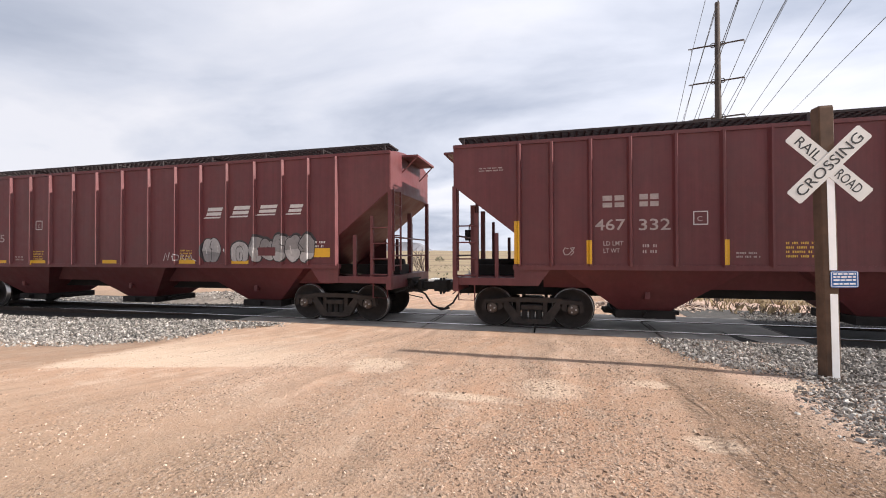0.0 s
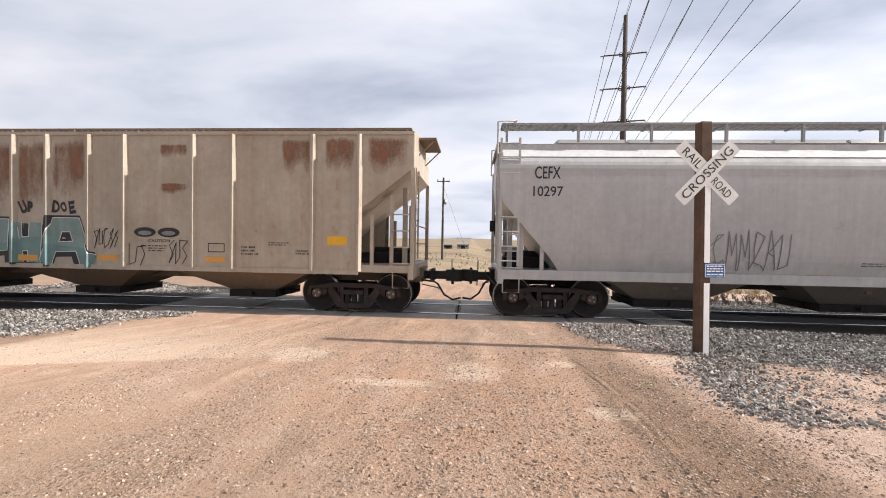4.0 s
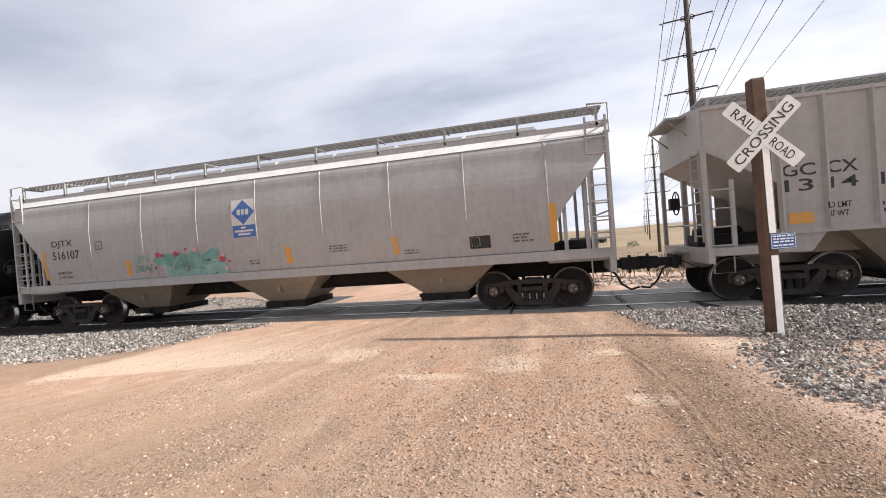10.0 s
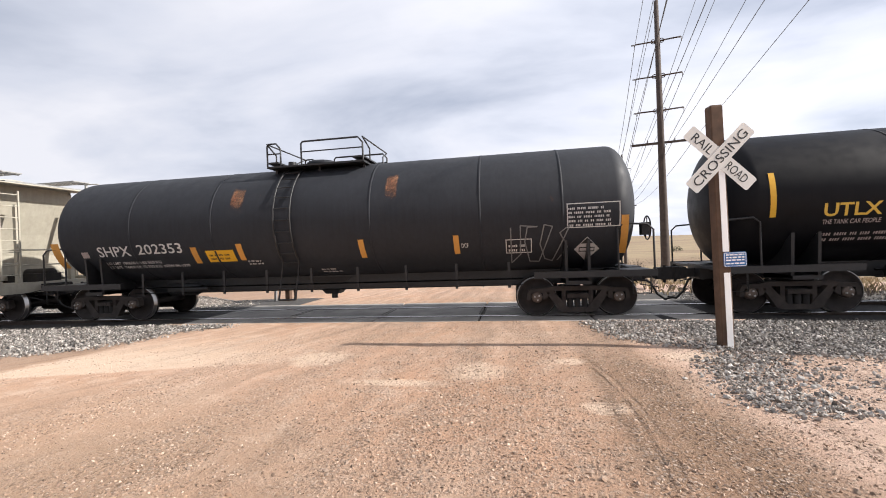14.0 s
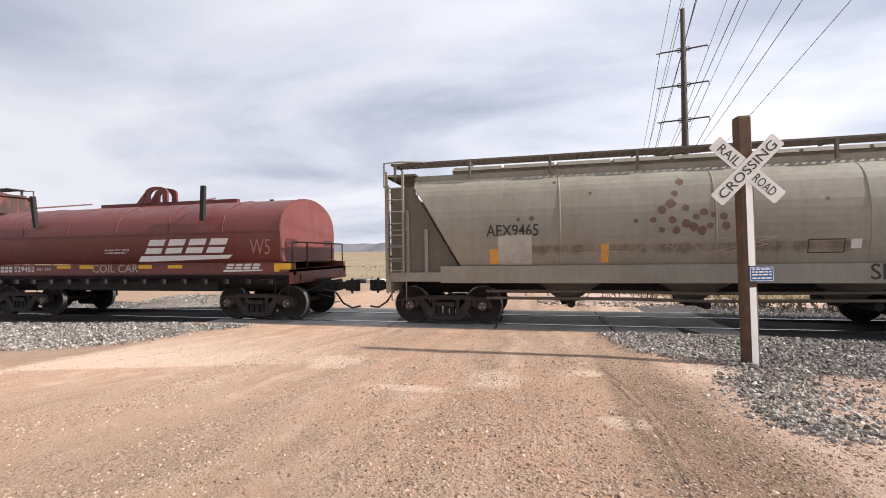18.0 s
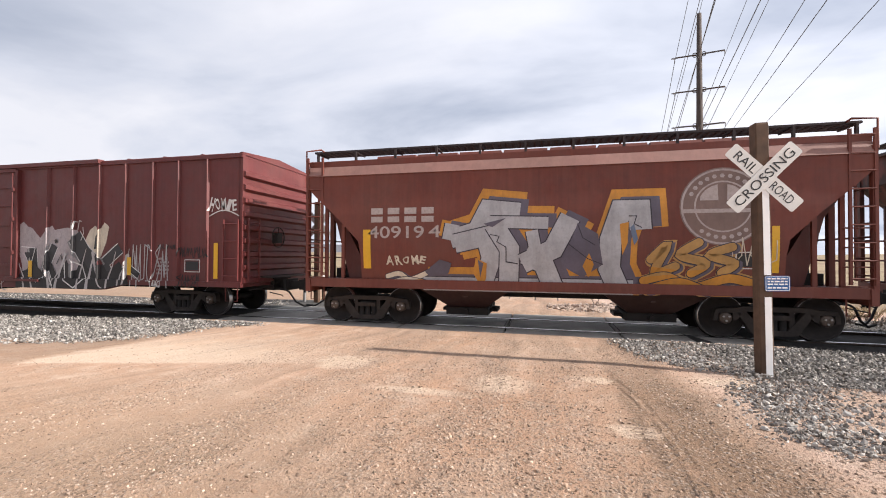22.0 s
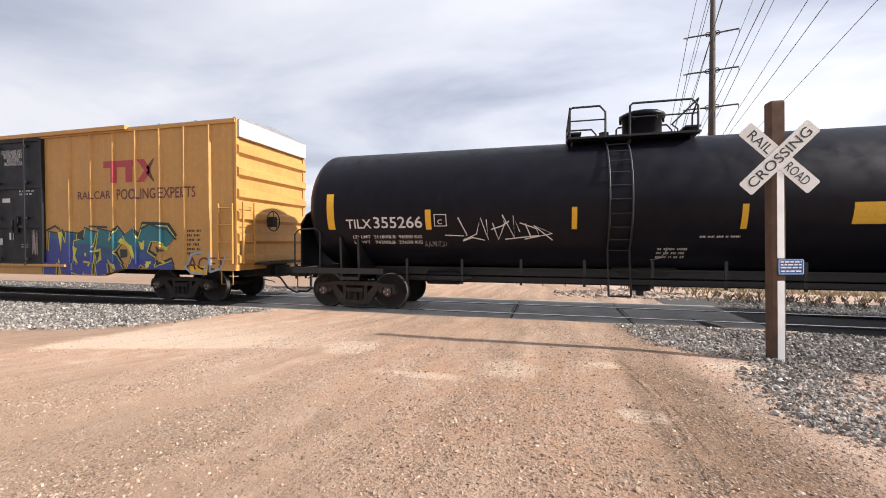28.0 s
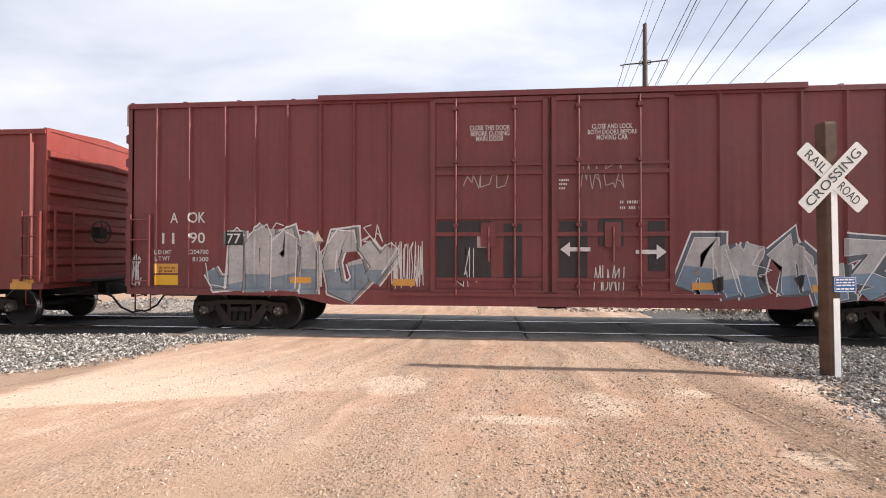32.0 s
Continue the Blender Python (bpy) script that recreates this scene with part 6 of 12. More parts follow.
# ---- coil car ----
def coil_car(label, u, half, half_len, base, paint_m):
    car = thing("coil_car", label, "freight car", "cars of the freight train")
    w = 1.45
    cov = []
    for k in range(17):
        a = math.pi * k / 16
        cov.append((w * math.cos(a), 2.36 + 0.93 * math.sin(a) ** 0.85))
    poly = [(w, 1.56)] + cov + [(-w, 1.56)]
    cx = 5.08
    s = Shape().prism_x(poly, -cx, cx, True)
    part("hood", s, paint_m, car, "rounded removable steel hood")
    for x in (-cx + 0.02, -3.4, -1.7, 0.0, 1.7, 3.4, cx - 0.02):
        r = Shape()
        ring = [(y * 1.006, 2.36 + (z - 2.36) * 1.012) for y, z in cov]
        r.tube([(x, y, z) for y, z in ring], 0.008, 5)
        part("hood_rib", r, paint_m, car)
    for sg in (-1, 1):
        y0, y1 = sorted((sg * (w - 0.02), sg * (w + 0.03)))
        part("hood_flange", Shape().box(-cx, cx, y0, y1, 2.33, 2.37).box(-cx - 0.05, cx + 0.05, *sorted((sg * w, sg * (w + 0.03))), 1.525, 1.55), paint_m, car)
        y0, y1 = sorted((sg * (w - 0.1), sg * (w + 0.05)))
        part("side_sill", Shape().box(-half, half, *sorted((sg * (w - 0.1), sg * w)), 1.26, 1.52), paint_m, car, "oxide-red sill with white lettering")
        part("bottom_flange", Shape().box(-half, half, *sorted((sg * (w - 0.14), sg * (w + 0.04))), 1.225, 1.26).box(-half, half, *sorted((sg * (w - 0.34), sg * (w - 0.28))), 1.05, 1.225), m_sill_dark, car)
        for i in range(16):
            x = -half + 0.6 + (2 * half - 1.2) * i / 15
            part("stake_pocket", Shape().box(x - 0.05, x + 0.05, *sorted((sg * w, sg * (w + 0.11))), 1.0, 1.12), m_under, car)
        part("lower_sill", Shape().box(-base + 1.0, base - 1.0, *sorted((sg * 1.0, sg * 1.3)), 0.82, 1.10), m_under, car)
        for x in (-3.0, 2.86):
            part("lifting_post", Shape().prism_y([(x + 0.20, 2.62), (x + 0.10, 2.62), (x - 0.04, 3.55), (x + 0.08, 3.55)] if x < 0 else [(x - 0.10, 2.66), (x + 0.02, 2.66), (x + 0.05, 3.58), (x - 0.06, 3.58)], *sorted((sg * (w - 0.02), sg * (w + 0.07)))), m_under, car, "upright stacking guide on the hood")
    part("trough", Shape().zloft([(0.75, -half + 1, half - 1, 0.6), (1.1, -half + 0.2, half - 0.2, 1.4)]), m_under, car)
    # lifting beam on the hood's crown
    b = Shape().box(-2.25, 2.75, -0.07, 0.07, 3.28, 3.42)
    b.prism_y([(-0.72, 3.40), (-0.48, 3.40), (-0.36, 3.66), (-0.44, 3.70)], -0.20, -0.16)
    b.prism_y([(-0.72, 3.40), (-0.48, 3.40), (-0.36, 3.66), (-0.44, 3.70)], 0.16, 0.20)
    part("lifting_beam", b, m_box, car)
    hp = Shape()
    n = 12
    ring = [(1.0, 3.40)] + [(math.cos(math.pi * k / n), 3.70 + 0.19 * math.sin(math.pi * k / n)) for k in range(n + 1)] + [(-1.0, 3.40)]
    for y in (-0.20, 0.14):
        for (a0, z0), (a1, z1) in zip(ring[:-1], ring[1:]):
            hp.prism_y([(a0 * 0.42, z0), (a1 * 0.42, z1), (a1 * 0.24, z1 - 0.10 * (z1 > 3.5)), (a0 * 0.24, z0 - 0.10 * (z0 > 3.5))], y, y + 0.06)
    part("lifting_eye", hp, m_box, car)
    for sg in (-1, 1):
        for x, xe in ((-3.0, -2.3), (2.86, 2.2)):
            part("guide_bar", Shape().tube([(x, sg * w, 3.2), (xe, sg * 0.3, 3.42)], 0.022, 5), m_box, car)
    for g in (-1, 1):
        p = Shape().box(min(g * cx, g * half), max(g * cx, g * half), -1.5, 1.5, 1.30, 1.36).box(min(g * (half - 0.1), g * half), max(g * (half - 0.1), g * half), -1.5, 1.5, 1.0, 1.36)
        part("end_platform", p, paint_m, car)
        for y in (-1.4, -0.7, 0.7, 1.4):
            part("grab_post", Shape().tube([(g * (half - 0.06), y, 1.36), (g * (half - 0.06), y, 2.05)], 0.02, 5), m_under, car)
        part("cross_rail", Shape().tube([(g * (half - 0.06), -1.4, 2.05), (g * (half - 0.06), 1.4, 2.05)], 0.02, 5), m_under, car)
        part("step", step_shape(g * (half - 0.5), -1.48, 1.1, g, 0.45), m_under, car)
    brake_wheel(car, -half + 0.02, -0.55, 1.85, m_under, 0.26)
    draft_gear(car, half_len, half, m_under)
    running_gear(car, u, base)

    def bulge(z):
        return w if z < 2.36 else w * math.sqrt(max(0.02, 1 - min(1.0, ((z - 2.36) / 0.93)) ** 2.3))

    return car, Art(bulge, (), (2.36, 2.6, 2.8, 3.0))


# ---- ground ----
def smooth01(a, b, x):
    t = min(1.0, max(0.0, (x - a) / (b - a)))
    return t * t * (3 - 2 * t)


def ground_z(x, y):
    """Height of the land: level round the crossing, falling away beyond the track, low hills far off."""
    z = 0.06 - 0.0188 * min(max(y, -10.0), 8.8)
    side = smooth01(5.0, 14.0, abs(x + 1.8))
    z -= 0.12 * side * smooth01(4.0, 9.0, y)
    z -= 0.045 * smooth01(3.0, 5.0, abs(x + 1.8)) * smooth01(4.5, 6.5, y) * smooth01(8.7, 7.8, y)
    if y > 12.5:
        z -= (0.6 + 1.9 * smooth01(-4.0, 9.0, x)) * smooth01(14.0, 40.0, y)
        z -= 0.8 * smooth01(40.0, 120.0, y)
    d = math.hypot(x, y)
    z += 0.05 * noise.noise((x * 0.16, y * 0.16, 0.3)) * smooth01(0, 6, d) * (1.0 - 0.8 * smooth01(9.5, 7.0, x + 1.8) * smooth01(-9.5, -7.0, x + 1.8) * smooth01(5.0, 8.5, y) * smooth01(14.5, 13.0, y))
    z += 0.9 * noise.noise((x * 0.02, y * 0.02, 5.0)) * smooth01(40, 160, d)
    hill = 0.5 + 0.5 * noise.noise((x * 0.0016 + 3.1, y * 0.0016, 1.0))
    z += 20.0 * hill * smooth01(220, 1500, d) + 22.0 * hill * smooth01(1500, 4000, d)
    return z


def steps(inner, n_in, outer, n_out):
    """Coordinates that are dense round zero and wide apart far out."""
    a = [inner * (i / n_in) for i in range(n_in + 1)]
    k = (outer / inner) ** (1.0 / n_out)
    b = [inner * k ** i for i in range(1, n_out + 1)]
    pos = a + b
    return [-p for p in reversed(pos[1:])] + pos


m_dirt, nd, lk, bs = material("tan_dirt_road")
co = nd.new("ShaderNodeTexCoord").outputs["Object"]
sep = nd.new("ShaderNodeSeparateXYZ")
lk.new(co, sep.inputs[0])
gx, gy = sep.outputs[0], sep.outputs[1]


def calc(op, a, b, clamp=False):
    o = math2(nd, lk, op, a, b)
    o.node.use_clamp = clamp
    return o


# wheel lanes fan out a little on the left of the road
fan = calc("MULTIPLY", calc("MINIMUM", gx, 0.0), calc("MULTIPLY", calc("SUBTRACT", 6.0, gy), 0.07))
wob = calc("MULTIPLY", calc("SUBTRACT", noise_node(nd, lk, co, 0.55, 3, 0.5), 0.5), 0.9)
lane_x = calc("ADD", calc("SUBTRACT", gx, fan), wob)
lane_co = nd.new("ShaderNodeCombineXYZ")
lk.new(lane_x, lane_co.inputs[0])
lk.new(calc("MULTIPLY", gy, 0.13), lane_co.inputs[1])
d_lane = noise_node(nd, lk, lane_co.outputs[0], 1.9, 5, 0.62, None, (1.3, 0.0, 0.0))
d_big = noise_node(nd, lk, co, 0.28, 4, 0.55, None, (4.0, 1.0, 0.0))
d_mid = noise_node(nd, lk, co, 2.6, 7, 0.68)
d_fine = noise_node(nd, lk, co, 30.0, 6, 0.75)
d_grit = noise_node(nd, lk, co, 130.0, 2, 0.6)
cells = nd.new("ShaderNodeTexVoronoi")
cells.inputs["Scale"].default_value = 30.0
lk.new(co, cells.inputs["Vector"])
tone = nd.new("ShaderNodeSeparateColor")
lk.new(cells.outputs["Color"], tone.inputs[0])


def lane(x, half, amount):
    """Gravel thrown up along a wheel track."""
    return ramp(nd, lk, calc("ABSOLUTE", calc("SUBTRACT", lane_x, x), 0.0), half * 0.25, half, amount, 0.0)


grav = ramp(nd, lk, d_lane, 0.43, 0.62, 0.0, 0.9)
for x, half, amount in ((-2.05, 0.42, 0.75), (-3.65, 0.45, 0.65), (-0.25, 0.50, 0.55), (0.75, 0.35, 0.4), (2.0, 0.42, 0.9)):
    grav = calc("MAXIMUM", grav, lane(x, half, amount))
rough_side = ramp(nd, lk, gx, -5.5, -0.5, 0.35, 1.0)
grav = calc("MULTIPLY", calc("MULTIPLY", grav, rough_side), ramp(nd, lk, d_mid, 0.30, 0.62, 0.25, 1.0), True)
c = mixc(nd, lk, ramp(nd, lk, d_big, 0.32, 0.68), (0.635, 0.365, 0.222), (0.65, 0.455, 0.33))
c = mixc(nd, lk, ramp(nd, lk, d_mid, 0.48, 0.70, 0.0, 0.75), c, (0.84, 0.63, 0.475))
c = mixc(nd, lk, calc("MULTIPLY", grav, 0.80), c, (0.43, 0.285, 0.195))
c = mixc(nd, lk, calc("MULTIPLY", ramp(nd, lk, calc("ADD", gx, calc("MULTIPLY", d_mid, 0.8)), 2.55, 3.25, 0.0, 0.85), ramp(nd, lk, d_lane, 0.35, 0.65, 1.0, 0.55)), c, (0.82, 0.60, 0.48))
# faint brown and pale drags along the lanes
d_drag = noise_node(nd, lk, lane_co.outputs[0], 3.4, 6, 0.66, None, (7.0, 2.0, 0.0))
calm = ramp(nd, lk, gx, 1.0, -1.5, 0.35, 1.0)
c = mixc(nd, lk, calc("MULTIPLY", ramp(nd, lk, d_drag, 0.50, 0.66, 0.0, 0.75), calm), c, (0.40, 0.265, 0.185))
c = mixc(nd, lk, calc("MULTIPLY", ramp(nd, lk, d_drag, 0.44, 0.32, 0.0, 0.55), calm), c, (0.80, 0.58, 0.44))
c = mixc(nd, lk, calc("MULTIPLY", calc("MULTIPLY", ramp(nd, lk, gy, 4.8, 2.6), ramp(nd, lk, gx, 0.3, -2.5)), ramp(nd, lk, d_big, 0.3, 0.7, 0.45, 0.85)), c, (0.47, 0.315, 0.205))
brown = calc("MULTIPLY", lane(1.85, 0.95, 0.85), ramp(nd, lk, d_mid, 0.25, 0.6, 0.5, 1.0))
c = mixc(nd, lk, calc("MULTIPLY", brown, ramp(nd, lk, gy, 7.2, 5.2)), c, (0.285, 0.175, 0.105))


def patch(x, y, rx, ry, soft):
    """A patch of pale fine sand with a ragged border."""
    ex = calc("DIVIDE", calc("SUBTRACT", gx, x), rx)
    ey = calc("DIVIDE", calc("SUBTRACT", gy, y), ry)
    r2 = calc("ADD", calc("ADD", calc("MULTIPLY", ex, ex), calc("MULTIPLY", ey, ey)), calc("MULTIPLY", calc("SUBTRACT", d_mid, 0.5), 3.6))
    return ramp(nd, lk, r2, 1.0, 1.0 - soft, 0.0, 1.0)


# a pale apron on the left with a clean lower edge
edge_y = calc("ADD", calc("MULTIPLY", calc("ADD", gx, 7.0), 0.29), calc("ADD", calc("MULTIPLY", d_mid, 0.35), 4.12))
sand = calc("MULTIPLY", ramp(nd, lk, calc("SUBTRACT", gy, edge_y), 0.0, 0.10), ramp(nd, lk, calc("ADD", gx, calc("MULTIPLY", d_mid, 0.5)), -7.05, -6.75))
sand = calc("MULTIPLY", calc("MULTIPLY", sand, ramp(nd, lk, gy, 8.0, 5.6)), ramp(nd, lk, gx, -1.6, -5.2))
c = mixc(nd, lk, calc("MULTIPLY", ramp(nd, lk, calc("ADD", gx, calc("MULTIPLY", d_mid, 0.6)), -6.7, -7.2), ramp(nd, lk, d_big, 0.3, 0.6, 0.35, 0.75)), c, (0.36, 0.245, 0.165))
for x, y, rx, ry, soft in ((1.33, 3.98, 0.28, 0.20, 0.7), (-2.5, 5.75, 0.55, 0.5, 0.6), (-0.05, 5.2, 0.5, 0.5, 0.9), (-0.95, 4.66, 0.75, 0.16, 0.9), (1.1, 5.7, 0.35, 0.2, 0.9), (2.9, 6.1, 0.45, 0.35, 0.7), (4.6, 3.2, 1.6, 0.5, 0.9)):
    sand = calc("MAXIMUM", sand, patch(x, y, rx, ry, soft))
c = mixc(nd, lk, calc("MULTIPLY", sand, 0.72), c, (0.88, 0.68, 0.51))
# tyre tread along the right-hand track
zig = nd.new("ShaderNodeTexWave")
zig.inputs["Scale"].default_value = 3.6
zig.bands_direction = "Y"
zig.inputs["Distortion"].default_value = 1.5
lk.new(co, zig.inputs["Vector"])
tyre = calc("MULTIPLY", calc("MULTIPLY", lane(1.36, 0.13, 1.0), ramp(nd, lk, gy, 2.2, 3.0)), calc("MULTIPLY", ramp(nd, lk, gy, 6.6, 5.8), ramp(nd, lk, zig.outputs["Fac"], 0.3, 0.6, 0.25, 0.7)), True)
c = mixc(nd, lk, tyre, c, (0.30, 0.20, 0.135))
# narrow ruts that swing slowly along the same track
sway = calc("SUBTRACT", calc("ADD", gx, calc("MULTIPLY", noise_node(nd, lk, co, 6.0, 2, 0.5), 0.04)), calc("MULTIPLY", calc("MULTIPLY", calc("SUBTRACT", gy, 3.9), calc("SUBTRACT", gy, 3.9)), -0.06))
rut = 0.0
for x in (1.56, 1.66):
    rut = calc("MAXIMUM", rut, ramp(nd, lk, calc("ABSOLUTE", calc("SUBTRACT", sway, x), 0.0), 0.012, 0.035, 1.0, 0.0))
rut = calc("MULTIPLY", calc("MULTIPLY", rut, ramp(nd, lk, gy, 6.2, 5.4)), ramp(nd, lk, d_mid, 0.36, 0.6, 0.1, 0.8))
c = mixc(nd, lk, calc("MULTIPLY", rut, 0.45), c, (0.25, 0.165, 0.11))
# grit: pale and dark stones pressed into the surface
stone_f = calc("MULTIPLY", ramp(nd, lk, cells.outputs["Distance"], 0.55, 0.30), calc("ADD", calc("MULTIPLY", grav, 0.80), 0.10), True)
c = mixc(nd, lk, stone_f, c, mixc(nd, lk, ramp(nd, lk, tone.outputs[0], 0.2, 0.9), (0.10, 0.07, 0.055), (0.72, 0.58, 0.47)))
c = mixc(nd, lk, calc("MULTIPLY", calc("MULTIPLY", ramp(nd, lk, d_fine, 0.52, 0.64, 0.0, 1.0), rough_side), calc("ADD", calc("MULTIPLY", grav, 0.50), 0.20), True), c, (0.23, 0.155, 0.11))
c = mixc(nd, lk, ramp(nd, lk, d_grit, 0.60, 0.72, 0.0, 0.5), c, (0.68, 0.56, 0.46))
# dry pasture and scrub take over away from the road
far = ramp(nd, lk, gy, 18.0, 40.0)
grass = mixc(nd, lk, ramp(nd, lk, noise_node(nd, lk, co, 0.05, 6, 0.6, (1.0, 2.5, 1.0)), 0.35, 0.65), (0.46, 0.36, 0.22), (0.32, 0.24, 0.15))
grass = mixc(nd, lk, ramp(nd, lk, noise_node(nd, lk, co, 0.006, 4, 0.55, (0.6, 2.6, 1.0)), 0.50, 0.56, 0.0, 0.5), grass, (0.26, 0.17, 0.12))
grass = mixc(nd, lk, ramp(nd, lk, noise_node(nd, lk, co, 0.9, 4, 0.7), 0.55, 0.75, 0.0, 0.6), grass, (0.16, 0.13, 0.08))
c = mixc(nd, lk, far, c, grass)
tone_k = nd.new("ShaderNodeHueSaturation")
tone_k.inputs["Value"].default_value, tone_k.inputs["Saturation"].default_value = 0.738, 0.97
lk.new(c, tone_k.inputs["Color"])
c = tone_k.outputs[0]
lk.new(c, bs.inputs["Base Color"])
bs.inputs["Roughness"].default_value = 0.95
bs.inputs["Specular IOR Level"].default_value = 0.2
hsum = calc("ADD", calc("MULTIPLY", calc("MULTIPLY", d_fine, rough_side), 0.60), calc("ADD", calc("MULTIPLY", d_mid, 0.5), calc("MULTIPLY", stone_f, 0.35)))
hsum = calc("SUBTRACT", calc("ADD", hsum, calc("MULTIPLY", grav, 0.25)), calc("ADD", calc("MULTIPLY", tyre, 0.5), calc("MULTIPLY", rut, 0.5)))
bump(nd, lk, bs, hsum, 1.0, 0.05)

xs, ys = steps(22.0, 90, 4500.0, 34), steps(22.0, 90, 4500.0, 34)
gv = [(x, y, ground_z(x, y)) for y in ys for x in xs]
nx = len(xs)
gf = [(j * nx + i, j * nx + i + 1, (j + 1) * nx + i + 1, (j + 1) * nx + i) for j in range(len(ys) - 1) for i in range(nx - 1)]
gm = bpy.data.meshes.new("ground")
# the track bed lies in a shallow cutting of the sheet
gv = [(x, y, z - 0.34 * smooth01(1.52, 1.30, abs(y - TRACK_Y)) - 0.10 * smooth01(2.3, 1.7, abs(y - TRACK_Y)) * (smooth01(4.6, 5.4, x) + smooth01(-7.8, -8.6, x))) for x, y, z in gv]
gm.from_pydata(gv, [], gf)
gm.polygons.foreach_set("use_smooth", [True] * len(gf))
gm.materials.append(m_dirt)
tagged(new("ground", gm), "tan dirt and gravel road over dry prairie ground", "ground", kind="structure")

# ---- track ----
m_rail = plain("rusty_rail_steel", (0.055, 0.038, 0.03), 0.7, 0.5, 0.3, 10.0, 0.2)
m_head = plain("polished_rail_head", (0.50, 0.49, 0.48), 0.25, 1.0, 0.1, 6.0, 0.0)
m_tie = plain("old_wood_tie", (0.075, 0.058, 0.045), 0.9, 0.0, 0.4, 5.0, 0.4)
m_conc = plain("grey_crossing_concrete", (0.33, 0.305, 0.275), 0.85, 0.0, 0.30, 1.6, 0.25)
m_rubber = plain("black_flangeway_rubber", (0.02, 0.02, 0.02), 0.8)


def rail(y):
    r = thing("rail", "worn steel rail with a polished head", "rail", "rails of the track", kind="structure")
    s = Shape().prism_x([(y - 0.075, RAIL_Z - 0.172), (y + 0.075, RAIL_Z - 0.172), (y + 0.07, RAIL_Z - 0.155), (y + 0.012, RAIL_Z - 0.135), (y + 0.009, RAIL_Z - 0.045), (y + 0.036, RAIL_Z - 0.034),
                         (y + 0.036, RAIL_Z - 0.006), (y - 0.036, RAIL_Z - 0.006), (y - 0.036, RAIL_Z - 0.034), (y - 0.009, RAIL_Z - 0.045), (y - 0.012, RAIL_Z - 0.135), (y - 0.07, RAIL_Z - 0.155)], -260, 260)
    part("rail_web", s, m_rail, r)
    part("rail_head", Shape().prism_x([(y - 0.036, RAIL_Z - 0.006), (y + 0.036, RAIL_Z - 0.006), (y + 0.030, RAIL_Z), (y - 0.030, RAIL_Z)], -260, 260), m_head, r, "bright running surface")


for y in (TRACK_Y - 0.7535, TRACK_Y + 0.7535):
    rail(y)
sleepers = thing("railway_ties", "weathered wooden ties under the rails", "railway tie", "ties of the track", kind="structure")
tie = Shape().box(-0.11, 0.11, -1.3, 1.3, -0.16, 0.0).mesh("tie", m_tie)
rt = random.Random(5)
for i in range(90):
    x = -34 + i * 0.56
    if -8.2 < x < 4.9:
        continue
    o = part("tie", tie, None, sleepers, "", (x + rt.uniform(-0.02, 0.02), TRACK_Y + rt.uniform(-0.04, 0.04), RAIL_Z - 0.172))
    o.rotation_euler = (0, 0, rt.uniform(-0.02, 0.02))
spikes = Shape()
for i in range(90):
    x = -34 + i * 0.56
    if -8.2 < x < 4.9:
        continue
    for y in (-0.7535, 0.7535):
        spikes.box(x - 0.10, x + 0.10, TRACK_Y + y - 0.19, TRACK_Y + y + 0.19, RAIL_Z - 0.172, RAIL_Z - 0.158)
        for dy in (-0.09, 0.09):
            spikes.box(x - 0.05, x - 0.03, TRACK_Y + y + dy - 0.015, TRACK_Y + y + dy + 0.015, RAIL_Z - 0.16, RAIL_Z - 0.125)
part("tie_plates", spikes, m_rail, sleepers, "steel tie plates and spikes")

# concrete crossing panels, five lengths of 2.54 m in three rows
crossing = thing("level_crossing", "grey concrete panels between and beside the rails", "level crossing", kind="structure")
X_END = 4.70
for k in range(5):
    x1 = X_END - 2.54 * k - 0.02
    x0 = x1 - 2.50
    for y0, y1 in ((TRACK_Y - 1.47, TRACK_Y - 0.83), (TRACK_Y - 0.655, TRACK_Y + 0.655), (TRACK_Y + 0.83, TRACK_Y + 1.75)):
        s = Shape()
        b = 0.018
        zt = RAIL_Z - 0.006
        s.add([(x0, y0, zt - 0.25), (x1, y0, zt - 0.25), (x1, y1, zt - 0.25), (x0, y1, zt - 0.25), (x0, y0, zt - b), (x1, y0, zt - b), (x1, y1, zt - b), (x0, y1, zt - b),
               (x0 + b, y0 + b, zt), (x1 - b, y0 + b, zt), (x1 - b, y1 - b, zt), (x0 + b, y1 - b, zt)],
              [(0, 1, 5, 4), (1, 2, 6, 5), (2, 3, 7, 6), (3, 0, 4, 7), (4, 5, 9, 8), (5, 6, 10, 9), (6, 7, 11, 10), (7, 4, 8, 11), (8, 9, 10, 11)])
        part("panel", s, m_conc, crossing)
        if y0 > TRACK_Y - 0.8 and y1 < TRACK_Y + 0.8:
            for xx in (x0 + 0.02, x1 - 0.05):
                part("edge_strip", Shape().box(xx, xx + 0.03, y0 + 0.15, y1 - 0.15, zt, zt + 0.004), m_rail, crossing)
for y in (TRACK_Y - 0.7535, TRACK_Y + 0.7535):
    for a, b in ((-0.075, -0.042), (0.042, 0.098)):
        part("flangeway", Shape().box(X_END - 12.7, X_END, y + a, y + b, RAIL_Z - 0.2, RAIL_Z - 0.055), m_rubber, crossing, "black rubber flangeway filler")
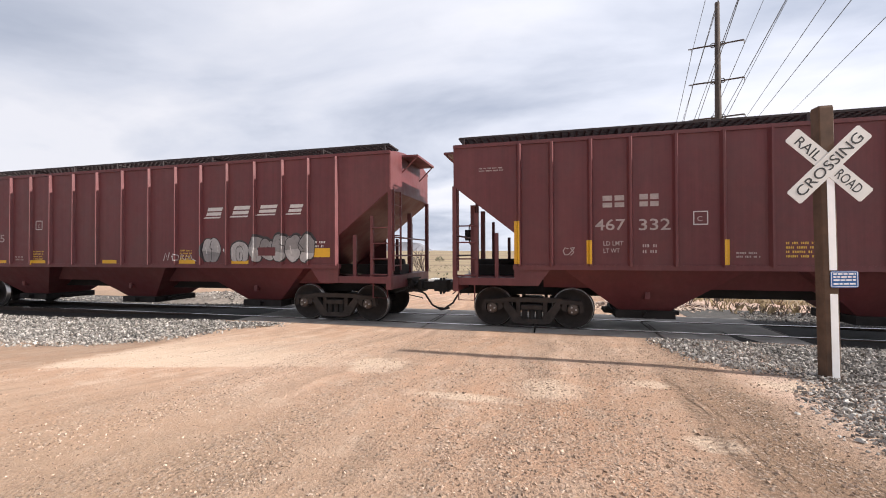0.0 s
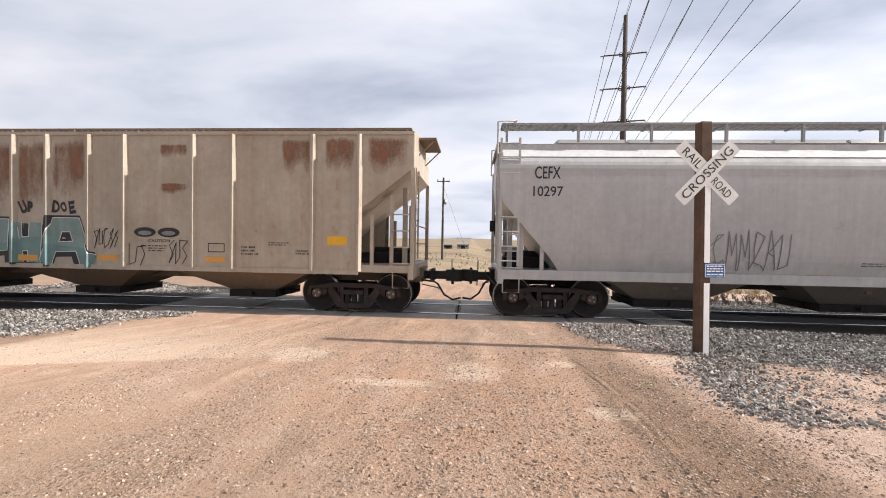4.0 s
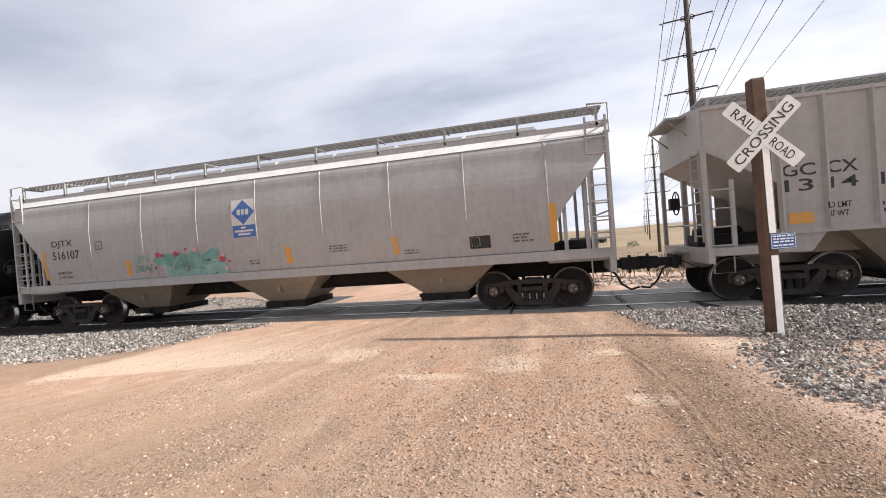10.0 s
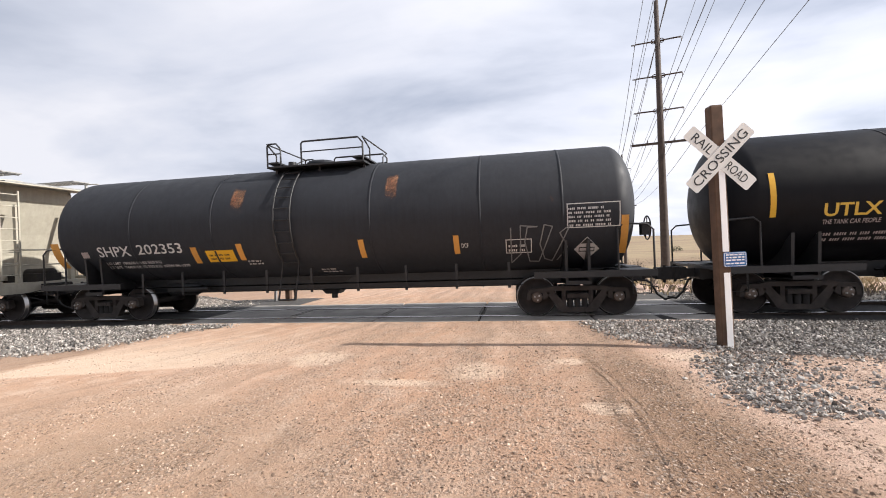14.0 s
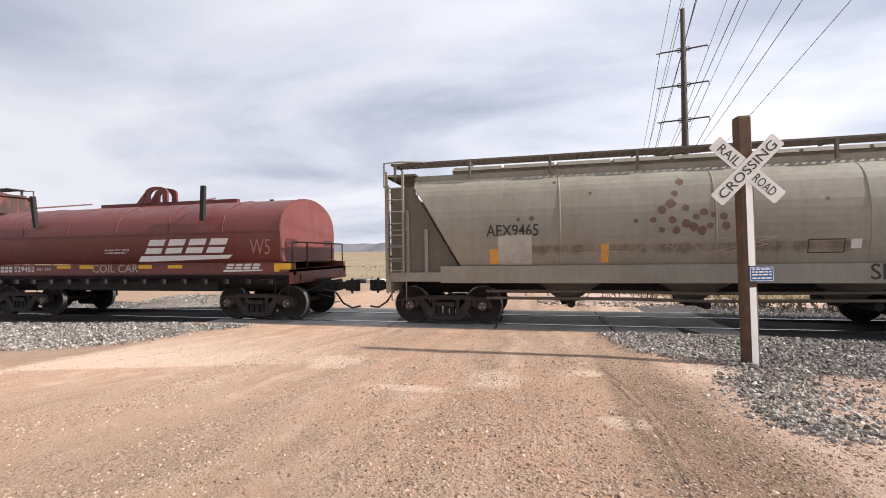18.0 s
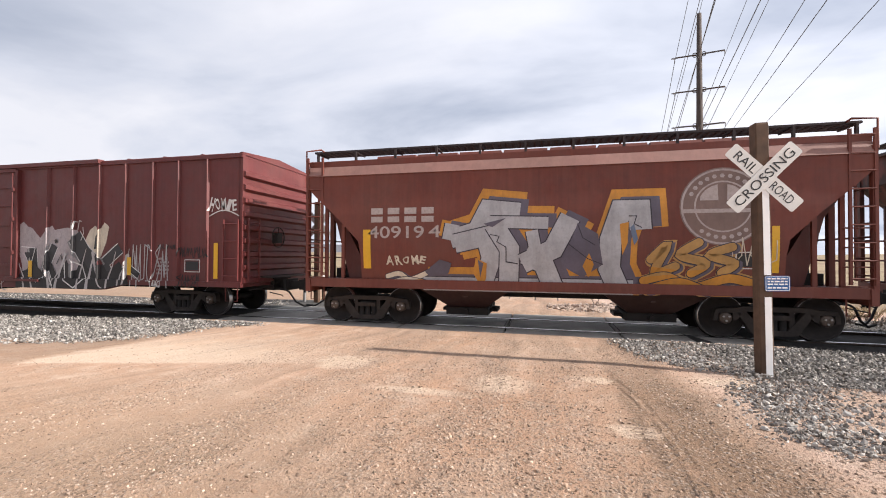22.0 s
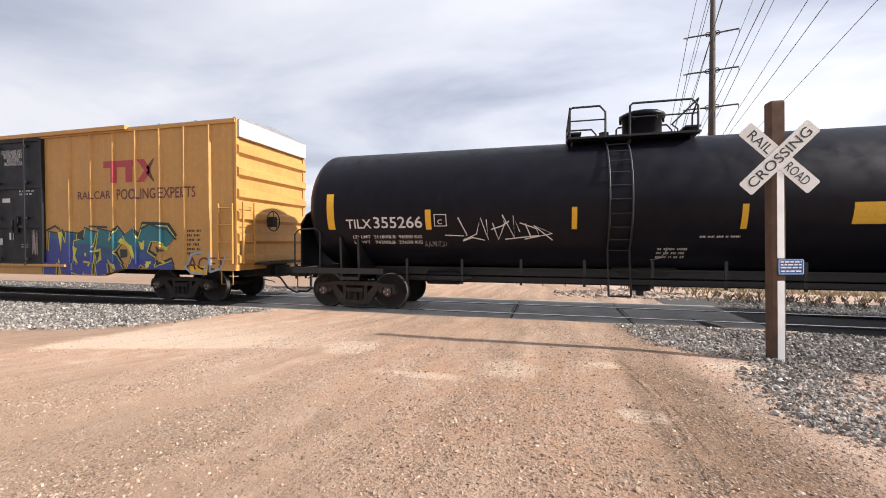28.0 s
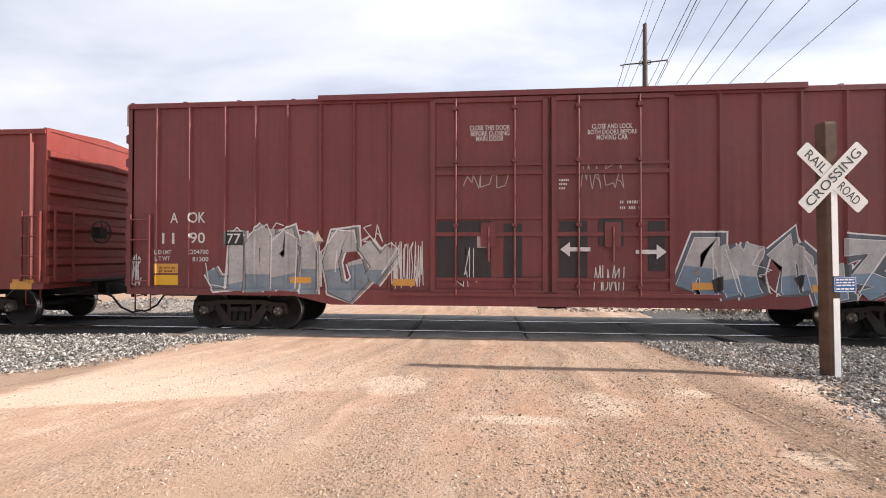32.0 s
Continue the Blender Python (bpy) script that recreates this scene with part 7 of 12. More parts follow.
for g, x in ((-1, X_END - 12.72), (1, X_END)):
    for y0, y1 in ((TRACK_Y - 1.47, TRACK_Y - 0.83), (TRACK_Y - 0.655, TRACK_Y + 0.655), (TRACK_Y + 0.83, TRACK_Y + 1.75)):
        w = 0.30
        zt = RAIL_Z - 0.01
        part("end_ramp", Shape().add([(x, y0, zt), (x, y1, zt), (x + g * w, y1 - 0.02, zt - 0.14), (x + g * w, y0 + 0.02, zt - 0.14), (x, y0, zt - 0.25), (x, y1, zt - 0.25), (x + g * w, y1 - 0.02, zt - 0.25), (x + g * w, y0 + 0.02, zt - 0.25)],
                                     [(0, 1, 2, 3), (4, 5, 6, 7), (0, 3, 7, 4), (1, 2, 6, 5), (2, 3, 7, 6), (0, 1, 5, 4)]), m_conc, crossing)


# dirt worn up over the near edge of the panels
av, af = [], []
for i in range(261):
    x = -8.35 + 13.4 * i / 260
    e = 9.13 + 0.10 * noise.noise((x * 0.9, 1.0, 0.0)) + 0.05 * noise.noise((x * 4.0, 2.0, 0.0)) + 0.02 * noise.noise((x * 15.0, 3.0, 0.0))
    g0 = ground_z(x, 8.45)
    av += [(x, 8.45, g0 - 0.02), (x, 8.75, ground_z(x, 8.75) + 0.004), (x, 9.0, RAIL_Z - 0.010), (x, max(9.02, e - 0.03), RAIL_Z + 0.003), (x, max(9.04, e), RAIL_Z - 0.012)]
    if i:
        k = 5 * i
        af += [(k - 5 + j, k + j, k + j + 1, k - 4 + j) for j in range(4)]
am = bpy.data.meshes.new("dirt_apron")
am.from_pydata(av, [], af)
am.polygons.foreach_set("use_smooth", [True] * len(af))
am.materials.append(m_dirt)
tagged(new("dirt_apron", am), "tan dirt worn up over the crossing's edge", "ground", kind="structure")


# ---- loose stone ----
def stones(name, label, count, place, size, mat, seed, cat):
    """Many small angular stones in one object. place(rnd) gives x, y, z or None."""
    rs = np.random.RandomState(seed)
    rnd = random.Random(seed)
    base = np.array([(1, 0, 0.1), (0.3, 0.95, -0.1), (-0.8, 0.6, 0.1), (-0.85, -0.5, -0.1), (0.25, -1, 0.1), (0.1, 0.1, 0.75), (-0.1, -0.05, -0.7)])
    tri = [(0, 1, 5), (1, 2, 5), (2, 3, 5), (3, 4, 5), (4, 0, 5), (1, 0, 6), (2, 1, 6), (3, 2, 6), (4, 3, 6), (0, 4, 6)]
    pts = []
    while len(pts) < count:
        p = place(rnd)
        if p is not None:
            pts.append(p)
    pts = np.array(pts)
    n = len(pts)
    sc = size[0] + (size[1] - size[0]) * rs.rand(n, 1) ** 2.2
    ax = np.concatenate([sc * (0.75 + 0.5 * rs.rand(n, 1)), sc * (0.6 + 0.4 * rs.rand(n, 1)), sc * (0.45 + 0.4 * rs.rand(n, 1))], 1)
    v = base[None] * (1 + 0.3 * (rs.rand(n, 7, 1) - 0.5)) * ax[:, None, :]
    q = rs.randn(n, 4)
    q[:, 1:3] *= 0.45
    q /= np.linalg.norm(q, axis=1, keepdims=True)
    w_, x_, y_, z_ = q.T
    rot = np.stack([1 - 2 * (y_ ** 2 + z_ ** 2), 2 * (x_ * y_ - z_ * w_), 2 * (x_ * z_ + y_ * w_), 2 * (x_ * y_ + z_ * w_), 1 - 2 * (x_ ** 2 + z_ ** 2), 2 * (y_ * z_ - x_ * w_),
                    2 * (x_ * z_ - y_ * w_), 2 * (y_ * z_ + x_ * w_), 1 - 2 * (x_ ** 2 + y_ ** 2)], 1).reshape(n, 3, 3)
    v = np.einsum("nij,nkj->nki", rot, v) + pts[:, None, :]
    f = (np.array(tri)[None] + 7 * np.arange(n)[:, None, None]).reshape(-1, 3)
    me = bpy.data.meshes.new(name)
    me.vertices.add(n * 7)
    me.vertices.foreach_set("co", v.reshape(-1))
    me.loops.add(len(f) * 3)
    me.loops.foreach_set("vertex_index", f.reshape(-1))
    me.polygons.add(len(f))
    me.polygons.foreach_set("loop_start", np.arange(0, len(f) * 3, 3))
    me.update(calc_edges=True)
    me.polygons.foreach_set("use_smooth", np.zeros(len(f), dtype=bool))
    me.materials.append(mat)
    return tagged(new(name, me), label, cat, kind="stuff")


def stone_mat(name, cols, dust=(0.34, 0.25, 0.18)):
    m, nd, lk, bs = material(name)
    g = nd.new("ShaderNodeNewGeometry")
    cr = nd.new("ShaderNodeValToRGB")
    cr.color_ramp.elements[0].color, cr.color_ramp.elements[1].color = (*cols[0], 1), (*cols[-1], 1)
    for i, cc in enumerate(cols[1:-1]):
        e = cr.color_ramp.elements.new((i + 1) / (len(cols) - 1))
        e.color = (*cc, 1)
    lk.new(g.outputs["Random Per Island"], cr.inputs[0])
    co = nd.new("ShaderNodeTexCoord").outputs["Object"]
    n = noise_node(nd, lk, co, 25.0, 4, 0.6)
    lk.new(mixc(nd, lk, ramp(nd, lk, n, 0.4, 0.7, 0.0, 0.35), cr.outputs[0], dust), bs.inputs["Base Color"])
    bs.inputs["Roughness"].default_value = 0.85
    return m


m_ballast = stone_mat("grey_ballast", [(0.060, 0.055, 0.051), (0.20, 0.188, 0.176), (0.42, 0.40, 0.37), (0.11, 0.102, 0.095), (0.68, 0.645, 0.60)])
m_pebble = stone_mat("road_pebbles", [(0.13, 0.088, 0.062), (0.42, 0.28, 0.19), (0.25, 0.17, 0.122), (0.60, 0.46, 0.355), (0.17, 0.12, 0.09)])
# stone and bed under the train: its shade is painted in as near-black
m_trackshade = stone_mat("shade_dark_track_stone", [(0.018, 0.016, 0.015), (0.045, 0.041, 0.038), (0.075, 0.068, 0.062), (0.03, 0.027, 0.025), (0.11, 0.10, 0.09)], (0.03, 0.026, 0.023))
m_shade_black = plain("shade_black_bed_and_pane", (0.024, 0.021, 0.019), 0.95, 0.0, 0.4, 9.0, 0.6)
# darker than its stones, to paint the shade in the gaps between them
m_bed = plain("ballast_bed", (0.06, 0.056, 0.052), 0.95, 0.0, 0.5, 9.0, 0.9)


def right_edge(y):
    """x where the ballast begins beside the road, on the side of the warning post."""
    return float(np.interp(y, [2.6, 3.4, 3.8, 4.0, 4.3, 4.7, 5.7, 6.2, 6.6, 6.75, 7.2, 8.4, 9.2, 20.0], [6.5, 3.7, 2.95, 2.7, 2.6, 2.7, 2.85, 3.3, 3.25, 2.85, 2.32, 2.0, 1.92, 1.92]))


def left_edge(y):
    return float(np.interp(y, [4.0, 5.2, 5.8, 6.4, 7.2, 8.0, 8.6, 9.2], [-16.0, -10.6, -8.4, -7.66, -7.3, -7.2, -6.3, -6.2]))


def bed_z(x, y):
    """Top of the ballast: a shoulder by the track that runs out over the ground."""
    d = abs(y - TRACK_Y)
    g = ground_z(x, y)
    top_z = RAIL_Z - 0.20
    return g + (max(top_z, g) - g) * smooth01(3.2, 1.7, d) + 0.008


def ballast_keep(x, y):
    """How thickly the stones lie beside the road, 0 to 1."""
    d0 = 6.35 - 0.25 * min(max(x - 4.0, 0.0), 4.0) + 0.35 * noise.noise((x * 0.8, y * 0.8, 4.0))
    dense = smooth01(d0 - 0.30, d0 + 0.15, y)
    right = float(np.interp(y, [3.7, 4.2, 4.6, 5.1, 6.3], [3.45, 3.5, 3.35, 3.45, 4.1])) + 0.25 * noise.noise((x * 1.4, y * 1.4, 7.0))
    tongue = 0.92 * smooth01(3.70, 3.95, y) * smooth01(right + 0.40, right - 0.20, x)
    tail = 0.3 * smooth01(0.22, 0.05, abs(y - 3.95 + 0.10 * (x - 3.4))) * smooth01(5.6, 4.2, x)
    thin = 0.36 * smooth01(3.5, 4.4, y) * max(0.10, 0.30 + 1.3 * noise.noise((x * 0.7, y * 1.1, 2.0)))
    return max(dense, tongue, tail, thin)


def ballast_place(rnd):
    r = rnd.random()
    if r < 0.58:
        x, y = 1.7 + 16.0 * rnd.random() ** 1.5, rnd.uniform(3.0, 8.95)
        if x < right_edge(y) + rnd.gauss(0, 0.13) or rnd.random() > ballast_keep(x, y):
            return None
    elif r < 0.89:
        x, y = -6.0 - 20.0 * rnd.random() ** 1.25, rnd.uniform(4.8, 8.95)
        if x > left_edge(y) + rnd.gauss(0, 0.13) or y < 5.4 + 0.25 * smooth01(-9, -16, x) + rnd.gauss(0, 0.2):
            return None
    else:
        x = rnd.uniform(4.9, 22.0) if rnd.random() < 0.55 else rnd.uniform(-30.0, -8.3)
        y = rnd.uniform(11.8, 13.8)
    return x, y, bed_z(x, y) + rnd.uniform(-0.012, 0.045 if y > 5.6 else 0.016)


def track_shade_place(rnd):
    x = rnd.uniform(4.9, 17.0) if rnd.random() < 0.5 else rnd.uniform(-26.0, -8.3)
    y = rnd.uniform(8.72, 11.9)
    if abs(y - (TRACK_Y - 0.7535)) < 0.12 or abs(y - (TRACK_Y + 0.7535)) < 0.12:
        return None
    d = abs(y - TRACK_Y)
    if d < 1.35 and (x + 34.0) % 0.56 < 0.12:
        return None
    return x, y, bed_z(x, y) + rnd.uniform(-0.010, 0.034 if y > 5.6 else 0.014) if d > 1.4 else RAIL_Z - 0.215 + rnd.uniform(-0.03, 0.03)


def pebble_place(rnd):
    y = 1.4 + 7.1 * rnd.random() ** 1.6
    x = rnd.uniform(-7.5, 6.5)
    u = x - min(x, 0.0) * 0.036 * (6.0 - y)
    near = min(abs(u - c_) / h_ for c_, h_ in ((-2.05, 0.42), (-3.65, 0.45), (-0.25, 0.6), (0.75, 0.4), (2.1, 0.6)))
    keep = 0.08 + 0.55 * max(0.0, 1.0 - near * 0.7) + 1.1 * max(0.0, noise.noise((x * 1.3, y * 0.35, 0.0))) + 0.30 * smooth01(2.2, 3.2, x)
    keep *= 0.35 + 1.1 * max(0.0, 0.5 + noise.noise((x * 0.9 + 5.0, y * 0.9, 3.0)))
    if rnd.random() > keep * (0.25 + 0.75 * smooth01(-5.5, -2.5, u)):
        return None
    return x, y, ground_z(x, y) + 0.001


bx = [-40 + i * 0.5 for i in range(161)]
by = [3.0 + j * 0.22 for j in range(52)]
bv = [(x, y, bed_z(x, y)) for y in by for x in bx]
bf = []
for j in range(len(by) - 1):
    for i in range(len(bx) - 1):
        x, y = bx[i] + 0.25, by[j] + 0.11
        inside = (x > max(right_edge(y) + 0.5, 3.4) and y > 6.3) or (x < left_edge(y) - 0.4 and y > 6.0) or (y > 11.6 and y < 13.4 and not -8.5 < x < 5.2) or (8.7 < y and y < 12 and not -8.4 < x < 5.1)
        if inside:
            k = j * len(bx) + i
            bf.append((k, k + 1, k + 1 + len(bx), k + len(bx)))
bm_ = bpy.data.meshes.new("ballast_bed")
bm_.from_pydata(bv, [], bf)
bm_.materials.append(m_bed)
bm_.materials.append(m_shade_black)
# bed faces under the train carry its shade in their colour
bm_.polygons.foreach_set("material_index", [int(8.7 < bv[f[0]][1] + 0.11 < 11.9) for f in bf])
tagged(new("ballast_bed", bm_), "packed stone bed along the track with shade painted dark", "ballast", kind="structure")
stones("ballast", "loose grey crushed stone along the track", 92000, ballast_place, (0.010, 0.038), m_ballast, 3, "ballast")
stones("track_ballast", "crushed stone under the train with shade painted near-black", 13000, track_shade_place, (0.010, 0.034), m_trackshade, 6, "ballast")
stones("pebbles", "small pebbles scattered on the dirt road", 60000, pebble_place, (0.0032, 0.0165), m_pebble, 4, "gravel")


def clod_place(rnd):
    y = 1.5 + 4.8 * rnd.random() ** 1.3
    x = rnd.gauss(0.5, 1.5)
    if not -3.0 < x < 3.2 or rnd.random() > 0.25 + 1.6 * max(0.0, noise.noise((x * 1.1, y * 0.4, 9.0))):
        return None
    return x, y, ground_z(x, y) + 0.002


stones("clods", "larger stones and dirt clods on the dirt road", 2600, clod_place, (0.008, 0.026), m_pebble, 8, "gravel")


# ---- crossing sign ----
m_post = plain("weathered_brown_timber", (0.10, 0.058, 0.036), 0.85, 0.0, 0.35, 4.0, 0.4)
m_signw = plain("white_sign_sheet", (0.66, 0.65, 0.62), 0.45, 0.0, 0.08, 3.0, 0.0)
m_signk = plain("black_sign_paint", (0.018, 0.018, 0.018), 0.5, 0.0, 0.1, 3.0, 0.0)
m_strip = plain("white_reflective_strip", (0.88, 0.87, 0.86), 0.4, 0.0, 0.06, 3.0, 0.0)
m_bluep = plain("blue_sign_plate", (0.03, 0.13, 0.36), 0.4, 0.0, 0.1, 6.0, 0.0)


def flat_words(text, width, height, mat, parent, m, offset=0.004):
    vs, fs = glyphs(text, offset)
    me = bpy.data.meshes.new("lettering")
    me.from_pydata([((p[0] - 0.5) * width, 0, (p[1] - 0.5) * height) for p in vs], [], fs)
    me.materials.append(mat)
    o = part("lettering", me, None, parent)
    o.matrix_local = m
    return o


def crossbuck(label, at, yaw, post_h=3.68, lean=0.0, plate=True):
    """Timber post with crossed RAILROAD CROSSING blades; its front faces -y."""
    t = thing("crossing_sign", label, "railway crossing sign", "crossbuck signs")
    t.matrix_basis = pose(*at, 0, lean, yaw)
    hw = 0.088
    p = Shape()
    for z0, z1, k in ((-0.4, post_h - 0.03, 1.0),):
        b = 0.012
        ring = [(-hw + b, -hw), (hw - b, -hw), (hw, -hw + b), (hw, hw - b), (hw - b, hw), (-hw + b, hw), (-hw, hw - b), (-hw, -hw + b)]
        v = [(x, y, z0) for x, y in ring] + [(x, y, z1) for x, y in ring] + [(x * 0.93, y * 0.93, post_h) for x, y in ring]
        p.add(v, [tuple(range(8))[::-1], tuple(range(16, 24))] + [(i, (i + 1) % 8, (i + 1) % 8 + 8, i + 8) for i in range(8)] + [(i + 8, (i + 1) % 8 + 8, (i + 1) % 8 + 16, i + 16) for i in range(8)])
    part("post", p, m_post, t, "square brown timber post")
    for z0, z1 in ((0.0, 1.165), (1.48, post_h - 0.85)):
        part("reflective_strip", Shape().box(-0.022, 0.066, -hw - 0.006, -hw - 0.001, z0, z1), m_strip, t, "white reflective strip on the post")
    zc_ = post_h - 0.80
    for ang, yy, ws in ((-45, -hw - 0.010, (("RAIL", -0.325), ("ROAD", 0.325))), (45, -hw - 0.016, (("CROSSING", 0.0),))):
        m = Matrix.Translation((0.0, yy, zc_)) @ pose(0, 0, 0, 0, -ang if ang > 0 else -ang, 0)
        s = Shape()
        L, W, r = 0.61, 0.115, 0.02
        ring = [(-L + r, -W), (L - r, -W), (L, -W + r), (L, W - r), (L - r, W), (-L + r, W), (-L, W - r), (-L, -W + r)]
        s.prism_y(ring, -0.002, 0.003)
        bl = part("blade", s, m_signw, t, "white sign blade with black letters")
        bl.matrix_local = m
        for wd, x in ws:
            flat_words(wd, 0.36 if wd != "CROSSING" else 1.06, 0.135, m_signk, bl, Matrix.Translation((x, -0.004, 0)))
        for x in (-0.03, 0.03):
            part("bolt", Shape().tube([(x, -0.010, 0), (x, -0.002, 0)], 0.010, 6), m_galv, bl)
    if plate:
        s = Shape()
        r = 0.02
        x0, x1, z0, z1 = -0.022, 0.305, 1.25, 1.47
        s.prism_y([(x0 + r, z0), (x1 - r, z0), (x1, z0 + r), (x1, z1 - r), (x1 - r, z1), (x0 + r, z1), (x0, z1 - r), (x0, z0 + r)], -hw - 0.014, -hw - 0.009)
        pl = part("notice_plate", s, m_bluep, t, "small blue notice plate with white lines of writing")
        o = Shape()
        yb = -hw - 0.018
        for a, b, c_, d in ((x0 + 0.01, x1 - 0.01, z0 + 0.01, z0 + 0.016), (x0 + 0.01, x1 - 0.01, z1 - 0.016, z1 - 0.01), (x0 + 0.01, x0 + 0.016, z0 + 0.01, z1 - 0.01), (x1 - 0.016, x1 - 0.01, z0 + 0.01, z1 - 0.01)):
            o.box(a, b, yb, yb + 0.003, c_, d)
        part("plate_border", o, m_strip, pl)
        ln = Shape()
        rb = random.Random(3)
        for i, z in enumerate((1.42, 1.38, 1.34, 1.29)):
            x = x0 + 0.035
            while x < x1 - 0.04:
                wdt = min(rb.uniform(0.03, 0.07), x1 - 0.035 - x)
                ln.box(x, x + wdt, yb, yb + 0.003, z, z + 0.020)
                x += wdt + 0.014
        tagged(part("plate_writing", ln, m_strip, pl), kind="stuff")
    return t


SIGN_Z = -0.112
crossbuck("tall railroad crossing sign on a brown timber post", (3.60, 6.72, SIGN_Z), 5.0, 3.68, -0.85)
crossbuck("railroad crossing sign seen from behind across the track", (-7.55, 13.55, -0.16), 183.0, 3.72, 0.0, False)


# ---- power line ----
m_pole = plain("dark_weathered_pole", (0.060, 0.045, 0.038), 0.85, 0.0, 0.3, 3.0, 0.2)
m_wire = plain("dark_wire", (0.045, 0.045, 0.05), 0.6, 0.0, 0.1, 3.0, 0.0)
m_insul = plain("grey_insulator", (0.22, 0.22, 0.23), 0.4, 0.0, 0.1, 10.0, 0.0)
LINE_A = math.atan2(57.0, 11.0)
ARMS = (16.15, 13.58, 11.04)


def power_pole(at, top_z, arms=None):
    t = thing("power_pole", "tall dark power pole with paired crossarms and wires", "utility pole", "poles of the power line")
    t.location = at
    t.rotation_euler = (0, 0, LINE_A - math.pi / 2)
    z0, zt = 0.0, top_z - at[2]
    p = Shape()
    v = []
    for z, r in ((-1.0, 0.34), (zt * 0.5, 0.235), (zt, 0.15)):
        v += [(r * math.cos(2 * math.pi * k / 12), r * math.sin(2 * math.pi * k / 12), z) for k in range(12)]
    p.add(v, [(j * 12 + k, j * 12 + (k + 1) % 12, (j + 1) * 12 + (k + 1) % 12, (j + 1) * 12 + k) for j in range(2) for k in range(12)] + [tuple(range(24, 36))], True)
    part("pole", p, m_pole, t)
    for i, az in enumerate(ARMS):
        for g in (-1, 1):
            z = arms[g][i] + 0.28 - at[2] if arms else az - at[2] + (top_z - 19.1)
            a = part("arm", Shape().tube([(g * 0.18, 0, z), (g * 1.52, 0, z + 0.02)], 0.055, 6).tube([(g * 0.18, 0, z - 0.05), (g * 0.55, 0, z)], 0.04, 5), m_pole, t, "short strut insulator arm")
            part("insulator", Shape().lathe([(-0.22, 0.03), (-0.2, 0.06), (-0.12, 0.04), (-0.10, 0.07), (0.0, 0.04)], 8, 0.0, "x").tube([(0, 0, 0), (0, 0, -0.28)], 0.03, 6), m_insul, a, "", (g * 1.55, 0, z))
            ring = Shape()
            n = 10
            ring.tube([(g * 0.28 + 0.14 * math.cos(2 * math.pi * k / n), 0, z + 0.16 * math.sin(2 * math.pi * k / n)) for k in range(n + 1)], 0.03, 5)
            part("arm_bracket", ring, m_pole, t)
    z = (arms[0] - 0.26 if arms else 8.65 + top_z - 19.1) - at[2]
    c = part("crossarm", Shape().box(-2.0, 2.4, -0.07, 0.07, z - 0.08, z + 0.08), m_pole, t, "level timber crossarm")
    for x in (-1.9, -0.9, 0.9, 2.3):
        part("insulator", Shape().tube([(x, 0, z + 0.08), (x, 0, z + 0.26)], 0.05, 7), m_insul, c)
    return t


def pole_pt(base, x, z):
    a = LINE_A - math.pi / 2
    return Vector((base[0] + x * math.cos(a), base[1] + x * math.sin(a), z))


# unseen pole behind the road: wire heights by side and crossarm, fitted to the camera's view
NEAR_ARMS = {-1: (17.25, 15.25, 13.5), 1: (20.4, 17.75, 14.0), 0: 11.0}
bases = [(0.64, -23.3, 0.4)]
bases += [(11.35, 33.0, -2.65), (22.4, 90.0, -2.8), (45.5, 200.0, -4.4), (73.0, 328.0, -5.0), (98.0, 450.0, -5.0), (124.0, 575.0, -5.0)]
for k, b in enumerate(bases):
    power_pole(b, 19.1 + (b[2] + 2.65 if k > 1 else (0.0, 3.7)[k == 0]), None if k else NEAR_ARMS)
for k in range(len(bases) - 1):
    a, b = bases[k], bases[k + 1]
    za, zb = (19.1 + a[2] + 2.65 if k > 1 else (22.8, 19.1)[k]), (19.1 + b[2] + 2.65 if k + 1 > 1 else 19.1)
    slack = 0.33 if k == 0 else 1.0
    # lateral place, height at either end, sag
    spans = [(0.0, za, zb, 0.3)]
    spans += [(g * 1.55, NEAR_ARMS[g][i] if k == 0 else az - 19.1 - 0.28 + za, az - 19.1 - 0.28 + zb, 0.9) for i, az in enumerate(ARMS) for g in (-1, 1)]
    spans += [(x, (13.9 if x < -1.5 else NEAR_ARMS[0]) if k == 0 else 8.91 - 19.1 + za, 8.91 - 19.1 + zb, 0.9) for x in (-1.9, -0.9, 0.9, 2.3)]
    for x, ha, hb, sag in spans:
        pa, pb = pole_pt(a, x, ha), pole_pt(b, x, hb)
        n = 14
        pts = [pa.lerp(pb, i / n) - Vector((0, 0, 4 * sag * slack * (i / n) * (1 - i / n))) for i in range(n + 1)]
        w_ = new("wire", Shape().tube(pts, 0.015 if k < 1 else 0.022, 4).mesh("wire", m_wire))
        tagged(w_, "thin dark overhead power line wire", "wire", "wires of the power line")


# ---- the train: u is each car's place along the train, in metres ----
CARS = []


def enter(car, u):
    car.matrix_basis = pose(u + run(0.0), TRACK_Y, RAIL_Z)
    CARS.append((car, u))
    return car


def rel(xs_, u):
    return [x - u for x in xs_]


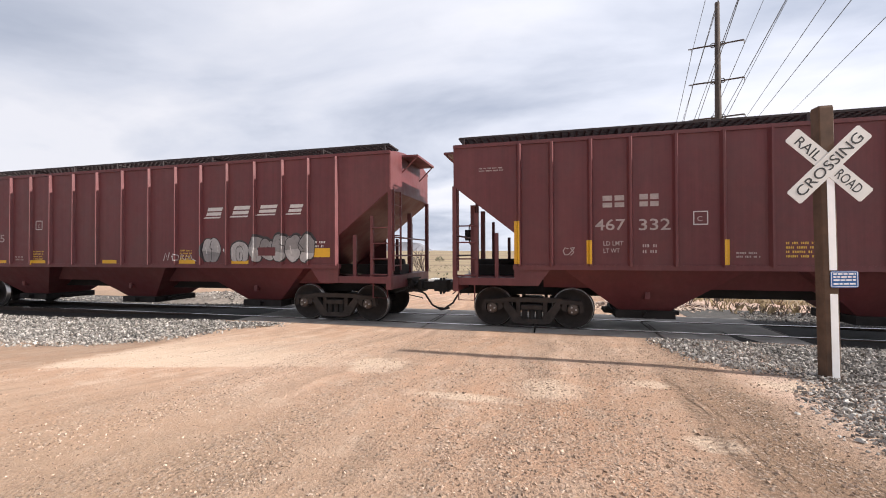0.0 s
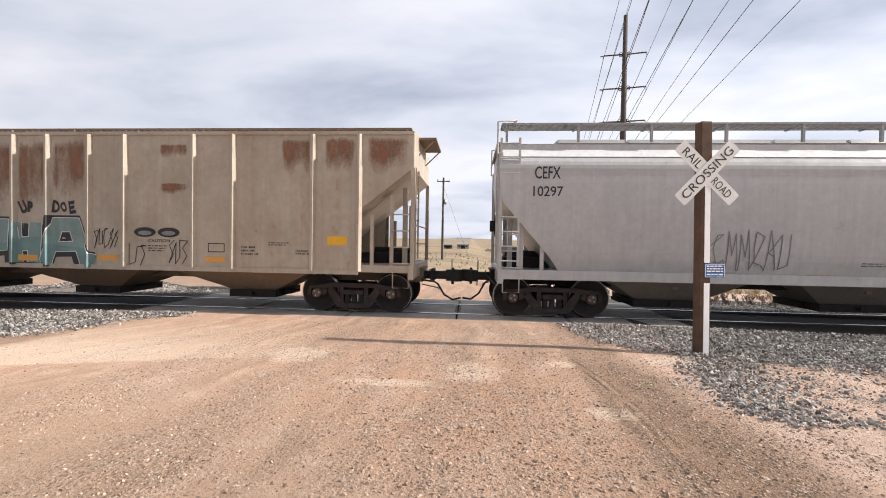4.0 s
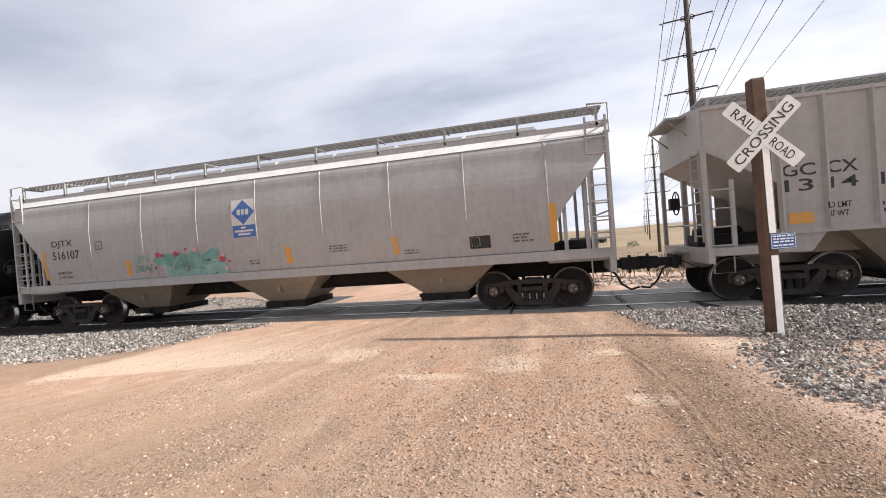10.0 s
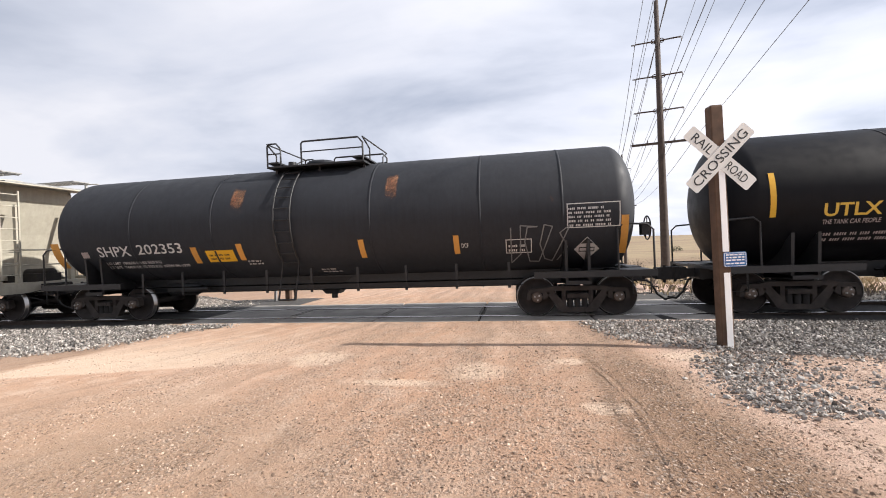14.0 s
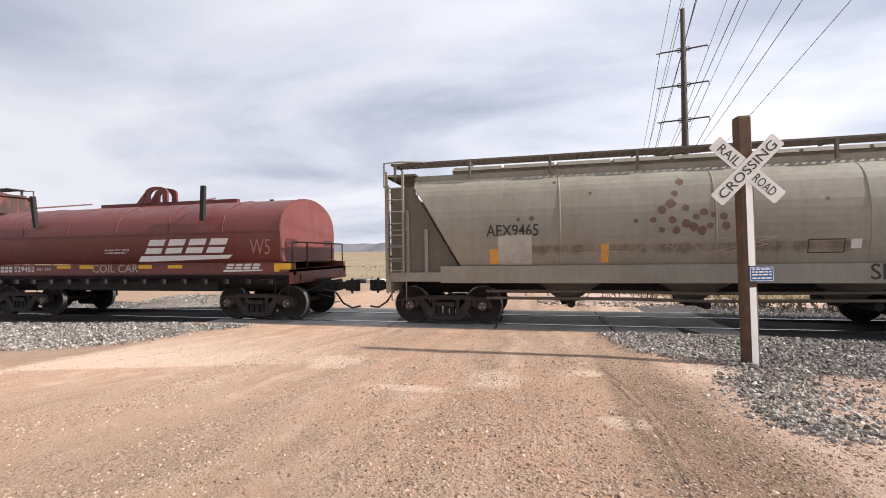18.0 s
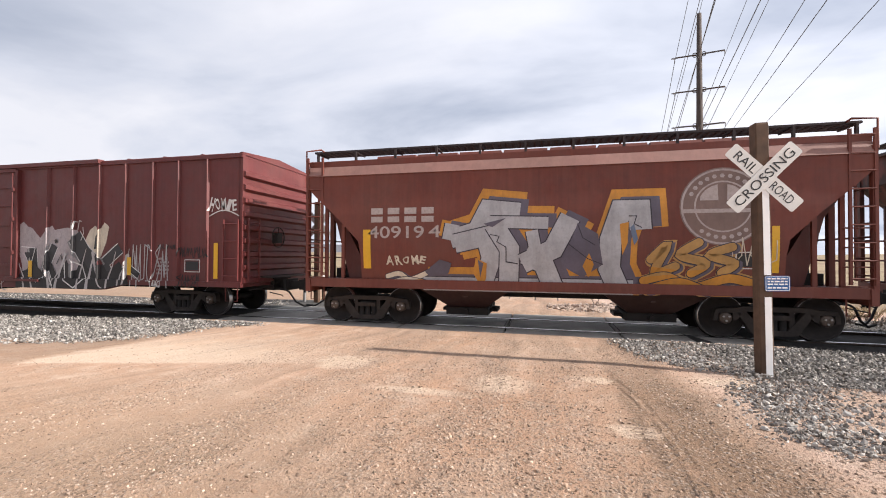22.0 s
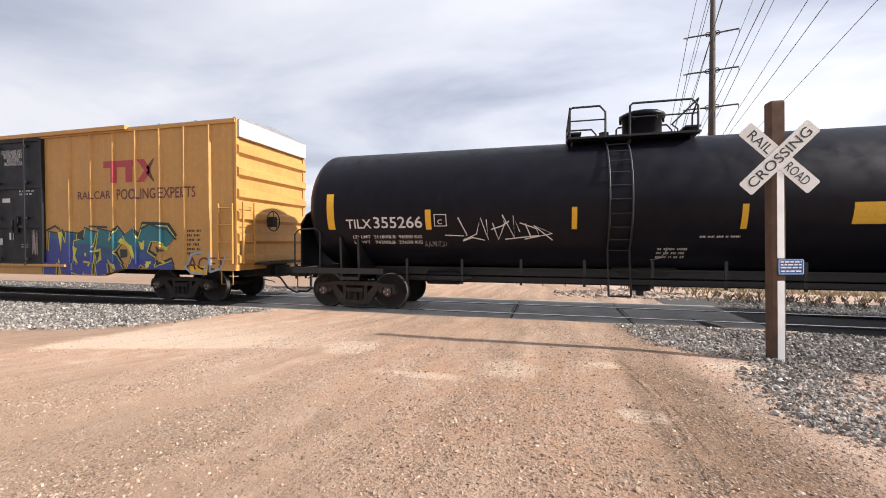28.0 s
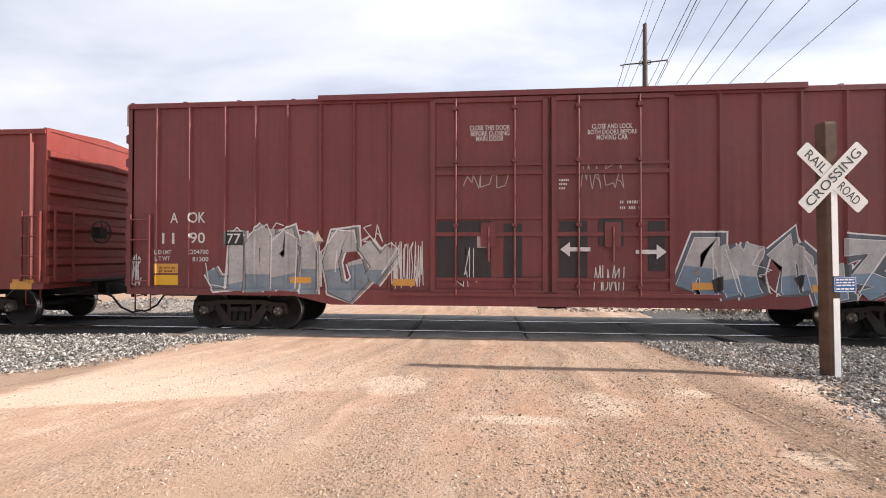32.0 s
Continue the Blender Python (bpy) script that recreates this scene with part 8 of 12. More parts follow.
B_RIBS = [134.77, 135.44, 136.22, 136.98, 137.81, 138.64, 139.44, 140.35, 141.25, 142.18, 143.12, 144.02, 144.84, 145.66, 146.49, 147.31, 148.03, 148.78]
U_A, U_B = 160.12, 141.75
car_a, side_a = ribbed_hopper("brown covered hopper car with pale lettering", U_A, 8.43, 9.17, 6.75, m_brown, rel(B_RIBS, U_B), sill=1.42, z_cut=3.2)
enter(car_a, U_A)
car_b, side_b = ribbed_hopper("brown covered hopper car with silver graffiti low on its side", U_B, 8.43, 9.37, 6.75, m_brown2, rel(B_RIBS, U_B), sill=1.42, z_cut=3.2)
enter(car_b, U_B)
U_C = 123.70
car_c, side_c = smooth_hopper("pale grey covered hopper car with smooth sides", U_C, 8.02, 8.72, 6.75, m_white,
                              [(1.12, 1.32, 1.42), (1.40, 1.12, 1.50), (2.0, 0.6, 1.545), (2.62, 0.06, 1.56), (3.2, 0.0, 1.555), (3.50, 0.0, 1.53), (3.84, 0.0, 1.20)], 3.84, (), 1.08, m_bay2, bay_x=(-4.0, 0.1, 4.3), walk_z=0.56, strip_m=m_roof_lit, strip_z=(0.22, 0.03), strip_label="roof edge with sunlight painted as a white strip")
enter(car_c, U_C)
U_D = 105.57
D_RIBS = [98.69, 99.66, 100.59, 101.56, 102.48, 104.21, 105.07, 106.11, 106.99, 108.67, 109.61, 111.48, 112.54]
car_d, side_d = ribbed_hopper("rust-stained tan covered hopper car with teal graffiti", U_D, 8.21, 9.15, 6.75, m_tan, rel(D_RIBS, U_D), top=4.14, sill=1.02, z_cut=3.35, in_x=1.27, z_in=2.37, grate=m_dust, rib_w=0.075, rib_d=0.09,
                              bay_x=(-4.05, 0.0, 4.1), bottom_m=m_dust, brake_end=-1, walk_z=0.13)
enter(car_d, U_D)
U_E = 87.43
E_RIBS = [80.53, 81.46, 82.35, 83.32, 84.27, 86.0, 86.83, 87.79, 88.75, 90.6, 91.55, 92.45, 93.4, 94.4]
car_e, side_e = ribbed_hopper("heavily rusted brown covered hopper car", U_E, 8.25, 9.0, 6.75, m_rusty, rel(E_RIBS, U_E), top=4.18, sill=1.06, z_cut=3.46, in_x=1.27, z_in=2.42, brake_end=1, rib_w=0.07, bay_x=(-4.05, 0.2, 4.36), walk_z=0.13, grate=m_rusty, rib_m=m_rib_worn)
part("end_sheet", Shape().box(8.24, 8.29, -1.46, 1.46, 3.42, 4.14), m_tan, car_e, "pale tan end sheet above the slope")
enter(car_e, U_E)
U_F = 69.36
F_RIBS = [62.33, 63.07, 63.83, 64.62, 65.48, 66.29, 67.11, 68.01, 68.95, 69.87, 70.8, 71.72, 72.52, 73.35, 74.14, 74.96, 75.67, 76.41]
car_f, side_f = ribbed_hopper("grey covered hopper car with dust-brown bottom bays", U_F, 8.32, 9.2, 6.75, m_grey, rel(F_RIBS, U_F), top=3.95, sill=1.42, z_cut=3.1, in_x=1.25, z_in=2.34, bottom_m=m_bay, grate=m_lgrate, bay_x=(-4.2, 0.15, 4.5), brake_end=-1)
enter(car_f, U_F)
U_G = 50.80
car_g, side_g = smooth_hopper("light grey covered hopper car with curved ends and faint graffiti", U_G, 8.5, 9.12, 6.75, m_lgrey,
                              [(1.34, 1.22, 1.46), (1.88, 1.16, 1.54), (2.3, 0.92, 1.57), (2.8, 0.5, 1.58), (3.35, 0.03, 1.53), (3.68, 0.0, 1.48), (3.92, 0.0, 1.25)], 3.92,
                              rel([45.3, 47.15, 48.98, 50.8, 52.64, 54.43, 56.22, 58.02], U_G), 1.28, m_bay, bay_x=(-4.45, 0.1, 4.6), bay_half=1.6, bay_bot=0.52, walk_z=0.44, strip_m=m_roof_lit, strip_z=(0.21, 0.03), strip_label="roof edge with sunlight painted as a white strip")
enter(car_g, U_G)
U_H = 32.45
car_h, side_h = tank_car("black tank car with yellow lettering and reflectors", U_H, 8.55, 9.15, 7.08, 1.47, 2.46, m_black, -0.10, (-1.10, 2.10), 0.62, (-5.3, -1.5, 2.2, 5.2), rails=(-1.0, -0.40, -0.32, 2.03, 0.60))
enter(car_h, U_H)
U_I = 14.65
car_i, side_i = tank_car("dark slate-grey tank car with white lettering", U_I, 7.75, 8.55, 6.3, 1.49, 2.50, m_slate, -0.60, (-1.25, 1.36), -0.2, (-5.0, -2.6, 1.6, 4.2, 6.0), dome=(0.36, 0.06), rails=(-1.24, -0.87, -0.30, 1.34, 0.52))
enter(car_i, U_I)
U_J = -0.95
car_j, side_j = smooth_hopper("cream covered hopper car with rounded barrel sides", U_J, 6.25, 7.1, 4.9, m_cream,
                              [(1.18, 1.32, 1.42), (1.60, 1.32, 1.54), (1.95, 1.28, 1.60), (2.6, 1.05, 1.62), (3.2, 0.80, 1.54), (3.64, 0.64, 1.36), (3.96, 0.62, 1.05)], 3.96,
                              rel([-4.9, -3.5, -1.8, 2.0, 3.6], U_J), 1.16, m_bay, bay_x=(-2.7, -0.3, 2.1), bay_half=1.1, bay_kind="cone", walk_posts=9, eave=True, walk_z=0.42)
enter(car_j, U_J)
U_K = -15.45
car_k, side_k = smooth_hopper("grimy grey covered hopper car with rust spots", U_K, 6.5, 7.45, 5.2, m_dirty,
                              [(1.05, 1.95, 1.30), (1.57, 1.68, 1.52), (2.2, 1.33, 1.62), (2.8, 0.98, 1.57), (3.26, 0.66, 1.38), (3.48, 0.60, 1.08)], 3.48,
                              rel([-18.0, -15.0, -12.4, -10.6], U_K), 1.22, m_bay2, bay_x=(-2.3, 0.47, 3.54), bay_half=0.95, bay_kind="cone", walk_posts=8, grate=m_dirty2, walk_z=0.40, sill_m=m_dirty)
for sg in (-1, 1):
    for g in (-1, 1):
        part("end_plate", Shape().prism_y([(g * 6.42, 1.10), (g * 4.62, 1.10), (g * 5.90, 3.28), (g * 6.42, 3.28)], *sorted((sg * 1.37, sg * 1.41))), m_dirty2, car_k, "brown dusty triangular end plate")
    part("lower_sill", Shape().box(-5.2, 5.2, *sorted((sg * 1.49, sg * 1.54)), 1.03, 1.41), m_dirty, car_k)
    for z in (0.82, 0.66):
        part("air_pipe", Shape().tube([(-4.2, sg * 1.15, z), (-1.0, sg * 1.18, z), (0.4, sg * 1.12, z - 0.04), (3.6, sg * 1.15, z)], 0.035, 6), m_dirty2, car_k)
enter(car_k, U_K)
U_L = -29.88
car_l, side_l = coil_car("oxide-red coil car with a rounded hood", U_L, 5.45, 6.5, 4.1, m_coil)
enter(car_l, U_L)
MN = [(1.10, 1.46, 1.46), (1.70, 1.46, 1.54), (2.05, 1.40, 1.56), (2.6, 0.86, 1.56), (3.1, 0.30, 1.54), (3.40, 0.0, 1.53), (3.80, 0.0, 1.50), (3.96, 0.0, 1.38)]


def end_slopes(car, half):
    """Recessed slope sheets behind the open ends of the side; shade painted dark red."""
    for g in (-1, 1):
        part("slope_sheet", Shape().prism_y([(g * (half - 1.62), 1.13), (g * (half - 1.02), 1.13), (g * (half - 0.66), 2.5), (g * (half - 0.10), 3.32), (g * (half - 0.45), 3.32)], -1.22, 1.22), m_slope, car, "recessed end slope sheet with shade painted dark red")


U_M = -43.19
car_m, side_m = smooth_hopper("worn oxide-red covered hopper car with teal and gold graffiti", U_M, 5.85, 6.75, 4.44, m_red1, MN, 3.96, (), 1.10, m_sill_dark, bay_x=(-1.95, 2.2), bay_half=1.35, bay_bot=0.42, grate=m_grate, walk_posts=12, walk_z=0.38, brake_end=1, strip_m=m_strip_lit)
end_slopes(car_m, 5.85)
enter(car_m, U_M)
U_N = -56.48
car_n, side_n = smooth_hopper("oxide-red covered hopper car with grey and orange graffiti", U_N, 5.87, 6.7, 4.44, m_red2, MN, 3.96, (), 1.10, m_sill_dark, bay_x=(-1.95, 2.2), bay_half=1.35, bay_bot=0.42, grate=m_grate, walk_posts=12, walk_z=0.38, brake_end=1, strip_m=m_strip_lit)
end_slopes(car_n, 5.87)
enter(car_n, U_N)
U_O = -73.52
O_RIBS = [-81.09, -80.05, -79.08, -78.2, -77.3, -76.34, -70.9, -69.89, -68.94, -68.0, -67.06, -66.21, -65.28]
car_o, side_o = box_car("brown box car with long silver graffiti", U_O, 9.31, 10.35, 7.0, m_box, 4.35, 0.86, rel(O_RIBS, U_O), [(-75.23 - U_O, -72.03 - U_O, "slide")], m_box, 0.16, m_box, high=[(-82.8 - U_O + 7.2, -68.9 - U_O)], end_rows=9)
enter(car_o, U_O)
U_P = -93.25
car_p, side_p = tank_car("clean black tank car with amber reflectors", U_P, 8.3, 9.2, 6.9, 1.52, 2.57, m_black2, -0.55, (-1.45, 1.36), 0.03, (), dome=(0.43, 0.55), rails=(-1.38, -0.85, -0.25, 1.33, 0.58), shield=True)
enter(car_p, U_P)
U_Q = -111.33
car_q, side_q = tank_car("black tank car with white scrawled graffiti", U_Q, 8.3, 9.15, 6.9, 1.52, 2.57, m_black2, -0.65, (-1.70, 0.98), 0.02, (), dome=(0.43, 0.50), rails=(-1.65, -0.90, -0.40, 0.92, 0.60), shield=True)
enter(car_q, U_Q)
U_R = -130.66
R_RIBS = [-139.06, -138.25, -137.37, -136.47, -135.84, -134.98, -134.18, -127.2, -126.35, -125.52, -124.7, -123.85, -123.02, -122.2]
car_r, side_r = box_car("tall yellow box car with black plug doors and graffiti", U_R, 9.30, 10.2, 7.0, m_yellow, 4.93, 0.95, rel(R_RIBS, U_R), [(-133.05 - U_R, -130.66 - U_R, "plug"), (-130.60 - U_R, -128.21 - U_R, "plug")], m_door, 0.22, m_galv,
                        high=[(-139.95 - U_R + 3.4, -139.95 - U_R + 15.0)], rib_w=0.065, rib_d=0.06, end_rows=6, cap_m=m_white, left_m=m_end_grime_shade)
enter(car_r, U_R)
U_S = -151.41
S_RIBS = [-160.08, -159.32, -158.5, -157.81, -157.09, -156.35, -155.62, -154.85, -148.15, -147.36, -146.62, -145.78, -145.0, -144.14, -143.47, -142.74]
car_s, side_s = box_car("tall brown box car with grey-blue graffiti", U_S, 9.33, 10.4, 7.0, m_box2, 5.08, 0.86, rel(S_RIBS, U_S), [(-153.97 - U_S, -151.56 - U_S, "plug"), (-151.48 - U_S, -149.06 - U_S, "plug")], m_box2, 0.18, m_box2,
                        high=[(-156.38 - U_S, -146.55 - U_S)], rib_w=0.05, rib_d=0.06, end_rows=7, cap_m=m_cap_lit)
enter(car_s, U_S)
U_T = -172.10
T_RIBS = [-9.0 + 1.0 * i for i in range(19) if not 6 <= i <= 11]
car_t, side_t = box_car("red box car with an orange-red end", U_T, 9.35, 10.3, 7.0, m_box3, 4.58, 0.95, T_RIBS, [(-1.6, 1.6, "slide")], m_box3, 0.16, m_box3, end_rows=8)
enter(car_t, U_T)


# rails across the plug doors of the tall brown car
for x0, x1 in ((-153.97 - U_S, -151.56 - U_S), (-151.48 - U_S, -149.06 - U_S)):
    for z in (1.24, 2.52, 3.62):
        y = side_s.bulge(z) + 0.035
        part("door_rail", Shape().box(x0 + 0.06, x1 - 0.06, -y - 0.055, -y + 0.01, z - 0.035, z + 0.035), m_box2, car_s)


# ---- lettering, labels and graffiti ----
# first brown hopper
side_a.blocks(2, -5.31, -4.85, 2.63, 2.87, d_pale, car_a, 0.00)
side_a.blocks(2, -4.61, -4.22, 2.63, 2.88, d_pale, car_a, 0.00)
side_a.words('467', -5.44, 2.16, 0.58, 0.23, d_pale, car_a)
side_a.words('332', -4.61, 2.15, 0.58, 0.23, d_pale, car_a)
side_a.words('LD LMT', -5.28, 1.85, 0.38, 0.09, d_pale, car_a)
side_a.words('LT WT', -5.28, 1.70, 0.31, 0.09, d_pale, car_a)
side_a.bars(-4.54, 1.81, 0.34, 2, d_pale, car_a, 0.115, 0.069, seed=7)
side_a.quad(-7.09, -6.97, 1.47, 2.39, d_yellow, car_a)
side_a.quad(-5.61, -5.51, 1.47, 1.96, d_yellow, car_a)
side_a.quad(-3.12, -3.01, 1.46, 1.95, d_yellow, car_a)
side_a.frame_box(-3.63, -3.37, 2.24, 2.51, d_white, car_a)
side_a.words('C', -3.56, 2.31, 0.09, 0.10, d_pale, car_a)
side_a.bars(-7.85, 3.55, 0.67, 2, d_pale, car_a, 0.055, 0.033, seed=13)
side_a.bars(-2.90, 1.67, 0.44, 2, d_pale, car_a, 0.070, 0.042, seed=14)
side_a.bars(-2.09, 1.85, 0.54, 4, d_gold, car_a, 0.082, 0.049, seed=15)
side_a.scrawl(-6.09, -5.83, 1.65, 1.82, d_pale, car_a, 3, 6, 0.020)
# second brown hopper
side_b.blocks(2, -6.24, -5.80, 2.55, 2.79, d_pale, car_b, 0.00)
side_b.blocks(2, -5.49, -5.06, 2.56, 2.79, d_pale, car_b, 0.00)
side_b.words('46', -6.26, 2.08, 0.42, 0.24, d_pale, car_b)
side_b.words('73', -5.50, 2.08, 0.42, 0.23, d_pale, car_b)
side_b.words('55', -4.69, 2.09, 0.43, 0.23, d_pale, car_b)
side_b.frame_box(-2.94, -2.67, 2.45, 2.72, d_white, car_b)
side_b.words('C', -2.85, 2.50, 0.09, 0.11, d_pale, car_b)
side_b.quad(-6.96, -6.47, 1.75, 1.99, d_yellow, car_b)
side_b.quad(-4.65, -4.18, 1.41, 1.54, d_yellow, car_b)
side_b.quad(-3.08, -2.54, 1.40, 1.54, d_yellow, car_b)
side_b.quad(-0.32, 0.20, 1.42, 1.55, d_yellow, car_b)
side_b.quad(2.37, 2.90, 1.42, 1.55, d_yellow, car_b)
side_b.quad(4.04, 4.56, 1.41, 1.55, d_yellow, car_b)
side_b.quad(6.36, 6.87, 1.62, 1.84, d_yellow, car_b)
side_b.bars(-3.79, 1.62, 0.41, 2, d_pale, car_b, 0.080, 0.048, seed=32)
side_b.bars(-3.04, 1.78, 0.49, 4, d_gold, car_b, 0.075, 0.045, seed=33)
side_b.bars(2.40, 1.78, 0.44, 4, d_gold, car_b, 0.075, 0.045, seed=34)
side_b.bars(6.41, 1.96, 0.44, 2, d_white, car_b, 0.100, 0.060, seed=35)
side_b.blocks(1, 3.18, 3.75, 2.64, 2.92, d_white, car_b, 0.35, bar=True)
side_b.blocks(1, 3.99, 4.59, 2.65, 2.94, d_white, car_b, 0.35, bar=True)
side_b.blocks(1, 4.79, 5.40, 2.68, 2.94, d_white, car_b, 0.35, bar=True)
side_b.blocks(1, 5.66, 6.11, 2.68, 2.93, d_white, car_b, 0.35, bar=True)
side_b.piece([[((0.30, 0.80), (0.22, 0.50), (0.30, 0.18)), ((0.66, 0.82), (0.80, 0.52), (0.62, 0.16))]], 3.16, 3.68, 1.53, 2.09, 0.27, (g_silver, g_silver2), g_black, g_black2, car_b, True, edge=0.016, rim=0.035, drop=(-0.02, -0.02), cuts=(0.42,),
             extras=((g_black, 0.02, (0.50, 0.92), (0.42, 0.62), (0.54, 0.52)), (g_black, 0.014, (0.50, 0.45), (0.52, 0.06)), (g_greyline, 0.014, (0.10, 0.30), (0.80, 0.26)), (g_white, 0.012, (0.16, 0.62), (0.22, 0.34)), (g_white, 0.012, (0.88, 0.70), (0.90, 0.40))))
side_b.poly(blob(3.83, 1.80, 0.05, 10), g_white, car_b, "spray_dot", 0.012, "white sprayed dot")
side_b.piece([[((0.22, 0.10), (0.20, 0.62), (0.50, 0.80), (0.80, 0.62), (0.78, 0.10))], [((0.50, 0.14), (0.50, 0.55))]], 4.02, 4.56, 1.55, 2.02, 0.19, (g_silver, g_silver), g_black, g_black2, car_b, True, edge=0.016, rim=0.03, drop=(0.0, 0.02), cuts=(0.35,),
             extras=((g_white, 0.012, (0.12, 0.20), (0.14, 0.66)), (g_black, 0.016, (0.52, 0.42), (0.50, 0.10)), (g_white, 0.012, (0.66, 0.30), (0.70, 0.62)), (g_greyline, 0.012, (0.32, 0.66), (0.60, 0.72))))
side_b.piece([[((0.10, 0.78), (0.06, 0.45), (0.13, 0.20)), ((0.12, 0.78), (0.20, 0.70))],
              [((0.26, 0.70), (0.25, 0.40), (0.34, 0.26)), ((0.36, 0.60), (0.32, 0.30))],
              [((0.47, 0.86), (0.44, 0.55), (0.46, 0.22)), ((0.55, 0.80), (0.55, 0.50), (0.50, 0.20))],
              [((0.66, 0.72), (0.65, 0.40), (0.70, 0.20)), ((0.74, 0.82), (0.74, 0.30))],
              [((0.92, 0.86), (0.86, 0.62), (0.92, 0.44), (0.88, 0.18)), ((0.95, 0.30), (0.96, 0.72))]],
             4.58, 6.40, 1.50, 2.16, 0.26, (g_silver2, g_silver), g_black, g_black2, car_b, True, edge=0.018, rim=0.04, drop=(0.02, 0.03), cuts=(0.42,),
             extras=((g_black, 0.018, (0.49, 0.86), (0.52, 0.70), (0.57, 0.60)), (g_white, 0.014, (0.08, 0.62), (0.10, 0.36)), (g_white, 0.014, (0.66, 0.62), (0.68, 0.34)), (g_black, 0.018, (0.30, 0.58), (0.38, 0.50)), (g_black, 0.018, (0.80, 0.66), (0.86, 0.50)), (g_white, 0.014, (0.90, 0.34), (0.92, 0.16))))
side_b.quad(4.86, 5.36, 1.66, 1.87, m_brown2, car_b, "repaint_patch", "small repainted brown panel over the graffiti", 0.026)
side_b.bars(5.00, 1.75, 0.26, 1, d_pale, car_b, 0.05, 0.03, seed=36)
side_b.frame_box(5.66, 6.12, 1.80, 2.13, d_pale, car_b, 0.022)
side_b.stroke([(1.86, 1.53), (1.92, 1.74), (2.00, 1.55), (2.05, 1.75)], 0.022, g_white, car_b, "tag", 0.010, "scrawled spray-paint tag")
side_b.poly(blob(2.13, 1.64, 0.022, 8), g_white, car_b, "spray_dot", 0.010)
side_b.stroke([(2.24, 1.54), (2.25, 1.72), (2.36, 1.66), (2.34, 1.55), (2.24, 1.54)], 0.020, g_white, car_b, "tag", 0.010, "scrawled spray-paint tag")
side_b.stroke([(2.42, 1.56), (2.45, 1.70), (2.53, 1.66), (2.47, 1.62), (2.58, 1.54), (2.62, 1.68), (2.72, 1.57), (2.76, 1.69), (2.80, 1.58), (2.94, 1.52)], 0.020, g_white, car_b, "tag", 0.010, "scrawled spray-paint tag")
side_b.scrawl(-6.45, -5.10, 1.72, 1.98, g_palepink, car_b, 6, 18, 0.018)
side_b.scrawl(-6.50, -5.50, 1.50, 1.68, g_palepink, car_b, 16, 12, 0.018)
side_b.bars(-5.40, 1.77, 0.38, 2, d_white, car_b, 0.115, 0.069, seed=45)
# pale grey hopper
side_c.words('CEFX', -7.27, 3.12, 0.55, 0.27, d_black, car_c)
side_c.words('10297', -7.30, 2.74, 0.64, 0.22, d_black, car_c)
side_c.bars(5.96, 2.07, 0.63, 3, d_black, car_c, 0.077, 0.046, seed=49)
side_c.quad(6.20, 6.58, 1.39, 1.62, d_black, car_c)
side_c.frame_box(6.25, 6.37, 1.43, 1.58, d_white, car_c, t=0.012)
side_c.quad(-3.87, -3.27, 1.04, 1.13, d_orange, car_c, lift=0.03)
side_c.quad(-1.58, -1.06, 1.05, 1.14, d_orange, car_c, lift=0.03)
side_c.quad(1.40, 1.87, 1.06, 1.15, d_orange, car_c, lift=0.03)
side_c.quad(3.92, 4.38, 1.07, 1.16, d_orange, car_c, lift=0.03)
side_c.quad(6.61, 7.55, 1.09, 1.17, d_orange, car_c, lift=0.03)
side_c.scrawl(-3.79, -1.92, 1.21, 2.07, g_greyline, car_c, 7, 22, 0.025)
side_c.bars(0.50, 1.41, 0.83, 2, d_black, car_c, 0.060, 0.036, seed=58)
side_c.bars(-0.51, 1.39, 0.54, 2, d_black, car_c, 0.050, 0.030, seed=59)
side_c.bars(5.43, 1.35, 0.37, 1, d_black, car_c, 0.080, 0.048, seed=60)
# tan hopper
side_d.words('CE', -5.67, 2.45, 0.38, 0.22, d_black, car_d)
side_d.words('FX', -4.71, 2.46, 0.34, 0.22, d_black, car_d)
side_d.words('154', -5.70, 1.99, 0.49, 0.21, d_black, car_d)
side_d.words('189', -4.71, 2.00, 0.47, 0.22, d_black, car_d)
side_d.words('LD LMT', -5.64, 1.45, 0.38, 0.10, d_black, car_d)
side_d.words('LT WT', -5.63, 1.30, 0.34, 0.09, d_black, car_d)
side_d.words('20200', -4.68, 1.48, 0.40, 0.10, d_black, car_d)
side_d.words('62800', -4.68, 1.33, 0.41, 0.10, d_black, car_d)
side_d.quad(-6.66, -6.15, 1.56, 1.77, d_yellow, car_d)
side_d.quad(6.26, 6.71, 1.60, 1.80, d_yellow, car_d)
side_d.bars(-6.42, 1.31, 0.30, 3, d_black, car_d, 0.093, 0.056, seed=72)
side_d.quad(-6.70, -6.50, 1.27, 1.38, d_black, car_d)
side_d.frame_box(3.45, 3.85, 1.39, 1.60, d_black, car_d)
side_d.quad(3.39, 3.86, 1.16, 1.28, d_orange, car_d)
side_d.bars(4.25, 1.50, 0.41, 3, d_black, car_d, 0.077, 0.046, seed=76)
side_d.bars(5.53, 1.44, 0.37, 2, d_black, car_d, 0.065, 0.039, seed=77)
side_d.bars(4.89, 1.62, 0.52, 2, d_black, car_d, 0.050, 0.030, seed=78)
side_d.quad(-2.16, -1.39, 1.75, 4.10, g_rust, car_d, "stain", "rust-stained patch of paint", 0.003)
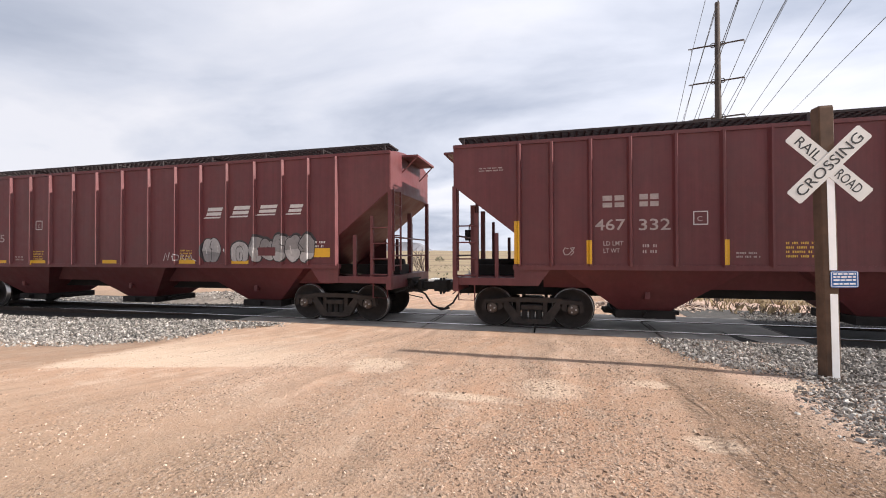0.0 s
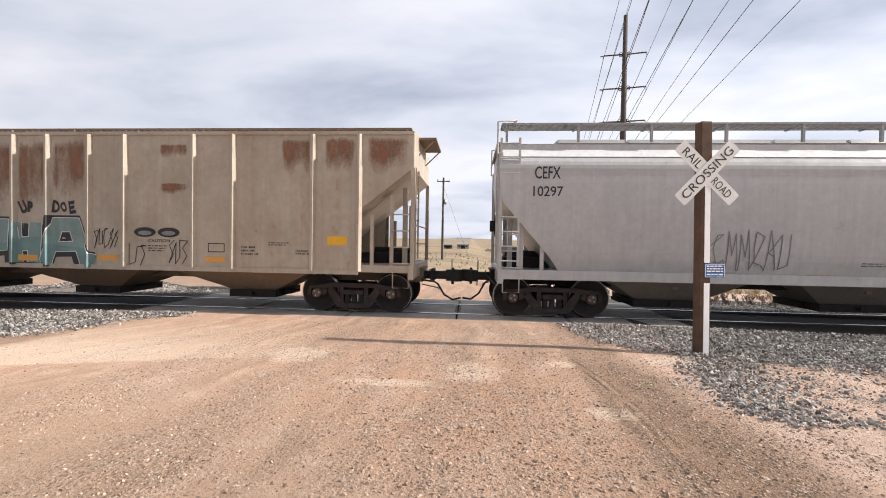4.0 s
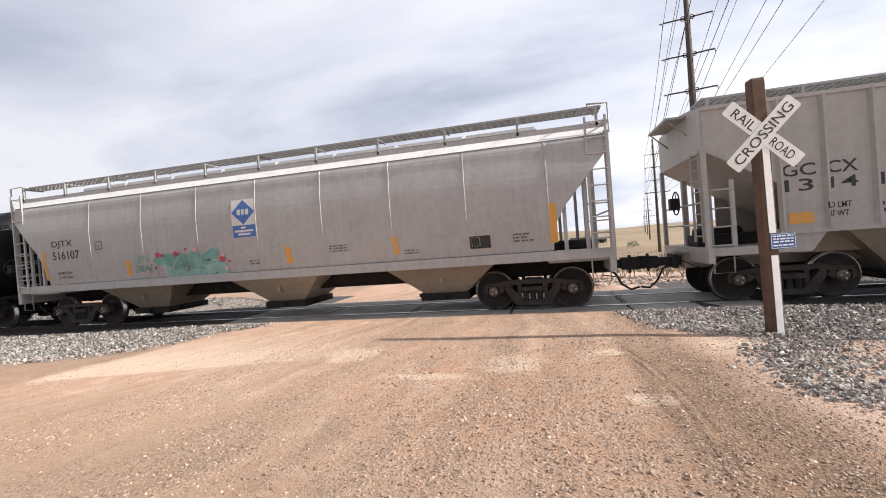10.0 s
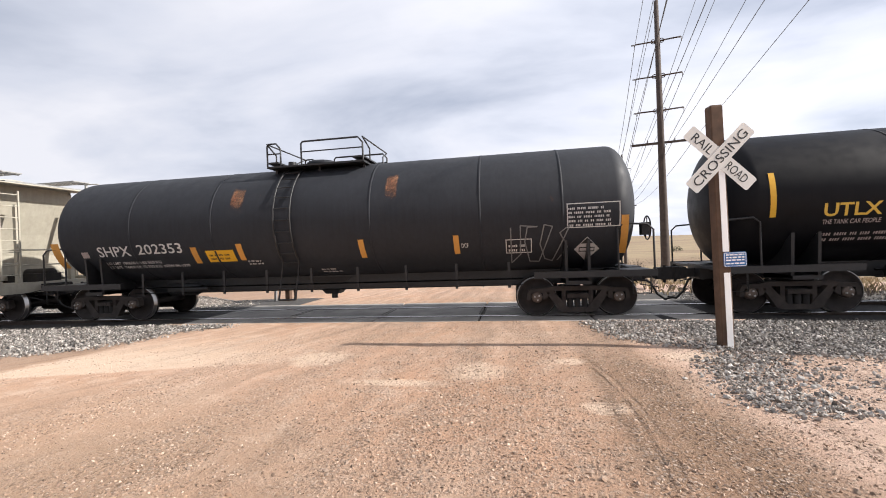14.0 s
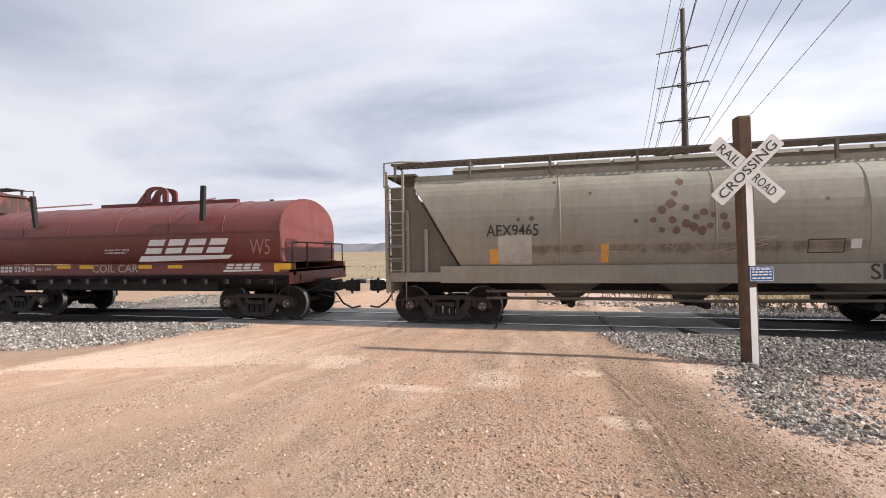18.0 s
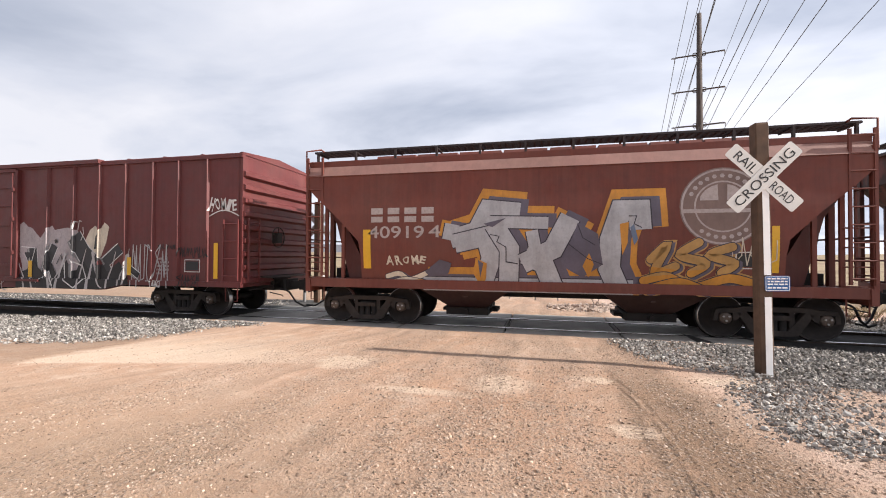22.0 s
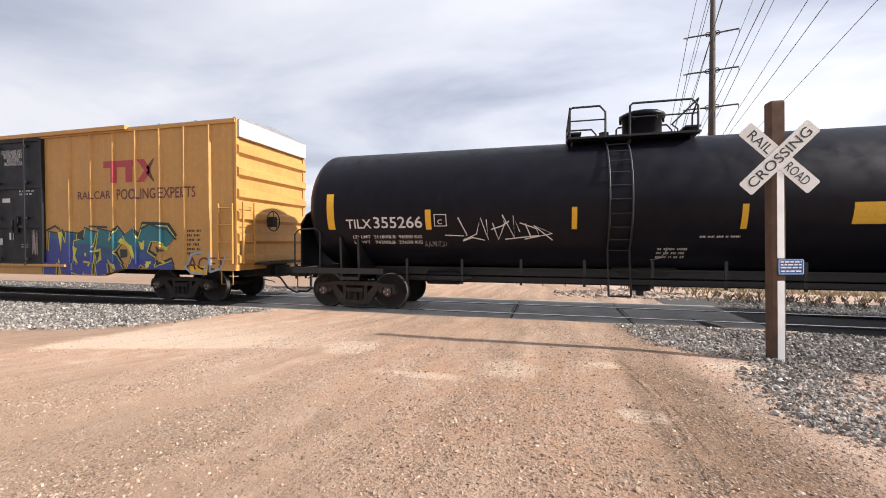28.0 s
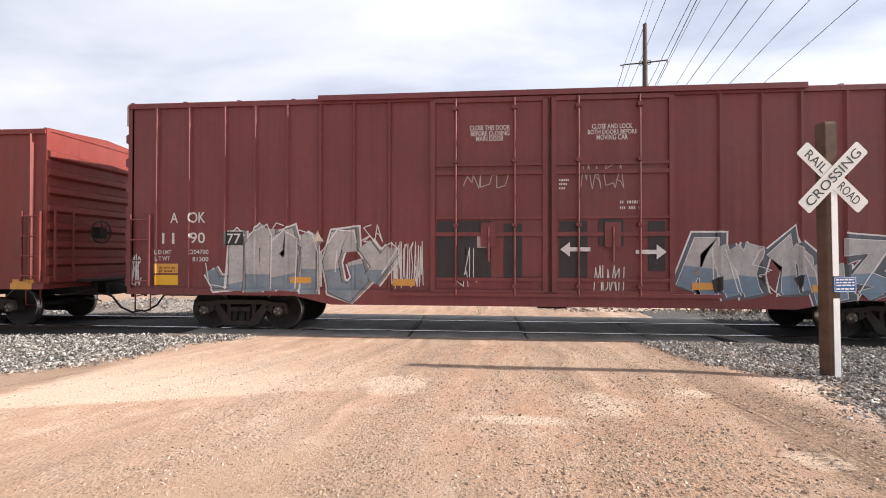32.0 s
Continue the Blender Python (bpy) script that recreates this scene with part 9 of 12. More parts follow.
side_d.quad(-1.35, -0.51, 1.85, 4.12, g_rust, car_d, "stain", "rust-stained patch of paint", 0.003)
side_d.quad(-0.46, 0.53, 1.90, 4.12, g_rust, car_d, "stain", "rust-stained patch of paint", 0.003)
side_d.quad(-5.53, -5.11, 2.90, 3.97, g_rust, car_d, "stain", "rust-stained patch of paint", 0.003)
side_d.quad(5.11, 5.92, 2.9, 4.08, g_rust, car_d, "stain", "rust-stained patch of paint", 0.003)
side_d.quad(6.11, 6.95, 2.9, 4.10, g_rust, car_d, "stain", "rust-stained patch of paint", 0.003)
side_d.quad(7.10, 8.20, 2.9, 4.12, g_rust, car_d, "stain", "rust-stained patch of paint", 0.003)
side_d.quad(2.19, 3.03, 3.42, 3.91, g_rust, car_d, "stain", "rust-stained patch of paint", 0.003)
side_d.quad(-8.11, -7.00, 3.1, 4.12, g_rust, car_d, "stain", "rust-stained patch of paint", 0.003)
side_d.quad(2.21, 3.02, 2.63, 3.00, g_rust, car_d, "stain", "rust-stained patch of paint", 0.003)
side_d.piece([[((0.20, 0.76), (0.115, 0.79), (0.05, 0.22), (0.14, 0.18), (0.23, 0.24))],
              [(0.24, (0.385, 0.86), (0.265, 0.83), (0.285, 0.13), (0.41, 0.15)), (0.15, (0.27, 0.49), (0.365, 0.51))],
              [((0.425, 0.07), (0.415, 0.82), (0.505, 0.82), (0.50, 0.44), (0.43, 0.40))],
              [((0.575, 0.90), (0.585, 0.06)), ((0.685, 0.90), (0.675, 0.06)), ((0.58, 0.44), (0.68, 0.46))],
              [((0.735, 0.05), (0.80, 0.86), (0.89, 0.86), (0.945, 0.16), (0.995, 0.10)), (0.22, (0.78, 0.40), (0.91, 0.42))]],
             -4.11, 0.71, 1.00, 2.13, 0.315, (g_teal2, g_teal4), g_white, g_black, car_d, shade=g_black, drop=(-0.09, -0.05), edge=0.016, rim=0.10, cuts=(0.52,),
             extras=((g_teal3, 0.03, (0.08, 0.62), (0.10, 0.30)), (g_white, 0.02, (0.27, 0.70), (0.29, 0.28)), (g_white, 0.02, (0.59, 0.80), (0.60, 0.55)), (g_teal3, 0.03, (0.80, 0.70), (0.77, 0.50))))
side_d.sprayed_words('WHAT FOR', -3.00, 2.19, 1.26, 0.30, g_black, car_d, 100, 0.05)
side_d.sprayed_words('UP', -1.24, 2.24, 0.38, 0.28, g_black, car_d, 101, 0.05)
side_d.sprayed_words('DOE', -0.40, 2.25, 0.60, 0.28, g_black, car_d, 102, 0.05)
side_d.scrawl(0.64, 1.28, 1.43, 1.90, g_black, car_d, 9, 16, 0.020)
side_d.scrawl(1.51, 1.99, 1.02, 1.57, g_black, car_d, 10, 8, 0.020)
side_d.scrawl(2.47, 2.98, 1.10, 1.65, g_black, car_d, 11, 9, 0.020)
side_d.quad(-3.81, -3.31, 1.16, 1.32, d_orange, car_d, lift=0.02)
side_d.quad(-1.25, -0.75, 1.11, 1.25, d_orange, car_d, lift=0.02)
side_d.quad(0.75, 1.26, 1.15, 1.28, d_orange, car_d)
side_d.eyes(1.92, 1.83, 2.50, car_d)
side_d.words('CAUTION', 2.00, 1.60, 0.53, 0.07, d_black, car_d)
side_d.bars(2.00, 1.50, 0.53, 3, d_black, car_d, 0.057, 0.034, seed=101)
# rusted brown hopper
for x0, x1, z0, z1, mat in ((-6.83, -6.04, 1.10, 4.16, g_palefull), (-5.90, -5.15, 1.10, 4.16, g_palefull), (-5.01, -4.18, 1.10, 4.0, g_palerust2), (-0.53, 0.29, 1.10, 4.16, g_palerust), (0.43, 1.25, 1.10, 3.6, g_palerust), (3.24, 4.05, 1.10, 4.16, g_palerust),
                           (4.19, 4.95, 1.10, 4.16, g_palerust), (5.09, 5.90, 1.10, 4.16, g_palefull), (6.04, 6.90, 1.10, 3.4, g_palefull), (6.04, 6.90, 2.9, 4.16, g_palerust2), (-1.36, -0.67, 1.10, 3.0, g_palerust2), (-8.10, -7.00, 3.00, 4.16, g_palerust), (1.39, 1.80, 1.10, 3.0, g_palerust2)):
    side_e.quad(x0, x1, z0, z1, mat, car_e, "worn_panel", "panel worn to pale older paint", 0.003)
side_e.words('PL', -5.60, 2.13, 0.38, 0.23, d_black, car_e)
side_e.words('CX', -4.90, 2.12, 0.36, 0.23, d_black, car_e)
side_e.words('2 74', -5.68, 1.80, 0.57, 0.18, d_black, car_e)
side_e.words('06', -4.90, 1.81, 0.34, 0.19, d_black, car_e)
side_e.bars(-5.75, 1.59, 0.33, 2, d_black, car_e, 0.110, 0.066, seed=107)
side_e.quad(-4.01, -3.90, 1.19, 1.65, d_orange, car_e)
side_e.quad(-1.36, -1.22, 1.15, 1.61, d_orange, car_e)
side_e.quad(-6.75, -6.63, 1.18, 1.80, d_orange, car_e)
side_e.quad(5.28, 5.72, 1.64, 2.01, g_slate, car_e)
side_e.quad(5.29, 5.72, 1.24, 1.58, g_slate, car_e)
side_e.quad(3.36, 3.80, 1.17, 1.34, d_pale, car_e)
side_e.scrawl(6.04, 6.78, 1.38, 1.86, g_black, car_e, 12, 10, 0.015)
side_e.bars(5.38, 1.06, 0.60, 1, d_black, car_e, 0.090, 0.054, seed=115)
# grey hopper with bays in dust
side_f.words('GC', -7.00, 2.43, 0.55, 0.23, d_black, car_f)
side_f.words('CX', -6.27, 2.43, 0.48, 0.23, d_black, car_f)
side_f.words('13', -6.97, 2.14, 0.47, 0.23, d_black, car_f)
side_f.words('14', -6.24, 2.15, 0.44, 0.21, d_black, car_f)
side_f.words('1', -5.48, 2.14, 0.08, 0.22, d_black, car_f, offset=0.0)
side_f.quad(-6.93, -6.52, 1.53, 1.74, d_orange, car_f)
side_f.frame_box(-4.58, -4.27, 2.19, 2.46, d_black, car_f)
side_f.bars(-4.64, 1.71, 0.49, 2, d_black, car_f, 0.065, 0.039, seed=124)
side_f.quad(-4.64, -4.19, 1.56, 1.66, d_orange, car_f)
side_f.bars(-2.08, 1.80, 0.46, 2, d_black, car_f, 0.060, 0.036, seed=126)
side_f.quad(-2.11, -1.63, 1.62, 1.71, d_orange, car_f)
side_f.bars(1.56, 1.81, 0.54, 2, d_black, car_f, 0.065, 0.039, seed=128)
side_f.quad(1.56, 2.11, 1.59, 1.72, d_orange, car_f)
side_f.bars(4.13, 1.91, 0.45, 3, d_black, car_f, 0.093, 0.056, seed=130)
side_f.quad(4.10, 4.59, 1.61, 1.74, d_orange, car_f)
side_f.bars(4.87, 2.18, 0.56, 3, d_black, car_f, 0.090, 0.054, seed=132)
side_f.quad(4.91, 5.35, 1.69, 1.95, d_black, car_f)
side_f.bars(4.96, 1.60, 0.36, 1, d_black, car_f, 0.060, 0.036, seed=134)
side_f.bars(6.43, 2.17, 0.41, 5, d_black, car_f, 0.076, 0.046, seed=135)
side_f.quad(6.38, 6.86, 1.61, 1.83, d_orange, car_f)
side_f.bars(5.73, 1.71, 0.32, 1, d_black, car_f, 0.080, 0.048, seed=137)
side_f.quad(6.40, 6.89, 1.49, 1.59, d_white, car_f)
side_f.words('LD LMT', -6.32, 1.78, 0.40, 0.11, d_black, car_f)
side_f.words('LT WT', -6.30, 1.62, 0.33, 0.11, d_black, car_f)
side_f.bars(-5.50, 1.76, 0.37, 2, d_black, car_f, 0.125, 0.075, seed=142)
# light grey hopper with curved ends
side_g.words('DJTX', -6.94, 2.38, 0.79, 0.23, d_black, car_g)
side_g.words('516107', -6.95, 2.06, 1.02, 0.24, d_black, car_g)
side_g.frame_box(-5.31, -5.06, 2.26, 2.49, d_black, car_g)
side_g.words('C', -5.23, 2.30, 0.07, 0.09, d_black, car_g)
side_g.words('LD LMT 223600', -6.86, 1.63, 0.52, 0.07, d_black, car_g)
side_g.words('LT WT  62400', -6.87, 1.50, 0.52, 0.07, d_black, car_g)
side_g.quad(-7.36, -7.25, 1.48, 2.36, d_orange, car_g)
side_g.quad(7.23, 7.38, 1.51, 2.36, d_orange, car_g)
side_g.quad(3.62, 3.76, 1.50, 1.91, d_orange, car_g, lean=-0.03)
side_g.quad(0.78, 0.93, 1.48, 1.89, d_orange, car_g, lean=-0.03)
side_g.quad(-1.82, -1.66, 1.47, 1.92, d_orange, car_g, lean=-0.03)
side_g.quad(-4.31, -4.16, 1.46, 1.89, d_orange, car_g)
side_g.badge(-0.70, 0.00, 2.22, 3.20, car_g)
side_g.piece([[((0.02, 0.80), (0.30, 0.84)), ((0.17, 0.84), (0.19, 0.10))],
              [((0.42, 0.80), (0.31, 0.50), (0.38, 0.16), (0.48, 0.30), (0.45, 0.52))],
              [((0.56, 0.86), (0.55, 0.14)), ((0.56, 0.84), (0.68, 0.66), (0.66, 0.14))],
              [((0.86, 0.92), (0.72, 0.70), (0.80, 0.44), (0.74, 0.14)), ((0.80, 0.46), (0.93, 0.40), (0.95, 0.12))]],
             -3.22, -1.06, 1.22, 1.96, 0.27, (g_teal5, g_teal6), g_aqua, g_palepink2, car_g, True, edge=0.020, rim=0.05, drop=(-0.04, -0.01), cuts=(0.45,),
             extras=((g_aqua, 0.02, (0.08, 0.76), (0.14, 0.60), (0.16, 0.30)), (g_aqua, 0.02, (0.36, 0.70), (0.34, 0.40)), (g_aqua, 0.018, (0.60, 0.70), (0.60, 0.30)), (g_crimson2, 0.03, (0.46, 0.34), (0.47, 0.50)), (g_crimson2, 0.02, (0.26, 0.40), (0.27, 0.56)),
                     (g_paleblue, 0.05, (0.12, 0.14), (0.40, 0.10)), (g_paleblue, 0.04, (0.58, 0.12), (0.78, 0.16))))
for x, z, r, mat in ((-3.16, 1.96, 0.09, g_crimson2), (-3.02, 1.94, 0.06, g_crimson2), (-2.56, 1.95, 0.09, g_crimson2), (-2.48, 2.00, 0.05, g_pink), (-2.22, 2.06, 0.045, g_crimson2), (-1.92, 2.02, 0.08, g_pink), (-1.12, 1.72, 0.09, g_crimson2), (-1.08, 1.82, 0.06, g_pink), (-0.90, 1.65, 0.045, g_crimson2), (-3.30, 1.62, 0.035, g_crimson2), (-3.34, 1.44, 0.04, g_pink), (-1.02, 1.48, 0.07, g_palepink2)):
    side_g.poly(blob(x, z, r, 10, 0.85, random.Random(int(100 * r) + int(-10 * x))), mat, car_g, "spray_blot", 0.028, "small red sprayed blot")
side_g.scrawl(-4.02, -3.48, 1.78, 2.02, g_teal5, car_g, 15, 12, 0.020)
side_g.scrawl(-4.02, -3.40, 1.50, 1.72, g_teal5, car_g, 21, 15, 0.020)
side_g.scrawl(-4.15, -3.55, 1.29, 1.36, g_teal5, car_g, 22, 18, 0.014)
side_g.quad(5.46, 5.93, 1.50, 1.78, d_black, car_g)
side_g.frame_box(5.50, 5.69, 1.55, 1.75, d_white, car_g, t=0.012)
side_g.bars(6.43, 1.73, 0.45, 3, d_black, car_g, 0.073, 0.044, seed=161)
side_g.bars(1.98, 1.80, 0.60, 3, d_black, car_g, 0.063, 0.038, seed=162)
side_g.bars(3.90, 1.56, 0.41, 2, d_black, car_g, 0.065, 0.039, seed=163)
side_g.bars(-0.32, 1.59, 0.37, 2, d_black, car_g, 0.070, 0.042, seed=164)
# black tank with yellow marks
side_h.words('UTLX', -6.80, 2.00, 1.00, 0.26, d_gold, car_h, offset=0.02)
side_h.words('674077', -5.70, 2.00, 0.99, 0.24, d_gold, car_h, offset=0.0)
side_h.words('THE TANK CAR PEOPLE', -6.80, 1.85, 1.01, 0.09, d_pale, car_h)
side_h.bars(-6.84, 1.62, 1.61, 2, d_pale, car_h, 0.110, 0.066, seed=169)
side_h.quad(-4.60, -4.47, 2.23, 2.70, d_yellow, car_h)
side_h.quad(-2.05, -1.92, 2.24, 2.70, d_yellow, car_h)
side_h.quad(-7.76, -7.65, 2.03, 2.93, d_yellow, car_h)
side_h.quad(1.45, 1.57, 2.25, 2.70, d_yellow, car_h)
side_h.frame_box(-3.86, -3.59, 1.97, 2.24, d_pale, car_h)
side_h.words('C', -3.77, 2.01, 0.09, 0.10, d_pale, car_h)
side_h.bars(-2.29, 1.68, 0.30, 3, d_pale, car_h, 0.077, 0.046, seed=176)
side_h.bars(6.33, 2.36, 1.10, 5, d_white, car_h, 0.098, 0.059, seed=177)
side_h.frame_box(6.31, 7.45, 1.95, 2.51, d_white, car_h)
side_h.bars(6.34, 2.58, 0.43, 2, d_gold, car_h, 0.055, 0.033, seed=179)
side_h.frame_box(5.54, 5.95, 1.59, 1.87, d_white, car_h)
side_h.scrawl(5.57, 5.93, 1.60, 1.84, d_white, car_h, 16, 6, 0.020)
side_h.placard(7.29, 1.38, 0.27, car_h)
side_h.bars(1.64, 1.69, 0.32, 1, d_pale, car_h, 0.080, 0.048, seed=183)
side_h.bars(6.38, 1.31, 0.38, 1, d_pale, car_h, 0.110, 0.066, seed=184)
side_h.quad(4.01, 4.11, 2.24, 2.71, d_yellow, car_h)
# slate tank
side_i.words('SHPX', -6.10, 1.78, 1.00, 0.27, d_white, car_i, offset=0.01)
side_i.words('202353', -4.87, 1.81, 1.34, 0.26, d_white, car_i, offset=0.01)
side_i.words('LD LMT 188600 LB 85 550 KG', -6.02, 1.56, 1.70, 0.075, d_white, car_i)
side_i.words('LT WT  74400 LB 33 750 KG  NEW 04-1999', -6.02, 1.445, 2.48, 0.075, d_white, car_i)
side_i.quad(-7.53, -7.27, 1.51, 2.19, d_orange, car_i)
side_i.quad(-3.29, -3.12, 1.52, 1.94, d_orange, car_i)
side_i.quad(-1.98, -1.82, 1.56, 1.98, d_orange, car_i)
side_i.quad(1.26, 1.40, 1.51, 1.95, d_orange, car_i)
side_i.quad(3.56, 3.69, 1.52, 1.95, d_orange, car_i)
side_i.quad(7.21, 7.36, 1.41, 2.23, d_orange, car_i)
side_i.quad(-2.89, -2.09, 1.54, 1.84, d_yellow, car_i)
side_i.bars(-2.81, 1.69, 0.64, 2, d_black, car_i, 0.090, 0.054, seed=197)
side_i.frame_box(4.75, 5.33, 1.49, 1.81, d_white, car_i)
side_i.bars(4.81, 1.63, 0.45, 2, d_white, car_i, 0.100, 0.060, seed=199)
side_i.frame_box(6.09, 7.19, 2.00, 2.53, d_white, car_i)
side_i.bars(6.12, 2.39, 1.03, 5, d_white, car_i, 0.090, 0.054, seed=201)
side_i.placard(6.52, 1.53, 0.27, car_i)
side_i.scrawl(4.81, 6.18, 1.24, 2.10, g_greyline, car_i, 17, 14, 0.030)
side_i.words('DCF', 3.74, 1.66, 0.16, 0.10, d_white, car_i)
side_i.bars(-1.81, 1.51, 0.43, 2, d_white, car_i, 0.070, 0.042, seed=205)
side_i.bars(0.05, 1.23, 0.57, 2, d_white, car_i, 0.065, 0.039, seed=206)
side_i.quad(-6.64, -6.42, 1.77, 1.93, d_pale, car_i)
side_i.quad(-2.10, -1.67, 2.57, 3.47, g_rust, car_i, "stain", "rust-stained patch of paint", 0.003)
side_i.quad(1.95, 2.31, 2.50, 3.57, g_rust, car_i, "stain", "rust-stained patch of paint", 0.003)
# cream hopper
side_j.words('CBFX', -3.98, 2.69, 0.81, 0.25, d_black, car_j)
side_j.words('440412', -3.97, 2.23, 1.08, 0.25, d_black, car_j)
side_j.frame_box(-2.41, -2.15, 2.45, 2.71, d_black, car_j)
side_j.words('C', -2.33, 2.50, 0.08, 0.09, d_black, car_j)
side_j.words('LD LMT 230300', -3.98, 1.90, 0.86, 0.11, d_black, car_j)
side_j.words('LT WT   55700', -3.98, 1.76, 0.86, 0.12, d_black, car_j)
side_j.quad(-4.47, -3.62, 1.53, 1.61, d_yellow, car_j)
side_j.quad(-2.43, -1.99, 1.51, 1.59, d_yellow, car_j)
side_j.quad(-0.35, 0.09, 1.50, 1.58, d_yellow, car_j)
side_j.quad(1.80, 2.25, 1.50, 1.58, d_yellow, car_j)
side_j.words('LETA', -3.03, 1.67, 0.48, 0.19, d_white, car_j)
side_j.bars(-1.16, 1.27, 1.55, 2, d_red, car_j, 0.085, 0.051, seed=222)
side_j.bars(-3.09, 1.27, 0.50, 1, d_red, car_j, 0.090, 0.054, seed=223)
side_j.quad(-4.40, -4.14, 1.61, 2.01, d_white, car_j)
side_j.quad(2.35, 2.80, 1.52, 1.77, d_black, car_j)
side_j.frame_box(2.39, 2.56, 1.55, 1.74, d_white, car_j, t=0.012)
side_j.frame_box(2.41, 2.64, 1.20, 1.33, d_red, car_j)
side_j.bars(2.88, 1.68, 0.41, 3, d_black, car_j, 0.073, 0.044, seed=228)
# grimy hopper
side_k.words('AEX9465', -4.13, 2.06, 1.13, 0.26, d_black, car_k, offset=0.01)
side_k.quad(-3.88, -3.15, 1.43, 2.09, g_lightp, car_k)
Art(lambda z: 1.54).words('SPER', 3.05, 1.10, 0.83, 0.30, g_black, car_k, offset=0.005)
side_k.frame_box(2.03, 2.64, 1.61, 1.88, d_black, car_k)
side_k.quad(2.73, 2.90, 1.69, 1.87, d_white, car_k)
side_k.quad(-4.07, -3.88, 1.44, 1.78, d_orange, car_k)
side_k.quad(-1.72, -1.57, 1.46, 1.86, d_orange, car_k)
side_k.quad(0.94, 1.12, 1.45, 1.84, d_orange, car_k)
side_k.quad(4.13, 4.26, 1.48, 1.82, d_orange, car_k)
side_k.spot(-0.28, 2.87, 0.060, g_rustspot, car_k, 0)
side_k.spot(-0.16, 3.11, 0.076, g_rustspot, car_k, 1)
side_k.spot(-0.36, 2.66, 0.093, g_rustspot, car_k, 2)
side_k.spot(-0.09, 2.56, 0.068, g_rustspot, car_k, 3)
side_k.spot(-0.54, 2.53, 0.085, g_rustspot, car_k, 4)
side_k.spot(-0.71, 2.33, 0.060, g_rustspot, car_k, 5)
side_k.spot(-0.35, 2.32, 0.076, g_rustspot, car_k, 6)
side_k.spot(-0.10, 2.24, 0.093, g_rustspot, car_k, 7)
side_k.spot(0.09, 2.37, 0.068, g_rustspot, car_k, 8)
side_k.spot(0.23, 2.46, 0.085, g_rustspot, car_k, 9)
side_k.spot(0.41, 2.40, 0.060, g_rustspot, car_k, 10)
side_k.spot(0.58, 2.36, 0.076, g_rustspot, car_k, 11)
side_k.spot(0.04, 2.17, 0.093, g_rustspot, car_k, 12)
side_k.spot(0.34, 2.19, 0.068, g_rustspot, car_k, 13)
side_k.spot(0.62, 2.18, 0.085, g_rustspot, car_k, 14)
side_k.spot(-0.55, 2.12, 0.060, g_rustspot, car_k, 15)
side_k.spot(-0.28, 2.11, 0.076, g_rustspot, car_k, 16)
side_k.spot(0.19, 2.10, 0.093, g_rustspot, car_k, 17)
side_k.spot(-2.64, 3.23, 0.040, g_rustspot, car_k, 18)
side_k.spot(-1.04, 2.32, 0.050, g_rustspot, car_k, 19)
side_k.spot(-1.92, 2.94, 0.035, g_rustspot, car_k, 20)
side_k.spot(-3.43, 2.42, 0.045, g_rustspot, car_k, 21)
side_k.spot(-3.14, 2.44, 0.055, g_rustspot, car_k, 22)
side_k.spot(3.46, 2.58, 0.040, g_rustspot, car_k, 23)
side_k.spot(1.48, 2.76, 0.050, g_rustspot, car_k, 24)
side_k.spot(2.36, 2.65, 0.035, g_rustspot, car_k, 25)
side_k.scrawl(-2.58, 1.73, 1.61, 1.98, g_palepink, car_k, 18, 10, 0.015)
side_k.quad(4.41, 5.60, 2.75, 3.20, g_rustsoft, car_k, "stain", "rust-stained patch of paint", 0.003)
side_k.quad(-4.6, 4.3, 1.45, 1.90, g_rustsoft, car_k, "stain", "rust-stained patch of paint", 0.003)
# coil car
side_l.swoosh(0.75, 3.90, 1.60, 2.19, d_white, car_l)
side_l.words('COIL CAR', -0.83, 1.31, 1.56, 0.22, d_pale, car_l, offset=0.005)
side_l.blocks(4, -4.41, -3.79, 1.33, 1.50, d_white, car_l, 0.00)
side_l.words('529452', -3.73, 1.34, 0.78, 0.16, d_white, car_l)
side_l.bars(-2.86, 1.38, 0.75, 1, d_pale, car_l, 0.150, 0.090, seed=274)
side_l.swoosh(3.41, 4.66, 1.31, 1.52, d_white, car_l)
side_l.words('W5', 4.21, 1.75, 0.58, 0.39, d_faint, car_l, offset=0.0)
side_l.quad(-2.11, -1.61, 1.43, 1.53, d_yellow, car_l)
side_l.quad(-1.29, -0.80, 1.42, 1.53, d_yellow, car_l)
side_l.quad(0.74, 1.18, 1.41, 1.51, d_yellow, car_l)
side_l.quad(1.70, 2.16, 1.41, 1.50, d_yellow, car_l)
side_l.quad(-5.19, -4.76, 1.31, 1.53, d_yellow, car_l)
side_l.quad(4.90, 5.38, 1.31, 1.52, d_yellow, car_l)
side_l.bars(-0.40, 1.91, 0.89, 2, d_white, car_l, 0.080, 0.048, seed=283)
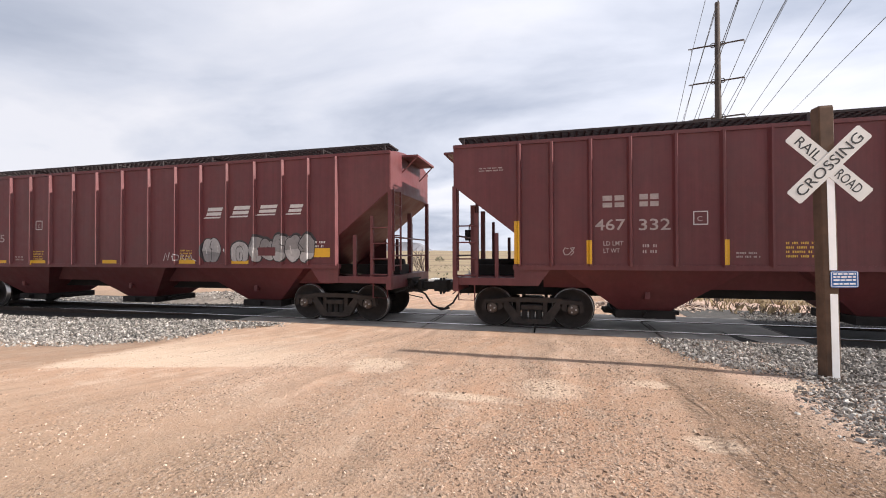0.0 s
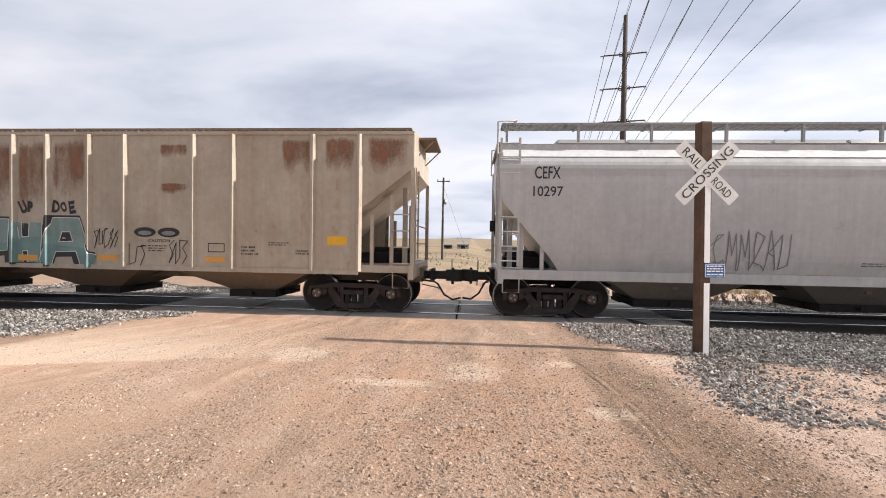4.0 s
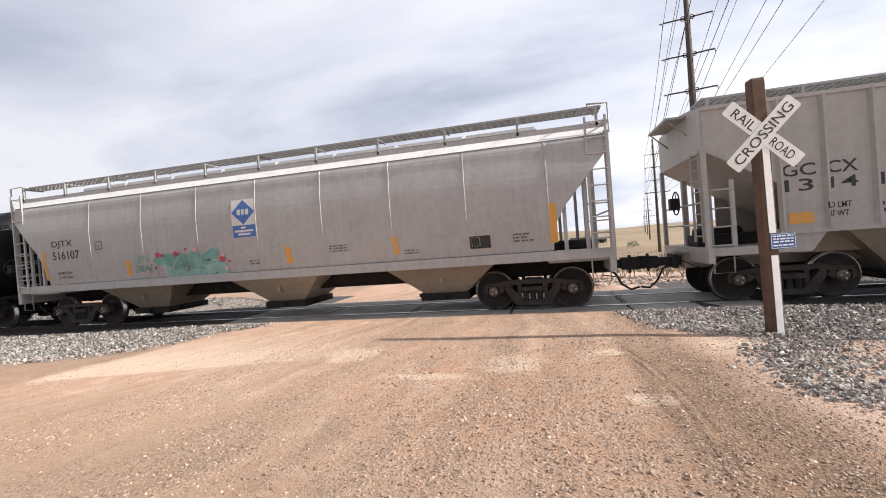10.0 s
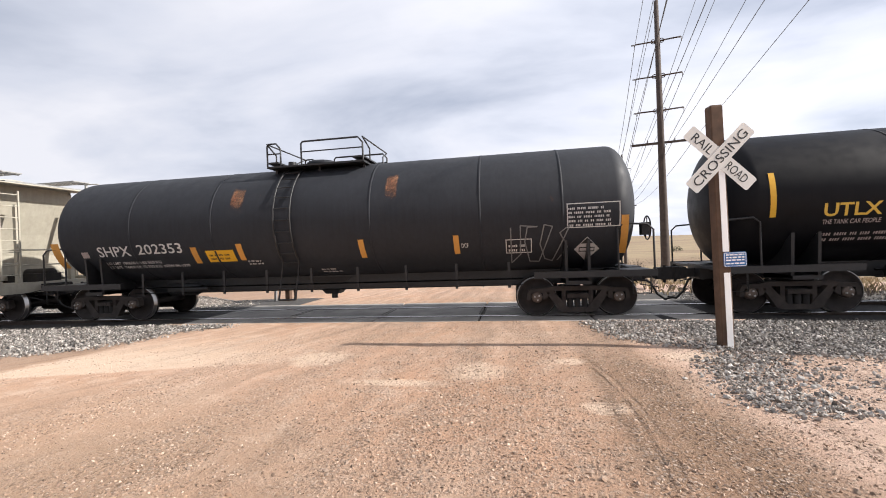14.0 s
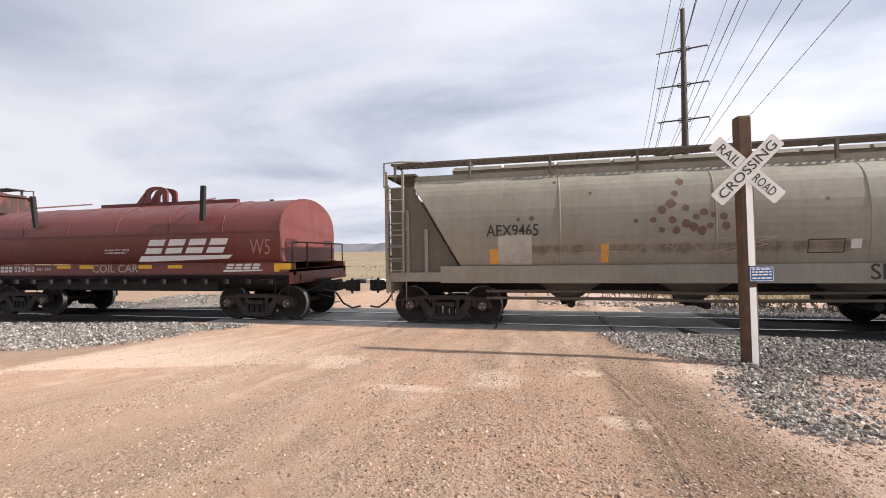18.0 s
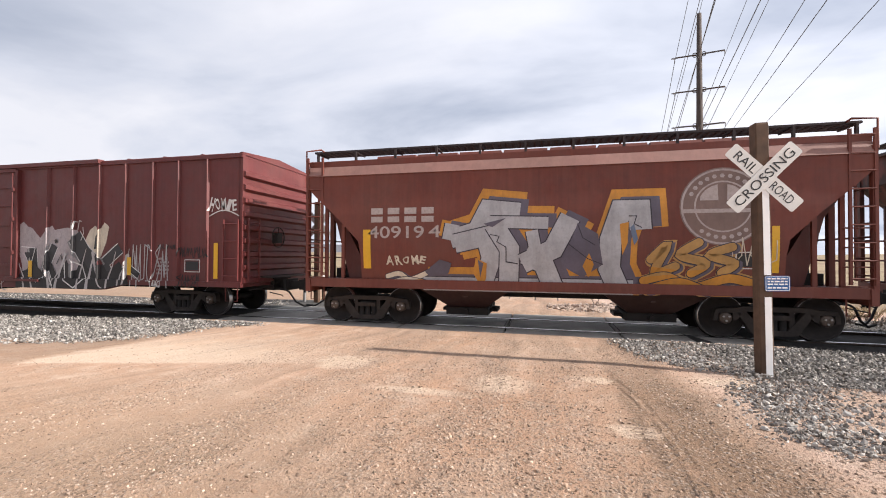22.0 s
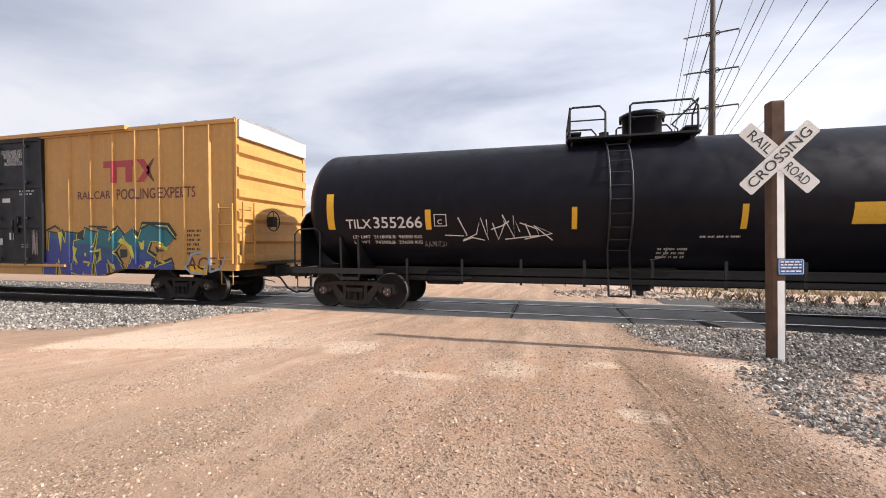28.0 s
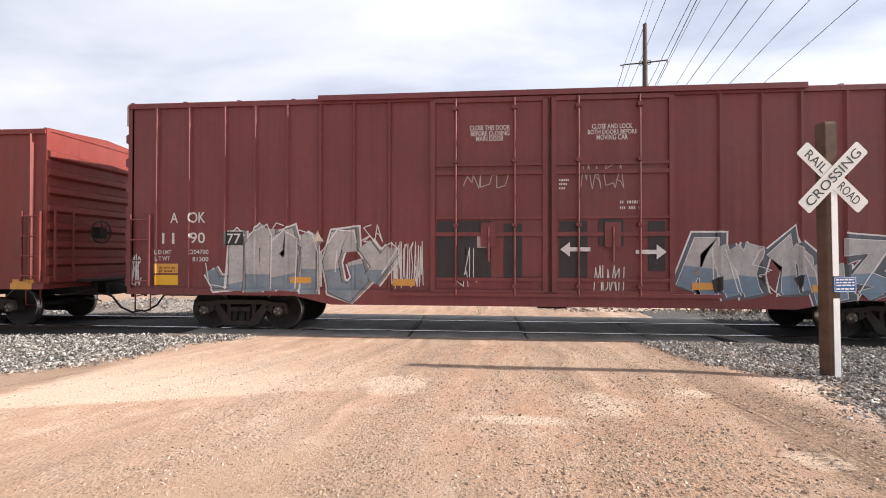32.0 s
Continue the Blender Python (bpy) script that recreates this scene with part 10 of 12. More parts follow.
# worn red hopper
d_dull = decal("faded_grey_stencil", (0.30, 0.235, 0.215), 0.6, 0.5)
side_m.seal(2.57, 4.11, 1.98, 3.43, car_m)
side_n.seal(2.55, 4.11, 1.94, 3.50, car_n)
side_m.blocks(4, -4.22, -2.55, 2.48, 2.85, d_dull, car_m, 0.00, spread=True)
side_m.words('409', -4.22, 2.14, 0.92, 0.30, d_dull, car_m)
side_m.words('345', -3.22, 2.15, 0.94, 0.31, d_dull, car_m)
side_m.frame_box(-2.07, -1.80, 2.40, 2.68, d_white, car_m)
side_m.piece([[((0.125, 0.66), (0.115, 0.85), (0.065, 0.88), (0.03, 0.62), (0.035, 0.24), (0.085, 0.10), (0.135, 0.18), (0.130, 0.40), (0.085, 0.42))],
              [((0.165, 0.74), (0.20, 0.89), (0.25, 0.80), (0.265, 0.45), (0.27, 0.10)), ((0.255, 0.48), (0.195, 0.46), (0.18, 0.20), (0.23, 0.10), (0.265, 0.24))],
              [((0.30, 0.86), (0.315, 0.45), (0.325, 0.10), (0.385, 0.14), (0.395, 0.36), (0.335, 0.46)), ((0.30, 0.86), (0.355, 0.86), (0.375, 0.66), (0.335, 0.48))],
              [((0.415, 0.72), (0.45, 0.86), (0.49, 0.78), (0.495, 0.42), (0.485, 0.10)), ((0.49, 0.46), (0.43, 0.42), (0.43, 0.20), (0.475, 0.18))],
              [((0.525, 0.50), (0.555, 0.66), (0.575, 0.94), (0.595, 0.50), (0.60, 0.08))],
              [((0.655, 0.96), (0.64, 0.66), (0.655, 0.30), (0.65, 0.06))],
              [((0.755, 0.95), (0.70, 0.88), (0.695, 0.66), (0.77, 0.62), (0.82, 0.42), (0.785, 0.16), (0.70, 0.10))],
              [((0.855, 0.88), (0.865, 0.45), (0.87, 0.06)), ((0.86, 0.88), (0.94, 0.86), (0.96, 0.64), (0.885, 0.50)), ((0.90, 0.46), (0.975, 0.08))]],
             -2.03, 3.57, 1.04, 2.54, 0.235, (g_gold, g_aqua), g_black2, g_black2, car_m, rounded=True, shade=g_black2, drop=(0.02, -0.07), edge=0.035, rim=0.09, cuts=(0.52,), outer=g_cream)
side_m.bars(-4.51, 1.92, 0.93, 2, d_pale, car_m, 0.085, 0.051, seed=292)
side_m.bars(-4.06, 1.60, 0.88, 2, d_pale, car_m, 0.085, 0.051, seed=293)
side_m.quad(-4.56, -3.66, 1.17, 1.30, d_orange, car_m)
side_m.frame_box(3.57, 4.11, 1.51, 1.84, d_white, car_m)
side_m.quad(3.60, 4.07, 1.54, 1.81, d_black, car_m)
side_m.words('ACF CENTERFLOW', -2.83, 1.06, 1.38, 0.14, d_pale, car_m)
side_m.words('CORONET', 3.58, 1.06, 1.11, 0.16, d_pale, car_m, offset=0.01)
side_m.quad(-0.98, -0.51, 1.16, 1.29, d_orange, car_m, lift=0.02)
side_m.quad(1.41, 1.92, 1.16, 1.31, d_orange, car_m, lift=0.02)
side_m.quad(4.81, 5.22, 1.14, 1.26, d_orange, car_m)
side_m.scrawl(-2.49, -2.06, 1.40, 1.68, g_white, car_m, 21, 8, 0.030)
# red hopper
side_n.blocks(4, -4.17, -2.50, 2.50, 2.84, d_pale, car_n, 0.00, spread=True)
side_n.words('40919', -4.21, 2.12, 1.39, 0.29, d_pale, car_n)
side_n.words('4', -2.71, 2.14, 0.28, 0.28, d_pale, car_n)
side_n.quad(-4.34, -4.15, 1.40, 2.33, d_yellow, car_n)
side_n.quad(4.17, 4.30, 1.41, 2.32, d_yellow, car_n)
side_n.frame_box(3.55, 4.08, 1.48, 1.82, d_white, car_n)
side_n.quad(3.58, 4.04, 1.52, 1.79, d_black, car_n)
side_n.quad(5.44, 5.93, 0.95, 1.14, d_yellow, car_n)
side_n.quad(-5.88, -5.38, 0.94, 1.13, d_yellow, car_n)
side_n.piece([[(0.32, (0.02, 0.06), (0.92, 0.06))],
              [((0.46, 0.86), (0.32, 0.90), (0.27, 0.66), (0.15, 0.57)), (0.34, (0.16, 0.74), (0.145, 0.56))],
              [((0.17, 0.52), (0.31, 0.60), (0.335, 0.36), (0.30, 0.10))],
              [((0.345, 0.74), (0.415, 0.46), (0.41, 0.06)), (0.26, (0.33, 0.76), (0.58, 0.74))],
              [((0.67, 0.80), (0.60, 0.46), (0.47, 0.30)), ((0.48, 0.40), (0.56, 0.30), (0.60, 0.05)), (0.26, (0.51, 0.66), (0.53, 0.40))],
              [((0.945, 0.66), (0.94, 0.86), (0.87, 0.86), (0.83, 0.56), (0.825, 0.26), (0.86, 0.06))]],
             -2.95, 2.10, 0.94, 2.96, 0.42, (g_wildgrey, g_wildgrey), g_wildline, g_orange, car_n, shade=g_wildback, drop=(0.17, 0.05), edge=0.024, rim=0.20, cuts=(), label="large angular grey and orange graffiti",
             extras=((g_wildback, 0.0, (0.70, 0.74), (0.78, 0.62), (0.80, 0.30), (0.72, 0.16), (0.62, 0.30), (0.66, 0.44)), (g_orange, 0.0, (0.745, 0.42), (0.765, 0.30), (0.745, 0.16), (0.72, 0.28)),
                     (g_wildline, 0.02, (0.66, 0.52), (0.74, 0.36), (0.80, 0.30)), (g_wildline, 0.02, (0.70, 0.72), (0.72, 0.58), (0.77, 0.50)), (g_orange, 0.0, (0.265, 0.36), (0.315, 0.30), (0.31, 0.12), (0.285, 0.05), (0.255, 0.18)),
                     (g_wildback, 0.0, (0.275, 0.34), (0.30, 0.30), (0.285, 0.14)), (g_wildback, 0.0, (0.30, 0.74), (0.40, 0.80), (0.34, 0.70)), (g_wildline, 0.02, (0.33, 0.62), (0.37, 0.60), (0.36, 0.54), (0.40, 0.48), (0.40, 0.32), (0.45, 0.30)),
                     (g_wildline, 0.02, (0.90, 0.80), (0.93, 0.80), (0.92, 0.72), (0.95, 0.68)), (g_orange, 0.0, (0.865, 0.72), (0.90, 0.74), (0.895, 0.52), (0.875, 0.40)), (g_slateblue, 0.0, (0.905, 0.68), (0.92, 0.72), (0.935, 0.56), (0.92, 0.50)),
                     (g_wildback, 0.0, (0.03, 0.20), (0.10, 0.34), (0.155, 0.30), (0.14, 0.18), (0.05, 0.14))))
side_n.piece([[((0.08, 0.62), (0.22, 0.86), (0.12, 0.40), (0.30, 0.50))], [((0.50, 0.92), (0.34, 0.70), (0.56, 0.56), (0.44, 0.38))], [((0.78, 0.84), (0.60, 0.70), (0.80, 0.56), (0.70, 0.40))],
              [((0.02, 0.24), (0.22, 0.32), (0.46, 0.14), (0.76, 0.30), (0.98, 0.20))], [((0.06, 0.08), (0.34, 0.22), (0.62, 0.06), (0.98, 0.10))]],
             1.85, 3.95, 0.94, 2.10, 0.17, (g_ochre, g_orange), g_wildline, g_ochre, car_n, rounded=True, shade=g_wildback, drop=(0.05, -0.03), edge=0.018, rim=0.06, cuts=(0.40,), label="small orange and violet graffiti letters")
side_n.scrawl(3.45, 4.30, 1.55, 2.10, g_cream, car_n, 34, 9, 0.022)
side_n.sprayed_words('AROME', -3.75, 1.50, 1.0, 0.20, g_cream, car_n, 32)
side_n.piece([[((0.02, 0.55), (0.30, 0.70), (0.55, 0.40), (0.98, 0.80))], [((0.10, 0.20), (0.45, 0.40), (0.90, 0.25))]], -3.75, -2.70, 0.98, 1.42, 0.11, (g_cream, g_orange), g_wildline, g_wildback, car_n, rounded=True, edge=0.016, rim=0.04, cuts=(0.3,), label="small cream graffiti scribble")
# brown box car
side_o.blocks(2, -8.02, -7.64, 2.10, 2.33, d_pale, car_o, 0.00)
side_o.blocks(2, -7.16, -6.77, 2.11, 2.34, d_pale, car_o, 0.00)
side_o.words('621', -8.11, 1.68, 0.49, 0.24, d_pale, car_o)
side_o.words('918', -7.19, 1.70, 0.48, 0.24, d_pale, car_o)
side_o.quad(-8.21, -7.43, 0.88, 2.44, g_wine, car_o, lift=0.003)
side_o.quad(-7.33, -6.59, 0.88, 2.44, g_wine, car_o, lift=0.003)
side_o.bars(-8.00, 1.36, 0.43, 2, d_pale, car_o, 0.115, 0.069, seed=322)
side_o.bars(-7.12, 1.39, 0.41, 2, d_pale, car_o, 0.120, 0.072, seed=323)
side_o.quad(-3.58, -2.98, 2.47, 2.86, g_darkspot, car_o, "stain", "rust-stained patch of paint", 0.003)
side_o.poly([(-6.57 + 5.0 * a, max(0.50 + 1.70 * b, side_o.low(-6.57 + 5.0 * a))) for a, b in ((0.0, 0.72), (0.03, 0.90), (0.10, 0.95), (0.135, 1.0), (0.16, 0.84), (0.27, 0.90), (0.28, 0.97), (0.36, 0.92), (0.44, 1.0), (0.49, 0.90), (0.56, 0.87), (0.59, 0.74), (0.66, 0.90), (0.78, 0.94), (0.83, 1.0), (0.88, 0.98), (0.90, 0.70), (0.93, 0.40), (0.86, 0.12), (0.70, 0.03), (0.16, 0.03), (0.06, 0.16), (0.02, 0.36))], g_lilac, car_o, "graffiti", 0.004, "long silver-lilac sprayed lettering with black inner strokes")
side_o.piece([[((0.04, 0.14), (0.15, 0.46))], [((0.17, 0.06), (0.20, 0.44))], [((0.28, 0.42), (0.36, 0.12), (0.40, 0.36))], [(0.34, (0.46, 0.10), (0.56, 0.36))], [(0.34, (0.52, 0.34), (0.62, 0.08))], [(0.30, (0.68, 0.44), (0.70, 0.14), (0.84, 0.18), (0.90, 0.52))]],
             -6.57, -1.57, 0.54, 2.20, 0.24, (g_black2, g_black), g_white, None, car_o, shade=g_silver2, drop=(-0.08, 0.10), edge=0.020, cuts=(0.3,), label="black strokes of sprayed lettering",
             extras=((g_black2, 0.03, (0.07, 0.82), (0.09, 0.66), (0.12, 0.80)), (g_white, 0.03, (0.22, 0.60), (0.30, 0.66), (0.34, 0.50)), (g_black2, 0.035, (0.40, 0.56), (0.46, 0.62), (0.50, 0.52)), (g_white, 0.03, (0.38, 0.70), (0.44, 0.46), (0.48, 0.30)),
                     (g_black2, 0.04, (0.58, 0.62), (0.66, 0.70), (0.76, 0.56), (0.86, 0.58)), (g_silver2, 0.0, (0.70, 0.60), (0.78, 0.62), (0.77, 0.46), (0.71, 0.44)), (g_white, 0.025, (0.60, 0.44), (0.70, 0.24), (0.80, 0.20))))
side_o.poly([(1.30 + 4.70 * a, max(0.56 + 2.14 * b, side_o.low(1.30 + 4.70 * a))) for a, b in ((0.0, 0.90), (0.07, 0.99), (0.11, 0.92), (0.145, 0.90), (0.215, 0.76), (0.265, 0.88), (0.315, 0.93), (0.335, 0.87), (0.44, 0.90), (0.52, 0.86), (0.58, 0.66), (0.64, 0.44), (0.66, 0.20), (0.58, 0.04), (0.30, 0.03), (0.18, 0.10), (0.08, 0.16), (0.06, 0.40), (0.02, 0.66))], g_lilac, car_o, "graffiti", 0.004, "large silver-lilac sprayed lettering with black inner strokes")
side_o.poly([(1.30 + 4.70 * a, max(0.56 + 2.14 * b, side_o.low(1.30 + 4.70 * a))) for a, b in ((0.585, 0.72), (0.62, 0.86), (0.66, 0.92), (0.70, 0.86), (0.735, 0.96), (0.77, 0.90), (0.75, 0.70), (0.70, 0.46), (0.62, 0.46))], g_cream, car_o, "graffiti", 0.0045, "beige sprayed patch")
side_o.piece([[(0.30, (0.155, 0.62), (0.17, 0.32), (0.23, 0.10))], [(0.26, (0.34, 0.66), (0.28, 0.40), (0.24, 0.14))], [(0.50, (0.50, 0.78), (0.58, 0.54), (0.68, 0.38))], [(0.30, (0.86, 0.62), (0.74, 0.42)), (0.30, (0.74, 0.40), (0.80, 0.20), (0.86, 0.02))],
              [(0.20, (0.34, 0.22), (0.46, 0.12), (0.58, 0.14))], [(0.16, (0.86, 0.28), (0.93, 0.36), (1.0, 0.26))]],
             1.30, 6.00, 0.56, 2.70, 0.28, (g_black2, g_black), g_white, None, car_o, shade=g_silver2, drop=(-0.07, -0.02), edge=0.022, cuts=(0.25,), label="black strokes of sprayed lettering",
             extras=((g_white, 0.035, (0.42, 0.52), (0.43, 0.18), (0.51, 0.08), (0.60, 0.22), (0.57, 0.38), (0.46, 0.46)), (g_black2, 0.03, (0.36, 0.40), (0.40, 0.54), (0.41, 0.34)), (g_white, 0.03, (0.06, 0.64), (0.18, 0.62), (0.13, 0.30)), (g_black2, 0.0, (0.09, 0.56), (0.16, 0.56), (0.11, 0.44)),
                     (g_white, 0.022, (0.47, 0.86), (0.475, 0.97), (0.49, 0.99)), (g_white, 0.022, (0.50, 0.88), (0.505, 0.98), (0.525, 0.97)), (g_white, 0.022, (0.53, 0.86), (0.54, 0.99), (0.56, 0.98)), (g_white, 0.022, (0.555, 0.72), (0.575, 0.82), (0.57, 0.90)),
                     (g_black2, 0.0, (0.67, 0.78), (0.70, 0.80), (0.69, 0.62), (0.66, 0.60)), (g_black2, 0.0, (0.34, 0.72), (0.355, 0.75), (0.365, 0.71), (0.35, 0.68)), (g_white, 0.03, (0.20, 0.14), (0.30, 0.30), (0.34, 0.10)), (g_silver2, 0.0, (0.46, 0.40), (0.50, 0.40), (0.50, 0.22), (0.46, 0.22))))
side_o.swooshes(-6.35, -1.80, 0.56, 2.05, g_black, g_pinkwhite, car_o, 3, 13)
side_o.swooshes(1.45, 5.70, 0.58, 2.10, g_black, g_pinkwhite, car_o, 8, 12)
side_o.scrawl(5.74, 7.00, 0.78, 1.98, g_silver, car_o, 42, 16, 0.034)
side_o.sprayed_words('HOMIE', 8.30, 2.85, 0.86, 0.33, g_white, car_o, 106)
side_o.arc(8.30, 9.21, 2.73, 2.88, g_white, car_o)
side_o.quad(-5.27, -5.11, 1.00, 1.50, d_yellow, car_o, lift=0.032)
side_o.quad(-2.69, -2.52, 1.05, 1.52, d_yellow, car_o, lift=0.032)
side_o.quad(-0.56, -0.40, 1.49, 1.95, d_yellow, car_o, lift=0.014)
side_o.quad(1.89, 2.04, 1.02, 1.51, d_yellow, car_o, lift=0.032)
side_o.quad(5.61, 5.75, 1.13, 1.63, d_yellow, car_o, lift=0.032)
side_o.quad(8.45, 8.58, 1.08, 2.02, d_yellow, car_o, lift=0.014)
side_o.quad(-8.55, -8.42, 1.09, 2.01, d_yellow, car_o)
side_o.sprayed_words('ELVAR', 6.65, 1.86, 0.59, 0.12, g_black, car_o, 103)
side_o.scrawl(7.30, 8.30, 1.62, 1.92, g_black, car_o, 43, 18, 0.020)
side_o.scrawl(7.30, 8.01, 0.82, 1.19, g_black, car_o, 44, 16, 0.025)
side_o.frame_box(7.52, 8.01, 1.24, 1.58, d_white, car_o)
side_o.quad(7.56, 7.96, 1.29, 1.53, d_black, car_o)
side_o.bars(6.60, 1.57, 0.46, 5, d_pale, car_o, 0.100, 0.060, seed=342)
side_o.bars(-0.39, 3.82, 0.64, 3, d_white, car_o, 0.147, 0.088, seed=343)
side_o.frame_box(-6.16, -5.89, 2.10, 2.25, d_white, car_o)
side_o.scrawl(-9.21, -8.38, 2.64, 3.12, d_pale, car_o, 45, 9, 0.020)
side_o.sprayed_words('TRAC', 6.38, 0.82, 0.38, 0.18, g_white, car_o, 104)
side_o.sprayed_words('BANOS SLEEP', -5.76, 0.60, 1.14, 0.22, d_pale, car_o, 105)
side_o.scrawl(-0.19, 1.12, 0.58, 1.01, d_pale, car_o, 46, 14, 0.030)
side_o.quad(-4.52, -4.30, 3.45, 3.67, g_darkspot, car_o, "stain", "rust-stained patch of paint", 0.003)
side_o.quad(-4.23, -3.98, 2.94, 3.37, g_darkspot, car_o, "stain", "rust-stained patch of paint", 0.003)
side_o.quad(-5.91, -5.71, 3.34, 3.55, g_darkspot, car_o, "stain", "rust-stained patch of paint", 0.003)
# clean black tank
side_p.words('TILX 355320', -6.75, 1.94, 2.07, 0.24, d_white, car_p)
side_p.bars(-6.81, 1.73, 1.80, 2, d_pale, car_p, 0.100, 0.060, seed=354)
side_p.frame_box(-4.47, -4.15, 1.95, 2.22, d_white, car_p)
side_p.words('C', -4.39, 1.99, 0.12, 0.10, d_white, car_p)
side_p.quad(-7.62, -7.40, 2.17, 3.08, d_yellow, car_p)
side_p.quad(-4.66, -4.52, 2.19, 2.65, d_yellow, car_p)
side_p.quad(-1.72, -1.58, 2.19, 2.65, d_yellow, car_p)
side_p.quad(1.27, 1.40, 2.18, 2.65, d_yellow, car_p)
side_p.quad(4.23, 4.34, 2.19, 2.65, d_yellow, car_p)
side_p.quad(7.17, 7.29, 2.20, 3.13, d_yellow, car_p)
side_p.quad(3.08, 3.90, 1.98, 2.32, d_cream, car_p)
side_p.bars(3.13, 2.17, 0.72, 2, d_black, car_p, 0.145, 0.10, seed=364)
side_p.frame_box(6.02, 7.13, 1.97, 2.47, d_white, car_p)
side_p.bars(6.07, 2.34, 1.02, 5, d_white, car_p, 0.082, 0.049, seed=366)
side_p.bars(3.84, 1.75, 0.94, 2, d_white, car_p, 0.080, 0.048, seed=367)
side_p.frame_box(5.17, 5.65, 1.55, 1.81, d_white, car_p)
side_p.bars(-0.25, 1.61, 0.72, 3, d_white, car_p, 0.083, 0.050, seed=369)
side_p.bars(1.26, 1.75, 0.84, 1, d_white, car_p, 0.080, 0.048, seed=370)
# black tank with scrawl
side_q.words('TILX', -6.92, 2.03, 0.66, 0.22, d_white, car_q)
side_q.words('355266', -6.20, 2.03, 1.23, 0.27, d_white, car_q)
side_q.words('LD LMT  211800LB  96050 KG', -6.80, 1.79, 1.78, 0.075, d_white, car_q)
side_q.words('LT WT   74200LB  33650 KG', -6.80, 1.66, 1.78, 0.075, d_white, car_q)
side_q.frame_box(-4.68, -4.38, 2.06, 2.34, d_white, car_q)
side_q.words('C', -4.60, 2.11, 0.11, 0.11, d_white, car_q)
side_q.quad(-7.42, -7.23, 2.01, 2.88, d_yellow, car_q)
side_q.quad(-4.89, -4.75, 1.99, 2.45, d_yellow, car_q)
side_q.quad(-1.62, -1.51, 1.97, 2.44, d_yellow, car_q)
side_q.quad(1.55, 1.66, 1.95, 2.43, d_yellow, car_q)
side_q.quad(4.40, 4.52, 1.95, 2.41, d_yellow, car_q)
side_q.quad(7.27, 7.41, 1.94, 2.70, d_yellow, car_q)
side_q.quad(3.34, 4.06, 2.02, 2.42, d_yellow, car_q)
side_q.bars(3.40, 2.26, 0.60, 3, d_gold, car_q, 0.097, 0.058, seed=384)
side_q.frame_box(6.05, 7.12, 2.02, 2.56, d_white, car_q)
side_q.bars(6.09, 2.41, 1.02, 5, d_white, car_q, 0.092, 0.055, seed=386)
side_q.frame_box(6.30, 6.83, 1.54, 1.82, d_white, car_q)
side_q.bars(4.98, 1.73, 0.97, 2, d_white, car_q, 0.100, 0.060, seed=388)
side_q.bars(0.87, 1.78, 0.82, 1, d_white, car_q, 0.070, 0.042, seed=389)
side_q.bars(0.13, 1.52, 0.67, 3, d_white, car_q, 0.087, 0.052, seed=390)
first = None
for pts in (((-4.11, 2.26), (-3.92, 1.86), (-4.02, 1.74), (-3.70, 1.88), (-3.59, 2.24), (-3.43, 1.75), (-3.46, 2.20)), ((-4.03, 1.72), (-3.80, 1.80), (-3.52, 1.74)), ((-3.32, 2.12), (-3.20, 1.75), (-3.05, 2.10), (-3.10, 2.30), (-2.84, 1.80), (-2.86, 2.28), (-2.72, 1.92)),
            ((-3.36, 1.98), (-3.10, 2.06), (-2.95, 2.16)), ((-3.05, 1.76), (-2.30, 1.84), (-2.36, 1.99), (-2.72, 2.12)), ((-2.02, 1.74), (-2.42, 2.06), (-2.02, 1.88), (-2.62, 1.76)), ((-2.60, 2.10), (-2.48, 1.80)), ((-4.45, 1.86), (-4.00, 1.84))):
    o = side_q.stroke(pts, 0.024, g_white, first or car_q, "tag_stroke" if first else "tag", 0.010 if first is None else 0.012, "" if first else "spiky white sprayed tag")
    first = first or o
side_q.scrawl(-4.98, -4.42, 1.58, 1.72, g_greyline, car_q, 52, 18, 0.012)
side_q.stroke([(0.05, 1.30), (0.22, 1.34), (0.30, 1.45), (0.31, 1.58)], 0.014, d_white, car_q, "spray_line", 0.010, "thin white painted line to the data")
# yellow box car
side_r.tmark(4.77, 6.62, 3.40, 4.03, car_r)
side_r.words('RAILCAR', 3.77, 2.96, 1.26, 0.23, g_maroon, car_r)
side_r.words('POOLING EXPERTS', 5.25, 2.92, 2.75, 0.30, g_maroon, car_r)
side_r.xmark(-6.98, -5.48, 3.08, 4.37, car_r)
side_r.words('next', -7.76, 3.72, 0.52, 0.20, d_black, car_r, shear=0.2)
side_r.words('load', -7.72, 3.56, 0.48, 0.19, d_black, car_r, shear=0.2)
side_r.words('any', -5.17, 3.69, 0.40, 0.19, d_black, car_r, shear=0.2)
side_r.words('road', -5.23, 3.55, 0.50, 0.18, d_black, car_r, shear=0.2)
side_r.words('TB', -7.76, 2.50, 0.57, 0.24, d_black, car_r, shear=0.3)
side_r.words('OX', -6.97, 2.52, 0.64, 0.25, d_black, car_r, shear=0.3)
side_r.words('6', -8.39, 2.03, 0.33, 0.27, d_black, car_r, shear=0.2)
side_r.words('67', -7.73, 2.05, 0.59, 0.27, d_black, car_r, shear=0.2)
side_r.words('89', -6.94, 2.06, 0.54, 0.27, d_black, car_r, shear=0.2)
side_r.words('6', -6.08, 2.06, 0.28, 0.26, d_black, car_r, shear=0.2)
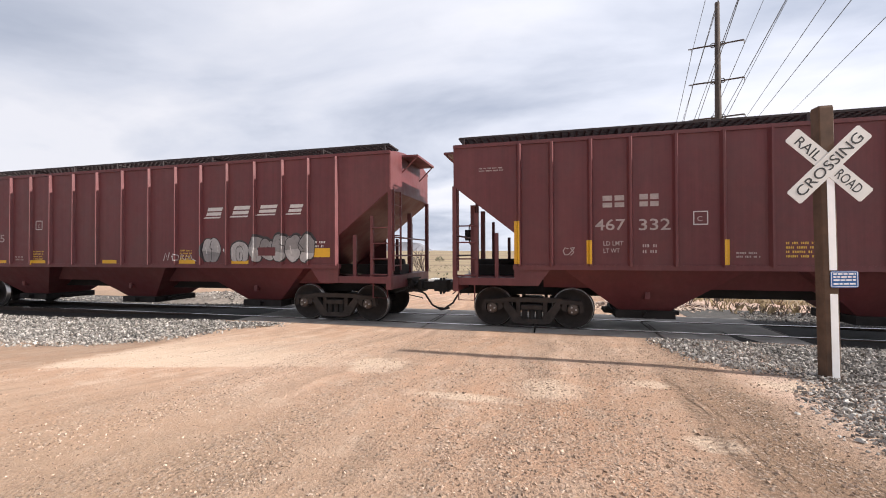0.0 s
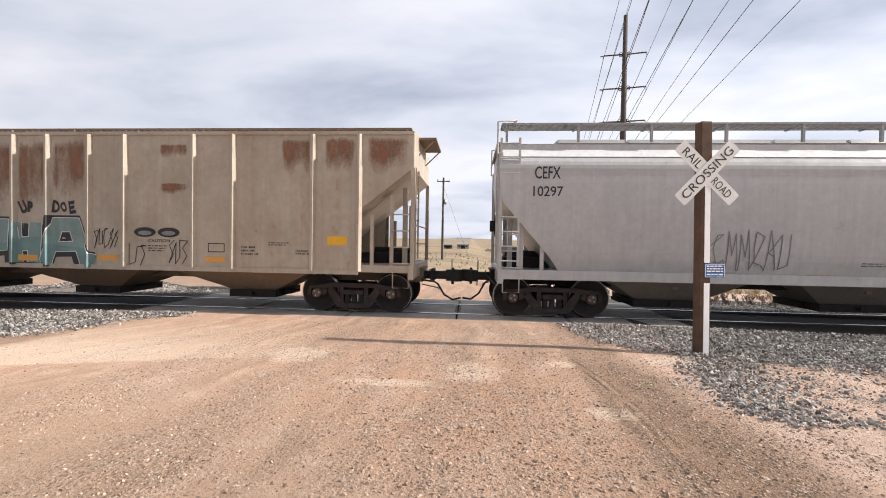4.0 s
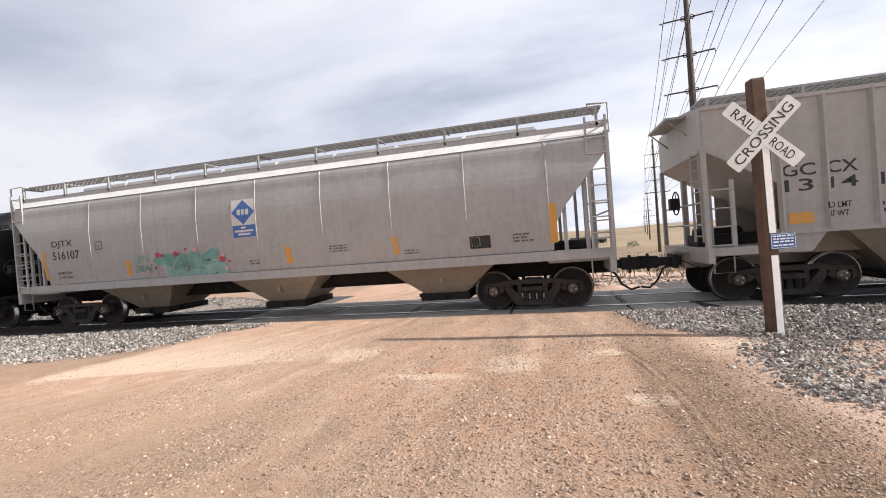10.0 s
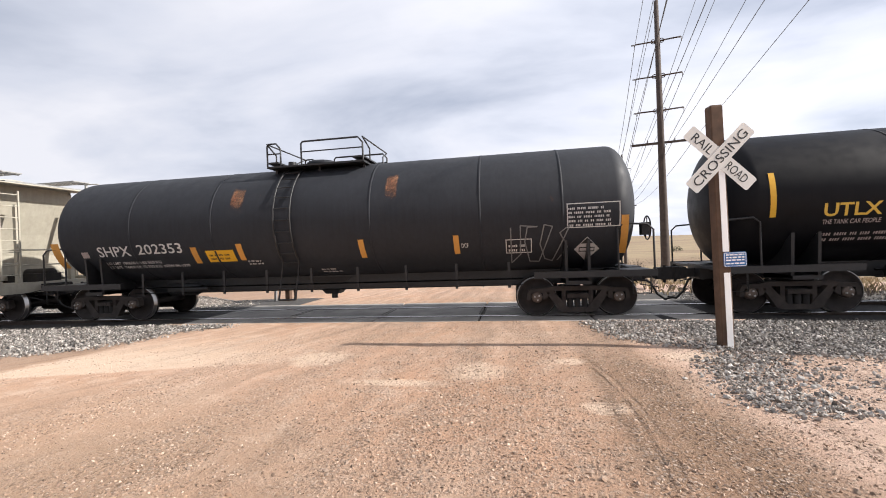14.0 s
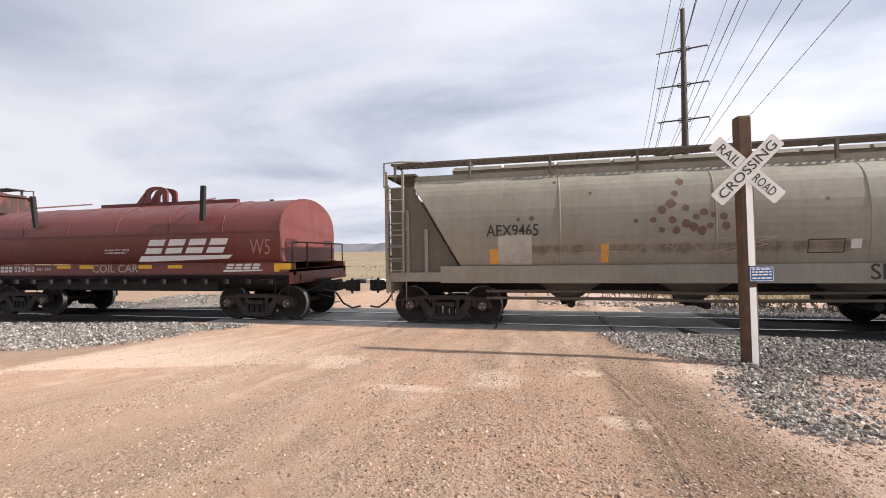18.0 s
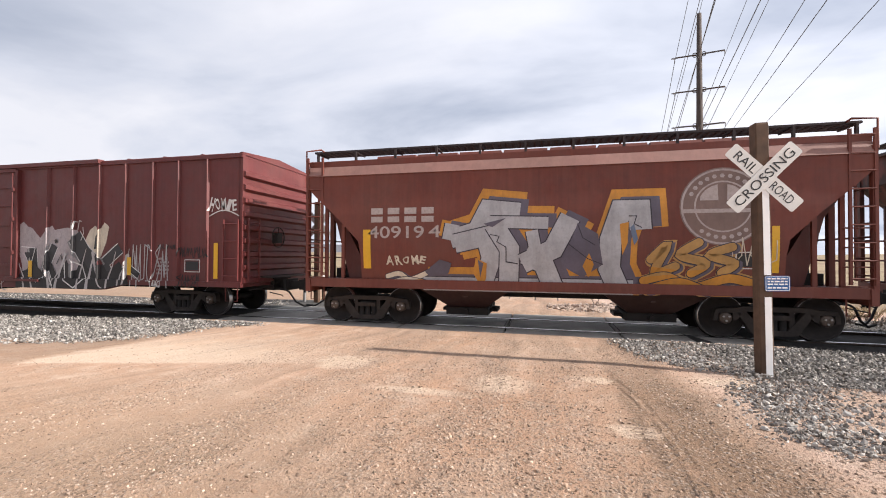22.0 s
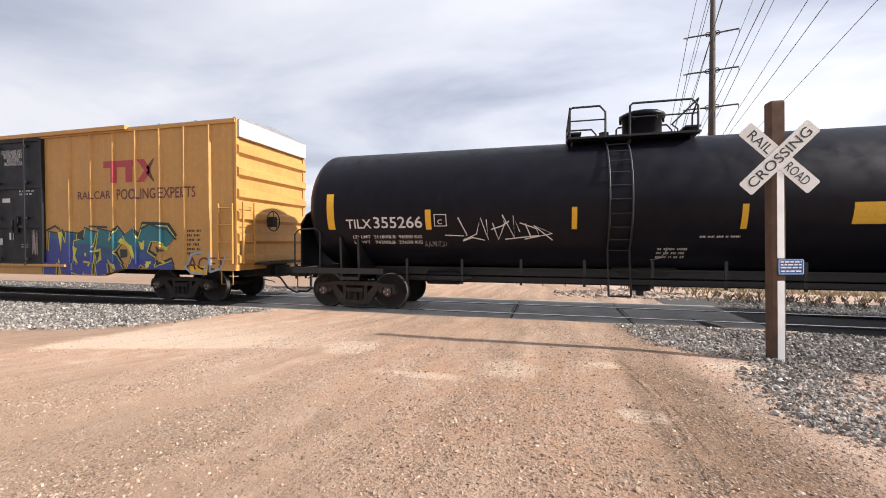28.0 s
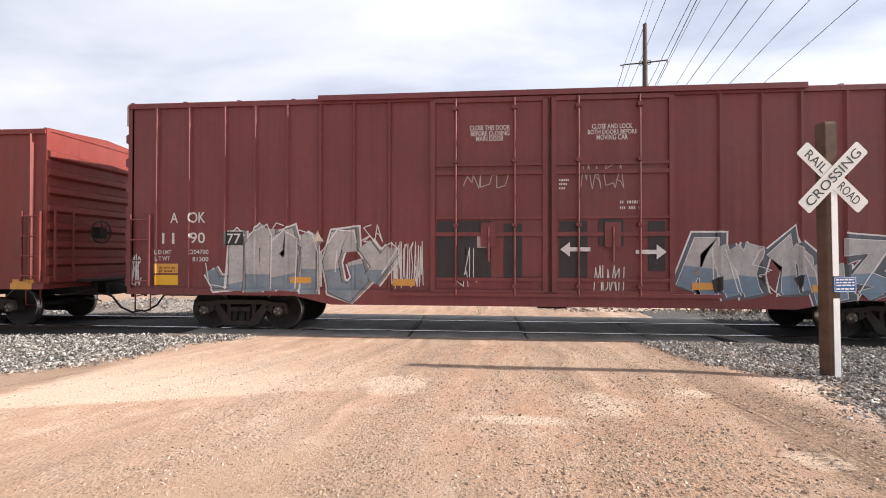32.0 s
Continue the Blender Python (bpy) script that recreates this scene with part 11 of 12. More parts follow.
side_r.piece([[(0.42, (0.27, 0.82), (0.21, 0.84), (0.19, 0.62), (0.24, 0.46), (0.26, 0.28), (0.20, 0.14)), (0.40, (0.17, 0.58), (0.06, 0.58), (0.07, 0.44), (0.14, 0.30), (0.20, 0.16))],
              [(0.36, (0.375, 0.08), (0.37, 0.80)), (0.36, (0.35, 0.80), (0.44, 0.82), (0.50, 0.68), (0.43, 0.52)), (0.30, (0.44, 0.46), (0.46, 0.08))],
              [(0.40, (0.555, 0.06), (0.56, 0.86)), (0.34, (0.57, 0.88), (0.605, 0.60), (0.605, 0.34)), (0.34, (0.61, 0.60), (0.645, 0.84)), (0.36, (0.65, 0.74), (0.665, 0.08))],
              [(0.38, (0.83, 0.94), (0.81, 0.74), (0.72, 0.80), (0.68, 0.60), (0.70, 0.42)), (0.34, (0.72, 0.30), (0.74, 0.08))],
              [(0.40, (0.88, 0.54), (0.78, 0.58), (0.74, 0.48), (0.84, 0.38), (0.95, 0.24), (0.93, 0.06)), (0.30, (0.80, 0.30), (0.80, 0.08))]],
             -8.03, -3.20, 0.60, 2.13, 0.38, (g_pink, g_dusk, g_crimson), g_white, g_plum, car_r, rounded=True, drop=(0.01, -0.01), edge=0.022, rim=0.055, cuts=(0.60, 0.40),
             extras=((g_white, 0.03, (0.24, 0.86), (0.26, 0.70), (0.31, 0.62)), (g_plum, 0.0, (0.205, 0.46), (0.22, 0.48), (0.215, 0.40)), (g_white, 0.04, (0.17, 0.50), (0.20, 0.38)), (g_dusk, 0.05, (0.42, 0.76), (0.46, 0.78)), (g_pink, 0.07, (0.555, 0.96), (0.555, 1.18)), (g_pink, 0.07, (0.79, 0.96), (0.795, 1.20)),
                     (g_white, 0.07, (0.965, 0.12), (0.945, 0.58)), (g_cream, 0.20, (0.925, 0.66), (0.935, 0.78)), (g_black2, 0.09, (0.925, 0.86), (0.955, 0.86)), (g_white, 0.03, (0.52, 0.40), (0.545, 0.16)), (g_white, 0.03, (0.76, 0.36), (0.80, 0.30))))
side_r.scrawl(-3.62, -3.07, 1.95, 2.53, g_slateblue, car_r, 53, 5, 0.080)
side_r.scrawl(-2.98, -2.75, 1.17, 1.79, g_black, car_r, 54, 10, 0.025)
side_r.words('LD L', -8.56, 1.39, 0.32, 0.10, d_black, car_r)
side_r.words('LT W', -8.56, 1.24, 0.32, 0.10, d_black, car_r)
side_r.frame_box(-5.12, -4.88, 2.31, 2.57, d_black, car_r)
side_r.quad(-8.59, -8.04, 0.87, 1.10, d_yellow, car_r)
side_r.quad(-6.04, -5.90, 1.16, 1.61, d_yellow, car_r, lift=0.02)
side_r.quad(-3.25, -3.11, 1.14, 1.57, d_orange, car_r)
side_r.bars(-7.75, 1.90, 0.44, 2, d_black, car_r, 0.100, 0.060, seed=417)
side_r.scrawl(-8.64, -8.16, 1.53, 2.21, g_maroon, car_r, 55, 8, 0.020)
side_r.piece([[((0.05, 0.05), (0.075, 0.88)), ((0.085, 0.86), (0.17, 0.20)), ((0.205, 0.88), (0.175, 0.06)), (0.26, (0.02, 0.06), (0.02, 0.52))],
              [((0.355, 0.92), (0.33, 0.64), (0.265, 0.60), (0.26, 0.30), (0.33, 0.28)), (0.30, (0.35, 0.60), (0.34, 0.08)), (0.30, (0.23, 0.20), (0.30, 0.05))],
              [((0.455, 0.92), (0.43, 0.50), (0.45, 0.06)), (0.36, (0.585, 0.88), (0.48, 0.52), (0.57, 0.06))],
              [((0.63, 0.88), (0.70, 0.46), (0.80, 0.28)), ((0.67, 0.08), (0.70, 0.40), (0.76, 0.86), (0.88, 0.84), (0.92, 0.68)), (0.36, (0.78, 0.30), (0.80, 0.08), (0.94, 0.24))]],
             2.45, 7.55, 0.65, 2.17, 0.42, (g_dteal, g_navyteal, g_navy), g_lemon, g_dark, car_r, drop=(0.02, 0.05), edge=0.030, rim=0.075, cuts=(0.62, 0.40), slope=0.12,
             extras=((g_lemon, 0.0, (0.10, 0.90), (0.135, 0.90), (0.125, 0.50)), (g_lemon, 0.0, (0.215, 0.62), (0.25, 0.58), (0.235, 0.44), (0.26, 0.26), (0.22, 0.36)), (g_dark, 0.0, (0.26, 0.88), (0.30, 0.94), (0.30, 0.74), (0.26, 0.76)), (g_lemon, 0.0, (0.36, 0.52), (0.43, 0.58), (0.435, 0.36), (0.40, 0.30), (0.42, 0.46)),
                     (g_dark, 0.0, (0.38, 0.50), (0.42, 0.52), (0.41, 0.34)), (g_lemon, 0.0, (0.555, 0.70), (0.60, 0.64), (0.63, 0.60), (0.66, 0.40), (0.68, 0.36), (0.655, 0.62), (0.58, 0.78)), (g_dark, 0.0, (0.57, 0.56), (0.62, 0.56), (0.62, 0.42), (0.575, 0.40)),
                     (g_lemon, 0.0, (0.70, 0.72), (0.72, 0.56), (0.74, 0.56), (0.745, 0.74), (0.725, 0.68)), (g_dark, 0.0, (0.82, 0.62), (0.88, 0.54), (0.83, 0.50)), (g_lemon, 0.0, (0.84, 0.66), (0.90, 0.60), (0.92, 0.66), (0.90, 0.52), (0.87, 0.58)), (g_lemon, 0.0, (0.75, 0.34), (0.79, 0.34), (0.785, 0.24), (0.765, 0.22)),
                     (g_lemon, 0.0, (0.86, 0.36), (0.885, 0.34), (0.875, 0.26)), (g_lemon, 0.0, (0.50, 0.30), (0.54, 0.28), (0.55, 0.16), (0.52, 0.24)), (g_lemon, 0.06, (0.30, 0.32), (0.36, 0.30), (0.345, 0.24)), (g_dark, 0.05, (0.0, 0.92), (0.08, 1.02), (0.12, 0.94)), (g_dark, 0.05, (0.36, 1.0), (0.48, 0.98)), (g_dark, 0.05, (0.72, 0.94), (0.78, 1.02), (0.90, 0.92), (0.96, 0.74))))
side_r.words('IMPORTANT', -1.64, 4.42, 0.72, 0.10, d_white, car_r)
side_r.words('CLOSE THIS DOOR', -1.78, 4.29, 1.03, 0.12, d_white, car_r)
side_r.words('BEFORE CLOSING', -1.78, 4.18, 1.03, 0.11, d_white, car_r)
side_r.words('MAIN DOOR', -1.58, 4.07, 0.66, 0.11, d_white, car_r)
side_r.words('CLOSE AND LOCK', 0.70, 4.43, 0.99, 0.12, d_white, car_r)
side_r.words('BOTH DOORS', 0.80, 4.30, 0.78, 0.12, d_white, car_r)
side_r.words('BEFORE', 0.94, 4.20, 0.52, 0.10, d_white, car_r)
side_r.words('MOVING CAR', 0.83, 4.07, 0.77, 0.12, d_white, car_r)
side_r.bars(0.18, 3.22, 0.27, 3, d_white, car_r, 0.087, 0.052, seed=428)
side_r.bars(1.44, 3.25, 0.71, 2, d_white, car_r, 0.095, 0.057, seed=429)
side_r.quad(0.70, 1.05, 2.94, 3.07, d_white, car_r)
side_r.quad(-0.43, -0.26, 2.55, 2.72, d_white, car_r)
side_r.quad(-0.25, -0.12, 2.48, 2.69, g_green, car_r)
side_r.bars(-2.23, 2.22, 0.64, 2, d_pale, car_r, 0.080, 0.048, seed=433)
side_r.bars(0.23, 2.69, 0.26, 1, d_white, car_r, 0.110, 0.066, seed=434)
side_r.quad(-1.49, -1.32, 1.80, 2.17, d_white, car_r)
side_r.quad(0.99, 1.17, 1.79, 2.12, d_white, car_r)
side_r.quad(0.49, 0.69, 1.63, 1.83, d_white, car_r)
side_r.scrawl(-0.55, -0.18, 1.32, 2.06, d_pale, car_r, 57, 14, 0.020)
side_r.scrawl(1.96, 2.22, 1.32, 2.08, d_pale, car_r, 58, 10, 0.020)
side_r.bars(-0.99, 1.44, 0.42, 2, d_pale, car_r, 0.090, 0.054, seed=440)
side_r.bars(1.49, 1.62, 0.41, 2, d_pale, car_r, 0.075, 0.045, seed=441)
side_r.bars(7.71, 1.98, 0.54, 6, d_black, car_r, 0.123, 0.074, seed=442)
side_r.quad(7.84, 8.40, 0.83, 1.06, d_yellow, car_r)
side_r.scrawl(7.64, 9.06, 0.74, 1.48, g_paleblue, car_r, 59, 8, 0.06)
side_r.words('ACET', 7.71, 0.96, 1.23, 0.34, g_maroon, car_r, offset=0.005)
# brown box car with grey-blue pieces
side_s.words('A', -8.36, 2.44, 0.18, 0.23, d_white, car_s)
side_s.words('OK', -7.92, 2.44, 0.37, 0.24, d_white, car_s)
side_s.words('11', -8.55, 1.98, 0.29, 0.24, d_white, car_s)
side_s.words('90', -7.90, 1.99, 0.35, 0.24, d_white, car_s)
side_s.quad(-7.08, -6.67, 1.95, 2.24, d_black, car_s, lift=0.03)
side_s.words('77', -7.03, 1.98, 0.31, 0.22, d_white, car_s, lift=0.036)
side_s.words('LD LMT', -8.68, 1.75, 0.35, 0.09, d_white, car_s)
side_s.words('LT WT', -8.67, 1.61, 0.30, 0.09, d_white, car_s)
side_s.words('204700', -7.88, 1.75, 0.41, 0.10, d_white, car_s)
side_s.words('81300', -7.84, 1.59, 0.37, 0.10, d_white, car_s)
side_s.quad(-8.69, -8.17, 1.33, 1.54, d_orange, car_s)
side_s.quad(-8.68, -8.17, 1.07, 1.29, d_yellow, car_s)
side_s.bars(-8.62, 1.43, 0.40, 2, d_black, car_s, 0.075, 0.045, seed=459)
side_s.piece([[(0.24, (0.02, 0.36), (0.06, 0.18), (0.14, 0.20))], [((0.16, 0.08), (0.165, 0.92))], [((0.255, 0.06), (0.25, 0.70), (0.325, 0.94)), ((0.335, 0.94), (0.325, 0.08))],
              [((0.385, 0.10), (0.385, 0.76), (0.44, 0.82), (0.46, 0.62), (0.42, 0.52)), ((0.455, 0.56), (0.44, 0.08))], [((0.55, 0.04), (0.55, 0.86)), (0.30, (0.51, 0.80), (0.59, 0.66))],
              [((0.765, 0.62), (0.76, 0.82), (0.70, 0.80), (0.665, 0.48), (0.69, 0.14), (0.76, 0.06), (0.82, 0.24), (0.79, 0.50))], [((0.84, 0.72), (0.92, 0.42)), ((0.985, 0.64), (0.87, 0.24))]],
             -7.52, -3.31, 0.84, 2.40, 0.32, (g_silver, g_blue2), g_black2, g_silver2, car_s, shade=g_silver2, drop=(0.04, -0.01), edge=0.012, rim=0.045, cuts=(0.34,), outer=g_white, slope=-0.1,
             extras=((g_white, 0.025, (0.11, 0.10), (0.12, 0.84), (0.17, 0.96), (0.21, 0.84)), (g_white, 0.025, (0.23, 0.86), (0.33, 1.0), (0.355, 0.84), (0.35, 0.10)), (g_white, 0.025, (0.36, 0.78), (0.42, 0.92), (0.49, 0.80), (0.48, 0.10)), (g_white, 0.025, (0.50, 0.92), (0.57, 0.86), (0.60, 0.60), (0.60, 0.08)),
                     (g_white, 0.025, (0.62, 0.14), (0.62, 0.62), (0.70, 0.92), (0.79, 0.90), (0.80, 0.74)), (g_white, 0.025, (0.82, 0.76), (0.87, 0.84), (0.92, 0.66), (0.98, 0.74), (1.01, 0.66), (0.93, 0.32)), (g_white, 0.02, (0.70, 0.64), (0.69, 0.34)), (g_white, 0.02, (0.0, 0.46), (0.02, 0.16), (0.12, 0.12)), (g_cream, 0.0, (0.57, 0.76), (0.60, 0.92), (0.63, 0.76)), (g_white, 0.02, (0.36, 0.94), (0.38, 1.02), (0.42, 0.98))))
side_s.piece([[((0.05, 0.24), (0.13, 0.88), (0.17, 0.88), (0.165, 0.14)), (0.22, (0.07, 0.48), (0.16, 0.48))], [((0.215, 0.88), (0.25, 0.50), (0.285, 0.14))], [((0.275, 0.84), (0.34, 0.54), (0.37, 0.14)), ((0.385, 0.90), (0.345, 0.46))],
              [((0.47, 0.66), (0.53, 0.88), (0.545, 0.16)), (0.28, (0.55, 0.84), (0.615, 0.66), (0.63, 0.22))], [((0.655, 0.60), (0.69, 0.14), (0.755, 0.20), (0.745, 0.62))], [((0.79, 0.86), (0.96, 0.86), (0.86, 0.42), (0.985, 0.30), (0.87, 0.10))]],
             2.36, 6.42, 0.76, 2.09, 0.33, (g_silver, g_blue), g_white, g_slateblue2, car_s, shade=g_slateblue2, drop=(0.05, -0.04), edge=0.014, rim=0.13, cuts=(0.42,), outer=g_white,
             extras=((g_white, 0.022, (0.185, 0.86), (0.19, 0.14)), (g_white, 0.022, (0.245, 0.84), (0.31, 0.14)), (g_white, 0.022, (0.41, 0.84), (0.37, 0.60), (0.46, 0.52), (0.40, 0.44), (0.49, 0.14)), (g_white, 0.022, (0.60, 0.80), (0.66, 0.50), (0.67, 0.30)), (g_white, 0.022, (0.98, 0.80), (0.90, 0.42), (0.84, 0.10)), (g_dslate, 0.0, (0.18, 0.36), (0.23, 0.44), (0.23, 0.24), (0.19, 0.16)),
                     (g_dslate, 0.0, (0.40, 0.40), (0.43, 0.46), (0.43, 0.26)), (g_dslate, 0.0, (0.56, 0.40), (0.60, 0.46), (0.59, 0.24)), (g_silver2, 0.0, (0.08, 0.44), (0.13, 0.44), (0.12, 0.56))))
side_s.disc(6.42, 7.44, 0.77, 2.01, car_s)
side_s.scrawl(-3.40, -2.72, 1.03, 2.02, d_white, car_s, 62, 30, 0.022)
side_s.scrawl(-4.05, -3.57, 2.02, 2.38, d_white, car_s, 63, 8, 0.025)
side_s.scrawl(7.46, 7.98, 0.82, 1.47, g_black, car_s, 64, 18, 0.030)
side_s.quad(7.44, 7.64, 1.56, 1.71, g_green, car_s, lift=0.012)
side_s.scrawl(7.61, 8.01, 1.47, 2.01, g_palepink, car_s, 65, 8, 0.050)
side_s.words('CLOSE THIS DOOR', -1.74, 4.34, 0.83, 0.10, d_white, car_s)
side_s.words('BEFORE CLOSING', -1.72, 4.22, 0.80, 0.10, d_white, car_s)
side_s.words('MAIN DOOR', -1.61, 4.11, 0.57, 0.10, d_white, car_s)
side_s.words('CLOSE AND LOCK', 0.75, 4.32, 0.80, 0.10, d_white, car_s)
side_s.words('BOTH DOORS BEFORE', 0.67, 4.21, 0.97, 0.09, d_white, car_s)
side_s.words('MOVING CAR', 0.84, 4.09, 0.62, 0.11, d_white, car_s)
side_s.scrawl(-1.89, -0.89, 3.13, 3.41, d_pale, car_s, 66, 9, 0.020)
side_s.scrawl(0.52, 1.41, 3.10, 3.60, d_pale, car_s, 67, 12, 0.020)
side_s.bars(0.09, 3.26, 0.23, 3, d_white, car_s, 0.083, 0.050, seed=476)
side_s.bars(1.30, 2.79, 0.51, 2, d_white, car_s, 0.115, 0.069, seed=477)
side_s.quad(0.88, 1.36, 1.92, 2.47, g_dslate, car_s, lift=0.03)
side_s.arrow(0.40, 1.86, 0.30, -1, car_s)
side_s.arrow(1.89, 1.81, 0.30, 1, car_s)
side_s.scrawl(-2.02, -1.50, 1.08, 1.89, d_white, car_s, 68, 14, 0.020)
side_s.scrawl(0.77, 1.41, 0.94, 1.54, d_white, car_s, 69, 14, 0.022)
side_s.quad(-1.59, -1.39, 1.89, 2.15, d_pale, car_s, lift=0.03)
side_s.quad(-2.42, -1.30, 1.27, 2.45, g_dslate, car_s, lift=0.012)
side_s.quad(-1.04, -0.66, 1.28, 2.39, g_dslate, car_s, lift=0.012)
side_s.quad(0.09, 0.65, 1.29, 2.44, g_dslate, car_s, lift=0.012)
side_s.quad(1.85, 2.18, 1.42, 2.43, g_dslate, car_s, lift=0.012)
side_s.quad(-3.37, -2.89, 1.09, 1.23, d_orange, car_s, lift=0.02)
side_s.quad(2.71, 3.19, 1.05, 1.19, d_orange, car_s, lift=0.02)
side_s.quad(4.98, 5.44, 1.02, 1.16, d_orange, car_s, lift=0.02)
side_s.quad(-5.61, -5.14, 1.13, 1.26, d_orange, car_s, lift=0.02)
side_s.quad(8.07, 8.57, 1.16, 1.39, d_orange, car_s)
side_s.quad(8.10, 8.58, 0.90, 1.13, d_yellow, car_s)
side_s.frame_box(8.05, 8.53, 1.54, 1.88, d_white, car_s)
side_s.bars(8.10, 1.70, 0.38, 2, d_white, car_s, 0.120, 0.072, seed=495)
side_s.bars(8.03, 2.28, 0.56, 5, d_white, car_s, 0.088, 0.053, seed=496)
side_s.bars(7.33, 2.28, 0.45, 5, d_white, car_s, 0.080, 0.048, seed=497)
side_s.scrawl(-9.33, -9.03, 1.06, 1.75, d_white, car_s, 70, 14, 0.030)
side_s.scrawl(8.73, 9.26, 2.89, 3.11, d_white, car_s, 71, 10, 0.020)
# red box car
side_t.quad(8.54, 9.07, 0.95, 1.17, d_orange, car_t)


# stencils on the tank's rounded head
def head_words(text, y0, z, width, height, mat, car, half, radius, zc, head=0.62):
    gv_, gf_ = glyphs(text)
    pts = []
    for a, b in gv_:
        y, zz = y0 + a * width, z + b * height
        pts.append((half - head + head * math.sqrt(max(0.0, 1 - (y * y + (zz - zc) ** 2) / radius ** 2)) + 0.014, y, zz))
    part("head_stencil", Shape().add(pts, gf_), mat, car, "white stencilled lettering on the tank head")


head_words("202353", -0.42, 2.86, 0.52, 0.13, d_white, car_i, 7.75, 1.49, 2.50)
head_words("IIII II II", -0.22, 2.70, 0.36, 0.05, d_white, car_i, 7.75, 1.49, 2.50)
head_words("IIII II II", -0.20, 2.60, 0.32, 0.05, d_white, car_i, 7.75, 1.49, 2.50)
for k in range(6):
    head_words("IIIIIIIIII", -0.36, 1.98 - 0.085 * k, 0.36, 0.035, d_pale, car_i, 7.75, 1.49, 2.50)


# ---- beyond the track ----
m_bark = plain("bare_grey_twigs", (0.13, 0.10, 0.085), 0.9, 0.0, 0.3, 9.0, 0.1)
m_dry = plain("dry_straw_grass", (0.34, 0.27, 0.16), 0.9, 0.0, 0.35, 6.0, 0.1)
m_rubble = stone_mat("pink_rubble", [(0.20, 0.15, 0.12), (0.46, 0.36, 0.30), (0.30, 0.23, 0.19), (0.56, 0.46, 0.40), (0.16, 0.125, 0.11)])
m_vanw = plain("pale_vehicle_stand_in", (0.62, 0.62, 0.61), 0.35, 0.0, 0.05, 3.0, 0.0)
m_vand = plain("dark_vehicle_stand_in", (0.03, 0.035, 0.045), 0.3, 0.0, 0.1, 3.0, 0.0)
m_hill = plain("far_blue_hill", (0.17, 0.17, 0.19), 1.0, 0.0, 0.25, 0.012, 0.0)
m_sage = plain("grey_green_bush", (0.10, 0.10, 0.065), 0.9, 0.0, 0.4, 2.0, 0.2)


def bare_shrub(at, height, seed, spread=0.5):
    """Leafless shrub: several stems that fork into thin twigs."""
    rnd = random.Random(seed)
    t = thing("bare_shrub", "leafless grey shrub on dry ground beyond the track", "shrub", "bare shrubs beyond the track")
    t.location = at

    def grow(p, d, length, r, level):
        q = p + d * length
        mid = p.lerp(q, 0.5) + Vector((rnd.uniform(-1, 1), rnd.uniform(-1, 1), 0)) * length * 0.08
        twigs.tube([tuple(p), tuple(mid), tuple(q)], r, 4 if level else 5)
        if level < 4:
            for k in range(rnd.choice((2, 3)) if level else 3):
                nd_ = (d + Vector((rnd.uniform(-1, 1), rnd.uniform(-1, 1), rnd.uniform(-0.2, 0.5))) * 0.62).normalized()
                grow(q if k else mid, nd_, length * rnd.uniform(0.55, 0.8), r * 0.62, level + 1)

    for k in range(rnd.choice((2, 3))):
        twigs = Shape()
        a = rnd.uniform(0, 6.3)
        grow(Vector((0.06 * math.cos(a), 0.06 * math.sin(a), -0.05)), Vector((spread * math.cos(a), spread * math.sin(a), 1.0)).normalized(), height * 0.36, 0.018 * height, 0)
        part("stem", twigs, m_bark, t)
    return t


for i, (x, y, h) in enumerate(((3.0, 15.2, 0.75), (3.5, 16.0, 0.95), (3.95, 15.0, 0.9), (4.4, 15.6, 1.15), (4.75, 14.6, 0.7), (2.4, 16.4, 0.7), (5.6, 16.8, 1.0), (7.8, 17.5, 1.1))):
    bare_shrub((x, y, ground_z(x, y)), h, 70 + i)
bare_shrub((-12.2, 40.0, ground_z(-12.2, 40.0)), 3.6, 90, 0.25)
bare_shrub((-13.1, 41.0, ground_z(-13.1, 41.0)), 2.6, 91, 0.3)


def rubble_place(rnd):
    x, y = rnd.gauss(2.7, 1.1), 14.4 + rnd.gauss(0, 0.45)
    if not 0.6 < x < 5.2 or y < 13.3:
        return None
    e = max(0.0, 1.0 - ((x - 2.7) / 2.3) ** 2 - ((y - 14.4) / 0.9) ** 2)
    return x, y, ground_z(x, y) + 0.16 * e * rnd.random()


def pile_place(rnd):
    x, y = rnd.uniform(-15.2, -9.8), rnd.gauss(13.4, 0.5)
    e = max(0.0, 1.0 - ((x + 12.4) / 2.8) ** 2 - ((y - 13.4) / 1.2) ** 2)
    if e <= 0 or y < 12.6:
        return None
    return x, y, ground_z(x, y) + 0.36 * e * (0.75 + 0.3 * rnd.random())


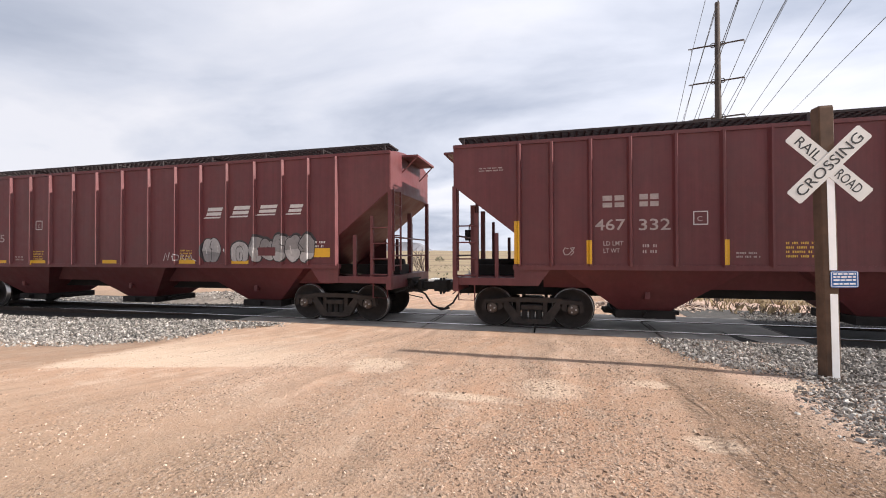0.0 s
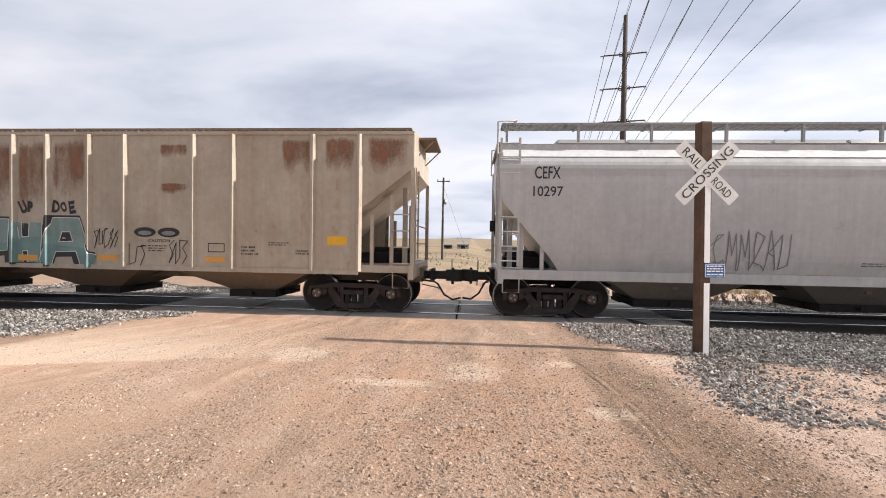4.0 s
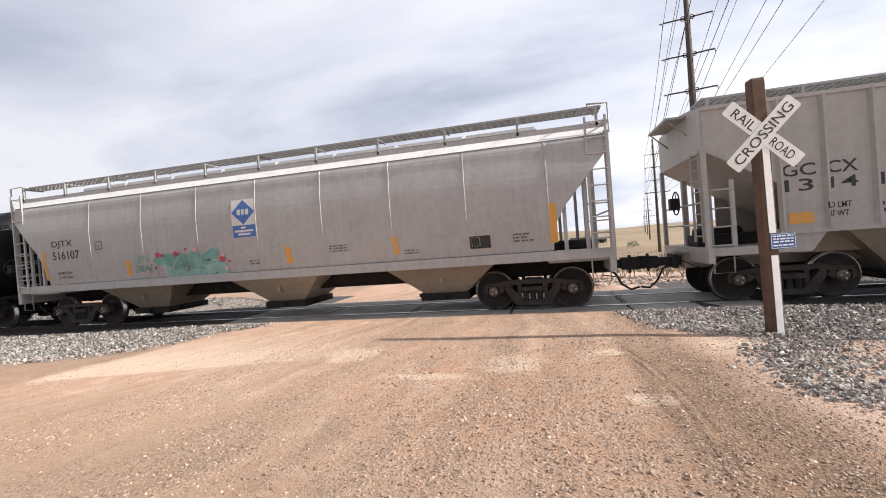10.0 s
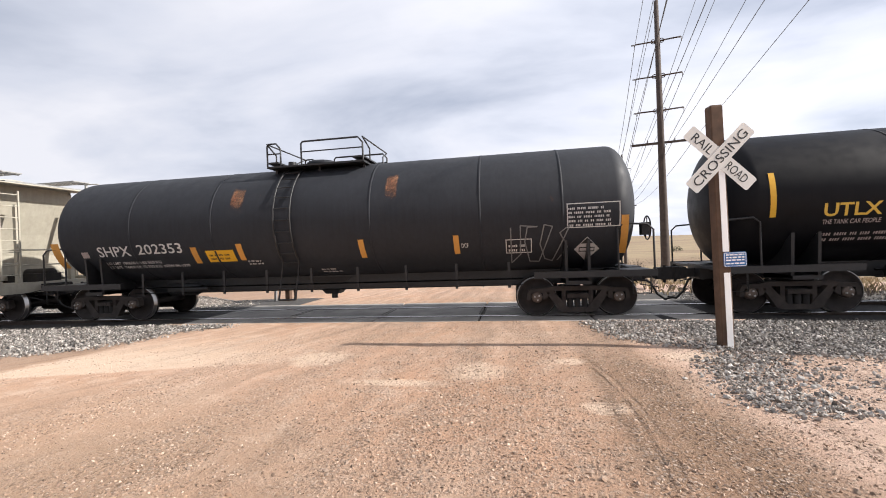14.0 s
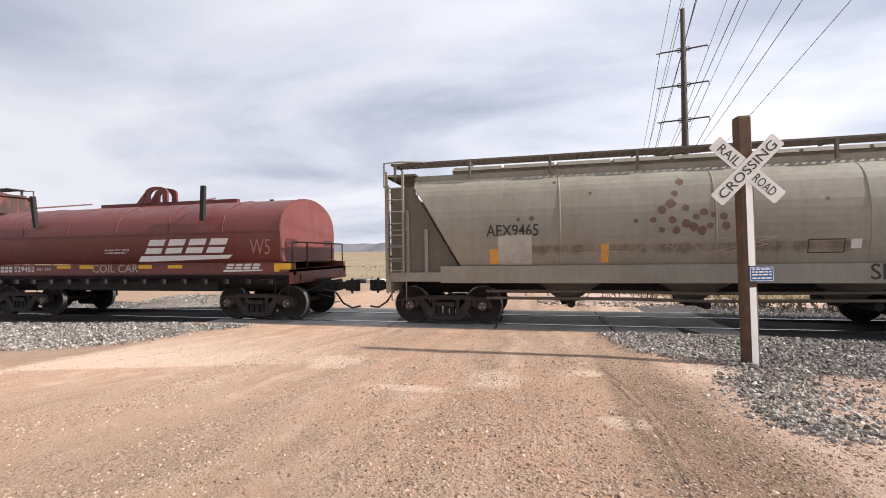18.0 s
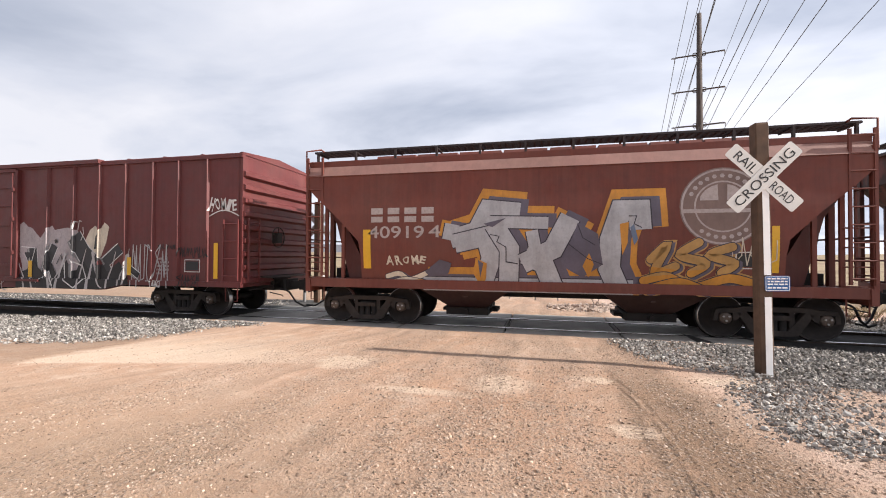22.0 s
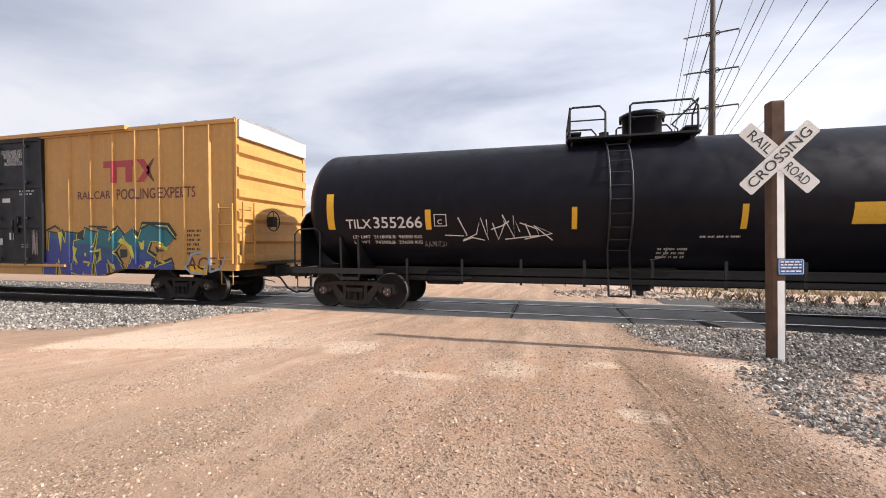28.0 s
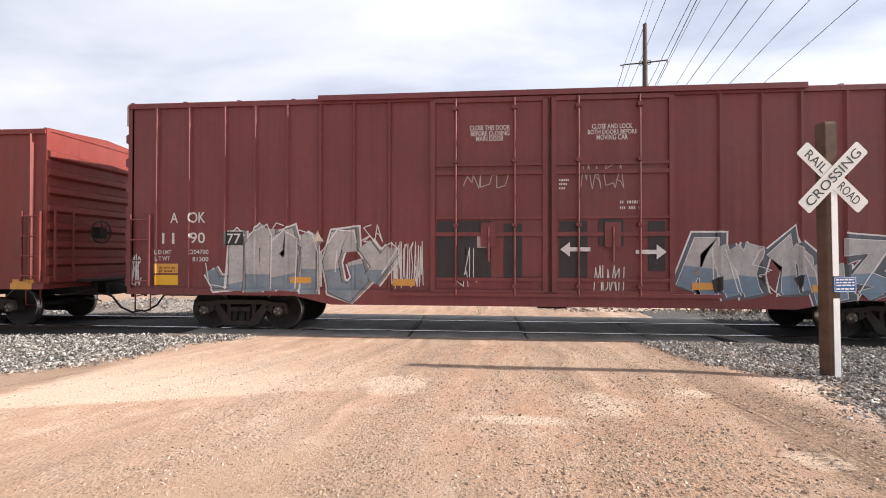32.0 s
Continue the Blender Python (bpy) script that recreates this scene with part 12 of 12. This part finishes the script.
def mound(name, label, cx, cy, rx, ry, h, mat):
    v, f = [], []
    n, m = 28, 7
    for j in range(m):
        r = j / (m - 1)
        for k in range(n):
            a = 2 * math.pi * k / n
            x, y = cx + rx * r * math.cos(a), cy + ry * r * math.sin(a)
            v.append((x, y, ground_z(x, y) - 0.03 + h * max(0.0, 1 - r * r) * (1 + 0.25 * noise.noise((x * 1.3, y * 1.3, 3.0)))))
    for j in range(m - 1):
        for k in range(n):
            f.append((j * n + k, j * n + (k + 1) % n, (j + 1) * n + (k + 1) % n, (j + 1) * n + k))
    me = bpy.data.meshes.new(name)
    me.from_pydata(v, [], f)
    me.polygons.foreach_set("use_smooth", [True] * len(f))
    me.materials.append(mat)
    return tagged(new(name, me), label, "gravel heap", kind="structure")


m_heap = plain("grey_heap_soil", (0.27, 0.235, 0.205), 0.95, 0.0, 0.4, 8.0, 0.9)
m_heap2 = plain("pink_heap_soil", (0.44, 0.34, 0.27), 0.95, 0.0, 0.35, 8.0, 0.9)
mound("gravel_heap", "long low heap of grey gravel beside the track", -12.4, 13.4, 2.8, 1.15, 0.36, m_heap)
mound("rubble_heap", "low heap of pinkish rubble beyond the crossing", 2.7, 14.4, 2.3, 0.9, 0.14, m_heap2)
stones("rubble", "loose broken stone on the low heap", 1600, rubble_place, (0.02, 0.09), m_rubble, 21, "rubble")
stones("heap_gravel", "loose grey gravel on the heap", 2600, pile_place, (0.015, 0.05), m_ballast, 22, "gravel")


def grass_tufts(name, label, count, place, height, mat, seed):
    """Clumps of thin dry blades as one object."""
    rnd = random.Random(seed)
    v, f = [], []
    made = 0
    while made < count:
        p = place(rnd)
        if p is None:
            continue
        made += 1
        x, y = p
        z = ground_z(x, y)
        for b in range(7):
            a, h = rnd.uniform(0, 6.3), height * rnd.uniform(0.4, 1.0)
            lean = rnd.uniform(0.15, 0.8) * h
            bx_, by_ = x + rnd.uniform(-0.05, 0.05), y + rnd.uniform(-0.05, 0.05)
            k = len(v)
            dx, dy = math.cos(a), math.sin(a)
            w_ = 0.006 + 0.02 * height
            v += [(bx_ - dy * w_, by_ + dx * w_, z - 0.01), (bx_ + dy * w_, by_ - dx * w_, z - 0.01), (bx_ + dx * lean * 0.4, by_ + dy * lean * 0.4, z + h * 0.7), (bx_ + dx * lean, by_ + dy * lean, z + h)]
            f += [(k, k + 1, k + 2), (k + 1, k + 3, k + 2)]
    me = bpy.data.meshes.new(name)
    me.from_pydata(v, [], f)
    me.materials.append(mat)
    return tagged(new(name, me), label, "grass", kind="stuff")


grass_tufts("dry_grass", "clumps of dry straw grass beyond the track", 500, lambda r: (r.uniform(4.5, 26.0), 13.4 + 9.0 * r.random() ** 1.4), 0.28, m_dry, 31)
grass_tufts("dark_brush", "low dark dead brush beside the track", 130, lambda r: (r.uniform(5.6, 11.0), r.uniform(12.9, 15.2)), 0.20, m_bark, 32)
grass_tufts("pasture_scrub", "scattered scrub across the dry pasture", 1400, lambda r: (r.uniform(-60.0, 70.0), r.uniform(26.0, 110.0)), 0.26, m_sage, 33)


def marker_post(at, height, lean, mat, label):
    t = thing("marker_post", label, "post", "short posts beyond the track")
    t.matrix_basis = pose(*at, 0, lean, 0)
    part("shaft", Shape().tube([(0, 0, -0.3), (0, 0, height - 0.04), (0, 0, height)], 0.055, 10), mat, t)
    part("band", Shape().tube([(0, 0, height - 0.30), (0, 0, height - 0.12)], 0.059, 10), m_strip, t, "pale reflective band")
    return t


marker_post((-8.15, 13.70, ground_z(-8.15, 13.7)), 1.15, 2.0, m_galv, "grey steel marker post beside the crossing")
marker_post((-7.48, 13.9, ground_z(-7.48, 13.9)), 1.1, -1.0, m_post, "brown timber marker post beside the crossing")


def fence_post(at, lean):
    t = thing("fence_post", "thin pale fence post leaning in dry ground", "fence post", "fence posts beyond the track")
    t.matrix_basis = pose(*at, 0, lean, 0)
    part("stake", Shape().box(-0.018, 0.018, -0.018, 0.018, -0.3, 1.05).box(-0.03, 0.03, -0.006, 0.0, -0.3, 1.0), m_galv, t)
    return t


for x, y, lean in ((-0.86, 17.1, 0.0), (0.18, 16.9, 1.5), (1.05, 17.0, -9.0), (-3.4, 17.4, 2.0), (-5.6, 17.6, -1.0), (3.1, 17.0, 0.0)):
    fence_post((x, y, ground_z(x, y)), lean)


# made-up low boxes, loops included, that stand in for distant vehicles
def vehicle_stand_in(at, size, yaw, mat, label):
    t = thing("vehicle_stand_in", label, "block", "low blocks beyond the crossing")
    t.matrix_basis = pose(*at, 0, 0, yaw)
    lx, ly, h = size
    c_ = 0.05
    part("block_body", Shape().zloft([(-0.1, -lx, lx, ly), (h - c_, -lx, lx, ly), (h, -lx + c_, lx - c_, ly - c_)]), mat, t)
    part("stand_in_loop", Shape().tube([(-0.12, 0, h - 0.02), (-0.12, 0, h + 0.06), (0.12, 0, h + 0.06), (0.12, 0, h - 0.02)], 0.015, 5), m_galv, t)
    return t


rbk = random.Random(17)
for i in range(7):
    x = -12.4 + 0.85 * i + rbk.uniform(-0.1, 0.1)
    y = 29.5 + rbk.uniform(-0.6, 0.6)
    vehicle_stand_in((x, y, ground_z(x, y)), (0.38, 0.3, rbk.uniform(0.18, 0.34)), rbk.uniform(-20, 20), m_vanw if i % 3 else m_vand, "low pale box standing in for a vehicle beyond the crossing" if i % 3 else "low dark box standing in for a vehicle beyond the crossing")


# ---- far hill and bush ----
def far_hill(x0, x1, top):
    """Low flat-topped hill on the horizon."""
    v, f = [], []
    n = 40
    w = x1 - x0
    for i in range(n + 1):
        x = x0 + w * i / n
        h = top * smooth01(x0, x0 + 0.24 * w, x) * smooth01(x1, x1 - 0.11 * w, x) * (1.0 + 0.08 * noise.noise((x * 0.02, 0.0, 0.0)))
        v += [(x, 1490, 0), (x + 0.014 * w, 1560, h), (x, 1640, h * 1.02), (x, 1800, 0)]
    for i in range(n):
        for k in range(3):
            f.append((4 * i + k, 4 * i + 4 + k, 4 * i + 5 + k, 4 * i + 1 + k))
    me = bpy.data.meshes.new("far_hill")
    me.from_pydata(v, [], f)
    me.materials.append(m_hill)
    return tagged(new("far_hill", me), "low flat-topped dark hill on the horizon", "hill", kind="structure")


far_hill(-1150.0, -450.0, 46.0)
far_hill(-75.0, 5.0, 16.0)


def round_bush(at, r, seed):
    rnd = random.Random(seed)
    t = thing("round_bush", "grey-green rounded bush out in the dry pasture", "bush", "bushes in the pasture")
    t.location = at
    part("trunk", Shape().tube([(0, 0, -0.3), (0.05, 0, r * 0.6)], 0.08, 6), m_bark, t)
    v, f = [], []
    for k in range(650):
        d = Vector((rnd.gauss(0, 1), rnd.gauss(0, 1), abs(rnd.gauss(0, 0.8)))).normalized() * r * rnd.uniform(0.55, 1.05)
        s_ = r * rnd.uniform(0.05, 0.11)
        q = [Vector((rnd.uniform(-1, 1), rnd.uniform(-1, 1), rnd.uniform(-1, 1))) * s_ for _ in range(3)]
        b = len(v)
        v += [tuple(d + Vector((0, 0, r * 0.25)) + p) for p in q]
        f.append((b, b + 1, b + 2))
    me = bpy.data.meshes.new("leaves")
    me.from_pydata(v, [], f)
    me.materials.append(m_sage)
    tagged(part("leaves", me, None, t), kind="stuff")
    return t


for i, (x, y, r) in enumerate(((23.2, 120.0, 1.6), (-40.0, 150.0, 1.8), (60.0, 170.0, 2.0), (8.0, 210.0, 1.7))):
    round_bush((x, y, ground_z(x, y)), r, 50 + i)


# ---- utility pole and sheds out in the pasture ----
def utility_pole(at, height):
    t = thing("utility_pole", "brown timber utility pole with a short crossarm", "utility pole")
    t.location = at
    part("shaft", Shape().tube([(0, 0, -0.8), (0, 0, height * 0.5)], 0.15, 10).tube([(0, 0, height * 0.5), (0.02, 0, height)], 0.125, 10), m_pole, t)
    c = part("crossarm", Shape().box(-0.85, 0.85, -0.06, 0.06, height - 0.55, height - 0.43), m_pole, t)
    for x in (-0.75, 0.0, 0.75):
        part("insulator", Shape().tube([(x, 0, height - 0.43), (x, 0, height - 0.22)], 0.045, 7), m_insul, c)
    part("transformer", Shape().lathe([(-0.35, 0.02), (-0.33, 0.17), (0.33, 0.17), (0.35, 0.02)], 12, 0.0, "x"), m_galv, t, "grey can transformer", (0.30, -0.1, height - 3.2)).rotation_euler = (0, math.pi / 2, 0)
    part("guy_wire", Shape().tube([(0.05, 0, height - 1.2), (3.6, 0.5, 0.0)], 0.012, 4), m_wire, t)
    return t


utility_pole((-3.95, 55.0, ground_z(-3.95, 55.0)), 10.8)


def farm_shed(at, lx, ly, h, wall_m, roof_m, label):
    """Low building with a shallow pitched roof, a wide door and two windows."""
    t = thing("farm_shed", label, "shed", "low buildings in the distance")
    t.location = at
    part("wall", Shape().box(-lx, lx, -ly, ly, -0.6, h), wall_m, t)
    part("roof", Shape().prism_x([(-ly - 0.3, h), (0.0, h + 0.8), (ly + 0.3, h), (ly + 0.3, h + 0.12), (0.0, h + 0.95), (-ly - 0.3, h + 0.12)], -lx - 0.3, lx + 0.3), roof_m, t)
    part("door", Shape().box(-0.9, 0.9, -ly - 0.05, -ly + 0.02, -0.2, h * 0.8), m_under, t)
    for x in (-lx * 0.6, lx * 0.6):
        part("window", Shape().box(x - 0.5, x + 0.5, -ly - 0.04, -ly + 0.02, h * 0.4, h * 0.75), m_shade_black, t)
    return t


farm_shed((15.5, 182.0, ground_z(15.5, 182.0)), 4.4, 3.0, 2.0, m_dirty2, m_under, "low brown shed far out in the pasture")
farm_shed((-4.0, 186.0, ground_z(-4.0, 186.0)), 2.6, 2.4, 1.7, m_cream, m_galv, "low pale shed far out in the pasture")
farm_shed((-10.5, 184.0, ground_z(-10.5, 184.0)), 1.8, 1.8, 1.5, m_dirty2, m_galv, "small brown shed far out in the pasture")
farm_shed((23.5, 186.0, ground_z(23.5, 186.0)), 2.0, 2.2, 1.7, m_cream, m_galv, "low pale shed far out in the pasture")


# ---- the train rolls by ----
def motions():
    marks = [0.0, 0.5] + [1.0 + i for i in range(31)] + [32.0]
    for car, u in CARS:
        walk(car, [(t, pose(u + run(t), TRACK_Y, RAIL_Z)) for t in marks])
    for w, u in ROLLING:
        x, y, z = w.location
        rows, last = [], 0.0
        for k in range(481):
            t = k / 15.0
            if k in (0, 480) or -34.0 < u + run(t) < 34.0:
                rows.append(t)
        out, turn, prev = [], 0.0, None
        for t in rows:
            if prev is not None and t - prev < 0.07:
                turn += math.degrees((run(t) - run(prev)) / WHEEL_R)
            out.append((t, pose(x, y, z, 0, turn % 360.0, 0)))
            prev = t
        walk(w, out)


motions()
